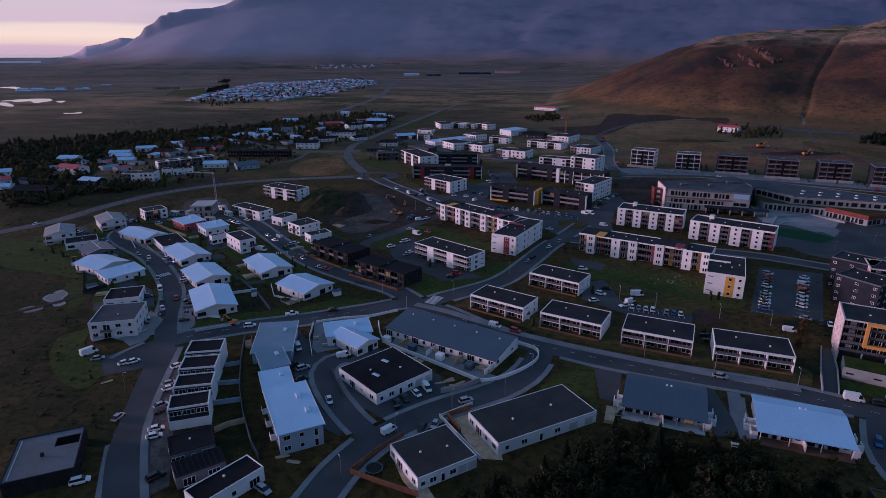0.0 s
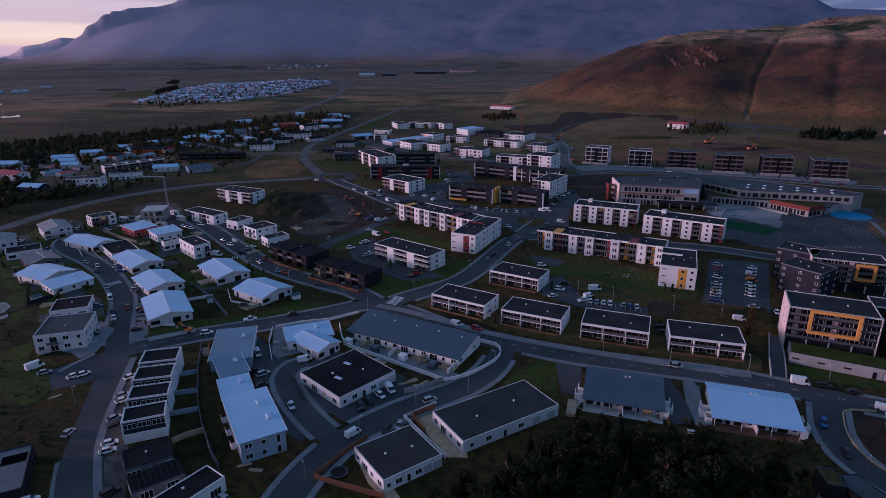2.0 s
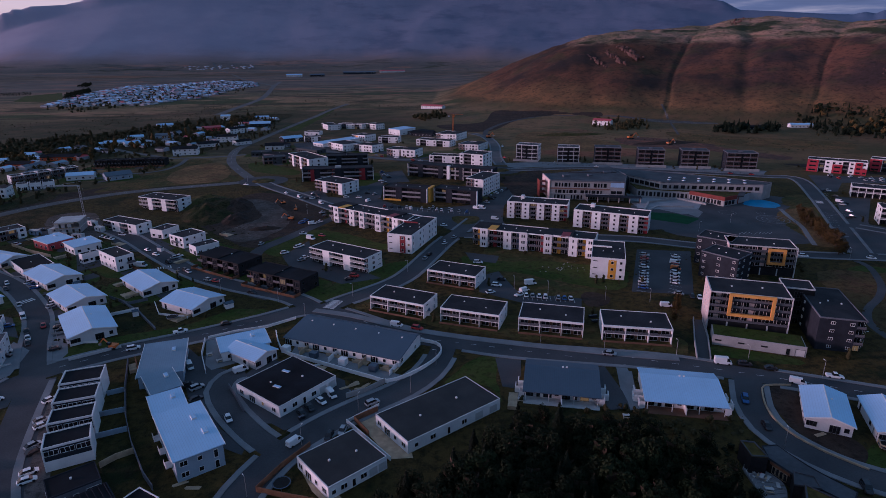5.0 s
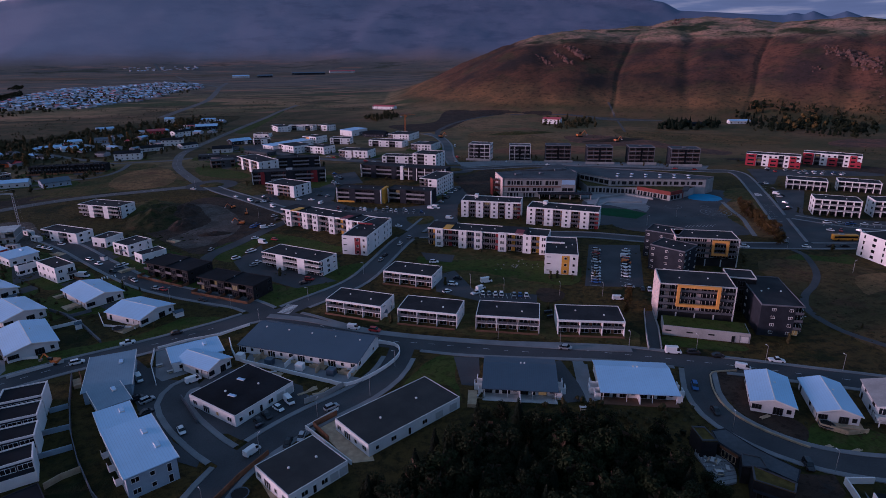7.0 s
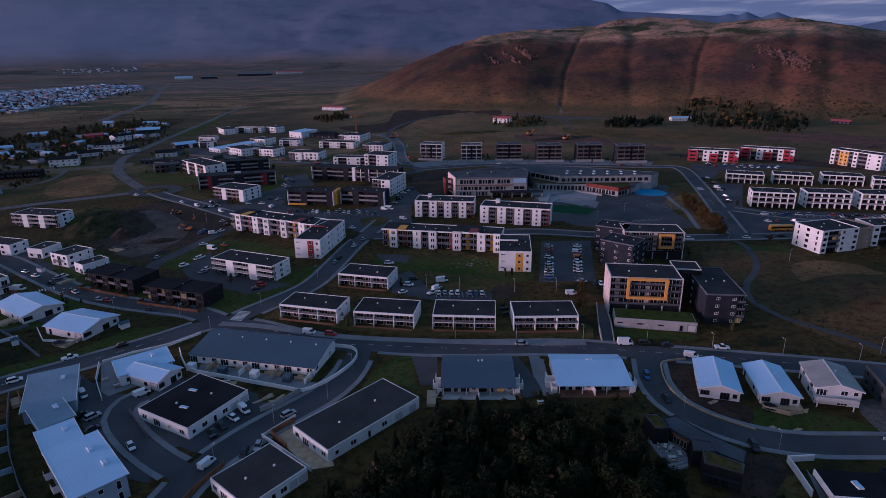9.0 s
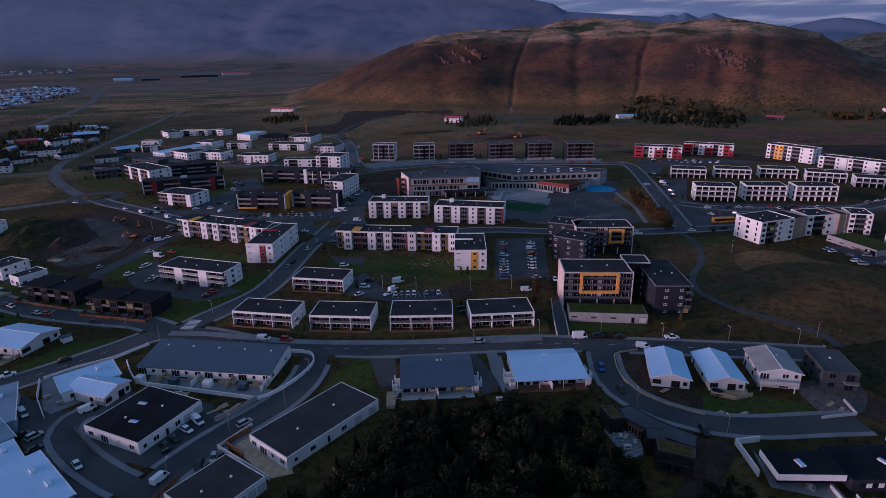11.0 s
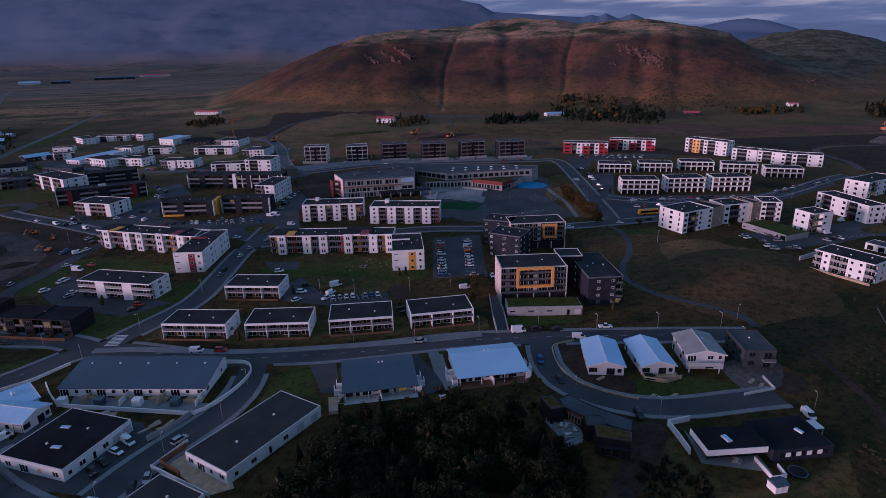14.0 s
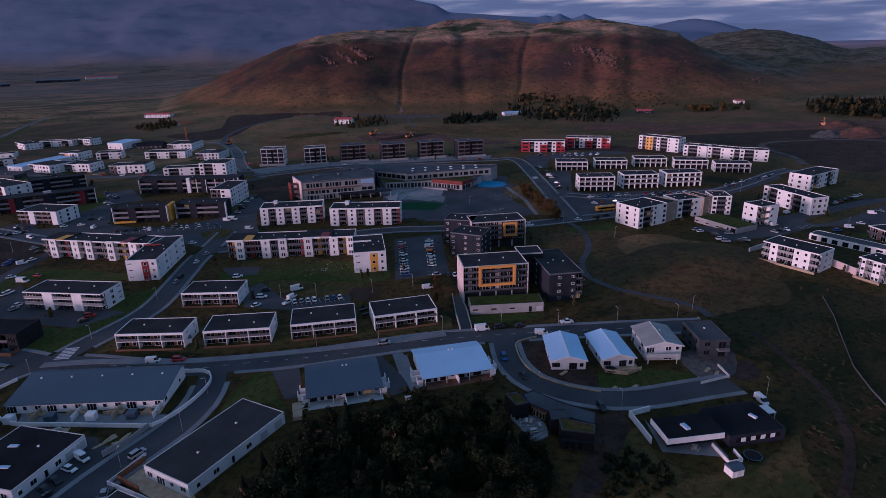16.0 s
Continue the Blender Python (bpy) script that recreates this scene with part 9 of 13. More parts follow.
def woods(poly, n, hlo, hhi, seed, material, label, clump=None):
    """A far wood or scrub: many leafy trees and bushes, joined."""
    rng = random.Random(seed)
    verts, faces = [], []
    spots = np.array([(o.matrix_basis.translation.x, o.matrix_basis.translation.y) for o in HOUSES])
    line = np.concatenate([r[1] for r in ROADS])
    half = np.concatenate([np.full(len(r[1]), r[2]) for r in ROADS])
    for x, y, a, b in scatter(poly, n, seed):
        if np.min(np.hypot(spots[:, 0] - x, spots[:, 1] - y)) < 10 or np.min(np.hypot(line[:, 0] - x, line[:, 1] - y) - half) < 2:
            continue
        if clump and noise.noise(Vector((x / clump, y / clump, seed))) + 0.4 * noise.noise(Vector((x / clump * 3, y / clump * 3, seed))) < 0.08:
            continue
        h = hlo + (hhi - hlo) * a
        form = "spruce" if (material is SPRUCE and b > 0.45) or (h > 4 and b > 0.93 and material is not GOLD) else ("tall" if b > 0.8 else "round")
        foliage(verts, faces, rng, x, y, terrain(x, y) - 0.1, h * (1.25 if form != "round" else 1.0), form)
    me = bpy.data.meshes.new("woodland")
    me.from_pydata(verts, [], faces)
    me.materials.append(material)
    tagged(new("woodland", me), label, "woodland", kind="stuff")


def rocks(cx, cy, n, spread, seed, material=None, size=(1.5, 4.0), label="reddish rock outcrop on the heath slope"):
    rng = random.Random(seed)
    verts, faces = [], []
    for _ in range(n):
        x, y = cx + rng.gauss(0, spread), cy + rng.gauss(0, spread * 0.6)
        s = rng.uniform(*size)
        z = terrain(x, y)
        i0 = len(verts)
        hgt = s * rng.uniform(0.35, 0.8)
        for k in range(6):
            a = math.tau * k / 6
            rr = s * rng.uniform(0.5, 1.1)
            verts.append((x + rr * math.cos(a), y + rr * math.sin(a), z - 1))
        for k in range(6):
            a = math.tau * k / 6
            rr = s * rng.uniform(0.15, 0.5)
            verts.append((x + rr * math.cos(a), y + rr * math.sin(a), z + hgt * rng.uniform(0.7, 1.0)))
        for k in range(6):
            j = (k + 1) % 6
            faces.append((i0 + k, i0 + j, i0 + 6 + j, i0 + 6 + k))
        faces.append(tuple(i0 + 6 + k for k in range(6)))
    me = bpy.data.meshes.new("rocks")
    me.from_pydata(verts, [], faces)
    me.materials.append(material or ROCK)
    tagged(new("rocks", me), label, "rocks", kind="stuff")


ROCK = mat("reddish_rock", (0.11, 0.064, 0.055), 0.9, 0.2, 0.3, 0.4)
FARWALL = mat("weathered_pale_render", (0.36, 0.35, 0.38), 0.85, 0.02, 0.4)
OLDROOF = {"pale": PALEROOF, "red": REDROOF, "blue": BLUEROOF, "dark": MEMBRANE}
OLDWALL = {"white": WHITE, "orange": mat("orange_render", (0.6, 0.12, 0.04), 0.8, 0.4, 0.1), "red": REDROOF, "dark": SLATE, "grey": OFFWHITE, "blue": BLUEGREY}


def old_house(x, y, r, L, D, h, roof="pale", wall="white", z=None, rise=None):
    """A house with its ridge along its length."""
    z = terrain(x, y) if z is None else z
    ob = thing("house", x, y, r, "%s house with a %s gable roof among trees" % (wall, {"pale": "pale metal", "red": "red", "blue": "blue", "dark": "dark"}[roof]), "house", "old town houses", z)
    rise = rise or D * 0.16
    bm = bmesh.new()
    prof2 = ((-D / 2, -1.0), (D / 2, -1.0), (D / 2, h), (0, h + rise), (-D / 2, h))
    loft(bm, [[(-L / 2, a, b) for a, b in prof2], [(L / 2, a, b) for a, b in prof2]])
    bmesh.ops.recalc_face_normals(bm, faces=bm.faces)
    part("wall", bm, OLDWALL[wall], ob)
    for s in (-1, 1):
        ye, ze = s * (D / 2 + 0.5), h - rise * 0.5 / (D / 2)
        bm = bmesh.new()
        loft(bm, [[(px, 0, h + rise + 0.03), (px, ye, ze + 0.03), (px, ye, ze + 0.28), (px, 0, h + rise + 0.28)] for px in (-L / 2 - 0.4, L / 2 + 0.4)])
        bmesh.ops.recalc_face_normals(bm, faces=bm.faces)
        part("roof_slope", bm, OLDROOF[roof], ob)
    st = max(1, int(round(h / 3)))
    n = max(2, int(L / 4))
    for s in range(st):
        put_windows(ob, 0, L, D, s * h / st, h / st, ("wp" * n)[:n], FRAME, lit=0.02)
        put_windows(ob, 3, L, D, s * h / st, h / st, "w", FRAME, lit=0.0)
        put_windows(ob, 1, L, D, s * h / st, h / st, "w", FRAME, lit=0.0)
    return ob


def suburb(poly, n, seed, label):
    """A far quarter of houses, too small to pick apart."""
    rng = random.Random(seed)
    bm_v, bm_f, bm_m = [], [], []
    spots = [(o.matrix_basis.translation.x, o.matrix_basis.translation.y) for o in HOUSES]
    line = np.concatenate([r[1] for r in ROADS])
    for x, y, a, b in scatter(poly, n, seed):
        if min(math.hypot(p[0] - x, p[1] - y) for p in spots) < 11.5 or np.min(np.hypot(line[:, 0] - x, line[:, 1] - y)) < 9:
            continue
        spots.append((x, y))
        L, D, h = 9 + 7 * a, 7 + 3 * b, 2.1 + 1.2 * rng.random()
        t = radians(-30 + 90 * (rng.random() > 0.5) + rng.uniform(-12, 12))
        c, s = math.cos(t), math.sin(t)
        z = terrain(x, y)
        i0 = len(bm_v)
        for px, py, pz in ((-L / 2, -D / 2, -1), (L / 2, -D / 2, -1), (L / 2, D / 2, -1), (-L / 2, D / 2, -1), (-L / 2, -D / 2, h), (L / 2, -D / 2, h), (L / 2, D / 2, h), (-L / 2, D / 2, h), (-L / 2, 0, h + 1.3), (L / 2, 0, h + 1.3)):
            bm_v.append((x + px * c - py * s, y + px * s + py * c, z + pz))
        roof = (1, 2, 3, 5, 2, 1, 1, 5, 3, 4, 1, 5)[int(rng.random() * 12)]
        for f, m in (((0, 1, 5, 4), 0), ((1, 2, 6, 9, 5), 0), ((2, 3, 7, 6), 0), ((3, 0, 4, 8, 7), 0), ((4, 5, 9, 8), roof), ((6, 7, 8, 9), roof)):
            bm_f.append(tuple(i0 + k for k in f))
            bm_m.append(m)
    me = bpy.data.meshes.new("far_houses")
    me.from_pydata(bm_v, [], bm_f)
    for m in (FARWALL, GREYMETAL, BLUEROOF, SHEENROOF, REDROOF, PALEROOF):
        me.materials.append(m)
    me.polygons.foreach_set("material_index", bm_m)
    tagged(new("far_houses", me), label, "houses", kind="stuff")


def barn(x, y, r, L, D, h):
    """A long low barn under a pale metal roof."""
    ob = thing("barn", x, y, r, "long pale barn with a metal roof in the plain", "barn", "barns of the plain", terrain(x, y))
    bm = bmesh.new()
    side = ((-D / 2, -0.5), (D / 2, -0.5), (D / 2, h), (0, h + D * 0.16), (-D / 2, h))
    loft(bm, [[(u, a, b) for a, b in side] for u in (-L / 2, L / 2)])
    bmesh.ops.recalc_face_normals(bm, faces=bm.faces)
    part("wall", bm, FARWALL, ob)
    for s in (-1, 1):
        bm = bmesh.new()
        loft(bm, [[(u, 0, h + D * 0.16 + 0.05), (u, s * (D / 2 + 0.4), h - 0.1), (u, s * (D / 2 + 0.4), h + 0.1), (u, 0, h + D * 0.16 + 0.25)] for u in (-L / 2 - 0.3, L / 2 + 0.3)])
        bmesh.ops.recalc_face_normals(bm, faces=bm.faces)
        part("roof_slope", bm, PALEROOF, ob)


def on_slope(az, el):
    """Where a line of sight over the town meets the hill."""
    rs = np.arange(880, 1500, 3.0)
    zs = ground_height(np.full_like(rs, az), rs)
    k = int(np.argmax(np.degrees(np.arctan2(zs - 90, rs)) >= el))
    return rs[k] * math.sin(radians(az)), rs[k] * math.cos(radians(az))


def crag(az0, el0, az1, el1, n, wide, seed, size=(2.0, 6.0)):
    """A band of upright rock ribs across the slope."""
    rng = random.Random(seed)
    verts, faces = [], []
    for i in range(n):
        u = rng.random()
        x, y = on_slope(az0 + (az1 - az0) * u + rng.gauss(0, wide), el0 + (el1 - el0) * u + rng.gauss(0, wide * 0.45))
        s = rng.uniform(*size) * (1 - 0.5 * abs(2 * u - 1))
        z, hgt, t = terrain(x, y), s * rng.uniform(0.35, 0.75), rng.random() * 6
        i0 = len(verts)
        for lev, k in ((-3.0, 1.0), (hgt * 0.55, 0.8), (hgt, 0.35)):
            verts.extend((x + s * k * 0.8 * rng.uniform(0.6, 1.1) * math.cos(t + math.tau * q / 6), y + s * k * 0.8 * rng.uniform(0.6, 1.1) * math.sin(t + math.tau * q / 6), z + lev * rng.uniform(0.85, 1.1)) for q in range(6))
        for lev in (0, 6):
            faces.extend((i0 + lev + q, i0 + lev + (q + 1) % 6, i0 + lev + 6 + (q + 1) % 6, i0 + lev + 6 + q) for q in range(6))
        faces.append(tuple(range(i0 + 12, i0 + 18)))
    me = bpy.data.meshes.new("crag")
    me.from_pydata(verts, [], faces)
    me.materials.append(ROCK)
    tagged(new("crag", me), "reddish band of rock ribs on the heath slope", "rocks", kind="stuff")


# Buildings
# terraced houses down the lane
terrace_house(-72.3, 159.5, 9.0, 10.0, 7.7, 5.8)
terrace_house(-70.3, 149.7, 9.6, 9.8, 7.1, 5.8)
terrace_house(-67.8, 139.9, 11.7, 9.7, 6.4, 5.8)
terrace_house(-65.2, 130.1, 17.0, 9.6, 6.5, 5.8)
low_house(-59.8, 117.0, 28.1, 9.9, 7.4, 3.4, "dark")
low_house(-55.1, 109.5, 33.2, 10.6, 6.0, 3.2, "pergola")
low_house(-46.9, 103.4, 50.3, 15.0, 6.4, 3.6, "rim")
atrium_house(-90.7, 111.6, 22.9, 13.8, 16.7, 3.6)
# linked houses with pale metal roofs
metal_house(-53.8, 169.1, 8.0, 11.7, 19.7, 4.0, 1, "grey")
metal_house(-51.1, 155.7, 27.2, 7.5, 10.2, 3.5, 1, "grey")
metal_house(-46.5, 143.0, 23.1, 7.7, 9.5, 4.2)
metal_house(-37.9, 126.8, 25.4, 10.4, 19.9, 6.0, 2)
# L-shaped pale roof house
metal_house(-31.8, 176.7, 16.4, 14.4, 9.3, 3.6)
gable_house(-28.7, 170.6, 47.0, 8.4, 13.1, 3.2, 4.4)
long_house(1.9, 172.8, -33.0, 42.2, 14.5, 2.6)
flat_villa(-16.8, 150.1, 41.5, 19.7, 19.0, 3.3)
flat_villa(23.0, 128.7, 26.9, 29.7, 14.4, 3.3)
flat_villa(-2.4, 113.5, 30.6, 15.3, 13.8, 3.3)
ridge_house(59.5, 136.0, -21.7, 20.9, 17.4, 2.8, "blue")
ridge_house(89.6, 125.1, -21.3, 21.0, 17.0, 2.8, "pale")
# white two storey flats along the street
gallery_flats(23.1, 200.2, -34.9, 22.1, 13.3, 5.3)
gallery_flats(46.5, 186.0, -29.8, 21.4, 14.0, 5.3)
gallery_flats(71.2, 174.4, -24.5, 21.6, 14.7, 5.3)
gallery_flats(96.4, 163.7, -20.4, 22.0, 14.3, 5.3)
gallery_flats(48.3, 223.7, -34.6, 21.4, 14.0, 5.3)
# coloured flats
colour_flats(20.5, 310.7, -46.0, 58.0, 12.0, 8.9)
colour_wing(37.3, 278.1, -30.4, 12.6, 34.2, 9.0)
fin_flats(2.8, 252.8, -42.3, 32.0, 12.4, 7.0)
colour_flats(93.3, 256.8, -31.5, 58.7, 12.0, 8.9)
colour_wing(115.2, 222.7, -26.1, 13.9, 24.8, 9.0)
white_flats(115.1, 311.7, -28.2, 34.1, 27.7, 9.4)
white_flats(146.4, 282.6, -35.4, 38.5, 16.3, 9.4)
# dark clad flats
dark_flats(-48.1, 259.0, -41.6, 26.9, 13.2, 5.9)
dark_flats(-23.5, 233.0, -38.1, 28.3, 11.3, 5.9)
# gabled houses
gable_house(-87.1, 203.6, 27.6, 13.9, 22.0, 3.0, 4.6)
gable_house(-100.1, 230.2, 39.4, 13.6, 18.7, 3.0, 4.6)
gable_house(-119.3, 257.4, 43.3, 13.4, 21.6, 3.0, 4.6)
gable_house(-154.6, 287.7, 57.7, 11.7, 22.9, 3.0, 4.6)
gable_house(-77.1, 241.6, 37.2, 13.7, 20.8, 3.0, 4.6)
gable_house(-55.4, 217.8, 50.7, 14.5, 17.0, 3.0, 4.6)
gable_house(-151.2, 243.3, 59.8, 13.8, 17.3, 3.0, 4.6)
gable_house(-164.6, 263.2, 43.9, 11.9, 13.7, 3.0, 4.4, "dark")
metal_house(-137.0, 232.5, 49.9, 15.1, 10.8, 3.0)
low_house(-179.6, 276.5, 31.7, 13.9, 11.3, 3.2, "rim")
gable_house(-196.5, 287.0, 30.8, 12.5, 17.0, 4.7, 6.2, "grey")
gable_house(-183.6, 311.0, 38.1, 12.5, 17.0, 4.7, 6.2, "grey")
cube_house(-168.2, 328.9, 43.8, 11.9, 10.2, 5.4)
metal_house(-139.7, 309.4, 50.3, 12.0, 12.7, 4.0, 1, "red")
metal_house(-122.9, 299.9, 42.4, 12.3, 11.3, 4.0)
low_house(-113.1, 280.4, 45.2, 7.6, 3.1, 4.6, "rim")
cube_house(-98.5, 271.6, 40.5, 7.9, 16.8, 6.5)
low_house(-135.1, 275.5, 38.3, 11.8, 20.6, 3.2, "rim")
cube_house(-111.9, 183.9, 12.5, 14.4, 15.5, 5.8, "grey")
low_house(-122.0, 206.8, 16.6, 12.2, 11.7, 3.5, "rim")
cube_house(-111.8, 331.9, -36.7, 26.2, 9.5, 5.4)
cube_house(-89.3, 317.2, -33.6, 8.6, 11.0, 4.5)
cube_house(-74.2, 299.7, -44.6, 11.5, 12.5, 5.5)
cube_house(-63.7, 284.9, -52.9, 7.3, 11.5, 4.2)
fin_flats(-104.0, 379.6, -31.7, 28.8, 13.3, 7.4)
# upper town flats
bar_flats(-20.6, 503.6, -63.1, 40.7, 17.0, 9.8, "pink")
bar_flats(12.2, 505.9, -3.5, 35.5, 13.0, 9.0, "dark")
bar_flats(3.7, 447.0, -4.4, 52.5, 13.0, 9.0, "redpanel")
bar_flats(1.7, 405.9, -44.7, 25.7, 16.8, 7.6, "pink")
bar_flats(46.9, 370.1, -29.1, 29.8, 11.3, 8.8, "dark")
bar_flats(77.5, 357.3, -33.7, 29.0, 11.1, 8.8, "dark")
bar_flats(88.9, 433.0, -35.3, 68.8, 13.0, 9.5, "dark")
cube_house(100.4, 382.4, -39.6, 13.0, 27.3, 11.0)
bar_flats(94.8, 485.2, -27.4, 26.6, 12.0, 9.0, "white")
bar_flats(117.7, 473.0, -37.1, 20.8, 20.1, 12.0, "white")
cube_house(137.9, 566.9, -38.3, 22.2, 22.4, 6.0, "grey")
bar_flats(106.7, 601.5, -35.0, 37.5, 15.8, 6.0, "white")
cube_house(66.7, 544.1, -33.3, 29.8, 16.7, 6.5)
cube_house(35.5, 579.8, -44.0, 23.9, 16.4, 6.5)
cube_house(12.8, 596.9, -60.7, 30.2, 20.8, 6.5)
metal_house(12.8, 638.7, -52.3, 16.8, 66.6, 4.0)
cube_house(35.2, 654.7, -44.0, 20.0, 17.5, 6.5, "yellow")
bar_flats(62.2, 635.4, -22.1, 21.6, 13.8, 6.0, "white")
metal_house(83.6, 702.6, -54.0, 19.9, 25.1, 6.5)
low_house(105.0, 693.1, -52.2, 20.3, 24.7, 4.0, "dark")
cube_house(132.2, 646.5, -37.1, 25.6, 27.4, 6.5)
cube_house(56.3, 757.6, -54.5, 19.1, 13.6, 6.5)
bar_flats(27.6, 770.7, -29.9, 33.7, 11.0, 6.0, "white")
cube_house(0.3, 772.2, -73.5, 32.2, 15.1, 6.0)
low_house(-20.2, 717.6, -22.3, 18.3, 11.0, 4.0, "rim")
metal_house(-40.9, 670.3, -21.9, 14.8, 12.0, 3.5)
low_house(-53.9, 628.6, -37.0, 21.6, 12.0, 3.5, "dark")
low_house(-48.6, 558.0, -33.5, 24.3, 13.0, 4.0, "dark")
# six tower blocks on the top street
tower_block(171.5, 496.1, -32.1, 19.0, 14.0, 14.0)
tower_block(200.8, 476.6, -21.8, 18.2, 14.0, 14.0)
tower_block(232.6, 467.4, -21.8, 21.5, 14.0, 14.0)
tower_block(262.1, 448.6, -21.8, 21.0, 14.0, 14.0)
tower_block(294.0, 435.8, -21.8, 21.1, 14.0, 14.0)
tower_block(322.6, 416.7, -21.7, 23.0, 14.0, 14.0)
old_house(-56.6, 613.9, 0.6, 18.2, 12.0, 4.0, "dark", "grey")
old_house(-43.3, 667.7, 26.5, 22.0, 12.0, 4.0, "pale", "dark")
cube_house(-20.1, 657.4, 7.5, 16.9, 11.0, 6.0)
cube_house(-50.3, 529.9, 12.8, 19.0, 12.0, 6.0, "slate")
cube_house(-65.8, 578.4, -1.7, 18.0, 10.0, 3.5, "slate")
cube_house(-20.4, 585.0, -47.0, 30.1, 12.0, 3.5, "slate")
old_house(106.0, 679.3, -33.0, 26.5, 14.0, 3.5, "dark", "dark")
cube_house(84.2, 716.0, -35.3, 24.0, 12.0, 4.0, "slate")
old_house(-93.9, 656.0, 39.1, 17.3, 10.0, 3.5, "dark", "grey")
# school
school()
# east side
red_flats(388.5, 389.7, -43.6, 39.2, 13.0, 9.5)
red_flats(435.5, 376.9, -49.2, 40.7, 13.0, 9.5)
bar_flats(471.6, 321.7, -83.1, 38.2, 13.0, 12.0, "yellowpanel")
bar_flats(468.0, 284.0, -75.0, 19.4, 12.0, 9.0, "white")
bar_flats(473.3, 261.7, -79.4, 24.7, 12.0, 9.0, "white")
bar_flats(480.9, 242.0, -58.4, 21.0, 12.0, 9.0, "white")
gallery_flats(343.8, 313.1, -42.1, 23.8, 13.0, 6.8)
gallery_flats(370.8, 297.5, -42.2, 24.2, 13.0, 6.8)
gallery_flats(399.6, 282.4, -42.3, 24.4, 13.0, 6.8)
gallery_flats(416.5, 257.7, -47.9, 24.4, 13.0, 6.8)
gallery_flats(426.3, 229.9, -47.3, 24.4, 13.0, 6.8)
gallery_flats(304.4, 255.5, -36.8, 23.2, 13.0, 9.4)
gallery_flats(332.0, 242.2, -32.3, 23.6, 13.0, 9.4)
gallery_flats(357.5, 227.2, -32.3, 24.0, 13.0, 9.4)
bar_flats(261.0, 186.5, -5.6, 20.7, 16.0, 10.8, "white")
bar_flats(292.4, 182.2, -18.5, 17.3, 13.0, 10.2, "white")
bar_flats(311.3, 172.8, -40.4, 10.2, 13.0, 10.5, "white")
tan_block(275.3, 184.8, 1.0, 9.3, 14.0, 10.4)
tan_block(301.3, 179.0, -8.7, 6.2, 14.0, 10.4)
podium(289.4, 155.0, -99.3, 25.5, 15.5, 2.8)
cube_house(308.0, 146.8, -13.3, 12.8, 10.9, 10.5)
bar_flats(353.4, 150.8, -110.5, 34.3, 11.3, 9.5, "white")
bar_flats(420.5, 169.9, -2.3, 35.2, 13.9, 9.5, "white")
fin_flats(259.3, 105.8, -91.0, 23.0, 13.1, 8.4, "pink")
fin_flats(266.6, 77.6, -101.7, 10.2, 12.0, 8.4, "pink")
garage_row(302.1, 101.7, -91.5, 31.8, 8.0, 3.0)
cube_house(324.7, 95.0, -115.3, 9.5, 12.0, 6.0)
# orange framed block and its neighbours
framed_block(136.9, 162.7, -27.8, 24.6, 14.5, 13.5)
slate_block(159.0, 150.9, -26.9, 13.1, 27.2, 11.0)
link_block(156.4, 163.0, -29.7, 9.6, 9.0, 13.0)
podium(130.9, 147.8, -31.1, 26.6, 9.0, 3.2)
slate_block(159.0, 204.2, -60.3, 15.4, 13.0, 11.0)
framed_block(178.1, 209.1, -26.2, 26.0, 13.0, 12.5, 0.08, 0.34, 0.2, -0.6)
slate_block(166.5, 221.0, -49.7, 14.7, 12.0, 12.5)
# new houses on the bend
gable_house(121.4, 109.7, -36.4, 10.0, 15.7, 3.0, 4.4)
gable_house(133.4, 102.2, -30.5, 9.5, 15.9, 3.0, 4.4)
gable_house(147.0, 95.4, -34.6, 10.7, 13.0, 4.8, 6.2, "grey")
cube_house(160.7, 87.4, -34.0, 9.2, 13.0, 5.6, "slate")
low_house(114.8, 63.8, -26.9, 14.3, 8.3, 3.8, "fascia")
low_house(129.0, 58.1, -24.5, 15.0, 11.7, 3.2, "band")
turf_house(95.0, 88.0)
# old town
old_house(-137.5, 597.2, 0.0, 22.2, 11.0, 6.0, "dark")
old_house(-112.0, 680.9, 0.0, 20.9, 10.0, 6.0, "dark")
old_house(-112.7, 754.6, 41.4, 23.8, 10.0, 6.0, "dark")
old_house(-126.9, 647.8, 17.8, 20.8, 11.0, 3.5, "dark", "grey")
old_house(-91.8, 825.3, 0.0, 26.5, 14.0, 4.0, "pale", "dark")
old_house(-148.0, 791.5, 18.2, 21.6, 10.0, 4.0, "red", "red")
old_house(-150.3, 919.1, -4.7, 12.3, 10.0, 6.0, "pale")
old_house(-99.7, 922.5, -2.2, 20.5, 9.0, 3.0, "pale", "grey")
old_house(-189.8, 730.8, 0.0, 17.5, 10.0, 3.5, "blue", "blue")
old_house(-207.2, 670.7, 30.2, 14.5, 10.0, 3.5, "pale")
old_house(-227.2, 681.1, 22.9, 19.2, 11.0, 3.2, "pale")
old_house(-218.6, 724.5, 21.0, 15.7, 10.0, 3.2, "pale")
old_house(-216.2, 844.1, 23.1, 19.6, 10.0, 3.2, "pale")
old_house(-164.6, 486.3, 30.4, 18.1, 13.0, 3.5, "blue", "blue")
old_house(-192.1, 491.0, 8.3, 18.6, 10.0, 3.6, "pale", "grey")
old_house(-297.2, 464.9, -19.8, 21.6, 12.0, 5.0, "red", "white")
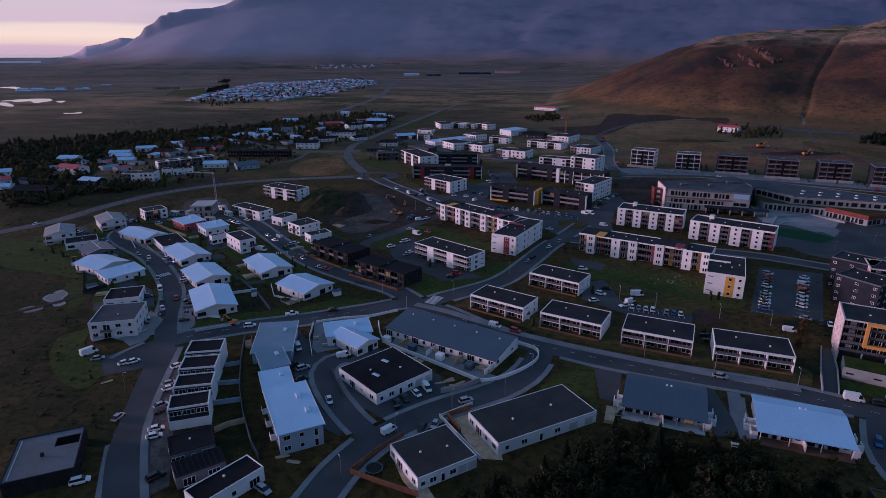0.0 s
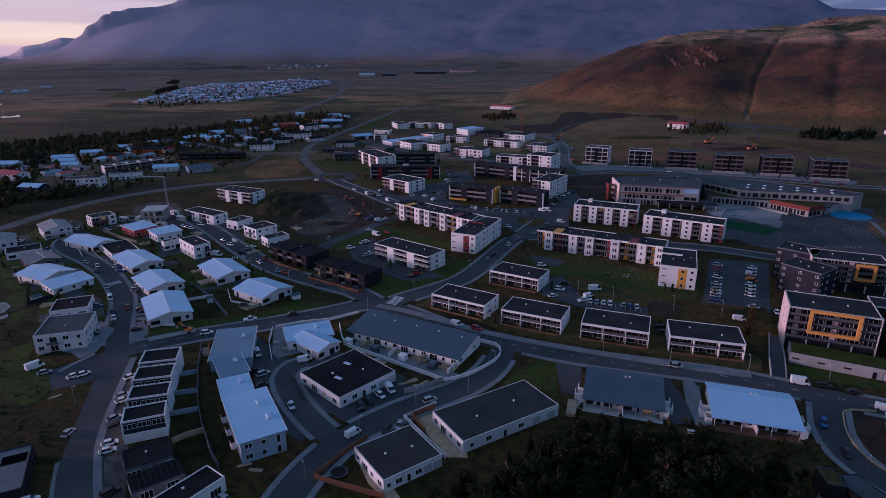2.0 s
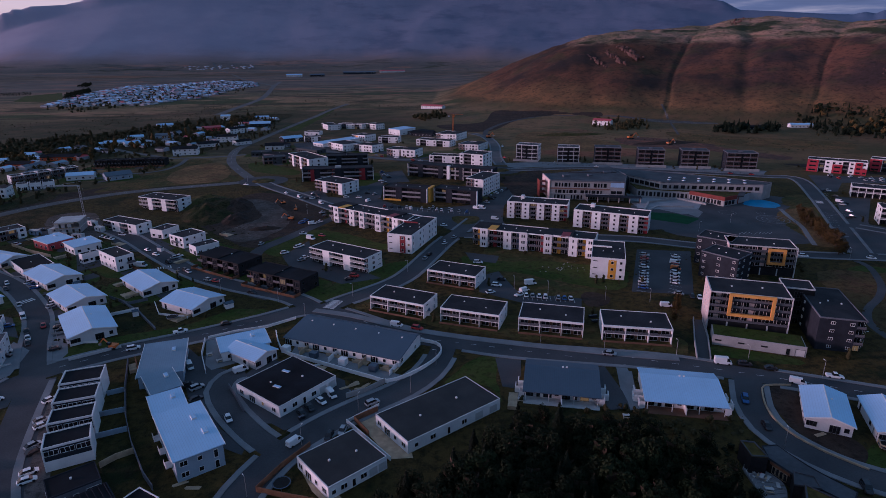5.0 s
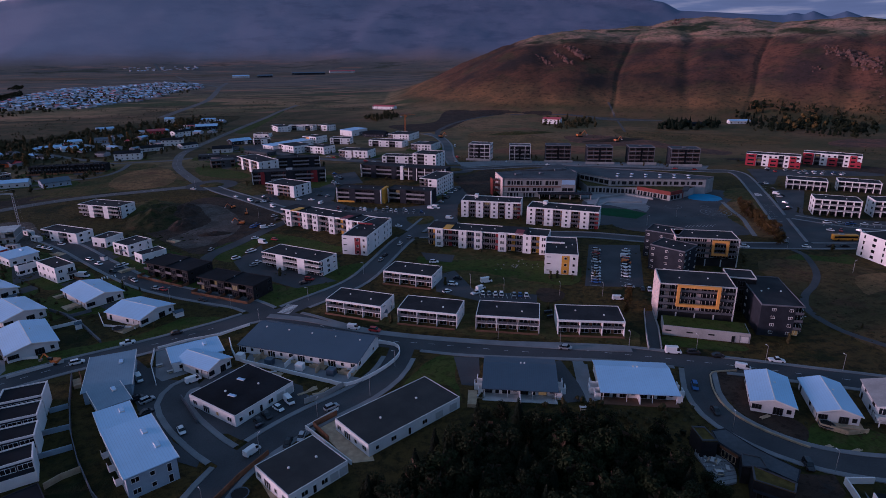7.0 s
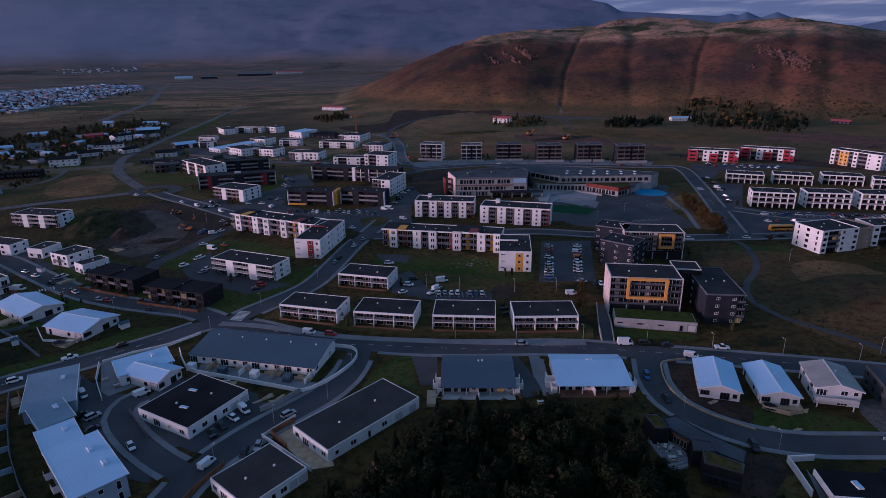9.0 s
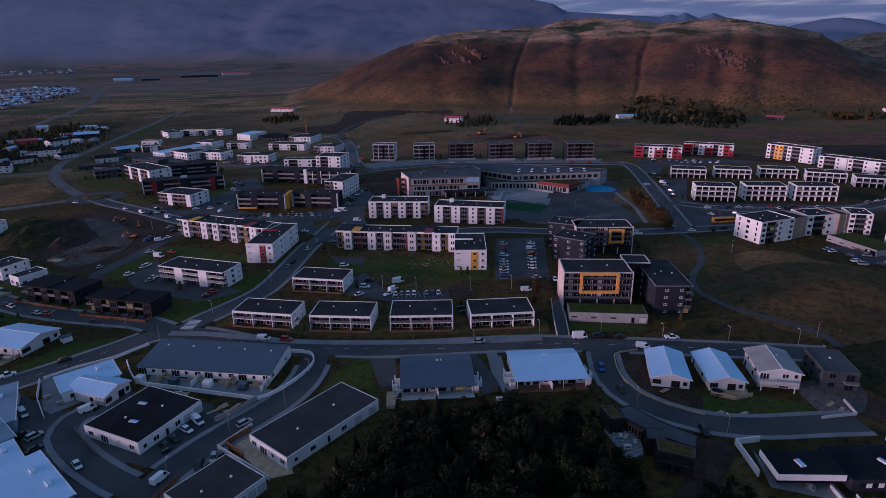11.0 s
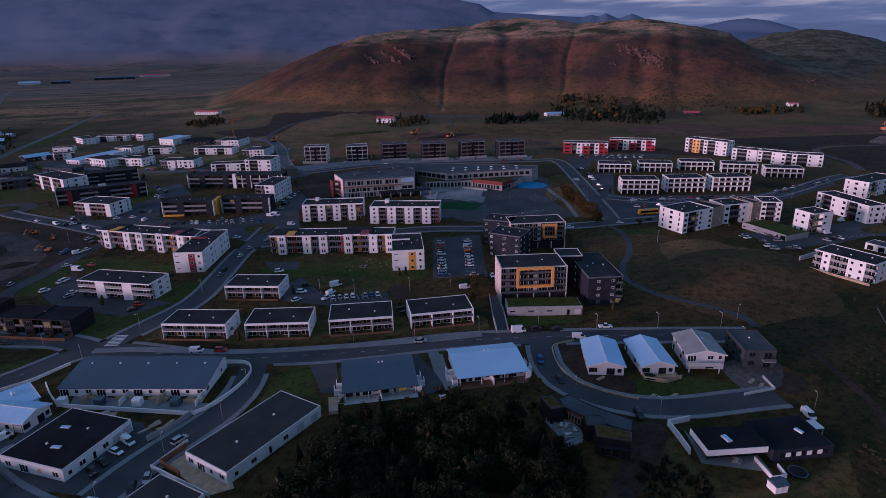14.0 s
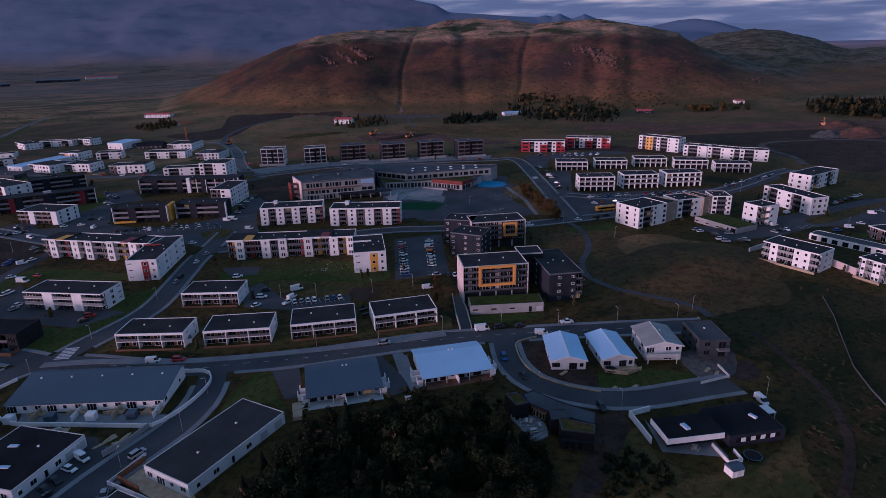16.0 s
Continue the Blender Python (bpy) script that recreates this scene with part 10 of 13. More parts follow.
old_house(-325.7, 509.0, 0.0, 16.6, 12.0, 5.0, "pale", "grey")
old_house(-256.7, 421.5, -14.4, 16.0, 10.0, 3.6, "pale", "dark")
old_house(-338.0, 446.2, 32.4, 8.5, 11.0, 5.0, "pale")
old_house(-321.0, 421.3, 33.3, 7.3, 11.0, 4.0, "red")
old_house(-302.7, 397.7, 15.6, 6.7, 10.0, 4.0, "pale")
old_house(-263.4, 557.5, -9.8, 20.0, 11.0, 3.4, "dark", "orange")
old_house(-243.4, 591.7, -6.3, 34.5, 12.0, 3.2, "dark", "orange")
old_house(-303.8, 550.3, 10.9, 17.6, 10.0, 3.4, "pale")
old_house(-291.9, 531.0, 10.8, 16.5, 10.0, 3.4, "pale")
old_house(-278.9, 510.2, 10.4, 15.9, 10.0, 3.4, "pale")
old_house(-275.0, 388.5, 0.0, 28.2, 14.0, 4.0, "dark", "dark")
old_house(-292.3, 578.1, 11.7, 18.0, 10.0, 3.4, "pale")
old_house(-278.6, 610.4, 0.0, 9.9, 9.0, 3.4, "pale")
old_house(-210.5, 464.9, 9.3, 14.9, 9.0, 3.4, "dark", "grey")
dark_flats(-193.3, 543.0, -8.6, 11.1, 10.0, 6.0)
dark_flats(-181.8, 543.0, -8.6, 11.1, 10.0, 6.0)
dark_flats(-170.4, 542.9, -8.7, 11.0, 10.0, 6.0)
dark_flats(-158.9, 542.9, -8.7, 11.0, 10.0, 6.0)
dark_flats(-147.5, 542.9, -8.7, 11.0, 10.0, 6.0)
cube_house(-234.2, 484.2, 41.9, 8.0, 10.0, 6.0)
cube_house(-227.9, 491.3, 42.0, 8.2, 10.0, 6.0)
cube_house(-221.5, 498.6, 42.1, 8.5, 10.0, 6.0)
cube_house(-214.9, 506.1, 42.2, 8.7, 10.0, 6.0)
cube_house(-208.0, 513.7, 42.3, 8.9, 10.0, 6.0)
cube_house(-218.9, 458.9, 20.2, 6.9, 9.0, 4.5)
cube_house(-211.5, 461.3, 20.2, 7.0, 9.0, 4.5)
cube_house(-204.0, 463.7, 20.2, 7.0, 9.0, 4.5)
cube_house(-227.5, 434.3, 5.3, 23.4, 11.0, 6.4)
# farms
old_house(352.7, 729.4, -41.2, 23.4, 12.0, 6.0, "red", "white")
old_house(578.8, 646.0, -18.8, 26.0, 10.0, 3.5, "pale", "white")
old_house(515.7, 643.5, -9.4, 27.3, 9.0, 3.0, "dark", "dark")
old_house(177.4, 1024.3, -40.3, 41.2, 12.0, 5.0, "red", "white")
old_house(726.4, 528.6, -59.5, 21.0, 10.0, 3.6, "red", "dark")
old_house(890.9, 482.2, -35.5, 13.6, 9.0, 3.5, "red", "white")


# vehicles
car(-112.1, 165.0, 51, "camper", "white")
car(-107.3, 161.4, 28, "car", "silver")
car(-97.5, 158.6, 43, "car", "white")
car(-95.3, 159.6, 43, "car", "white")
car(-72.4, 125.4, 26, "car", "white")
car(-71.5, 122.4, 25, "car", "white")
car(-76.0, 135.9, 46, "car", "silver")
car(-74.7, 133.5, 45, "car", "black")
car(-78.7, 146.9, 37, "car", "silver")
car(-77.5, 144.3, 36, "car", "white")
car(-80.7, 156.9, 50, "car", "white")
car(-64.3, 107.8, 48, "suv", "black")
car(-80.3, 106.3, 26, "suv", "white")
car(-84.6, 130.4, 78, "car", "silver")
car(-38.9, 103.5, -37, "suv", "silver")
car(-67.2, 184.4, 18, "suv", "white")
car(-46.7, 168.4, -66, "van", "white")
car(-45.1, 157.5, 27, "car", "black")
car(-42.1, 155.5, 35, "suv", "silver")
car(-41.2, 149.4, 34, "car", "black")
car(-31.2, 163.2, 27, "van", "white")
car(-31.1, 138.3, -69, "car", "white")
car(-13.6, 124.7, 43, "van", "white")
car(6.3, 138.0, 26, "suv", "silver")
car(-4.6, 144.3, -66, "van", "white")
car(-7.4, 141.6, -56, "car", "white")
car(-10.4, 139.1, -64, "car", "black")
car(-12.4, 136.9, -63, "car", "black")
car(18.1, 184.4, -29, "van", "white")
car(24.8, 180.5, -33, "suv", "red")
car(-5.3, 125.8, -107, "car", "black")
car(-2.0, 127.3, -108, "car", "silver")
car(81.2, 150.7, -24, "car", "silver")
car(-136.8, 256.4, -61, "car", "white")
car(-134.0, 249.4, -61, "car", "black")
car(-120.8, 230.4, -62, "car", "silver")
car(-113.9, 217.9, -62, "van", "white")
car(-107.0, 204.4, -61, "pickup", "black")
car(-104.4, 199.2, -61, "car", "white")
car(-102.8, 195.2, -61, "car", "black")
car(-103.5, 208.7, -67, "car", "red")
car(-106.9, 189.9, 23, "suv", "silver")
car(-105.5, 186.7, 23, "car", "black")
car(-132.8, 232.4, 50, "car", "white")
car(-108.8, 229.7, 52, "car", "white")
car(-107.9, 226.5, 52, "car", "silver")
car(-125.8, 254.0, 61, "car", "blue")
car(-128.1, 255.6, 61, "car", "white")
car(-97.6, 206.5, 24, "car", "black")
car(-95.4, 204.9, 24, "car", "black")
car(-194.0, 298.3, 86, "car", "white")
car(-198.0, 301.4, 87, "car", "black")
car(-172.7, 283.3, 77, "car", "blue")
car(-168.7, 279.6, 76, "car", "silver")
car(-187.1, 329.1, 72, "car", "silver")
car(-186.1, 331.6, 72, "car", "silver")
car(-176.5, 320.6, -41, "car", "black")
car(-159.0, 314.7, 48, "car", "white")
car(-226.7, 313.6, 54, "car", "white")
car(-87.6, 267.9, -17, "camper", "white")
car(-91.2, 291.1, -39, "car", "silver")
car(-85.5, 283.3, -39, "car", "white")
car(-76.8, 270.5, -48, "car", "black")
car(-75.6, 276.8, 35, "car", "silver")
car(-74.0, 278.6, 35, "car", "white")
car(-66.9, 258.0, -55, "car", "black")
car(-65.1, 255.6, -55, "car", "silver")
car(-120.7, 319.4, -39, "car", "white")
car(-118.0, 317.0, -39, "car", "silver")
car(-115.0, 314.7, -39, "car", "white")
car(-111.8, 321.8, -25, "car", "white")
car(-54.8, 243.5, -36, "car", "silver")
car(-51.6, 241.3, -36, "car", "red")
car(-34.9, 225.2, -34, "car", "black")
car(-37.9, 290.1, 65, "car", "silver")
car(-55.0, 194.2, 19, "pickup", "white")
car(-40.6, 197.7, 19, "car", "black")
car(-13.7, 294.1, -40, "camper", "white")
car(-17.8, 303.6, 0, "car", "white")
car(-8.1, 298.3, -40, "car", "red")
car(-25.4, 273.2, 27, "suv", "white")
car(-20.0, 281.4, 46, "car", "white")
car(-18.4, 282.4, 46, "suv", "white")
car(-15.7, 264.5, 33, "car", "white")
car(-17.1, 261.2, 32, "car", "silver")
car(5.9, 235.7, -24, "suv", "red")
car(3.4, 232.4, 12, "car", "black")
car(59.0, 281.4, 51, "car", "silver")
car(52.2, 272.3, 55, "car", "white")
car(39.1, 251.7, 58, "car", "silver")
car(42.0, 257.2, 55, "car", "black")
car(61.6, 241.3, -14, "suv", "white")
car(62.3, 213.2, -29, "suv", "white")
car(58.0, 206.5, 10, "car", "white")
car(66.1, 219.1, -18, "car", "black")
car(76.3, 212.1, 0, "camper", "white")
car(71.6, 205.4, 26, "van", "white")
car(68.4, 201.7, 26, "pickup", "white")
car(70.8, 200.7, 76, "car", "white")
car(73.1, 199.8, 75, "car", "silver")
car(75.4, 198.8, 74, "car", "white")
car(77.6, 197.9, 74, "suv", "white")
car(82.1, 196.0, 73, "car", "silver")
car(84.3, 195.1, 72, "car", "blue")
car(86.5, 194.2, 72, "car", "white")
car(140.1, 235.2, -34, "suv", "silver")
car(137.9, 231.4, -34, "car", "red")
car(135.8, 227.7, -33, "car", "black")
car(133.8, 224.1, -33, "car", "black")
car(131.8, 220.6, -33, "suv", "white")
car(128.0, 213.9, -33, "car", "white")
car(126.1, 210.7, -32, "car", "silver")
car(124.4, 207.6, -32, "car", "white")
car(122.6, 204.5, -32, "suv", "white")
car(120.9, 201.6, -32, "car", "silver")
car(119.3, 198.7, -32, "car", "blue")
car(153.1, 230.5, -41, "car", "white")
car(150.5, 226.4, -41, "suv", "silver")
car(148.0, 222.4, -41, "car", "red")
car(145.6, 218.6, -40, "car", "black")
car(143.3, 214.8, -40, "car", "black")
car(141.0, 211.2, -40, "suv", "white")
car(138.8, 207.6, -39, "car", "white")
car(136.7, 204.2, -39, "car", "silver")
car(134.6, 200.9, -39, "car", "white")
car(147.8, 222.7, -41, "van", "white")
car(144.0, 215.8, -40, "van", "orange")
car(129.8, 190.3, -32, "car", "silver")
car(133.2, 186.6, -115, "car", "black")
car(135.4, 185.2, -115, "car", "white")
car(81.8, 151.0, -28, "car", "silver")
car(112.6, 138.8, -23, "camper", "white")
car(118.3, 136.5, -19, "suv", "black")
car(124.4, 132.8, -19, "car", "black")
car(118.6, 180.7, -19, "van", "white")
car(139.2, 125.2, -28, "pickup", "white")
car(126.3, 124.5, -38, "van", "white")
car(105.9, 119.8, -120, "suv", "blue")
car(103.3, 108.2, -107, "car", "black")
car(108.7, 84.3, -117, "suv", "black")
car(144.6, 61.0, -117, "van", "white")
car(329.3, 333.1, -58, "car", "white")
car(320.1, 316.9, -58, "car", "black")
car(311.4, 304.7, -53, "van", "white")
car(307.2, 297.7, -55, "car", "silver")
car(297.6, 283.2, -70, "car", "silver")
car(290.3, 273.0, -69, "car", "black")
car(283.8, 240.5, -17, "suv", "white")
car(289.2, 237.8, -17, "car", "silver")
car(294.7, 235.1, -17, "car", "blue")
car(300.3, 232.4, -17, "car", "white")
car(305.8, 229.7, -17, "suv", "silver")
car(317.0, 224.2, -17, "car", "red")
car(322.6, 221.4, -17, "car", "black")
car(328.3, 218.6, -17, "car", "black")
car(372.0, 376.9, 6, "suv", "white")
car(382.0, 368.7, 6, "car", "white")
car(387.0, 364.6, 6, "car", "silver")
car(392.0, 360.6, 5, "car", "white")
car(397.0, 356.5, 5, "suv", "white")
car(401.9, 352.5, 5, "car", "silver")
car(406.9, 348.4, 4, "car", "blue")
car(411.8, 344.4, 4, "car", "white")
car(273.2, 228.7, -51, "car", "white")
car(277.7, 226.7, -132, "car", "red")
car(286.3, 223.1, -73, "car", "white")
car(238.7, 210.4, -30, "car", "white")
car(250.6, 207.9, -22, "car", "black")
car(256.7, 205.9, -22, "car", "black")
car(210.8, 219.1, -30, "suv", "white")
car(270.3, 159.6, -13, "car", "silver")
car(269.4, 156.5, -13, "car", "white")
car(279.8, 151.7, -85, "car", "black")
car(279.3, 148.4, -85, "car", "black")
car(280.7, 145.9, -85, "car", "black")
car(269.8, 148.8, -75, "car", "black")
car(337.3, 146.5, -7, "van", "white")
car(296.5, 133.0, -91, "car", "silver")
car(301.9, 132.4, -91, "car", "black")
car(304.8, 131.2, -92, "car", "white")
car(379.5, 139.1, -16, "suv", "silver")
car(385.5, 138.9, -16, "car", "red")
car(391.7, 138.7, -16, "car", "black")
car(398.0, 138.5, -16, "car", "black")
car(404.5, 138.3, -16, "suv", "white")
car(411.0, 138.1, -16, "car", "white")
car(370.6, 117.1, -57, "van", "white")
car(344.7, 112.8, -80, "car", "white")
car(332.5, 113.6, -55, "van", "white")
car(379.2, 116.1, -92, "car", "silver")
car(377.2, 204.9, 1, "car", "silver")
car(385.9, 204.3, 1, "car", "white")
car(394.8, 203.7, 1, "suv", "white")
car(403.8, 203.1, 1, "car", "silver")
car(413.1, 202.5, 1, "car", "blue")
car(422.6, 201.9, 1, "car", "white")
car(432.3, 201.3, 1, "suv", "silver")
car(-63.4, 439.3, -31, "car", "white")
car(-32.8, 405.0, -60, "car", "white")
car(-23.2, 390.1, -60, "van", "white")
car(-9.0, 369.7, -60, "van", "white")
car(-14.6, 398.4, -57, "car", "white")
car(-11.4, 392.2, -57, "car", "black")
car(-13.5, 322.5, 16, "van", "white")
car(-9.4, 325.6, 39, "car", "white")
car(15.4, 380.7, -20, "car", "white")
car(20.6, 369.4, 53, "van", "white")
car(26.4, 388.3, 40, "car", "silver")
car(34.4, 432.4, 33, "car", "white")
car(41.5, 449.3, 34, "car", "silver")
car(29.9, 354.1, 80, "car", "red")
car(34.2, 351.8, 79, "car", "black")
car(38.6, 349.6, 78, "car", "black")
car(42.9, 347.3, 78, "suv", "white")
car(51.5, 342.9, 76, "car", "white")
car(55.8, 340.7, 76, "car", "silver")
car(60.1, 338.5, 75, "car", "white")
car(68.5, 334.1, 73, "suv", "white")
car(72.7, 332.0, 73, "car", "silver")
car(76.9, 329.8, 72, "car", "blue")
car(57.8, 303.7, -30, "car", "white")
car(88.9, 310.8, -29, "van", "white")
car(87.6, 335.9, -38, "camper", "white")
car(113.0, 379.3, 60, "car", "white")
car(117.5, 383.3, 60, "car", "black")
car(170.3, 572.9, -100, "van", "white")
car(-174.9, 317.6, 26, "suv", "silver")
car(-157.7, 340.1, 26, "car", "black")
car(-160.5, 268.2, -44, "car", "white")
car(-144.2, 261.4, -39, "car", "silver")
car(-123.1, 248.8, 22, "car", "blue")
car(-109.7, 233.1, 14, "car", "black")
car(-111.3, 191.2, 18, "car", "blue")
car(-115.5, 210.9, 16, "car", "blue")
car(-92.2, 189.3, 23, "car", "black")
car(-13.7, 395.3, -4, "car", "black")
car(7.2, 383.3, -3, "car", "white")
car(21.7, 391.8, -4, "car", "black")
car(36.0, 425.4, 27, "suv", "silver")
car(41.6, 442.2, 35, "car", "black")
car(38.2, 464.9, 28, "car", "blue")
car(39.1, 453.3, 30, "car", "silver")
car(45.0, 344.2, 71, "van", "white")
car(58.8, 344.2, 74, "suv", "silver")
car(62.6, 336.2, 78, "suv", "white")
car(67.8, 337.5, 73, "suv", "silver")
car(84.4, 336.2, -37, "van", "white")
car(101.1, 368.9, -39, "car", "silver")
car(100.2, 358.3, -30, "car", "black")
car(107.5, 373.6, -37, "car", "white")
car(94.5, 349.7, -35, "car", "silver")
car(45.2, 542.1, -19, "car", "red")
car(40.4, 548.6, -25, "car", "silver")
car(8.9, 575.9, -31, "car", "black")
car(12.2, 572.3, -30, "car", "black")
car(74.4, 565.3, -26, "car", "black")
car(70.6, 514.8, -27, "suv", "red")
car(76.3, 509.1, -22, "car", "silver")
car(57.1, 529.6, -31, "suv", "white")
car(145.0, 487.4, -83, "car", "silver")
car(153.5, 509.1, -77, "suv", "red")
car(367.9, 372.7, 69, "suv", "black")
car(369.8, 366.9, 65, "suv", "red")
car(382.1, 355.7, 68, "suv", "silver")
car(385.7, 352.4, 74, "car", "silver")
car(391.4, 351.1, 71, "car", "white")
car(395.0, 347.8, 65, "car", "white")
car(402.6, 344.8, 67, "car", "white")
car(406.5, 341.2, 71, "suv", "white")
car(325.8, 332.7, -16, "car", "black")
car(310.7, 299.4, -11, "car", "black")
car(286.3, 271.3, -5, "car", "black")
car(291.4, 235.2, 50, "car", "blue")
car(309.4, 221.9, 54, "car", "blue")
car(318.5, 220.1, 55, "car", "white")
car(321.9, 217.2, 56, "suv", "black")
car(329.1, 215.1, 56, "car", "red")
car(333.1, 211.7, 56, "car", "silver")
car(339.1, 210.8, 56, "suv", "white")
car(374.9, 201.6, 20, "car", "black")
car(380.8, 201.1, 21, "car", "red")
car(417.2, 200.9, 21, "car", "silver")
car(426.2, 200.7, 23, "car", "black")
car(277.0, 145.7, -39, "suv", "silver")
car(265.3, 143.3, -39, "suv", "white")
car(264.1, 139.7, -43, "suv", "silver")
car(269.2, 135.5, -62, "suv", "black")
car(272.9, 134.8, -56, "suv", "silver")
car(308.5, 139.1, -17, "van", "white")
car(354.0, 142.8, -18, "car", "black")
car(358.9, 142.0, -16, "suv", "silver")
car(362.6, 140.5, -22, "suv", "black")
car(367.6, 139.7, -22, "suv", "silver")
car(322.3, 114.8, -31, "suv", "blue")
car(78.0, 457.9, 9, "car", "black")
car(79.6, 446.9, 6, "suv", "red")
car(98.9, 471.0, 9, "car", "black")
car(99.1, 460.1, 15, "car", "white")
car(108.7, 397.0, 6, "car", "blue")
car(110.1, 391.6, 13, "car", "white")
car(104.6, 385.9, 7, "suv", "white")
car(102.1, 361.2, 13, "car", "black")
car(-18.3, 384.9, 16, "car", "black")
car(-14.8, 384.6, 11, "car", "white")
car(-11.0, 384.2, 4, "car", "black")
car(-8.2, 345.9, 39, "car", "silver")
car(-6.6, 337.9, 37, "car", "black")
car(-17.6, 330.0, 41, "car", "blue")
car(-19.3, 325.5, 44, "suv", "blue")
car(198.5, 470.1, -23, "car", "black")
car(188.1, 472.4, -21, "suv", "white")
car(214.6, 448.6, -20, "car", "white")
car(303.9, 400.3, -21, "car", "red")
car(316.5, 392.6, -17, "car", "red")
bus(265.8, 214.2, -19)
digger(-74.1, 186.7, 160, terrain(-74.1, 186.7), 0.8)
digger(-26.2, 335.0, 160, terrain(-26.2, 335.0), 0.9)
digger(-33.2, 375.1, 200, terrain(-33.2, 375.1), 0.8)
digger(-24.1, 356.8, 90, terrain(-24.1, 356.8), 0.7)
digger(342.6, 551.7, 10, terrain(342.6, 551.7), 1.3)
digger(323.6, 597.6, 0, terrain(323.6, 597.6), 1.6)
digger(174.8, 643.7, 20, terrain(174.8, 643.7), 1.3)
# street lamps
street_lamp(-22.8, 108.1, 120)
street_lamp(-11.9, 124.0, 60)
street_lamp(2.4, 135.3, 60)
street_lamp(17.2, 141.4, 60)
street_lamp(26.9, 155.2, 180)
street_lamp(63.2, 163.2, 90)
street_lamp(81.8, 155.2, 90)
street_lamp(4.3, 214.4, 200)
street_lamp(28.9, 236.4, 200)
street_lamp(50.9, 262.9, 200)
street_lamp(-24.0, 214.4, 0)
street_lamp(-13.5, 199.2, 270)
street_lamp(-90.0, 144.3, 0)
street_lamp(101.6, 146.2, 90)
street_lamp(120.6, 138.1, 90)
street_lamp(136.0, 126.1, 90)
street_lamp(153.5, 115.3, 90)
street_lamp(171.5, 104.1, 90)
street_lamp(101.9, 100.3, 60)
street_lamp(113.3, 81.5, 90)
street_lamp(148.3, 61.5, 60)
street_lamp(167.6, 93.5, 90)
street_lamp(228.4, 211.6, 90)
street_lamp(242.8, 235.1, 0)
street_lamp(273.5, 212.7, 90)
street_lamp(229.6, 178.0, 0)
street_lamp(114.8, 185.6, 90)
street_lamp(99.2, 191.0, 90)
street_lamp(68.4, 208.7, 90)
street_lamp(79.7, 200.7, 90)
street_lamp(-16.9, 346.6, 90)
street_lamp(-62.5, 442.5, 90)
street_lamp(188.3, 266.1, 0)
street_lamp(213.9, 275.8, 0)
street_lamp(162.8, 139.5, 0)
street_lamp(181.8, 104.9, 0)
street_lamp(-92.7, 193.2, 0)
street_lamp(-67.2, 247.2, 0)
street_lamp(-47.5, 229.7, 0)
street_lamp(367.2, 189.5, 0)
street_lamp(331.0, 113.5, 0)
# garden walls and fences
wall_line("garden_wall", [(-22.8, 187.6), (-21.0, 177.5), (-18.3, 171.5), (-9.5, 164.3), (0.7, 156.2), (7.0, 151.3), (11.3, 148.2), (17.0, 150.0), (23.9, 154.9), (28.6, 160.0), (30.2, 164.3), (29.2, 168.4), (23.4, 172.2)], 1.2, WHITE, "white rendered wall curving round a terrace", "wall", 0.30, True)
wall_line("garden_wall", [(-44.8, 187.6), (-36.3, 190.8), (-26.3, 192.3), (-16.7, 197.7)], 0.9, WHITE, "low white garden wall along the street", "wall", 0.30, False)
wall_line("retaining_wall", [(-0.6, 142.5), (5.0, 144.3), (10.6, 148.2)], 1.6, CONCRETE, "grey concrete retaining wall", "wall", 0.30, False)
wall_line("fence", [(-33.2, 154.2), (-30.7, 148.5), (-27.5, 140.8)], 1.6, GREY, "grey board fence beside a villa", "fence", 0.20, False)
wall_line("fence", [(-66.2, 175.9), (-62.4, 160.3), (-57.6, 144.3), (-52.7, 132.0), (-46.4, 119.1), (-43.2, 114.1)], 1.7, GREY, "long dark board fence behind terraced houses", "fence", 0.20, False)
wall_line("garden_wall", [(-66.3, 156.9), (-62.1, 158.2)], 1.5, BLUEGREY, "pale garden wall between terraced houses", "wall", 0.20, False)
wall_line("garden_wall", [(-65.0, 146.3), (-58.7, 147.6)], 1.5, BLUEGREY, "pale garden wall between terraced houses", "wall", 0.20, False)
wall_line("garden_wall", [(-62.4, 136.4), (-55.5, 138.3)], 1.5, BLUEGREY, "pale garden wall between terraced houses", "wall", 0.20, False)
wall_line("fence", [(-57.3, 124.5), (-54.7, 127.0), (-51.0, 128.7)], 1.6, PALETIMBER, "weathered timber fence between gardens", "fence", 0.20, False)
wall_line("fence", [(1.2, 130.9), (7.4, 134.3)], 1.7, TIMBER, "red-brown timber fence round a garden", "fence", 0.20, False)
wall_line("fence", [(1.2, 130.9), (4.4, 124.0)], 1.7, TIMBER, "red-brown timber fence round a garden", "fence", 0.20, False)
wall_line("garden_wall", [(-0.9, 130.9), (0.9, 127.8), (8.7, 113.9)], 1.2, WHITE, "white garden wall between villas", "wall", 0.20, False)
wall_line("garden_wall", [(-0.9, 130.9), (8.0, 136.9)], 0.9, WHITE, "white garden wall between villas", "wall", 0.20, False)
wall_line("fence", [(-21.0, 109.4), (-16.0, 116.4), (-9.8, 122.9)], 1.5, TIMBER, "red-brown timber fence round a garden", "fence", 0.20, False)
wall_line("fence", [(-21.0, 109.4), (-15.2, 106.5), (-5.3, 102.0)], 1.4, TIMBER, "red-brown timber fence round a garden", "fence", 0.20, False)
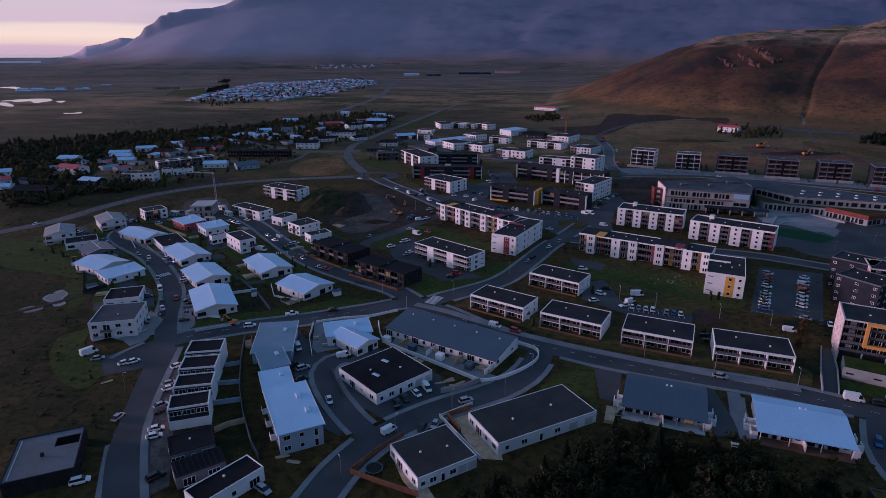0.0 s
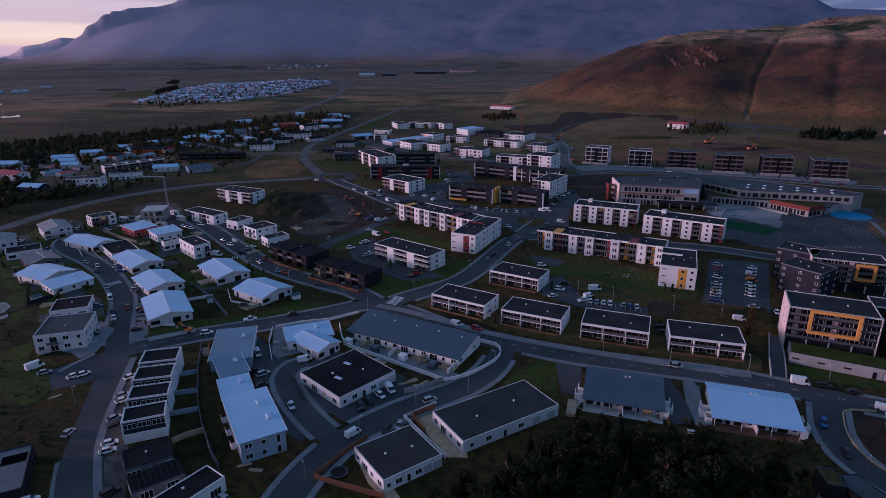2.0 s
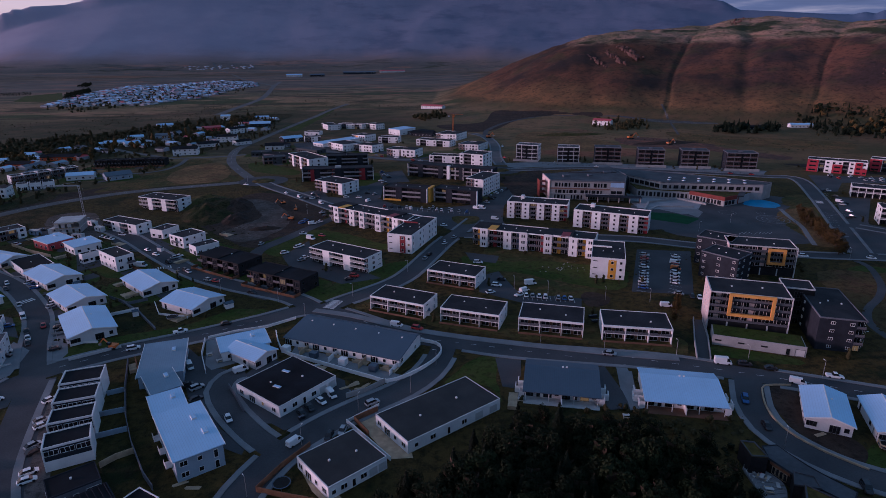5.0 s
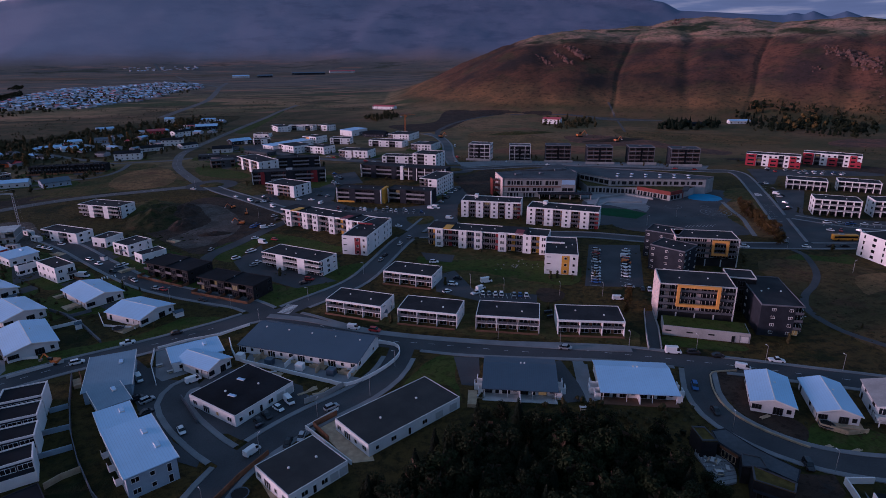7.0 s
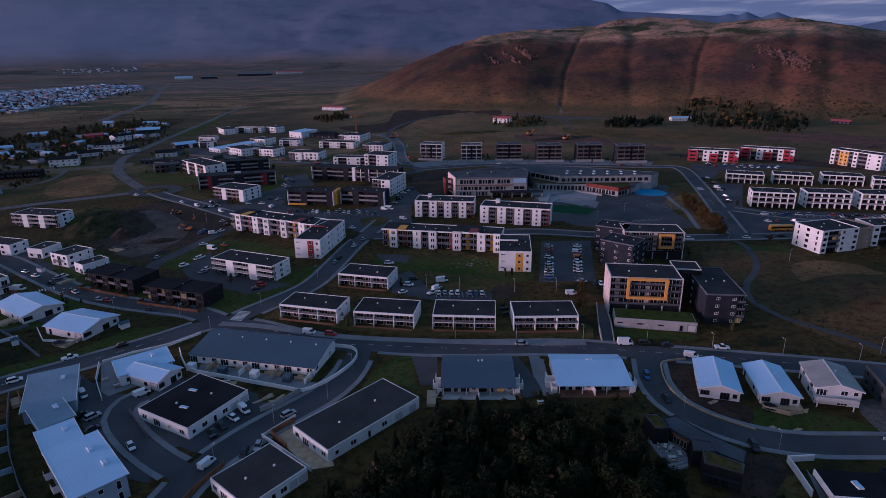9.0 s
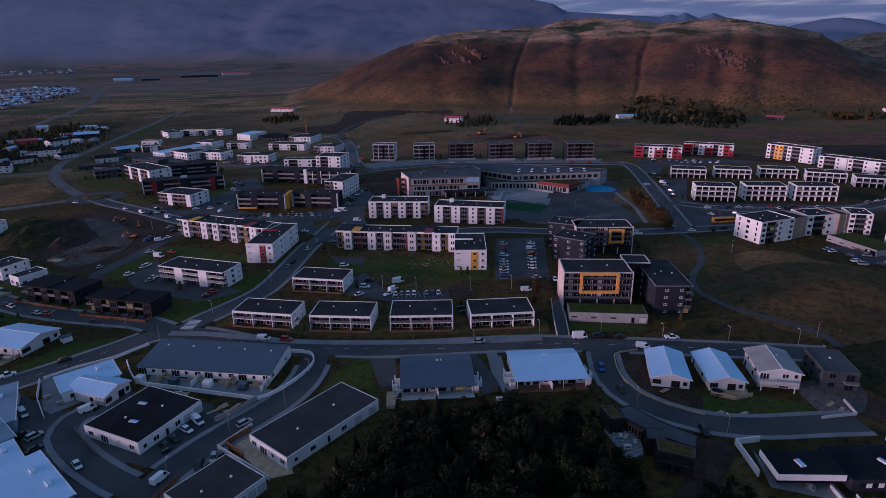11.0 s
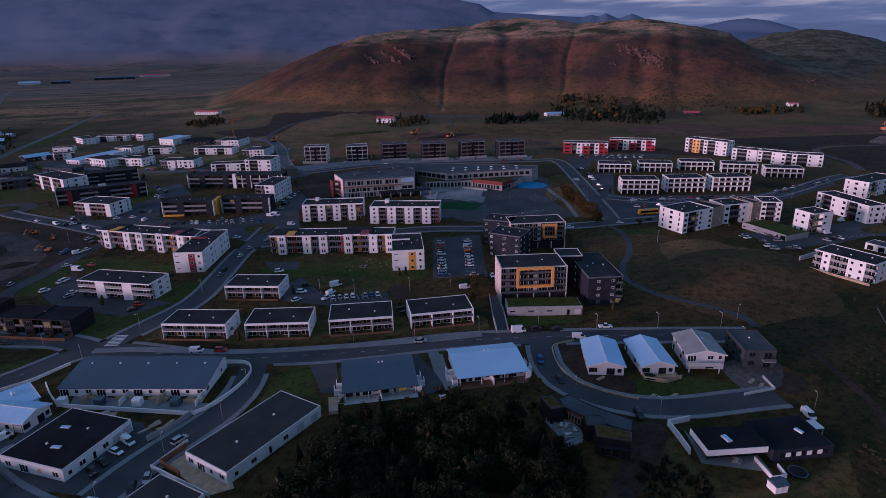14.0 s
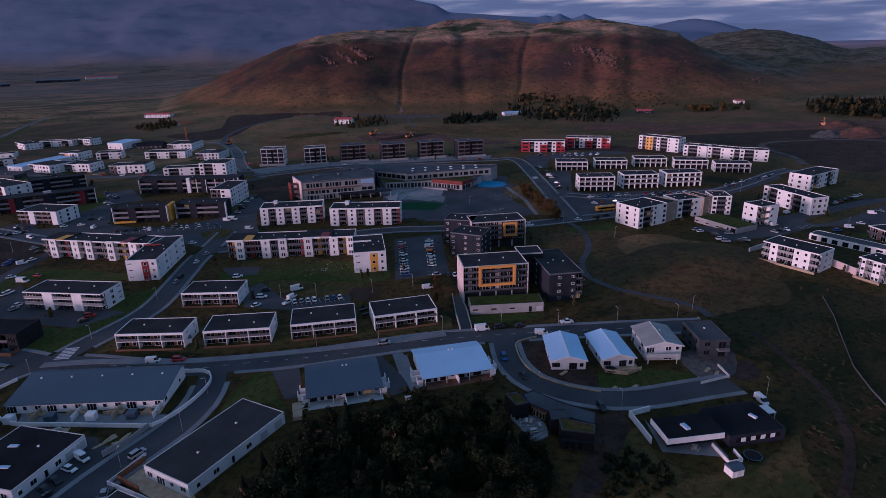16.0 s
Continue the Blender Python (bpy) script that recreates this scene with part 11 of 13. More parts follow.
wall_line("fence", [(-45.5, 186.2), (-44.6, 175.5), (-41.3, 163.9)], 1.4, WHITE, "white board fence round a terrace", "fence", 0.20, False)
wall_line("fence", [(-64.3, 176.3), (-62.1, 170.7), (-60.4, 165.7)], 1.8, TIMBER, "red-brown timber fence round a garden", "fence", 0.20, False)
wall_line("retaining_wall", [(122.1, 168.8), (113.2, 154.5), (106.6, 142.9)], 1.2, CONCRETE, "grey concrete ramp wall", "wall", 0.30, False)
wall_line("retaining_wall", [(125.0, 167.8), (118.5, 155.0), (110.4, 141.6)], 1.0, CONCRETE, "grey concrete ramp wall", "wall", 0.30, False)
wall_line("retaining_wall", [(123.7, 124.0), (116.4, 125.2), (113.0, 122.0), (108.8, 114.6), (107.2, 106.8), (109.3, 98.3), (114.7, 89.5)], 0.5, PALETIMBER, "low pale kerb wall round new gardens", "wall", 0.35, True)
wall_line("fence", [(125.4, 97.6), (123.9, 95.5), (127.8, 91.0), (133.4, 90.3)], 1.2, PALETIMBER, "new pale timber garden fence", "fence", 0.20, False)
wall_line("fence", [(153.0, 78.1), (149.6, 72.7), (140.1, 75.5)], 0.8, PALECON, "concrete edge of a building plot", "wall", 0.30, False)
wall_line("garden_wall", [(111.8, 77.9), (109.6, 73.3), (106.8, 67.7)], 1.8, WHITE, "white garden wall beside a villa", "wall", 0.30, False)
wall_line("garden_wall", [(111.8, 77.9), (117.9, 76.1)], 1.6, WHITE, "white garden wall beside a villa", "wall", 0.30, False)
wall_line("garden_wall", [(117.5, 58.6), (114.6, 52.7), (117.7, 51.4), (119.5, 54.4)], 1.0, WHITE, "white wall round a hot tub", "wall", 0.30, False)
wall_line("fence", [(-83.4, 226.5), (-73.9, 214.4), (-64.1, 198.2)], 1.0, GREY, "dark hedge and fence between gardens", "fence", 0.50, False)
wall_line("fence", [(-84.7, 213.2), (-74.8, 217.3)], 1.2, WHITE, "white garden fence between lawns", "fence", 0.20, False)
wall_line("fence", [(-84.9, 180.5), (-71.5, 186.7)], 1.0, PALECON, "low concrete garden wall", "wall", 0.20, False)
wall_line("fence", [(230.5, 82.7), (215.5, 72.6), (199.7, 63.7), (183.2, 54.1), (173.7, 46.3), (167.9, 40.6)], 0.6, RAIL, "wire fence beside a dirt track", "fence", 0.06, False)
wall_line("retaining_wall", [(163.1, 283.9), (193.9, 328.1), (216.3, 333.6), (226.3, 316.1)], 1.2, CONCRETE, "grey concrete steps of the school yard", "wall", 1.20, False)
wall_line("retaining_wall", [(173.0, 301.8), (194.2, 318.1), (215.1, 312.0)], 0.8, CONCRETE, "grey concrete steps of the school yard", "wall", 1.20, False)
wall_line("garden_wall", [(257.9, 125.2), (271.6, 124.5)], 2.2, PALECON, "pale concrete retaining wall", "wall", 0.40, False)
wall_line("garden_wall", [(268.0, 95.3), (263.3, 83.9)], 3.0, PINK, "tall pale retaining wall", "wall", 0.40, False)
# wood in front of the villas
WOOD = [(14.1, 95.6), (31.0, 109.9), (44.3, 111.3), (55.6, 109.8), (65.6, 105.3), (78.4, 100.5), (77.5, 90.5), (74.3, 78.8), (71.9, 64.7), (16.4, 83.1)]
for i, (x, y, a, b) in enumerate(scatter(WOOD, 190, 5)):
    tree("spruce" if a < 0.22 else ("leaf" if a > (0.45 if x > 52 else 0.84) else "dark"), x, y, 6.0 + 5.0 * b, i)
WOOD_EDGE = [(3.1, 97.9), (9.2, 101.1), (18.2, 105.8), (29.2, 110.6), (40.1, 112.5), (43.3, 98.7), (33.2, 84.4), (3.8, 84.4)]
for i, (x, y, a, b) in enumerate(scatter(WOOD_EDGE, 48, 6)):
    tree("spruce" if a < 0.5 else "dark", x, y, 5.5 + 3.5 * b, i + 3)
WOOD_HOUSE = [(81.0, 91.5), (81.5, 83.5), (83.0, 78.2), (79.5, 72.5), (75.5, 68.0), (70.0, 70.0), (73.0, 90.0)]
for i, (x, y, a, b) in enumerate(scatter(WOOD_HOUSE, 20, 16)):
    tree("leaf" if a > 0.4 else "dark", x, y, 4.5 + 3.0 * b, i)
tree("dark", 70.7, 105.9, 8.0, 3)
tree("spruce", 50.7, 115.9, 9.5, 13)
tree("dark", 62.0, 113.3, 7.0, 8)
tree("dark", 81.3, 101.2, 7.0, 3)
tree("spruce", 21.3, 103.5, 9.0, 3)
tree("spruce", 27.7, 110.3, 9.0, 4)
tree("spruce", 10.6, 99.2, 9.0, 8)
tree("spruce", 41.5, 120.2, 8.0, 14)
tree("dark", 47.4, 119.1, 7.0, 8)
tree("gold", 267.7, 288.0, 5.7, 0, group="golden shrubs")
tree("gold", 260.1, 277.0, 6.8, 1, group="golden shrubs")
tree("gold", 252.9, 266.7, 8.0, 2, group="golden shrubs")
tree("gold", 256.4, 267.7, 9.1, 3, group="golden shrubs")
tree("gold", 249.5, 257.9, 5.7, 4, group="golden shrubs")
tree("gold", 252.9, 258.9, 6.8, 5, group="golden shrubs")
tree("gold", 246.3, 249.6, 8.0, 6, group="golden shrubs")
tree("gold", 240.1, 240.8, 9.1, 7, group="golden shrubs")
tree("gold", 243.2, 241.6, 5.7, 8, group="golden shrubs")
tree("gold", 237.2, 233.2, 6.8, 9, group="golden shrubs")
tree("gold", 240.2, 234.0, 8.0, 10, group="golden shrubs")
tree("gold", 234.4, 226.0, 9.1, 11, group="golden shrubs")
tree("gold", 228.9, 218.4, 5.7, 12, group="golden shrubs")
tree("gold", 231.8, 219.0, 6.8, 13, group="golden shrubs")
tree("gold", 119.2, 175.3, 4.8, 14, group="golden shrubs")
tree("gold", 124.2, 182.3, 4.8, 15, group="golden shrubs")
tree("gold", 114.6, 168.8, 4.2, 16, group="golden shrubs")
tree("gold", 251.7, 263.8, 7.6, 17, group="golden shrubs")
tree("gold", 249.1, 254.5, 8.0, 18, group="golden shrubs")
tree("gold", 239.5, 237.9, 7.6, 19, group="golden shrubs")
# far woods and scrub
woods([(-486.8, 597.6), (-424.3, 665.3), (-374.1, 704.9), (-320.3, 737.7), (-268.8, 773.5), (-209.1, 694.6), (-209.3, 613.3), (-269.3, 575.5), (-315.7, 548.4), (-292.4, 479.8), (-254.5, 387.1), (-317.1, 378.9)], 1500, 2.5, 6.5, 3, WOODLEAF, "dark autumn wood round the old town")
woods([(-268.8, 773.5), (-192.4, 904.8), (-124.4, 980.1), (-69.8, 874.2), (-109.8, 799.4), (-118.4, 670.0), (-144.2, 613.3), (-192.8, 638.3)], 420, 2.5, 7.0, 4, WOODLEAF, "garden trees among old houses")
woods([(-197.5, 414.0), (-243.8, 375.7), (-264.0, 346.1), (-292.3, 375.7), (-255.9, 395.7), (-239.4, 423.8)], 190, 2.5, 6.0, 5, WOODLEAF, "trees above the bypass")
woods([(-485.4, 874.3), (-351.0, 1019.3), (-165.8, 1222.8), (-24.6, 1086.7), (-83.2, 933.3), (-185.8, 872.4), (-292.7, 799.4), (-397.9, 737.7)], 1500, 0.9, 1.9, 6, WOODLEAF, "scrub and trees behind the old town", 70)
woods([(329.1, 722.9), (364.5, 768.3), (411.7, 732.0), (382.9, 672.7), (329.6, 669.4)], 44, 4.0, 8.5, 7, WOODLEAF, "spruce belt round a farmhouse")
woods([(461.5, 652.8), (526.6, 652.9), (536.0, 621.2), (493.7, 600.7), (440.6, 616.8)], 67, 5.2, 10.4, 8, SPRUCE, "trees beside a farm")
woods([(634.8, 709.5), (678.3, 685.0), (727.3, 595.6), (630.9, 506.0), (589.9, 494.7), (557.5, 582.9), (595.8, 671.8)], 100, 4.0, 10.0, 9, SPRUCE, "spruce wood at the foot of the hill")
woods([(639.4, 721.5), (684.5, 691.5), (739.6, 589.8), (625.8, 492.8), (585.4, 490.8), (543.3, 578.7), (592.7, 674.6)], 130, 2.5, 8.0, 41, DARKLEAF, "mixed autumn wood at the foot of the hill")
woods([(642.9, 685.7), (692.0, 649.4), (695.3, 563.6), (598.8, 520.9), (576.5, 602.9)], 14, 7.0, 11.2, 42, GOLD, "golden trees at the foot of the hill")
woods([(120.1, 874.8), (178.7, 962.6), (173.5, 868.8), (128.3, 823.1)], 60, 4.0, 8.5, 10, WOODLEAF, "trees beside a red roofed barn")
woods([(932.4, 408.6), (1006.5, 394.3), (1027.2, 336.9), (1034.9, 290.7), (862.5, 239.1), (850.0, 280.2), (859.4, 333.8), (874.8, 367.8)], 170, 5.6, 11.0, 11, WOODLEAF, "mixed wood at the foot of the hill")
woods([(940.4, 412.6), (1010.5, 396.3), (1030.2, 336.9), (1036.9, 290.7), (866.5, 243.1), (854.0, 282.2), (862.4, 336.8), (878.8, 371.8)], 190, 6.0, 12.5, 113, SPRUCE, "dark spruce wood at the foot of the hill")
woods([(-300.5, 387.1), (-386.4, 506.3), (-302.6, 506.3), (-297.9, 613.3), (-194.2, 665.3), (-109.8, 799.4), (-69.8, 874.2), (-63.5, 704.9), (-129.2, 597.6), (-148.3, 500.8), (-166.4, 467.6), (-191.9, 429.9), (-223.9, 387.1), (-236.4, 346.1)], 620, 1.5, 4.5, 32, WOODLEAF, "garden trees and bushes of the old town")
woods([(-367.3, 479.8), (-327.3, 506.3), (-282.5, 647.0), (-166.7, 779.8), (-121.7, 889.7), (-164.3, 647.0), (-242.7, 551.7), (-278.6, 455.8), (-283.2, 395.7)], 80, 4.0, 8.0, 31, GOLD, "scattered golden trees in the old town")
woods([(915.9, 408.8), (984.6, 400.6), (1027.2, 336.9), (1034.9, 290.7), (882.6, 245.0), (861.3, 284.2), (865.0, 336.1)], 48, 6.0, 11.0, 43, GOLD, "golden trees in a mixed wood")
woods([(803.9, 526.6), (856.5, 504.4), (909.7, 463.5), (850.9, 440.1), (769.7, 485.5)], 60, 3.0, 6.0, 44, WOODLEAF, "trees beside a farm")
woods([(343.9, 761.3), (378.4, 797.8), (433.7, 755.3), (387.5, 670.8), (329.6, 669.4)], 50, 3.0, 6.0, 45, WOODLEAF, "garden trees round a farmhouse")
woods([(810.0, 511.6), (834.8, 499.9), (850.9, 478.1), (812.7, 460.2), (779.2, 487.2)], 14, 6.5, 11.7, 12, GOLD, "golden trees by a farm")
woods([(-114.3, 811.6), (-83.1, 829.3), (-5.6, 994.0), (112.8, 1108.3), (142.8, 1032.2), (40.5, 885.1), (-33.3, 778.1)], 360, 0.6, 1.55, 13, WOODLEAF, "low scrub along the road", 40)
woods([(5.7, 1210.0), (247.5, 1052.3), (231.3, 985.2), (105.0, 1036.7), (-5.4, 1045.0)], 500, 0.6, 1.55, 14, WOODLEAF, "scrub in the plain", 60)
woods([(-572, 1453), (-640, 1646), (-679, 1914), (-614, 1736), (-549, 1416)], 420, 3.5, 6.0, 15, DARKLEAF, "dark windbreak of trees beside the far quarter")
woods([(-766, 2054), (-839, 2331), (-798, 2284), (-721, 2036)], 160, 3.0, 5.0, 151, DARKLEAF, "dark plantation in the plain")
woods([(-795, 1646), (-842, 1777), (-772, 1777), (-709, 1622)], 220, 1.0, 2.5, 152, DARKLEAF, "dark willow scrub in the plain")
woods([(173.0, 171.4), (250.8, 127.9), (212.9, 100.0), (173.8, 105.2), (166.2, 151.6)], 36, 0.7, 1.5, 16, WOODLEAF, "low heather and willow scrub")
woods([(-145.1, 171.5), (-125.3, 175.5), (-101.5, 144.3), (-88.7, 144.3), (-83.6, 125.8), (-106.4, 123.5), (-109.0, 121.3)], 36, 0.7, 1.5, 17, WOODLEAF, "rough scrub and tall grass")
woods([(-230.6, 290.1), (-206.6, 280.5), (-159.7, 239.9), (-128.0, 193.2), (-136.7, 175.5), (-148.0, 175.5)], 36, 0.7, 1.5, 18, WOODLEAF, "rough scrub and tall grass")
woods([(209.6, 102.6), (241.0, 92.3), (229.4, 61.8), (134.6, 29.2), (123.4, 37.6), (175.1, 64.5)], 36, 0.7, 1.5, 19, WOODLEAF, "rough scrub on disturbed ground")
woods([(-64.2, 395.7), (-93.5, 387.1), (-73.4, 311.3), (-55.9, 300.4), (-45.2, 311.3)], 120, 0.4, 1.4, 20, SCRUB, "scrub on the spoil heap")
woods([(-482.2, 1113.0), (-556.9, 1547.9), (-495.5, 1868.4), (-322.1, 2403.5), (-210.0, 1939.7), (-218.9, 1624.3), (-293.5, 1395.5), (-350.3, 1223.8), (-405.2, 1089.1)], 700, 3.0, 7.0, 61, WOODLEAF, "garden trees of the far quarter")
woods([(636.2, 732.3), (664.2, 694.5), (743.9, 598.9), (655.9, 509.5), (588.1, 494.9), (518.4, 544.4)], 60, 1.5, 3.5, 62, WOODLEAF, "bushes along the wood")
woods([(643.6, 741.7), (689.7, 690.5), (731.3, 641.8), (813.8, 586.3), (843.6, 553.5), (807.8, 526.1), (736.2, 574.7), (690.7, 619.7)], 260, 1.2, 3.4, 63, WOODLEAF, "dark shrubs on the foot of the hill")
woods([(-198.8, 311.3), (-158.1, 348.9), (-51.0, 271.4), (-36.8, 214.4), (-62.4, 193.2), (-93.1, 193.2), (-119.8, 193.2)], 320, 0.6, 1.7, 71, WOODLEAF, "garden bushes between metal roofed houses")
woods([(44.3, 132.9), (64.5, 124.9), (100.2, 114.0), (96.0, 106.2), (67.7, 111.9), (43.7, 122.0)], 70, 0.8, 2.2, 72, WOODLEAF, "dark bushes along the back gardens")
woods([(111.4, 113.8), (115.7, 105.8), (122.9, 94.5), (132.1, 86.4), (144.5, 87.2), (137.1, 93.6), (124.9, 99.9), (115.6, 107.9)], 60, 0.5, 1.2, 73, WOODLEAF, "low garden bushes")
woods([(56.2, 250.1), (66.1, 241.7), (92.4, 234.8), (112.9, 224.3), (120.9, 215.3), (110.9, 201.6), (95.6, 210.4), (76.2, 227.3), (56.6, 235.7)], 46, 0.4, 1.1, 74, WOODLEAF, "low shrubs on the lawn of the flats")
woods([(-223.1, 280.5), (-197.6, 267.1), (-183.9, 271.4), (-151.8, 226.5), (-140.3, 193.2), (-121.6, 175.5), (-96.0, 153.6), (-88.0, 141.4), (-92.9, 129.5), (-109.4, 125.9), (-108.7, 121.3)], 240, 0.3, 0.7, 101, SCRUB, "dense low scrub and tall grass beside the lane", 14)
woods([(-150.6, 179.6), (-134.1, 193.2), (-97.6, 153.6), (-88.0, 141.4), (-92.2, 128.2), (-106.7, 119.1)], 150, 0.5, 1.4, 102, SCRUB, "dark willow bushes beside the lane", 12)
woods([(-249.3, 317.0), (-232.7, 363.3), (-189.3, 423.8), (-177.6, 395.7), (-216.7, 342.0), (-228.5, 313.6), (-233.6, 295.2)], 260, 0.5, 1.3, 103, SCRUB, "rough bushes below the bypass")
woods([(236.7, 197.8), (255.6, 156.7), (235.1, 121.7), (190.2, 104.5), (178.0, 127.5), (176.9, 143.1), (206.8, 173.7)], 520, 0.3, 0.9, 104, SCRUB, "heather and low willow on the meadow")
woods([(187.0, 107.0), (202.7, 82.6), (235.9, 96.3), (243.7, 124.0), (223.4, 122.4)], 300, 0.4, 1.1, 105, WOODLEAF, "low brown shrubs at the meadow's edge")
woods([(204.2, 81.4), (210.1, 55.6), (132.4, 28.7), (124.4, 34.7), (154.0, 57.8), (175.1, 64.5)], 300, 0.5, 1.3, 106, WOODLEAF, "shrubs beside the dirt track")
woods([(223.5, 751.6), (392.9, 661.9), (520.0, 486.1), (593.0, 385.3), (658.1, 295.2), (618.2, 276.4), (478.2, 446.5), (342.7, 578.5), (200.5, 678.2)], 1100, 0.5, 1.5, 107, SCRUB, "tussocks and bushes in the pasture", 60)
woods([(633.8, 294.9), (619.8, 197.6), (537.4, 169.0), (563.2, 250.5)], 120, 0.6, 1.5, 108, SCRUB, "bushes round the quarry")
woods([(-60.5, 669.9), (-81.6, 586.3), (-72.9, 520.6), (-39.4, 479.8), (-51.7, 568.5)], 60, 0.5, 1.4, 109, WOODLEAF, "shrubs beside the upper street")
woods([(-471.5, 848.7), (-397.9, 1394.2), (-127.5, 1622.2), (104.1, 1150.0), (88.9, 977.3), (-130.4, 1028.9), (-262.9, 977.3), (-322.2, 694.5)], 2600, 0.7, 1.7, 110, WOODLEAF, "dark scrubland behind the old town", 90)
woods([(94.5, 70.5), (100.5, 69.0), (103.0, 60.0), (95.5, 54.0), (82.2, 62.9)], 80, 0.8, 2.6, 111, DARKLEAF, "dark shrubs beside a gravel drive")
woods([(82.8, 101.5), (88.0, 103.5), (100.0, 104.0), (101.5, 101.8), (92.0, 100.5), (86.5, 99.0)], 26, 0.7, 2.4, 112, DARKLEAF, "dark bushes behind a black timber house")
# far quarters
suburb([(-524, 1238), (-592, 1550), (-602, 1761), (-600, 2035), (-495, 2117), (-390, 2303), (-248, 2206), (-209, 1888), (-255, 1761), (-268, 1423), (-318, 1348), (-344, 1232)], 2600, 21, "far quarter of pale houses in the plain")
for k in range(5):
    barn(-441 + 18 * k, 2020 + 70 * k, -72, 62, 11, 4.0)
suburb([(-313.2, 404.7), (-367.3, 479.8), (-336.0, 520.6), (-303.9, 613.3), (-242.4, 694.6), (-147.3, 841.4), (-82.4, 924.3), (-71.6, 799.4), (-139.4, 647.0), (-192.6, 597.6), (-238.5, 506.3), (-258.7, 414.0)], 64, 26, "old town houses among trees")
suburb([(-756.6, 3354.7), (-412.0, 3459.6), (-370.7, 3367.7), (-682.4, 3291.0)], 60, 22, "farthest cluster of pale houses")
for x, y, l in ((-1071, 1543, 36), (-1048, 1565, 34), (-1028, 1582, 24), (-1010, 1599, 22), (-979, 1622, 20), (-965, 1634, 20), (-1030, 1851, 26)):
    barn(x, y, 33, l, 9, 2.6)
suburb([(-177.3, 2767.3), (-111.4, 2725.7), (-114.2, 2506.4), (-163.7, 2551.8)], 5, 24, "far farm sheds")
# rocks on the hill
crag(23.88, -0.09, 25.83, -1.27, 44, 0.12, 3, (2.0, 5.6))
crag(25.43, 0.22, 27.40, -1.06, 52, 0.14, 4, (2.0, 6.3))
crag(26.49, 0.74, 28.47, -0.49, 78, 0.18, 5, (2.6, 8.4))
crag(47.51, 0.05, 51.26, -1.38, 117, 0.45, 6, (2.6, 9.1))
crag(48.87, -0.17, 49.89, -0.77, 52, 0.30, 7, (3.9, 11.2))
crag(56.38, -1.26, 58.39, -2.22, 59, 0.30, 8, (2.6, 7.0))
crag(61.95, -2.70, 63.02, -3.06, 20, 0.20, 9, (2.0, 5.6))
crag(45.89, -1.09, 47.18, -1.51, 18, 0.30, 10, (1.3, 4.2))
crag(20.68, -1.04, 22.11, -1.67, 18, 0.30, 11, (2.0, 5.6))
crag(35.52, 2.36, 36.56, 2.58, 18, 0.20, 12, (2.0, 5.6))
crag(51.26, -2.75, 53.33, -4.23, 18, 0.60, 13, (1.3, 4.2))
crag(40.93, 2.43, 41.70, 2.36, 13, 0.15, 14, (2.0, 4.9))
rocks(97.3, 227.8, 26, 5.0, 91, CONCRETE, (0.3, 0.7), "pale landscaping stones on a lawn")
rocks(243.0, 267.9, 60, 9.0, 92, GRAVEL, (0.3, 0.7), "grey boulders lining the school yard")
rocks(234.0, 273.9, 30, 7.0, 93, GRAVEL, (0.3, 0.6), "grey boulders lining the school yard")


# Site works, cranes, markings and clutter
def house_shell(x, y, turn, L, D, h):
    """A concrete house going up: bare walls with openings, a floor slab, formwork and scaffold poles."""
    ob = thing("house_shell", x, y, turn, "unfinished pale concrete house shell with scaffold poles", "building site")
    for k in range(2):
        z = k * h / 2
        n = 4 - k
        for i in range(n):
            u0 = -L / 2 + L * i / 4
            boxpart("wall", ob, PALECON, (u0, u0 + L / 4 * 0.62, -D / 2, -D / 2 + 0.3, z, z + h / 2 - 0.25))
            boxpart("wall", ob, PALECON, (u0, u0 + L / 4 * 0.8, D / 2 - 0.3, D / 2, z, z + h / 2 - 0.25))
            boxpart("lintel", ob, PALECON, (u0 + L / 4 * 0.62, u0 + L / 4, -D / 2, -D / 2 + 0.3, z + h * 0.33, z + h / 2 - 0.25))
        for s in (-1, 1):
            a, b = sorted((s * L / 2, s * (L / 2 - 0.3)))
            boxpart("end_wall", ob, CONCRETE, (a, b, -D / 2 + 0.301, D / 2 - 0.301, z, z + h / 2 - 0.25))
        boxpart("floor_slab", ob, PALECON, (-L / 2 - 0.1, L / 2 + 0.1, -D / 2 - 0.1, D / 2 + 0.1, z + h / 2 - 0.249, z + h / 2))
    for i in range(6):
        u = -L / 2 + L * i / 5
        boxpart("scaffold_pole", ob, STEEL, (u - 0.05, u + 0.05, -D / 2 - 1.2, -D / 2 - 1.1, 0, h + 1.2))
    for k in range(3):
        boxpart("scaffold_board", ob, PALETIMBER, (-L / 2 - 0.3, L / 2 + 0.3, -D / 2 - 1.1, -D / 2 - 0.3, 0.8 + k * h / 2.6, 0.88 + k * h / 2.6))
    return ob


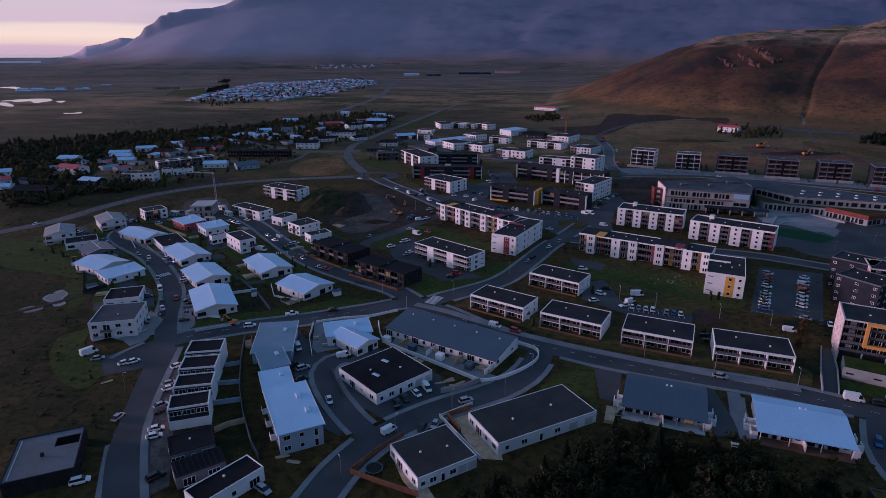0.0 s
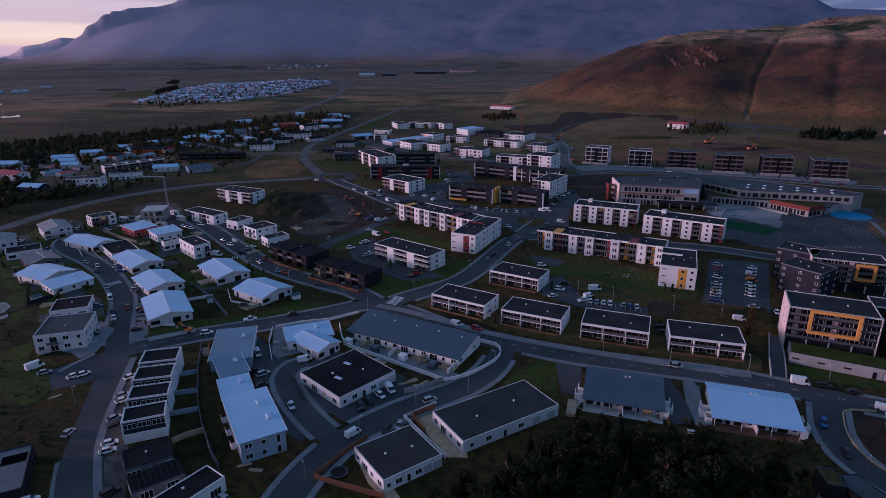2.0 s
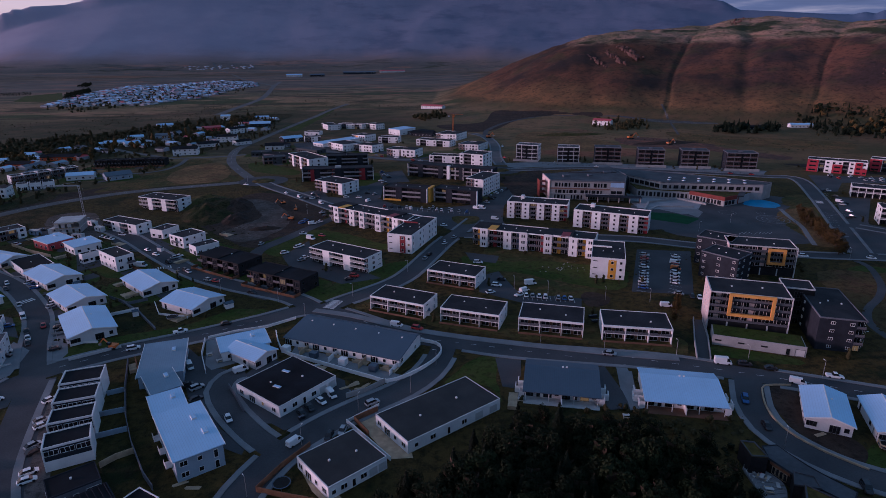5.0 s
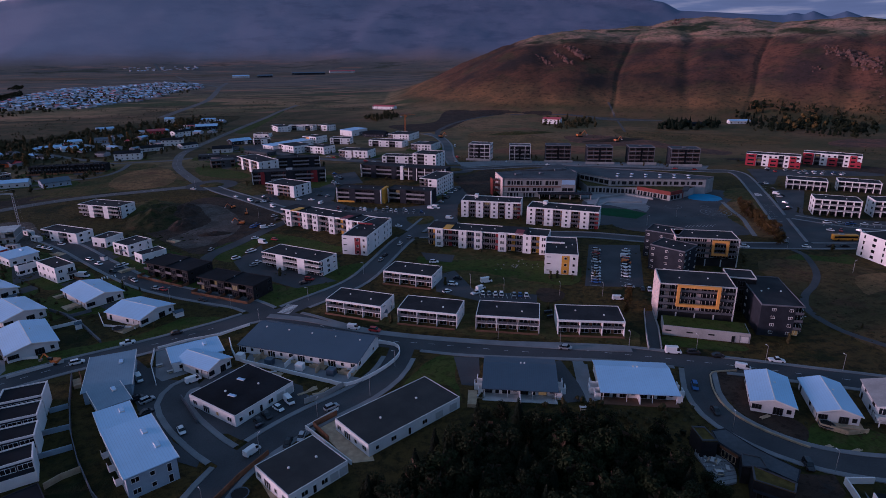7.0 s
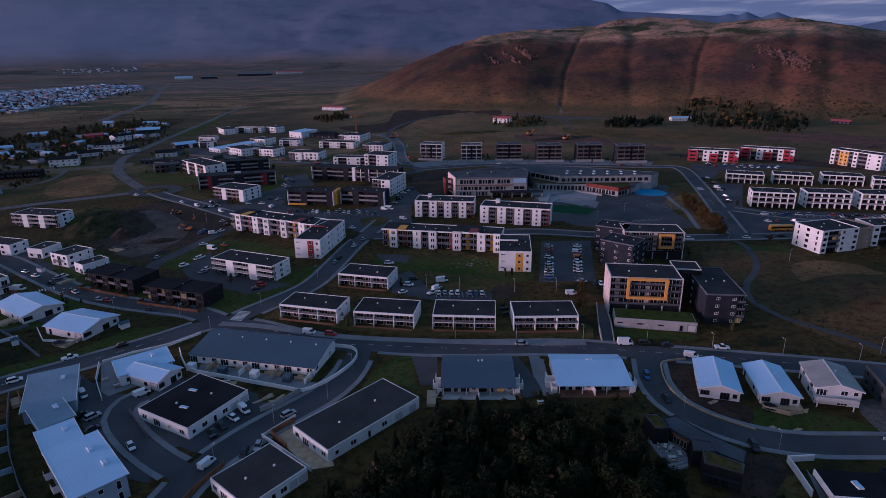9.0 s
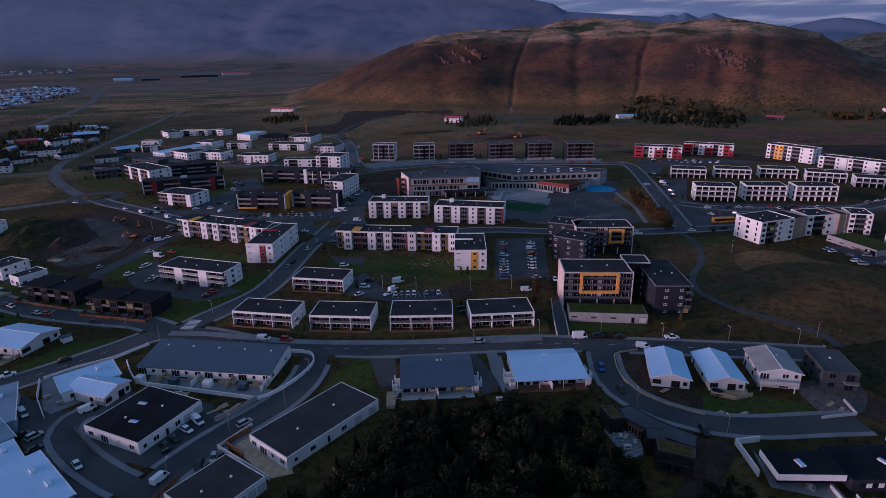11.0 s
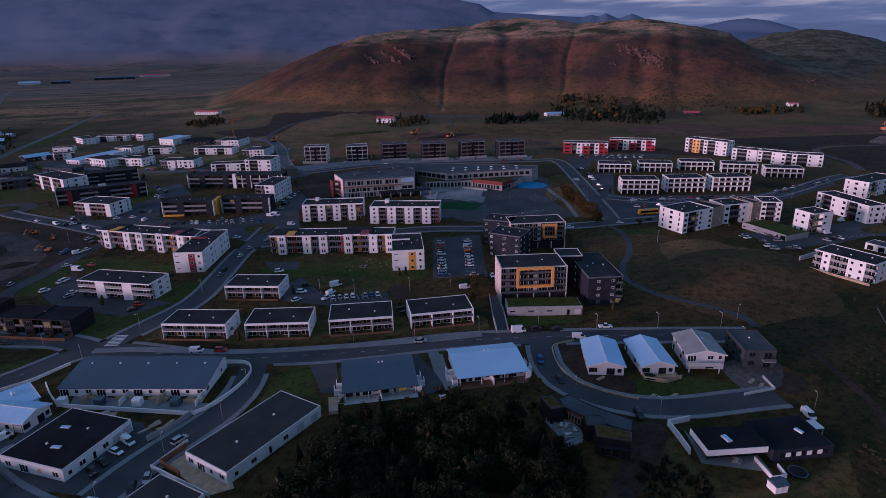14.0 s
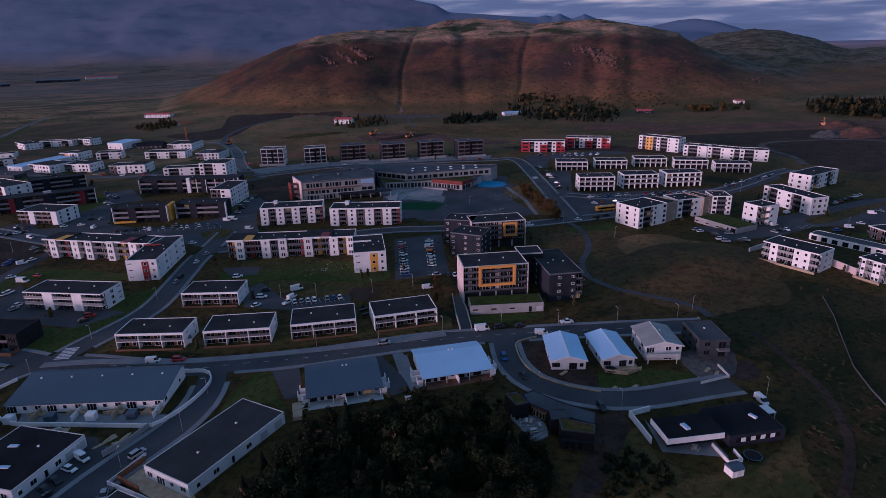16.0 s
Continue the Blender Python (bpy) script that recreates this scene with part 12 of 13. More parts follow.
def site_hut(x, y, turn, colour):
    ob = thing("site_container", x, y, turn, "%s steel site container on the ground" % colour, "container")
    m = {"white": WHITE, "grey": OFFWHITE, "blue": BLUEGREY}[colour]
    boxpart("body", ob, m, (-3.0, 3.0, -1.2, 1.2, 0.15, 2.6))
    boxpart("roof_rim", ob, STEEL, (-3.05, 3.05, -1.25, 1.25, 2.6, 2.7))
    boxpart("door", ob, GREY, (1.4, 2.3, -1.24, -1.204, 0.2, 2.2))
    boxpart("window", ob, GLASS, (-1.8, -0.4, -1.24, -1.204, 1.1, 2.0))
    return ob


def heap(x, y, rx, ry, h, material, label, seed=1):
    bm = bmesh.new()
    bmesh.ops.create_grid(bm, x_segments=26, y_segments=26, size=1.0)
    for v in bm.verts:
        d = min(1.0, math.hypot(v.co.x, v.co.y))
        n = noise.fractal(Vector((v.co.x * 2.5, v.co.y * 2.5, seed)), 1.0, 2.0, 4)
        v.co.z = h * ((1 - d * d) ** 1.2) * (0.8 + 0.5 * n) - 0.06
        v.co.x, v.co.y = v.co.x * rx, v.co.y * ry
    for f in bm.faces:
        f.smooth = True
    ob = tagged(new("earth_mound", to_mesh("earth_mound", bm, material)), label, "mound", kind="structure")
    ob.location = (x, y, 0)


def tower_crane(x, y, h, turn):
    ob = thing("tower_crane", x, y, turn, "orange lattice tower crane on a building site", "crane", z=terrain(x, y))
    bm = bmesh.new()
    for sx in (-0.6, 0.6):
        for sy in (-0.6, 0.6):
            box(bm, sx - 0.1, sx + 0.1, sy - 0.1, sy + 0.1, 0, h)
    for k in range(int(h / 1.5)):
        box(bm, -0.7, 0.7, -0.7, -0.5, k * 1.5, k * 1.5 + 0.15)
        box(bm, -0.7, 0.7, 0.5, 0.7, k * 1.5, k * 1.5 + 0.15)
    tagged(part("mast", bm, PAINTS["orange"], ob), kind="stuff")
    boxpart("jib", ob, PAINTS["orange"], (-5, 13, -0.25, 0.25, h - 1.0, h - 0.45))
    boxpart("cab", ob, PAINTS["orange"], (0.7, 2.2, -0.7, 0.7, h - 3, h - 1.3))
    boxpart("counterweight", ob, CONCRETE, (-6, -4, -0.8, 0.8, h - 3, h - 1.3))


def site_crane(x, y, h, turn):
    """A light self-erecting crane with a long slim jib."""
    ob = thing("site_crane", x, y, turn, "slim grey self-erecting crane on a building site", "crane", z=terrain(x, y))
    boxpart("base", ob, STEEL, (-1.8, 1.8, -1.8, 1.8, 0.1, 0.6))
    boxpart("ballast", ob, CONCRETE, (-2.2, -0.9, -1.1, 1.1, 0.601, 2.2))
    bm = bmesh.new()
    for sx in (-0.4, 0.4):
        for sy in (-0.4, 0.4):
            box(bm, sx - 0.1, sx + 0.1, sy - 0.1, sy + 0.1, 0.6, h)
    for k in range(int(h / 1.4)):
        box(bm, -0.5, 0.5, -0.5, -0.36, 0.8 + k * 1.4, 0.95 + k * 1.4)
        box(bm, -0.5, 0.5, 0.36, 0.5, 0.8 + k * 1.4, 0.95 + k * 1.4)
    tagged(part("mast", bm, STEEL, ob), kind="stuff")
    bm = bmesh.new()
    loft(bm, [[(u, -w, z - w), (u, w, z - w), (u, w, z + w), (u, -w, z + w)] for u, w, z in ((-0.6, 0.3, h), (10.0, 0.28, h + 1.2), (19.0, 0.18, h + 2.0))])
    bmesh.ops.recalc_face_normals(bm, faces=bm.faces)
    part("jib", bm, STEEL, ob)
    bm = bmesh.new()
    loft(bm, [[(u, -0.06, z - 0.06), (u, 0.06, z - 0.06), (u, 0.06, z + 0.06), (u, -0.06, z + 0.06)] for u, z in ((-2.0, 2.2), (-1.6, h + 2.4), (10.0, h + 1.5))])
    bmesh.ops.recalc_face_normals(bm, faces=bm.faces)
    part("tie_rod", bm, STEEL, ob)


def zebra(x, y, turn, n, width, gap=1.0):
    ob = thing("road_marking", x, y, turn, "worn white zebra crossing on asphalt", "road marking", z=0.0)
    for i in range(n):
        boxpart("stripe", ob, PAINTLINE, (i * gap - n * gap / 2, i * gap - n * gap / 2 + 0.5, -width / 2, width / 2, 0.05, 0.13))


def dashes(pts, length=2.0, gap=4.0, wide=0.14):
    line = spline(pts, 1.0)
    bm = bmesh.new()
    s = 0.0
    for a, b in zip(line, line[1:]):
        s += float(np.linalg.norm(b - a))
        if s % (length + gap) < length:
            d = (b - a) / (np.linalg.norm(b - a) + 1e-9)
            n = np.array([-d[1], d[0]]) * wide / 2
            bm.faces.new([bm.verts.new((q[0], q[1], 0.17)) for q in (a - n, b - n, b + n, a + n)])
    tagged(new("road_line", to_mesh("road_line", bm, PAINTLINE)), "worn white line along the road", "road marking", kind="structure")


def trampoline(x, y, r=1.8):
    ob = thing("trampoline", x, y, 0, "round black garden trampoline on the lawn", "trampoline")
    bm = bmesh.new()
    bmesh.ops.create_cone(bm, cap_ends=True, segments=24, radius1=r, radius2=r, depth=0.06)
    for v in bm.verts:
        v.co.z += 0.75
    part("mat", bm, RUBBER, ob)
    bm = bmesh.new()
    for i in range(24):
        a, b = math.tau * i / 24, math.tau * (i + 1) / 24
        q = [(r * math.cos(a), r * math.sin(a)), (r * math.cos(b), r * math.sin(b)), ((r + 0.25) * math.cos(b), (r + 0.25) * math.sin(b)), ((r + 0.25) * math.cos(a), (r + 0.25) * math.sin(a))]
        bm.faces.new([bm.verts.new((px, py, 0.8)) for px, py in q])
    part("pad", bm, BLUEROOF, ob)
    for i in range(4):
        a = math.tau * i / 4
        boxpart("leg", ob, STEEL, (r * math.cos(a) - 0.05, r * math.cos(a) + 0.05, r * math.sin(a) - 0.05, r * math.sin(a) + 0.05, 0, 0.75))


def shed(x, y, turn, l=3.0, w=2.4, h=2.2, wall=None, roof=None):
    ob = thing("garden_shed", x, y, turn, "small garden shed with a shallow gable roof", "shed")
    boxpart("wall", ob, wall or WHITE, (-l / 2, l / 2, -w / 2, w / 2, 0, h - 0.3))
    bm = bmesh.new()
    loft(bm, [[(px, -w / 2 - 0.2, h - 0.35), (px, w / 2 + 0.2, h - 0.35), (px, w / 2 + 0.2, h - 0.25), (px, 0, h + 0.4), (px, -w / 2 - 0.2, h - 0.25)] for px in (-l / 2 - 0.15, l / 2 + 0.15)])
    part("roof", bm, roof or BLUEROOF, ob)
    boxpart("door", ob, FRAME, (-0.4, 0.4, -w / 2 - 0.05, -w / 2 - 0.004, 0.05, 1.7))


def stack(x, y, turn, n=4, material=None, label="stack of pale timber boards on the ground", name="timber_stack", l=3.0):
    ob = thing(name, x, y, turn, label, "building material")
    rng = random.Random(int(x * 7 + y))
    for i in range(n):
        o = rng.uniform(-0.3, 0.3)
        boxpart("board", ob, material or PALETIMBER, (-l / 2 + o, l / 2 + o, -0.5 + 0.25 * (i % 4), -0.28 + 0.25 * (i % 4), 0.02 + 0.08 * (i // 4), 0.1 + 0.08 * (i // 4)))


def bins(x, y, turn, n=3, material=None):
    for i in range(n):
        c, s = math.cos(radians(turn)), math.sin(radians(turn))
        ob = thing("wheelie_bin", x + i * 0.8 * c, y + i * 0.8 * s, turn, "dark plastic wheelie bin beside a house", "bin", "bins")
        boxpart("tub", ob, material or SLATE, (-0.3, 0.3, -0.35, 0.35, 0.1, 1.0))
        boxpart("lid", ob, GREY, (-0.32, 0.32, -0.38, 0.36, 1.0, 1.07))


def deck(x, y, turn, l, w, material=None, wall=True):
    ob = thing("terrace", x, y, turn, "timber garden terrace with a low screen", "terrace")
    n = max(3, int(w / 0.9))
    for i in range(n):
        boxpart("plank", ob, material or PALETIMBER, (-l / 2, l / 2, -w / 2 + w * i / n + 0.03, -w / 2 + w * (i + 1) / n - 0.03, 0.05, 0.25))
    if wall:
        boxpart("screen", ob, material or PALETIMBER, (-l / 2, l / 2, -w / 2 - 0.12, -w / 2 - 0.02, 0, 1.1))


def bay_lines(x0, y0, x1, y1, n, length, turn):
    """White lines between the parking bays of one row."""
    bm = bmesh.new()
    c, s = math.cos(radians(turn)), math.sin(radians(turn))
    for i in range(n):
        u = i / (n - 1)
        px, py = x0 + (x1 - x0) * u, y0 + (y1 - y0) * u
        q = [(px + a * c - b * s, py + a * s + b * c, 0.1) for a, b in ((-length / 2, -0.07), (length / 2, -0.07), (length / 2, 0.07), (-length / 2, 0.07))]
        bm.faces.new([bm.verts.new(v) for v in q])
    bmesh.ops.recalc_face_normals(bm, faces=bm.faces)
    tagged(tagged(new("bay_marking", to_mesh("bay_marking", bm, PAINTLINE)), "worn white lines between parking bays", "road marking"), kind="stuff")


def footprint(ob):
    xs, ys = [], []
    for ch in ob.children:
        for v in ch.data.vertices:
            p = ch.matrix_basis @ v.co
            xs.append(p.x)
            ys.append(p.y)
    return min(xs), max(xs), min(ys), max(ys)


def gardens():
    """Lawns, paved yards and shrubs round every house, clear of the roads."""
    rng = random.Random(77)
    lots = [(ob, footprint(ob)) for ob in HOUSES if ob.children and 225 < ob.matrix_basis.translation.length < 640]
    blocks = [(ob.matrix_basis.inverted(), fp) for ob, fp in lots]
    homes = len(lots)
    for ob in bpy.data.objects:
        if ob.parent is None and ob.get("category") == "apartment house" and ob.children and ob.matrix_basis.translation.length < 640:
            lots.append((ob, footprint(ob)))
    blocks = [(ob.matrix_basis.inverted(), fp) for ob, fp in lots]
    line = np.concatenate([r[1] for r in ROADS])
    half = np.concatenate([np.full(len(r[1]), r[2]) for r in ROADS])

    def free(x, y, margin):
        if np.min(np.hypot(line[:, 0] - x, line[:, 1] - y) - half) < margin:
            return False
        for inv, (x0, x1, y0, y1) in blocks:
            q = inv @ Vector((x, y, 0))
            if x0 - 0.8 < q.x < x1 + 0.8 and y0 - 0.8 < q.y < y1 + 0.8:
                return False
        return True

    sv, sf, lv, lf, pv, pf = [], [], [], [], [], []
    for n, (ob, (x0, x1, y0, y1)) in enumerate(lots):
        m = ob.matrix_basis
        z = 0.0015 + 0.00006 * n
        ring_pts = []
        for k in range(28):
            a = math.tau * k / 28
            c, s = math.cos(a), math.sin(a)
            e = 5.5 + 1.5 * rng.random()
            px = (x0 + x1) / 2 + ((x1 - x0) / 2 + e) * math.copysign(abs(c) ** 0.5, c)
            py = (y0 + y1) / 2 + ((y1 - y0) / 2 + e) * math.copysign(abs(s) ** 0.5, s)
            p = m @ Vector((px, py, 0))
            ring_pts.append((p.x, p.y, z))
        if n < homes:
            i0 = len(lv)
            lv.extend(ring_pts)
            lf.append(tuple(range(i0, i0 + 28)))
        side = n % 4
        w, d = 6.0 + 3 * rng.random(), 6.5
        cx = rng.uniform(x0 + w / 2, max(x0 + w / 2 + 0.1, x1 - w / 2))
        rect = ((cx - w / 2, y0 - d), (cx + w / 2, y0 - d), (cx + w / 2, y0), (cx - w / 2, y0)) if side < 2 else (((x0 - d, y0), (x0, y0), (x0, y0 + w), (x0 - d, y0 + w)) if side == 2 else ((x1, y0), (x1 + d, y0), (x1 + d, y0 + w), (x1, y0 + w)))
        i0 = len(pv)
        for q in rect:
            p = m @ Vector((q[0], q[1], 0))
            if n < homes:
                pv.append((p.x, p.y, 0.0062 + 0.00002 * n))
        if n < homes:
            pf.append((i0, i0 + 1, i0 + 2, i0 + 3))
        for k in range(16):
            a = rng.random()
            e = rng.uniform(2.0, 7.0)
            if rng.random() < 0.5:
                q = (rng.uniform(x0 - e, x1 + e), y0 - e if rng.random() < 0.5 else y1 + e)
            else:
                q = (x0 - e if rng.random() < 0.5 else x1 + e, rng.uniform(y0 - e, y1 + e))
            p = m @ Vector((q[0], q[1], 0))
            if not free(p.x, p.y, 2.6):
                continue
            h = rng.uniform(0.4, 1.3) if a < 0.85 else rng.uniform(1.8, 3.6)
            foliage(sv, sf, rng, p.x, p.y, 0.0, h, "tall" if h > 2.8 else "round")
    for name, v, f, material, label, category in (("garden_shrubs", sv, sf, HEDGE, "low autumn shrubs and hedges round the houses", "shrubs"), ("garden_lawn", lv, lf, LAWN, "dark mown lawns round the houses", "lawn"), ("paved_yards", pv, pf, ASPHALT, "dark paved yards beside the houses", "paving")):
        me = bpy.data.meshes.new(name)
        me.from_pydata(v, [], f)
        me.materials.append(material)
        tagged(new(name, me), label, category, kind="stuff")


heap(-74.0, 366.0, 17, 34, 6, SCRUB, "grass covered bank round a pit", 2)
heap(-61.0, 372.0, 10, 20, 5, SOIL, "dark earth wall of a pit", 22)
heap(-57.5, 342.0, 8, 13, 3.5, SOIL, "dark earth wall of a pit", 23)
heap(-39.0, 319.0, 9, 4, 1.6, SOIL, "low ridge of dug earth in a pit", 3)
heap(-84.0, 388.0, 16, 22, 5, DRYGRASS, "grass covered earth mound", 4)
heap(225.0, 129.8, 38, 30, 3.5, MOOR, "low brown meadow rise", 5)
heap(343.9, 560.2, 40, 10, 2.5, SOIL, "long bank of bare earth", 6)
heap(273.7, 645.5, 45, 10, 3, DRYGRASS, "long grass bank", 7)
heap(700.0, 245.0, 44, 22, 9, REDSOIL, "red-brown quarry spoil heap", 8)
heap(668.0, 262.0, 30, 14, 6, GRAVEL, "grey quarry spoil heap", 9)
heap(752.0, 285.0, 40, 16, 7, REDSOIL, "rusty bank of earth beside the wood", 10)
digger(742.0, 300.0, 20, terrain(742.0, 300.0), 2.0)
tower_crane(148.3, 714.6, 20, 0)
site_crane(-141.6, 355.5, 21, 205)
street_lamp(-139.6, 351.7, 200)
zebra(-3.3, 208.2, 61, 8, 4.5)
zebra(-120.3, 235.1, 46, 6, 3.5)
zebra(-76.9, 264.5, 19, 6, 3.5)
zebra(299.4, 307.2, -124, 7, 4)
dashes([(3.3, 194.7), (12.7, 184.6), (26.7, 172.9), (38.7, 167.1), (54.5, 159.0), (73.5, 150.0)])
dashes([(-237.2, 299.3), (-221.1, 321.8), (-209.5, 360.3), (-189.4, 395.7), (-159.4, 421.8), (-130.2, 436.1), (-80.6, 446.9)])
dashes([(77.0, 153.9), (93.1, 144.4), (110.0, 135.4), (126.8, 125.7), (143.3, 115.5), (160.1, 105.1)])
dashes([(-86.2, 176.7), (-69.6, 184.0), (-49.4, 190.4), (-28.2, 198.7)])
dashes([(-72.8, 490.2), (-84.4, 526.1), (-91.0, 558.6), (-94.2, 610.0), (-87.0, 655.0), (-70.9, 728.6), (-43.8, 845.9)])
trampoline(-60.6, 207.1)
trampoline(-15.7, 110.4)
trampoline(125.6, 95.1)
trampoline(120.9, 50.7)
shed(-42.0, 213.2, 30, 3, 2.4)
shed(-74.3, 212.1, 20, 2, 1.6)
shed(112.6, 50.5, -20, 3, 2.6)
shed(-141.9, 219.1, 40, 3.5, 2.6)
shed(29.8, 191.8, 0, 2.5, 2.2)
stack(-34.8, 113.3, -10, 8)
stack(-37.9, 115.3, 20, 6)
stack(114.3, 102.9, 8, 8)
stack(118.9, 88.8, 5, 5)
stack(124.2, 85.8, 5, 5)
stack(148.5, 78.7, 10, 8)
stack(148.6, 75.9, 20, 6)
stack(-97.4, 148.5, 40, 6)
stack(1.8, 148.8, 20, 8)
stack(5.1, 147.9, 40, 6)
bins(-12.7, 134.5, 30, 2)
bins(-17.3, 138.0, 60, 2)
bins(86.7, 177.4, 0, 4)
bins(86.0, 173.5, 0, 3)
bins(0.6, 144.3, 0, 2)
deck(-81.6, 234.4, 37, 8, 6)
deck(-57.6, 207.6, 50, 8, 5)
deck(-63.7, 171.5, 20, 2, 6)
deck(130.3, 93.9, -30, 8, 4)
deck(-37.0, 186.2, 20, 6, 5)
deck(44.0, 132.0, -20, 2.5, 8)
deck(-9.4, 160.3, -30, 6, 4)
garden_seat(-82.3, 239.9, 20)
garden_seat(-8.6, 161.4, 0)
garden_seat(90.0, 91.1, 30)
garden_seat(113.4, 60.3, 20)
garden_seat(-57.5, 207.1, 10)
garden_seat(90.5, 88.6, 60)
bay_lines(142.3, 239.0, 117.7, 195.9, 14, 5.0, -34)
bay_lines(155.4, 234.3, 129.2, 191.9, 14, 5.0, -42)
bay_lines(282.9, 284.0, 254.9, 242.3, 10, 5.0, -28)
bay_lines(280.7, 239.2, 327.0, 215.7, 16, 5.0, 33)
bay_lines(28.3, 351.8, 77.9, 326.7, 18, 5.0, 80)
bay_lines(281.3, 148.0, 300.7, 142.3, 8, 5.0, -85)
bay_lines(310.7, 131.5, 323.4, 126.3, 6, 5.0, -89)
bay_lines(69.4, 200.2, 87.4, 193.2, 12, 5.0, 76)
bay_lines(207.4, 258.0, 222.4, 254.9, 9, 5.0, 34)
bay_lines(328.6, 336.9, 287.9, 279.7, 12, 5.0, -42)
house_shell(-142.0, 338.0, 5, 12.0, 13.0, 6.4)
site_hut(-143.3, 325.4, 10, "white")
site_hut(-132.7, 320.6, -20, "grey")
site_hut(-149.8, 335.4, 70, "white")
site_hut(-134.4, 346.1, -40, "white")
site_hut(-126.4, 332.9, -40, "grey")
site_hut(-158.0, 332.9, -30, "blue")
patch("soil", [(-162.8, 355.9), (-163.6, 375.6), (-145.0, 375.6), (-127.8, 342.0), (-124.0, 317.0), (-141.6, 317.0)], YARDGRAVEL, "trodden yard of a building site")
stack(-145.7, 319.4, 20, 5)
stack(-129.4, 322.9, 30, 5)
stack(-137.7, 360.3, 60, 5)
old_house(-1108.1, 1596.2, 0.0, 28.4, 11.4, 5.0, "pale", "grey")
old_house(-1068.5, 1596.2, 0.0, 32.8, 13.1, 5.0, "pale", "grey")
old_house(-1027.2, 1622.2, 0.0, 22.7, 9.1, 5.0, "pale", "grey")
old_house(-978.5, 1622.2, 0.0, 13.7, 5.5, 5.0, "pale", "grey")
old_house(-974.5, 1649.1, 0.0, 13.9, 5.6, 5.0, "pale", "grey")
old_house(-136.8, 2652.9, 0.0, 66.5, 24.0, 7.0, "pale", "grey")
old_house(-40.7, 2652.9, 0.0, 61.6, 24.0, 7.0, "blue", "dark")
old_house(145.7, 2800.1, 0.0, 145.7, 24.0, 7.0, "blue", "dark")
old_house(304.9, 2879.8, 0.0, 117.7, 24.0, 7.0, "red", "grey")
deck(-11.6, 173.8, -33, 5, 4)
garden_seat(-11.0, 173.8, -33)
deck(-2.9, 168.4, -33, 5, 4)
garden_seat(-2.4, 168.4, -33)
deck(5.0, 162.4, -33, 5, 4)
garden_seat(5.5, 162.4, -33)
deck(13.0, 156.2, -33, 5, 4)
garden_seat(13.5, 156.2, -33)
garden_seat(-42.3, 175.5, 20)
garden_seat(-38.5, 170.7, 20)
garden_seat(46.3, 132.0, -20)
garden_seat(66.0, 125.9, -20)
garden_seat(70.7, 119.1, -20)
stack(-0.7, 147.9, 20, 6)
stack(1.8, 149.7, 40, 5)
stack(3.4, 146.6, 0, 5)
stack(-23.9, 171.5, 30, 5)
# gardens of the metal roofed quarter
deck(-178.2, 282.4, 30, 6, 4)
deck(-157.2, 239.9, 35, 6, 4)
deck(-134.5, 214.4, 20, 6, 4)
deck(-156.3, 258.8, 40, 6, 4)
deck(-156.1, 325.4, 45, 6, 4)
deck(-129.1, 290.1, 40, 6, 4)
deck(-148.0, 278.6, 40, 6, 4)
deck(-173.8, 302.5, 35, 6, 4)
deck(-89.6, 247.2, 40, 6, 4)
deck(-65.8, 226.5, 50, 6, 4)
deck(-71.7, 271.4, 40, 6, 4)
deck(-108.6, 305.7, -35, 6, 4)
deck(-71.4, 317.0, -40, 6, 4)
deck(-57.7, 311.3, -40, 6, 4)
shed(-165.8, 247.2, 30, 2.6, 2.0)
shed(-189.4, 280.5, 20, 2.6, 2.0)
shed(-137.7, 311.3, 40, 2.6, 2.0)
shed(-141.1, 247.2, 40, 2.6, 2.0)
shed(-101.0, 280.5, 40, 2.6, 2.0)
shed(-91.8, 214.4, 30, 2.6, 2.0)
shed(-106.7, 247.2, 30, 2.6, 2.0)
shed(-85.0, 290.1, -35, 2.6, 2.0)
garden_seat(-176.1, 279.6, 30)
garden_seat(-155.9, 238.5, 35)
garden_seat(-155.5, 324.2, 45)
garden_seat(-89.1, 246.4, 40)
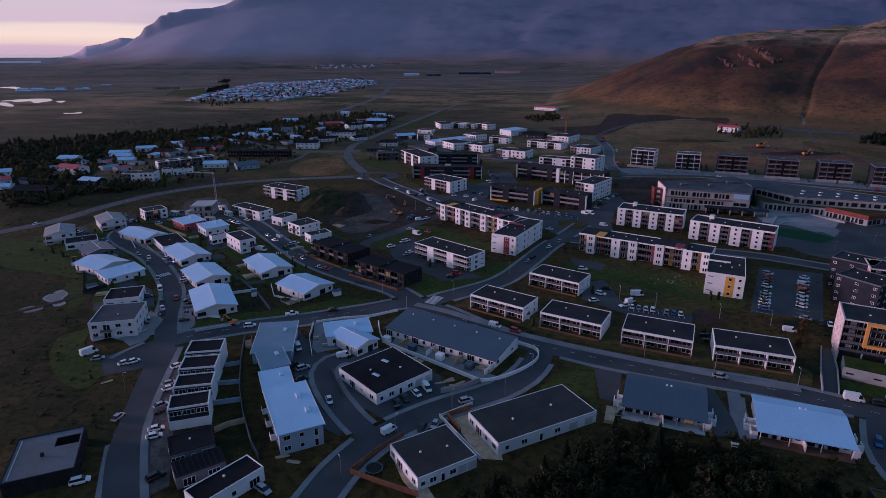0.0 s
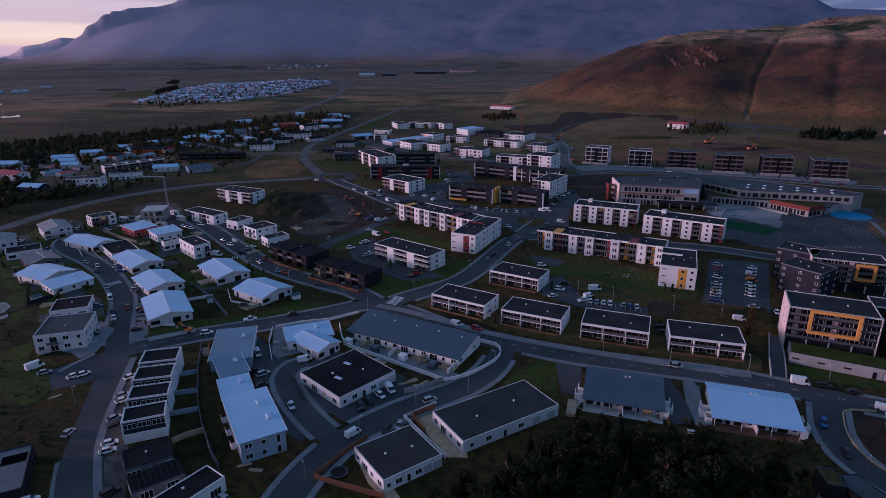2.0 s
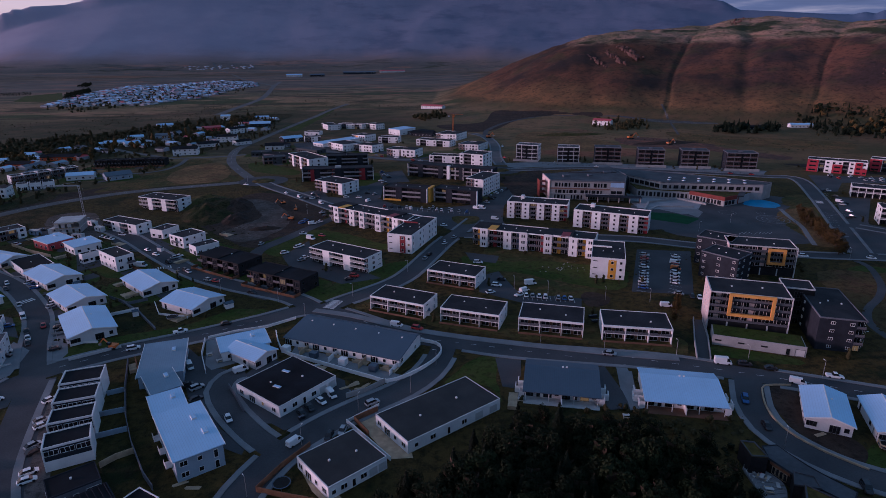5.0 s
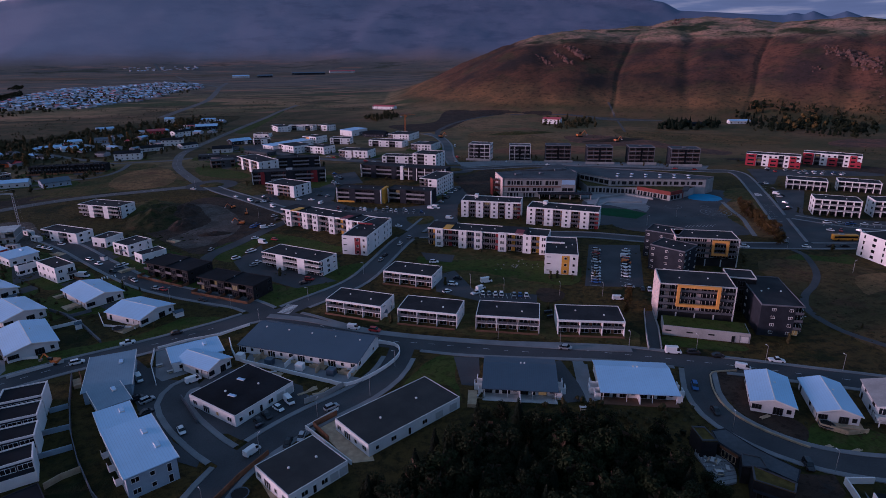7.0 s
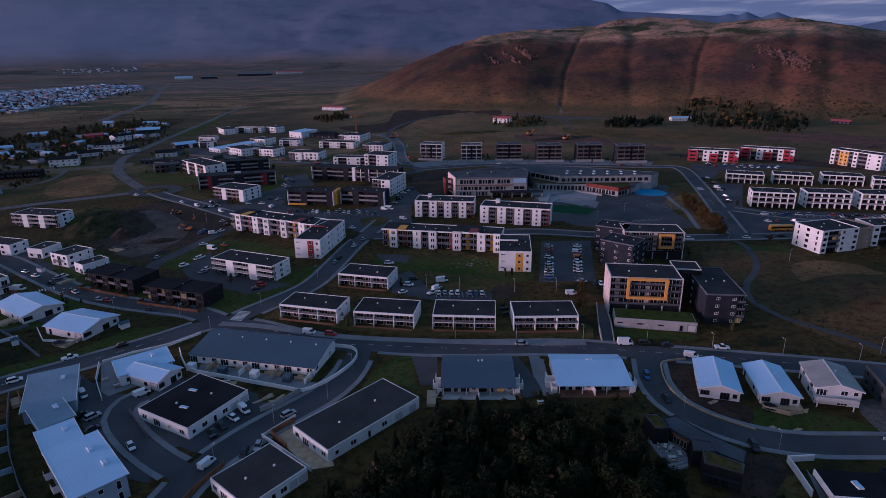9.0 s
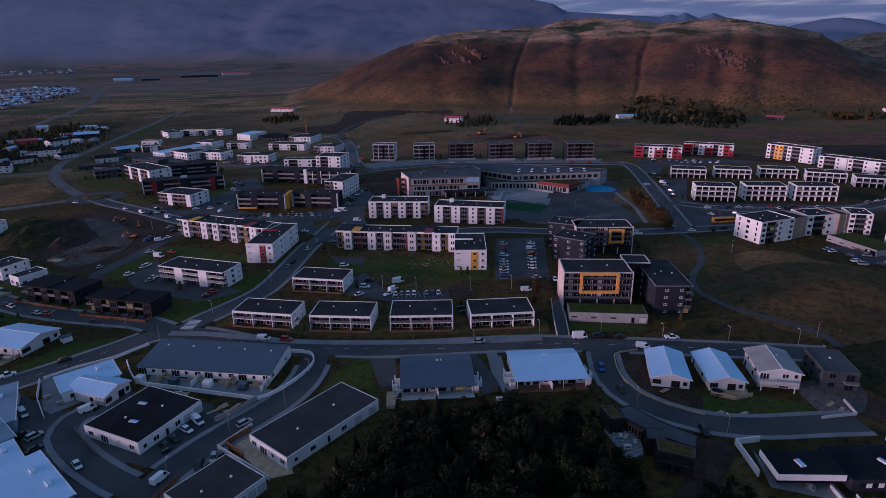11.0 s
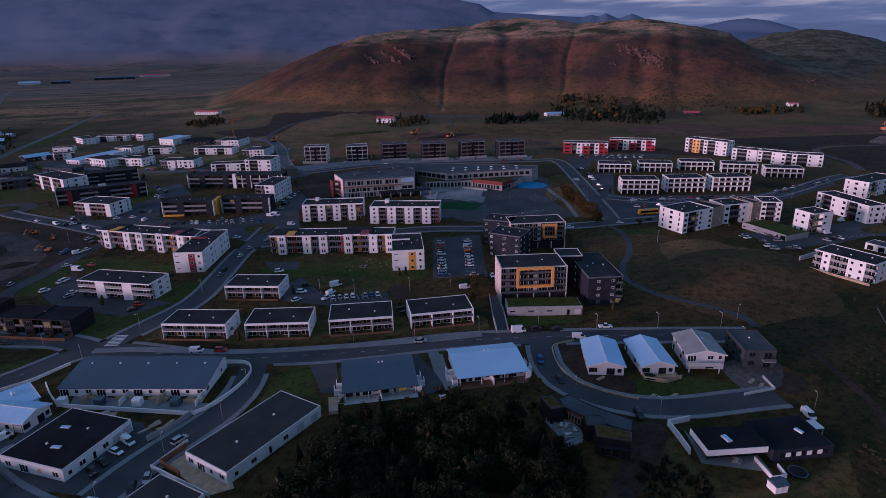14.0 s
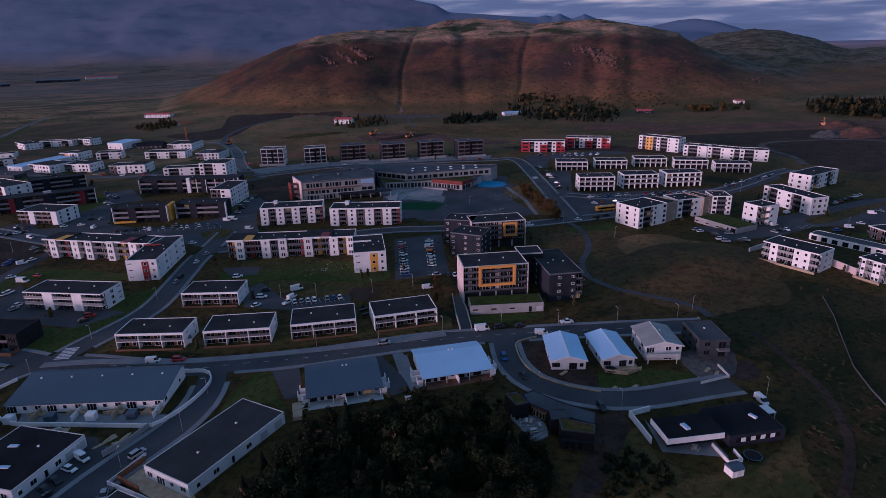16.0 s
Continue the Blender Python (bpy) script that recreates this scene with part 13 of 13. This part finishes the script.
garden_seat(-65.4, 225.9, 50)
garden_seat(-172.7, 301.4, 35)
wall_line("fence", [(-155.7, 236.4), (-142.8, 214.4), (-137.3, 221.5)], 1.5, SLATE, "dark board fence round a garden", "fence", 0.2)
wall_line("fence", [(-160.7, 313.6), (-146.9, 300.4), (-133.5, 290.1)], 1.6, PALETIMBER, "pale timber fence between gardens", "fence", 0.2)
wall_line("garden_wall", [(-171.7, 302.5), (-159.9, 285.2), (-150.7, 271.4)], 0.8, WHITE, "low white garden wall beside a drive", "wall", 0.2)
wall_line("garden_wall", [(-150.0, 278.6), (-137.8, 264.5), (-132.9, 262.9)], 0.8, CONCRETE, "low concrete wall beside a drive", "wall", 0.2)
wall_line("garden_wall", [(-95.2, 206.0), (-90.0, 193.2), (-80.3, 191.8)], 0.9, WHITE, "low white wall round a terrace", "wall", 0.2)
wall_line("garden_wall", [(-97.9, 200.7), (-93.7, 202.3)], 0.8, CONCRETE, "low concrete wall beside a drive", "wall", 0.2)
wall_line("fence", [(-89.4, 231.7), (-80.1, 223.4), (-74.0, 226.5)], 1.2, GREY, "grey board fence between gardens", "fence", 0.2)
wall_line("garden_wall", [(-70.8, 223.4), (-66.3, 211.5), (-55.1, 206.0)], 0.8, WHITE, "low white wall round a garden", "wall", 0.2)
wall_line("fence", [(-122.0, 311.3), (-110.0, 290.1), (-100.8, 271.4)], 1.4, SLATE, "dark board fence round a garden", "fence", 0.2)
wall_line("fence", [(-95.3, 271.4), (-83.3, 258.8)], 1.3, TIMBER, "red-brown timber fence round a garden", "fence", 0.2)
wall_line("garden_wall", [(-120.2, 179.6), (-115.7, 173.4), (-113.1, 175.5)], 1.2, PALECON, "pale concrete wall at a basement stair", "wall", 0.2)
wall_line("garden_wall", [(-109.3, 175.5), (-101.6, 181.8)], 0.6, PALECON, "low kerb wall beside a yard", "wall", 0.2)
stack(-119.5, 181.8, 10, 4)
stack(-71.4, 258.8, 20, 5)
stack(-173.5, 258.8, 30, 4)
gardens()
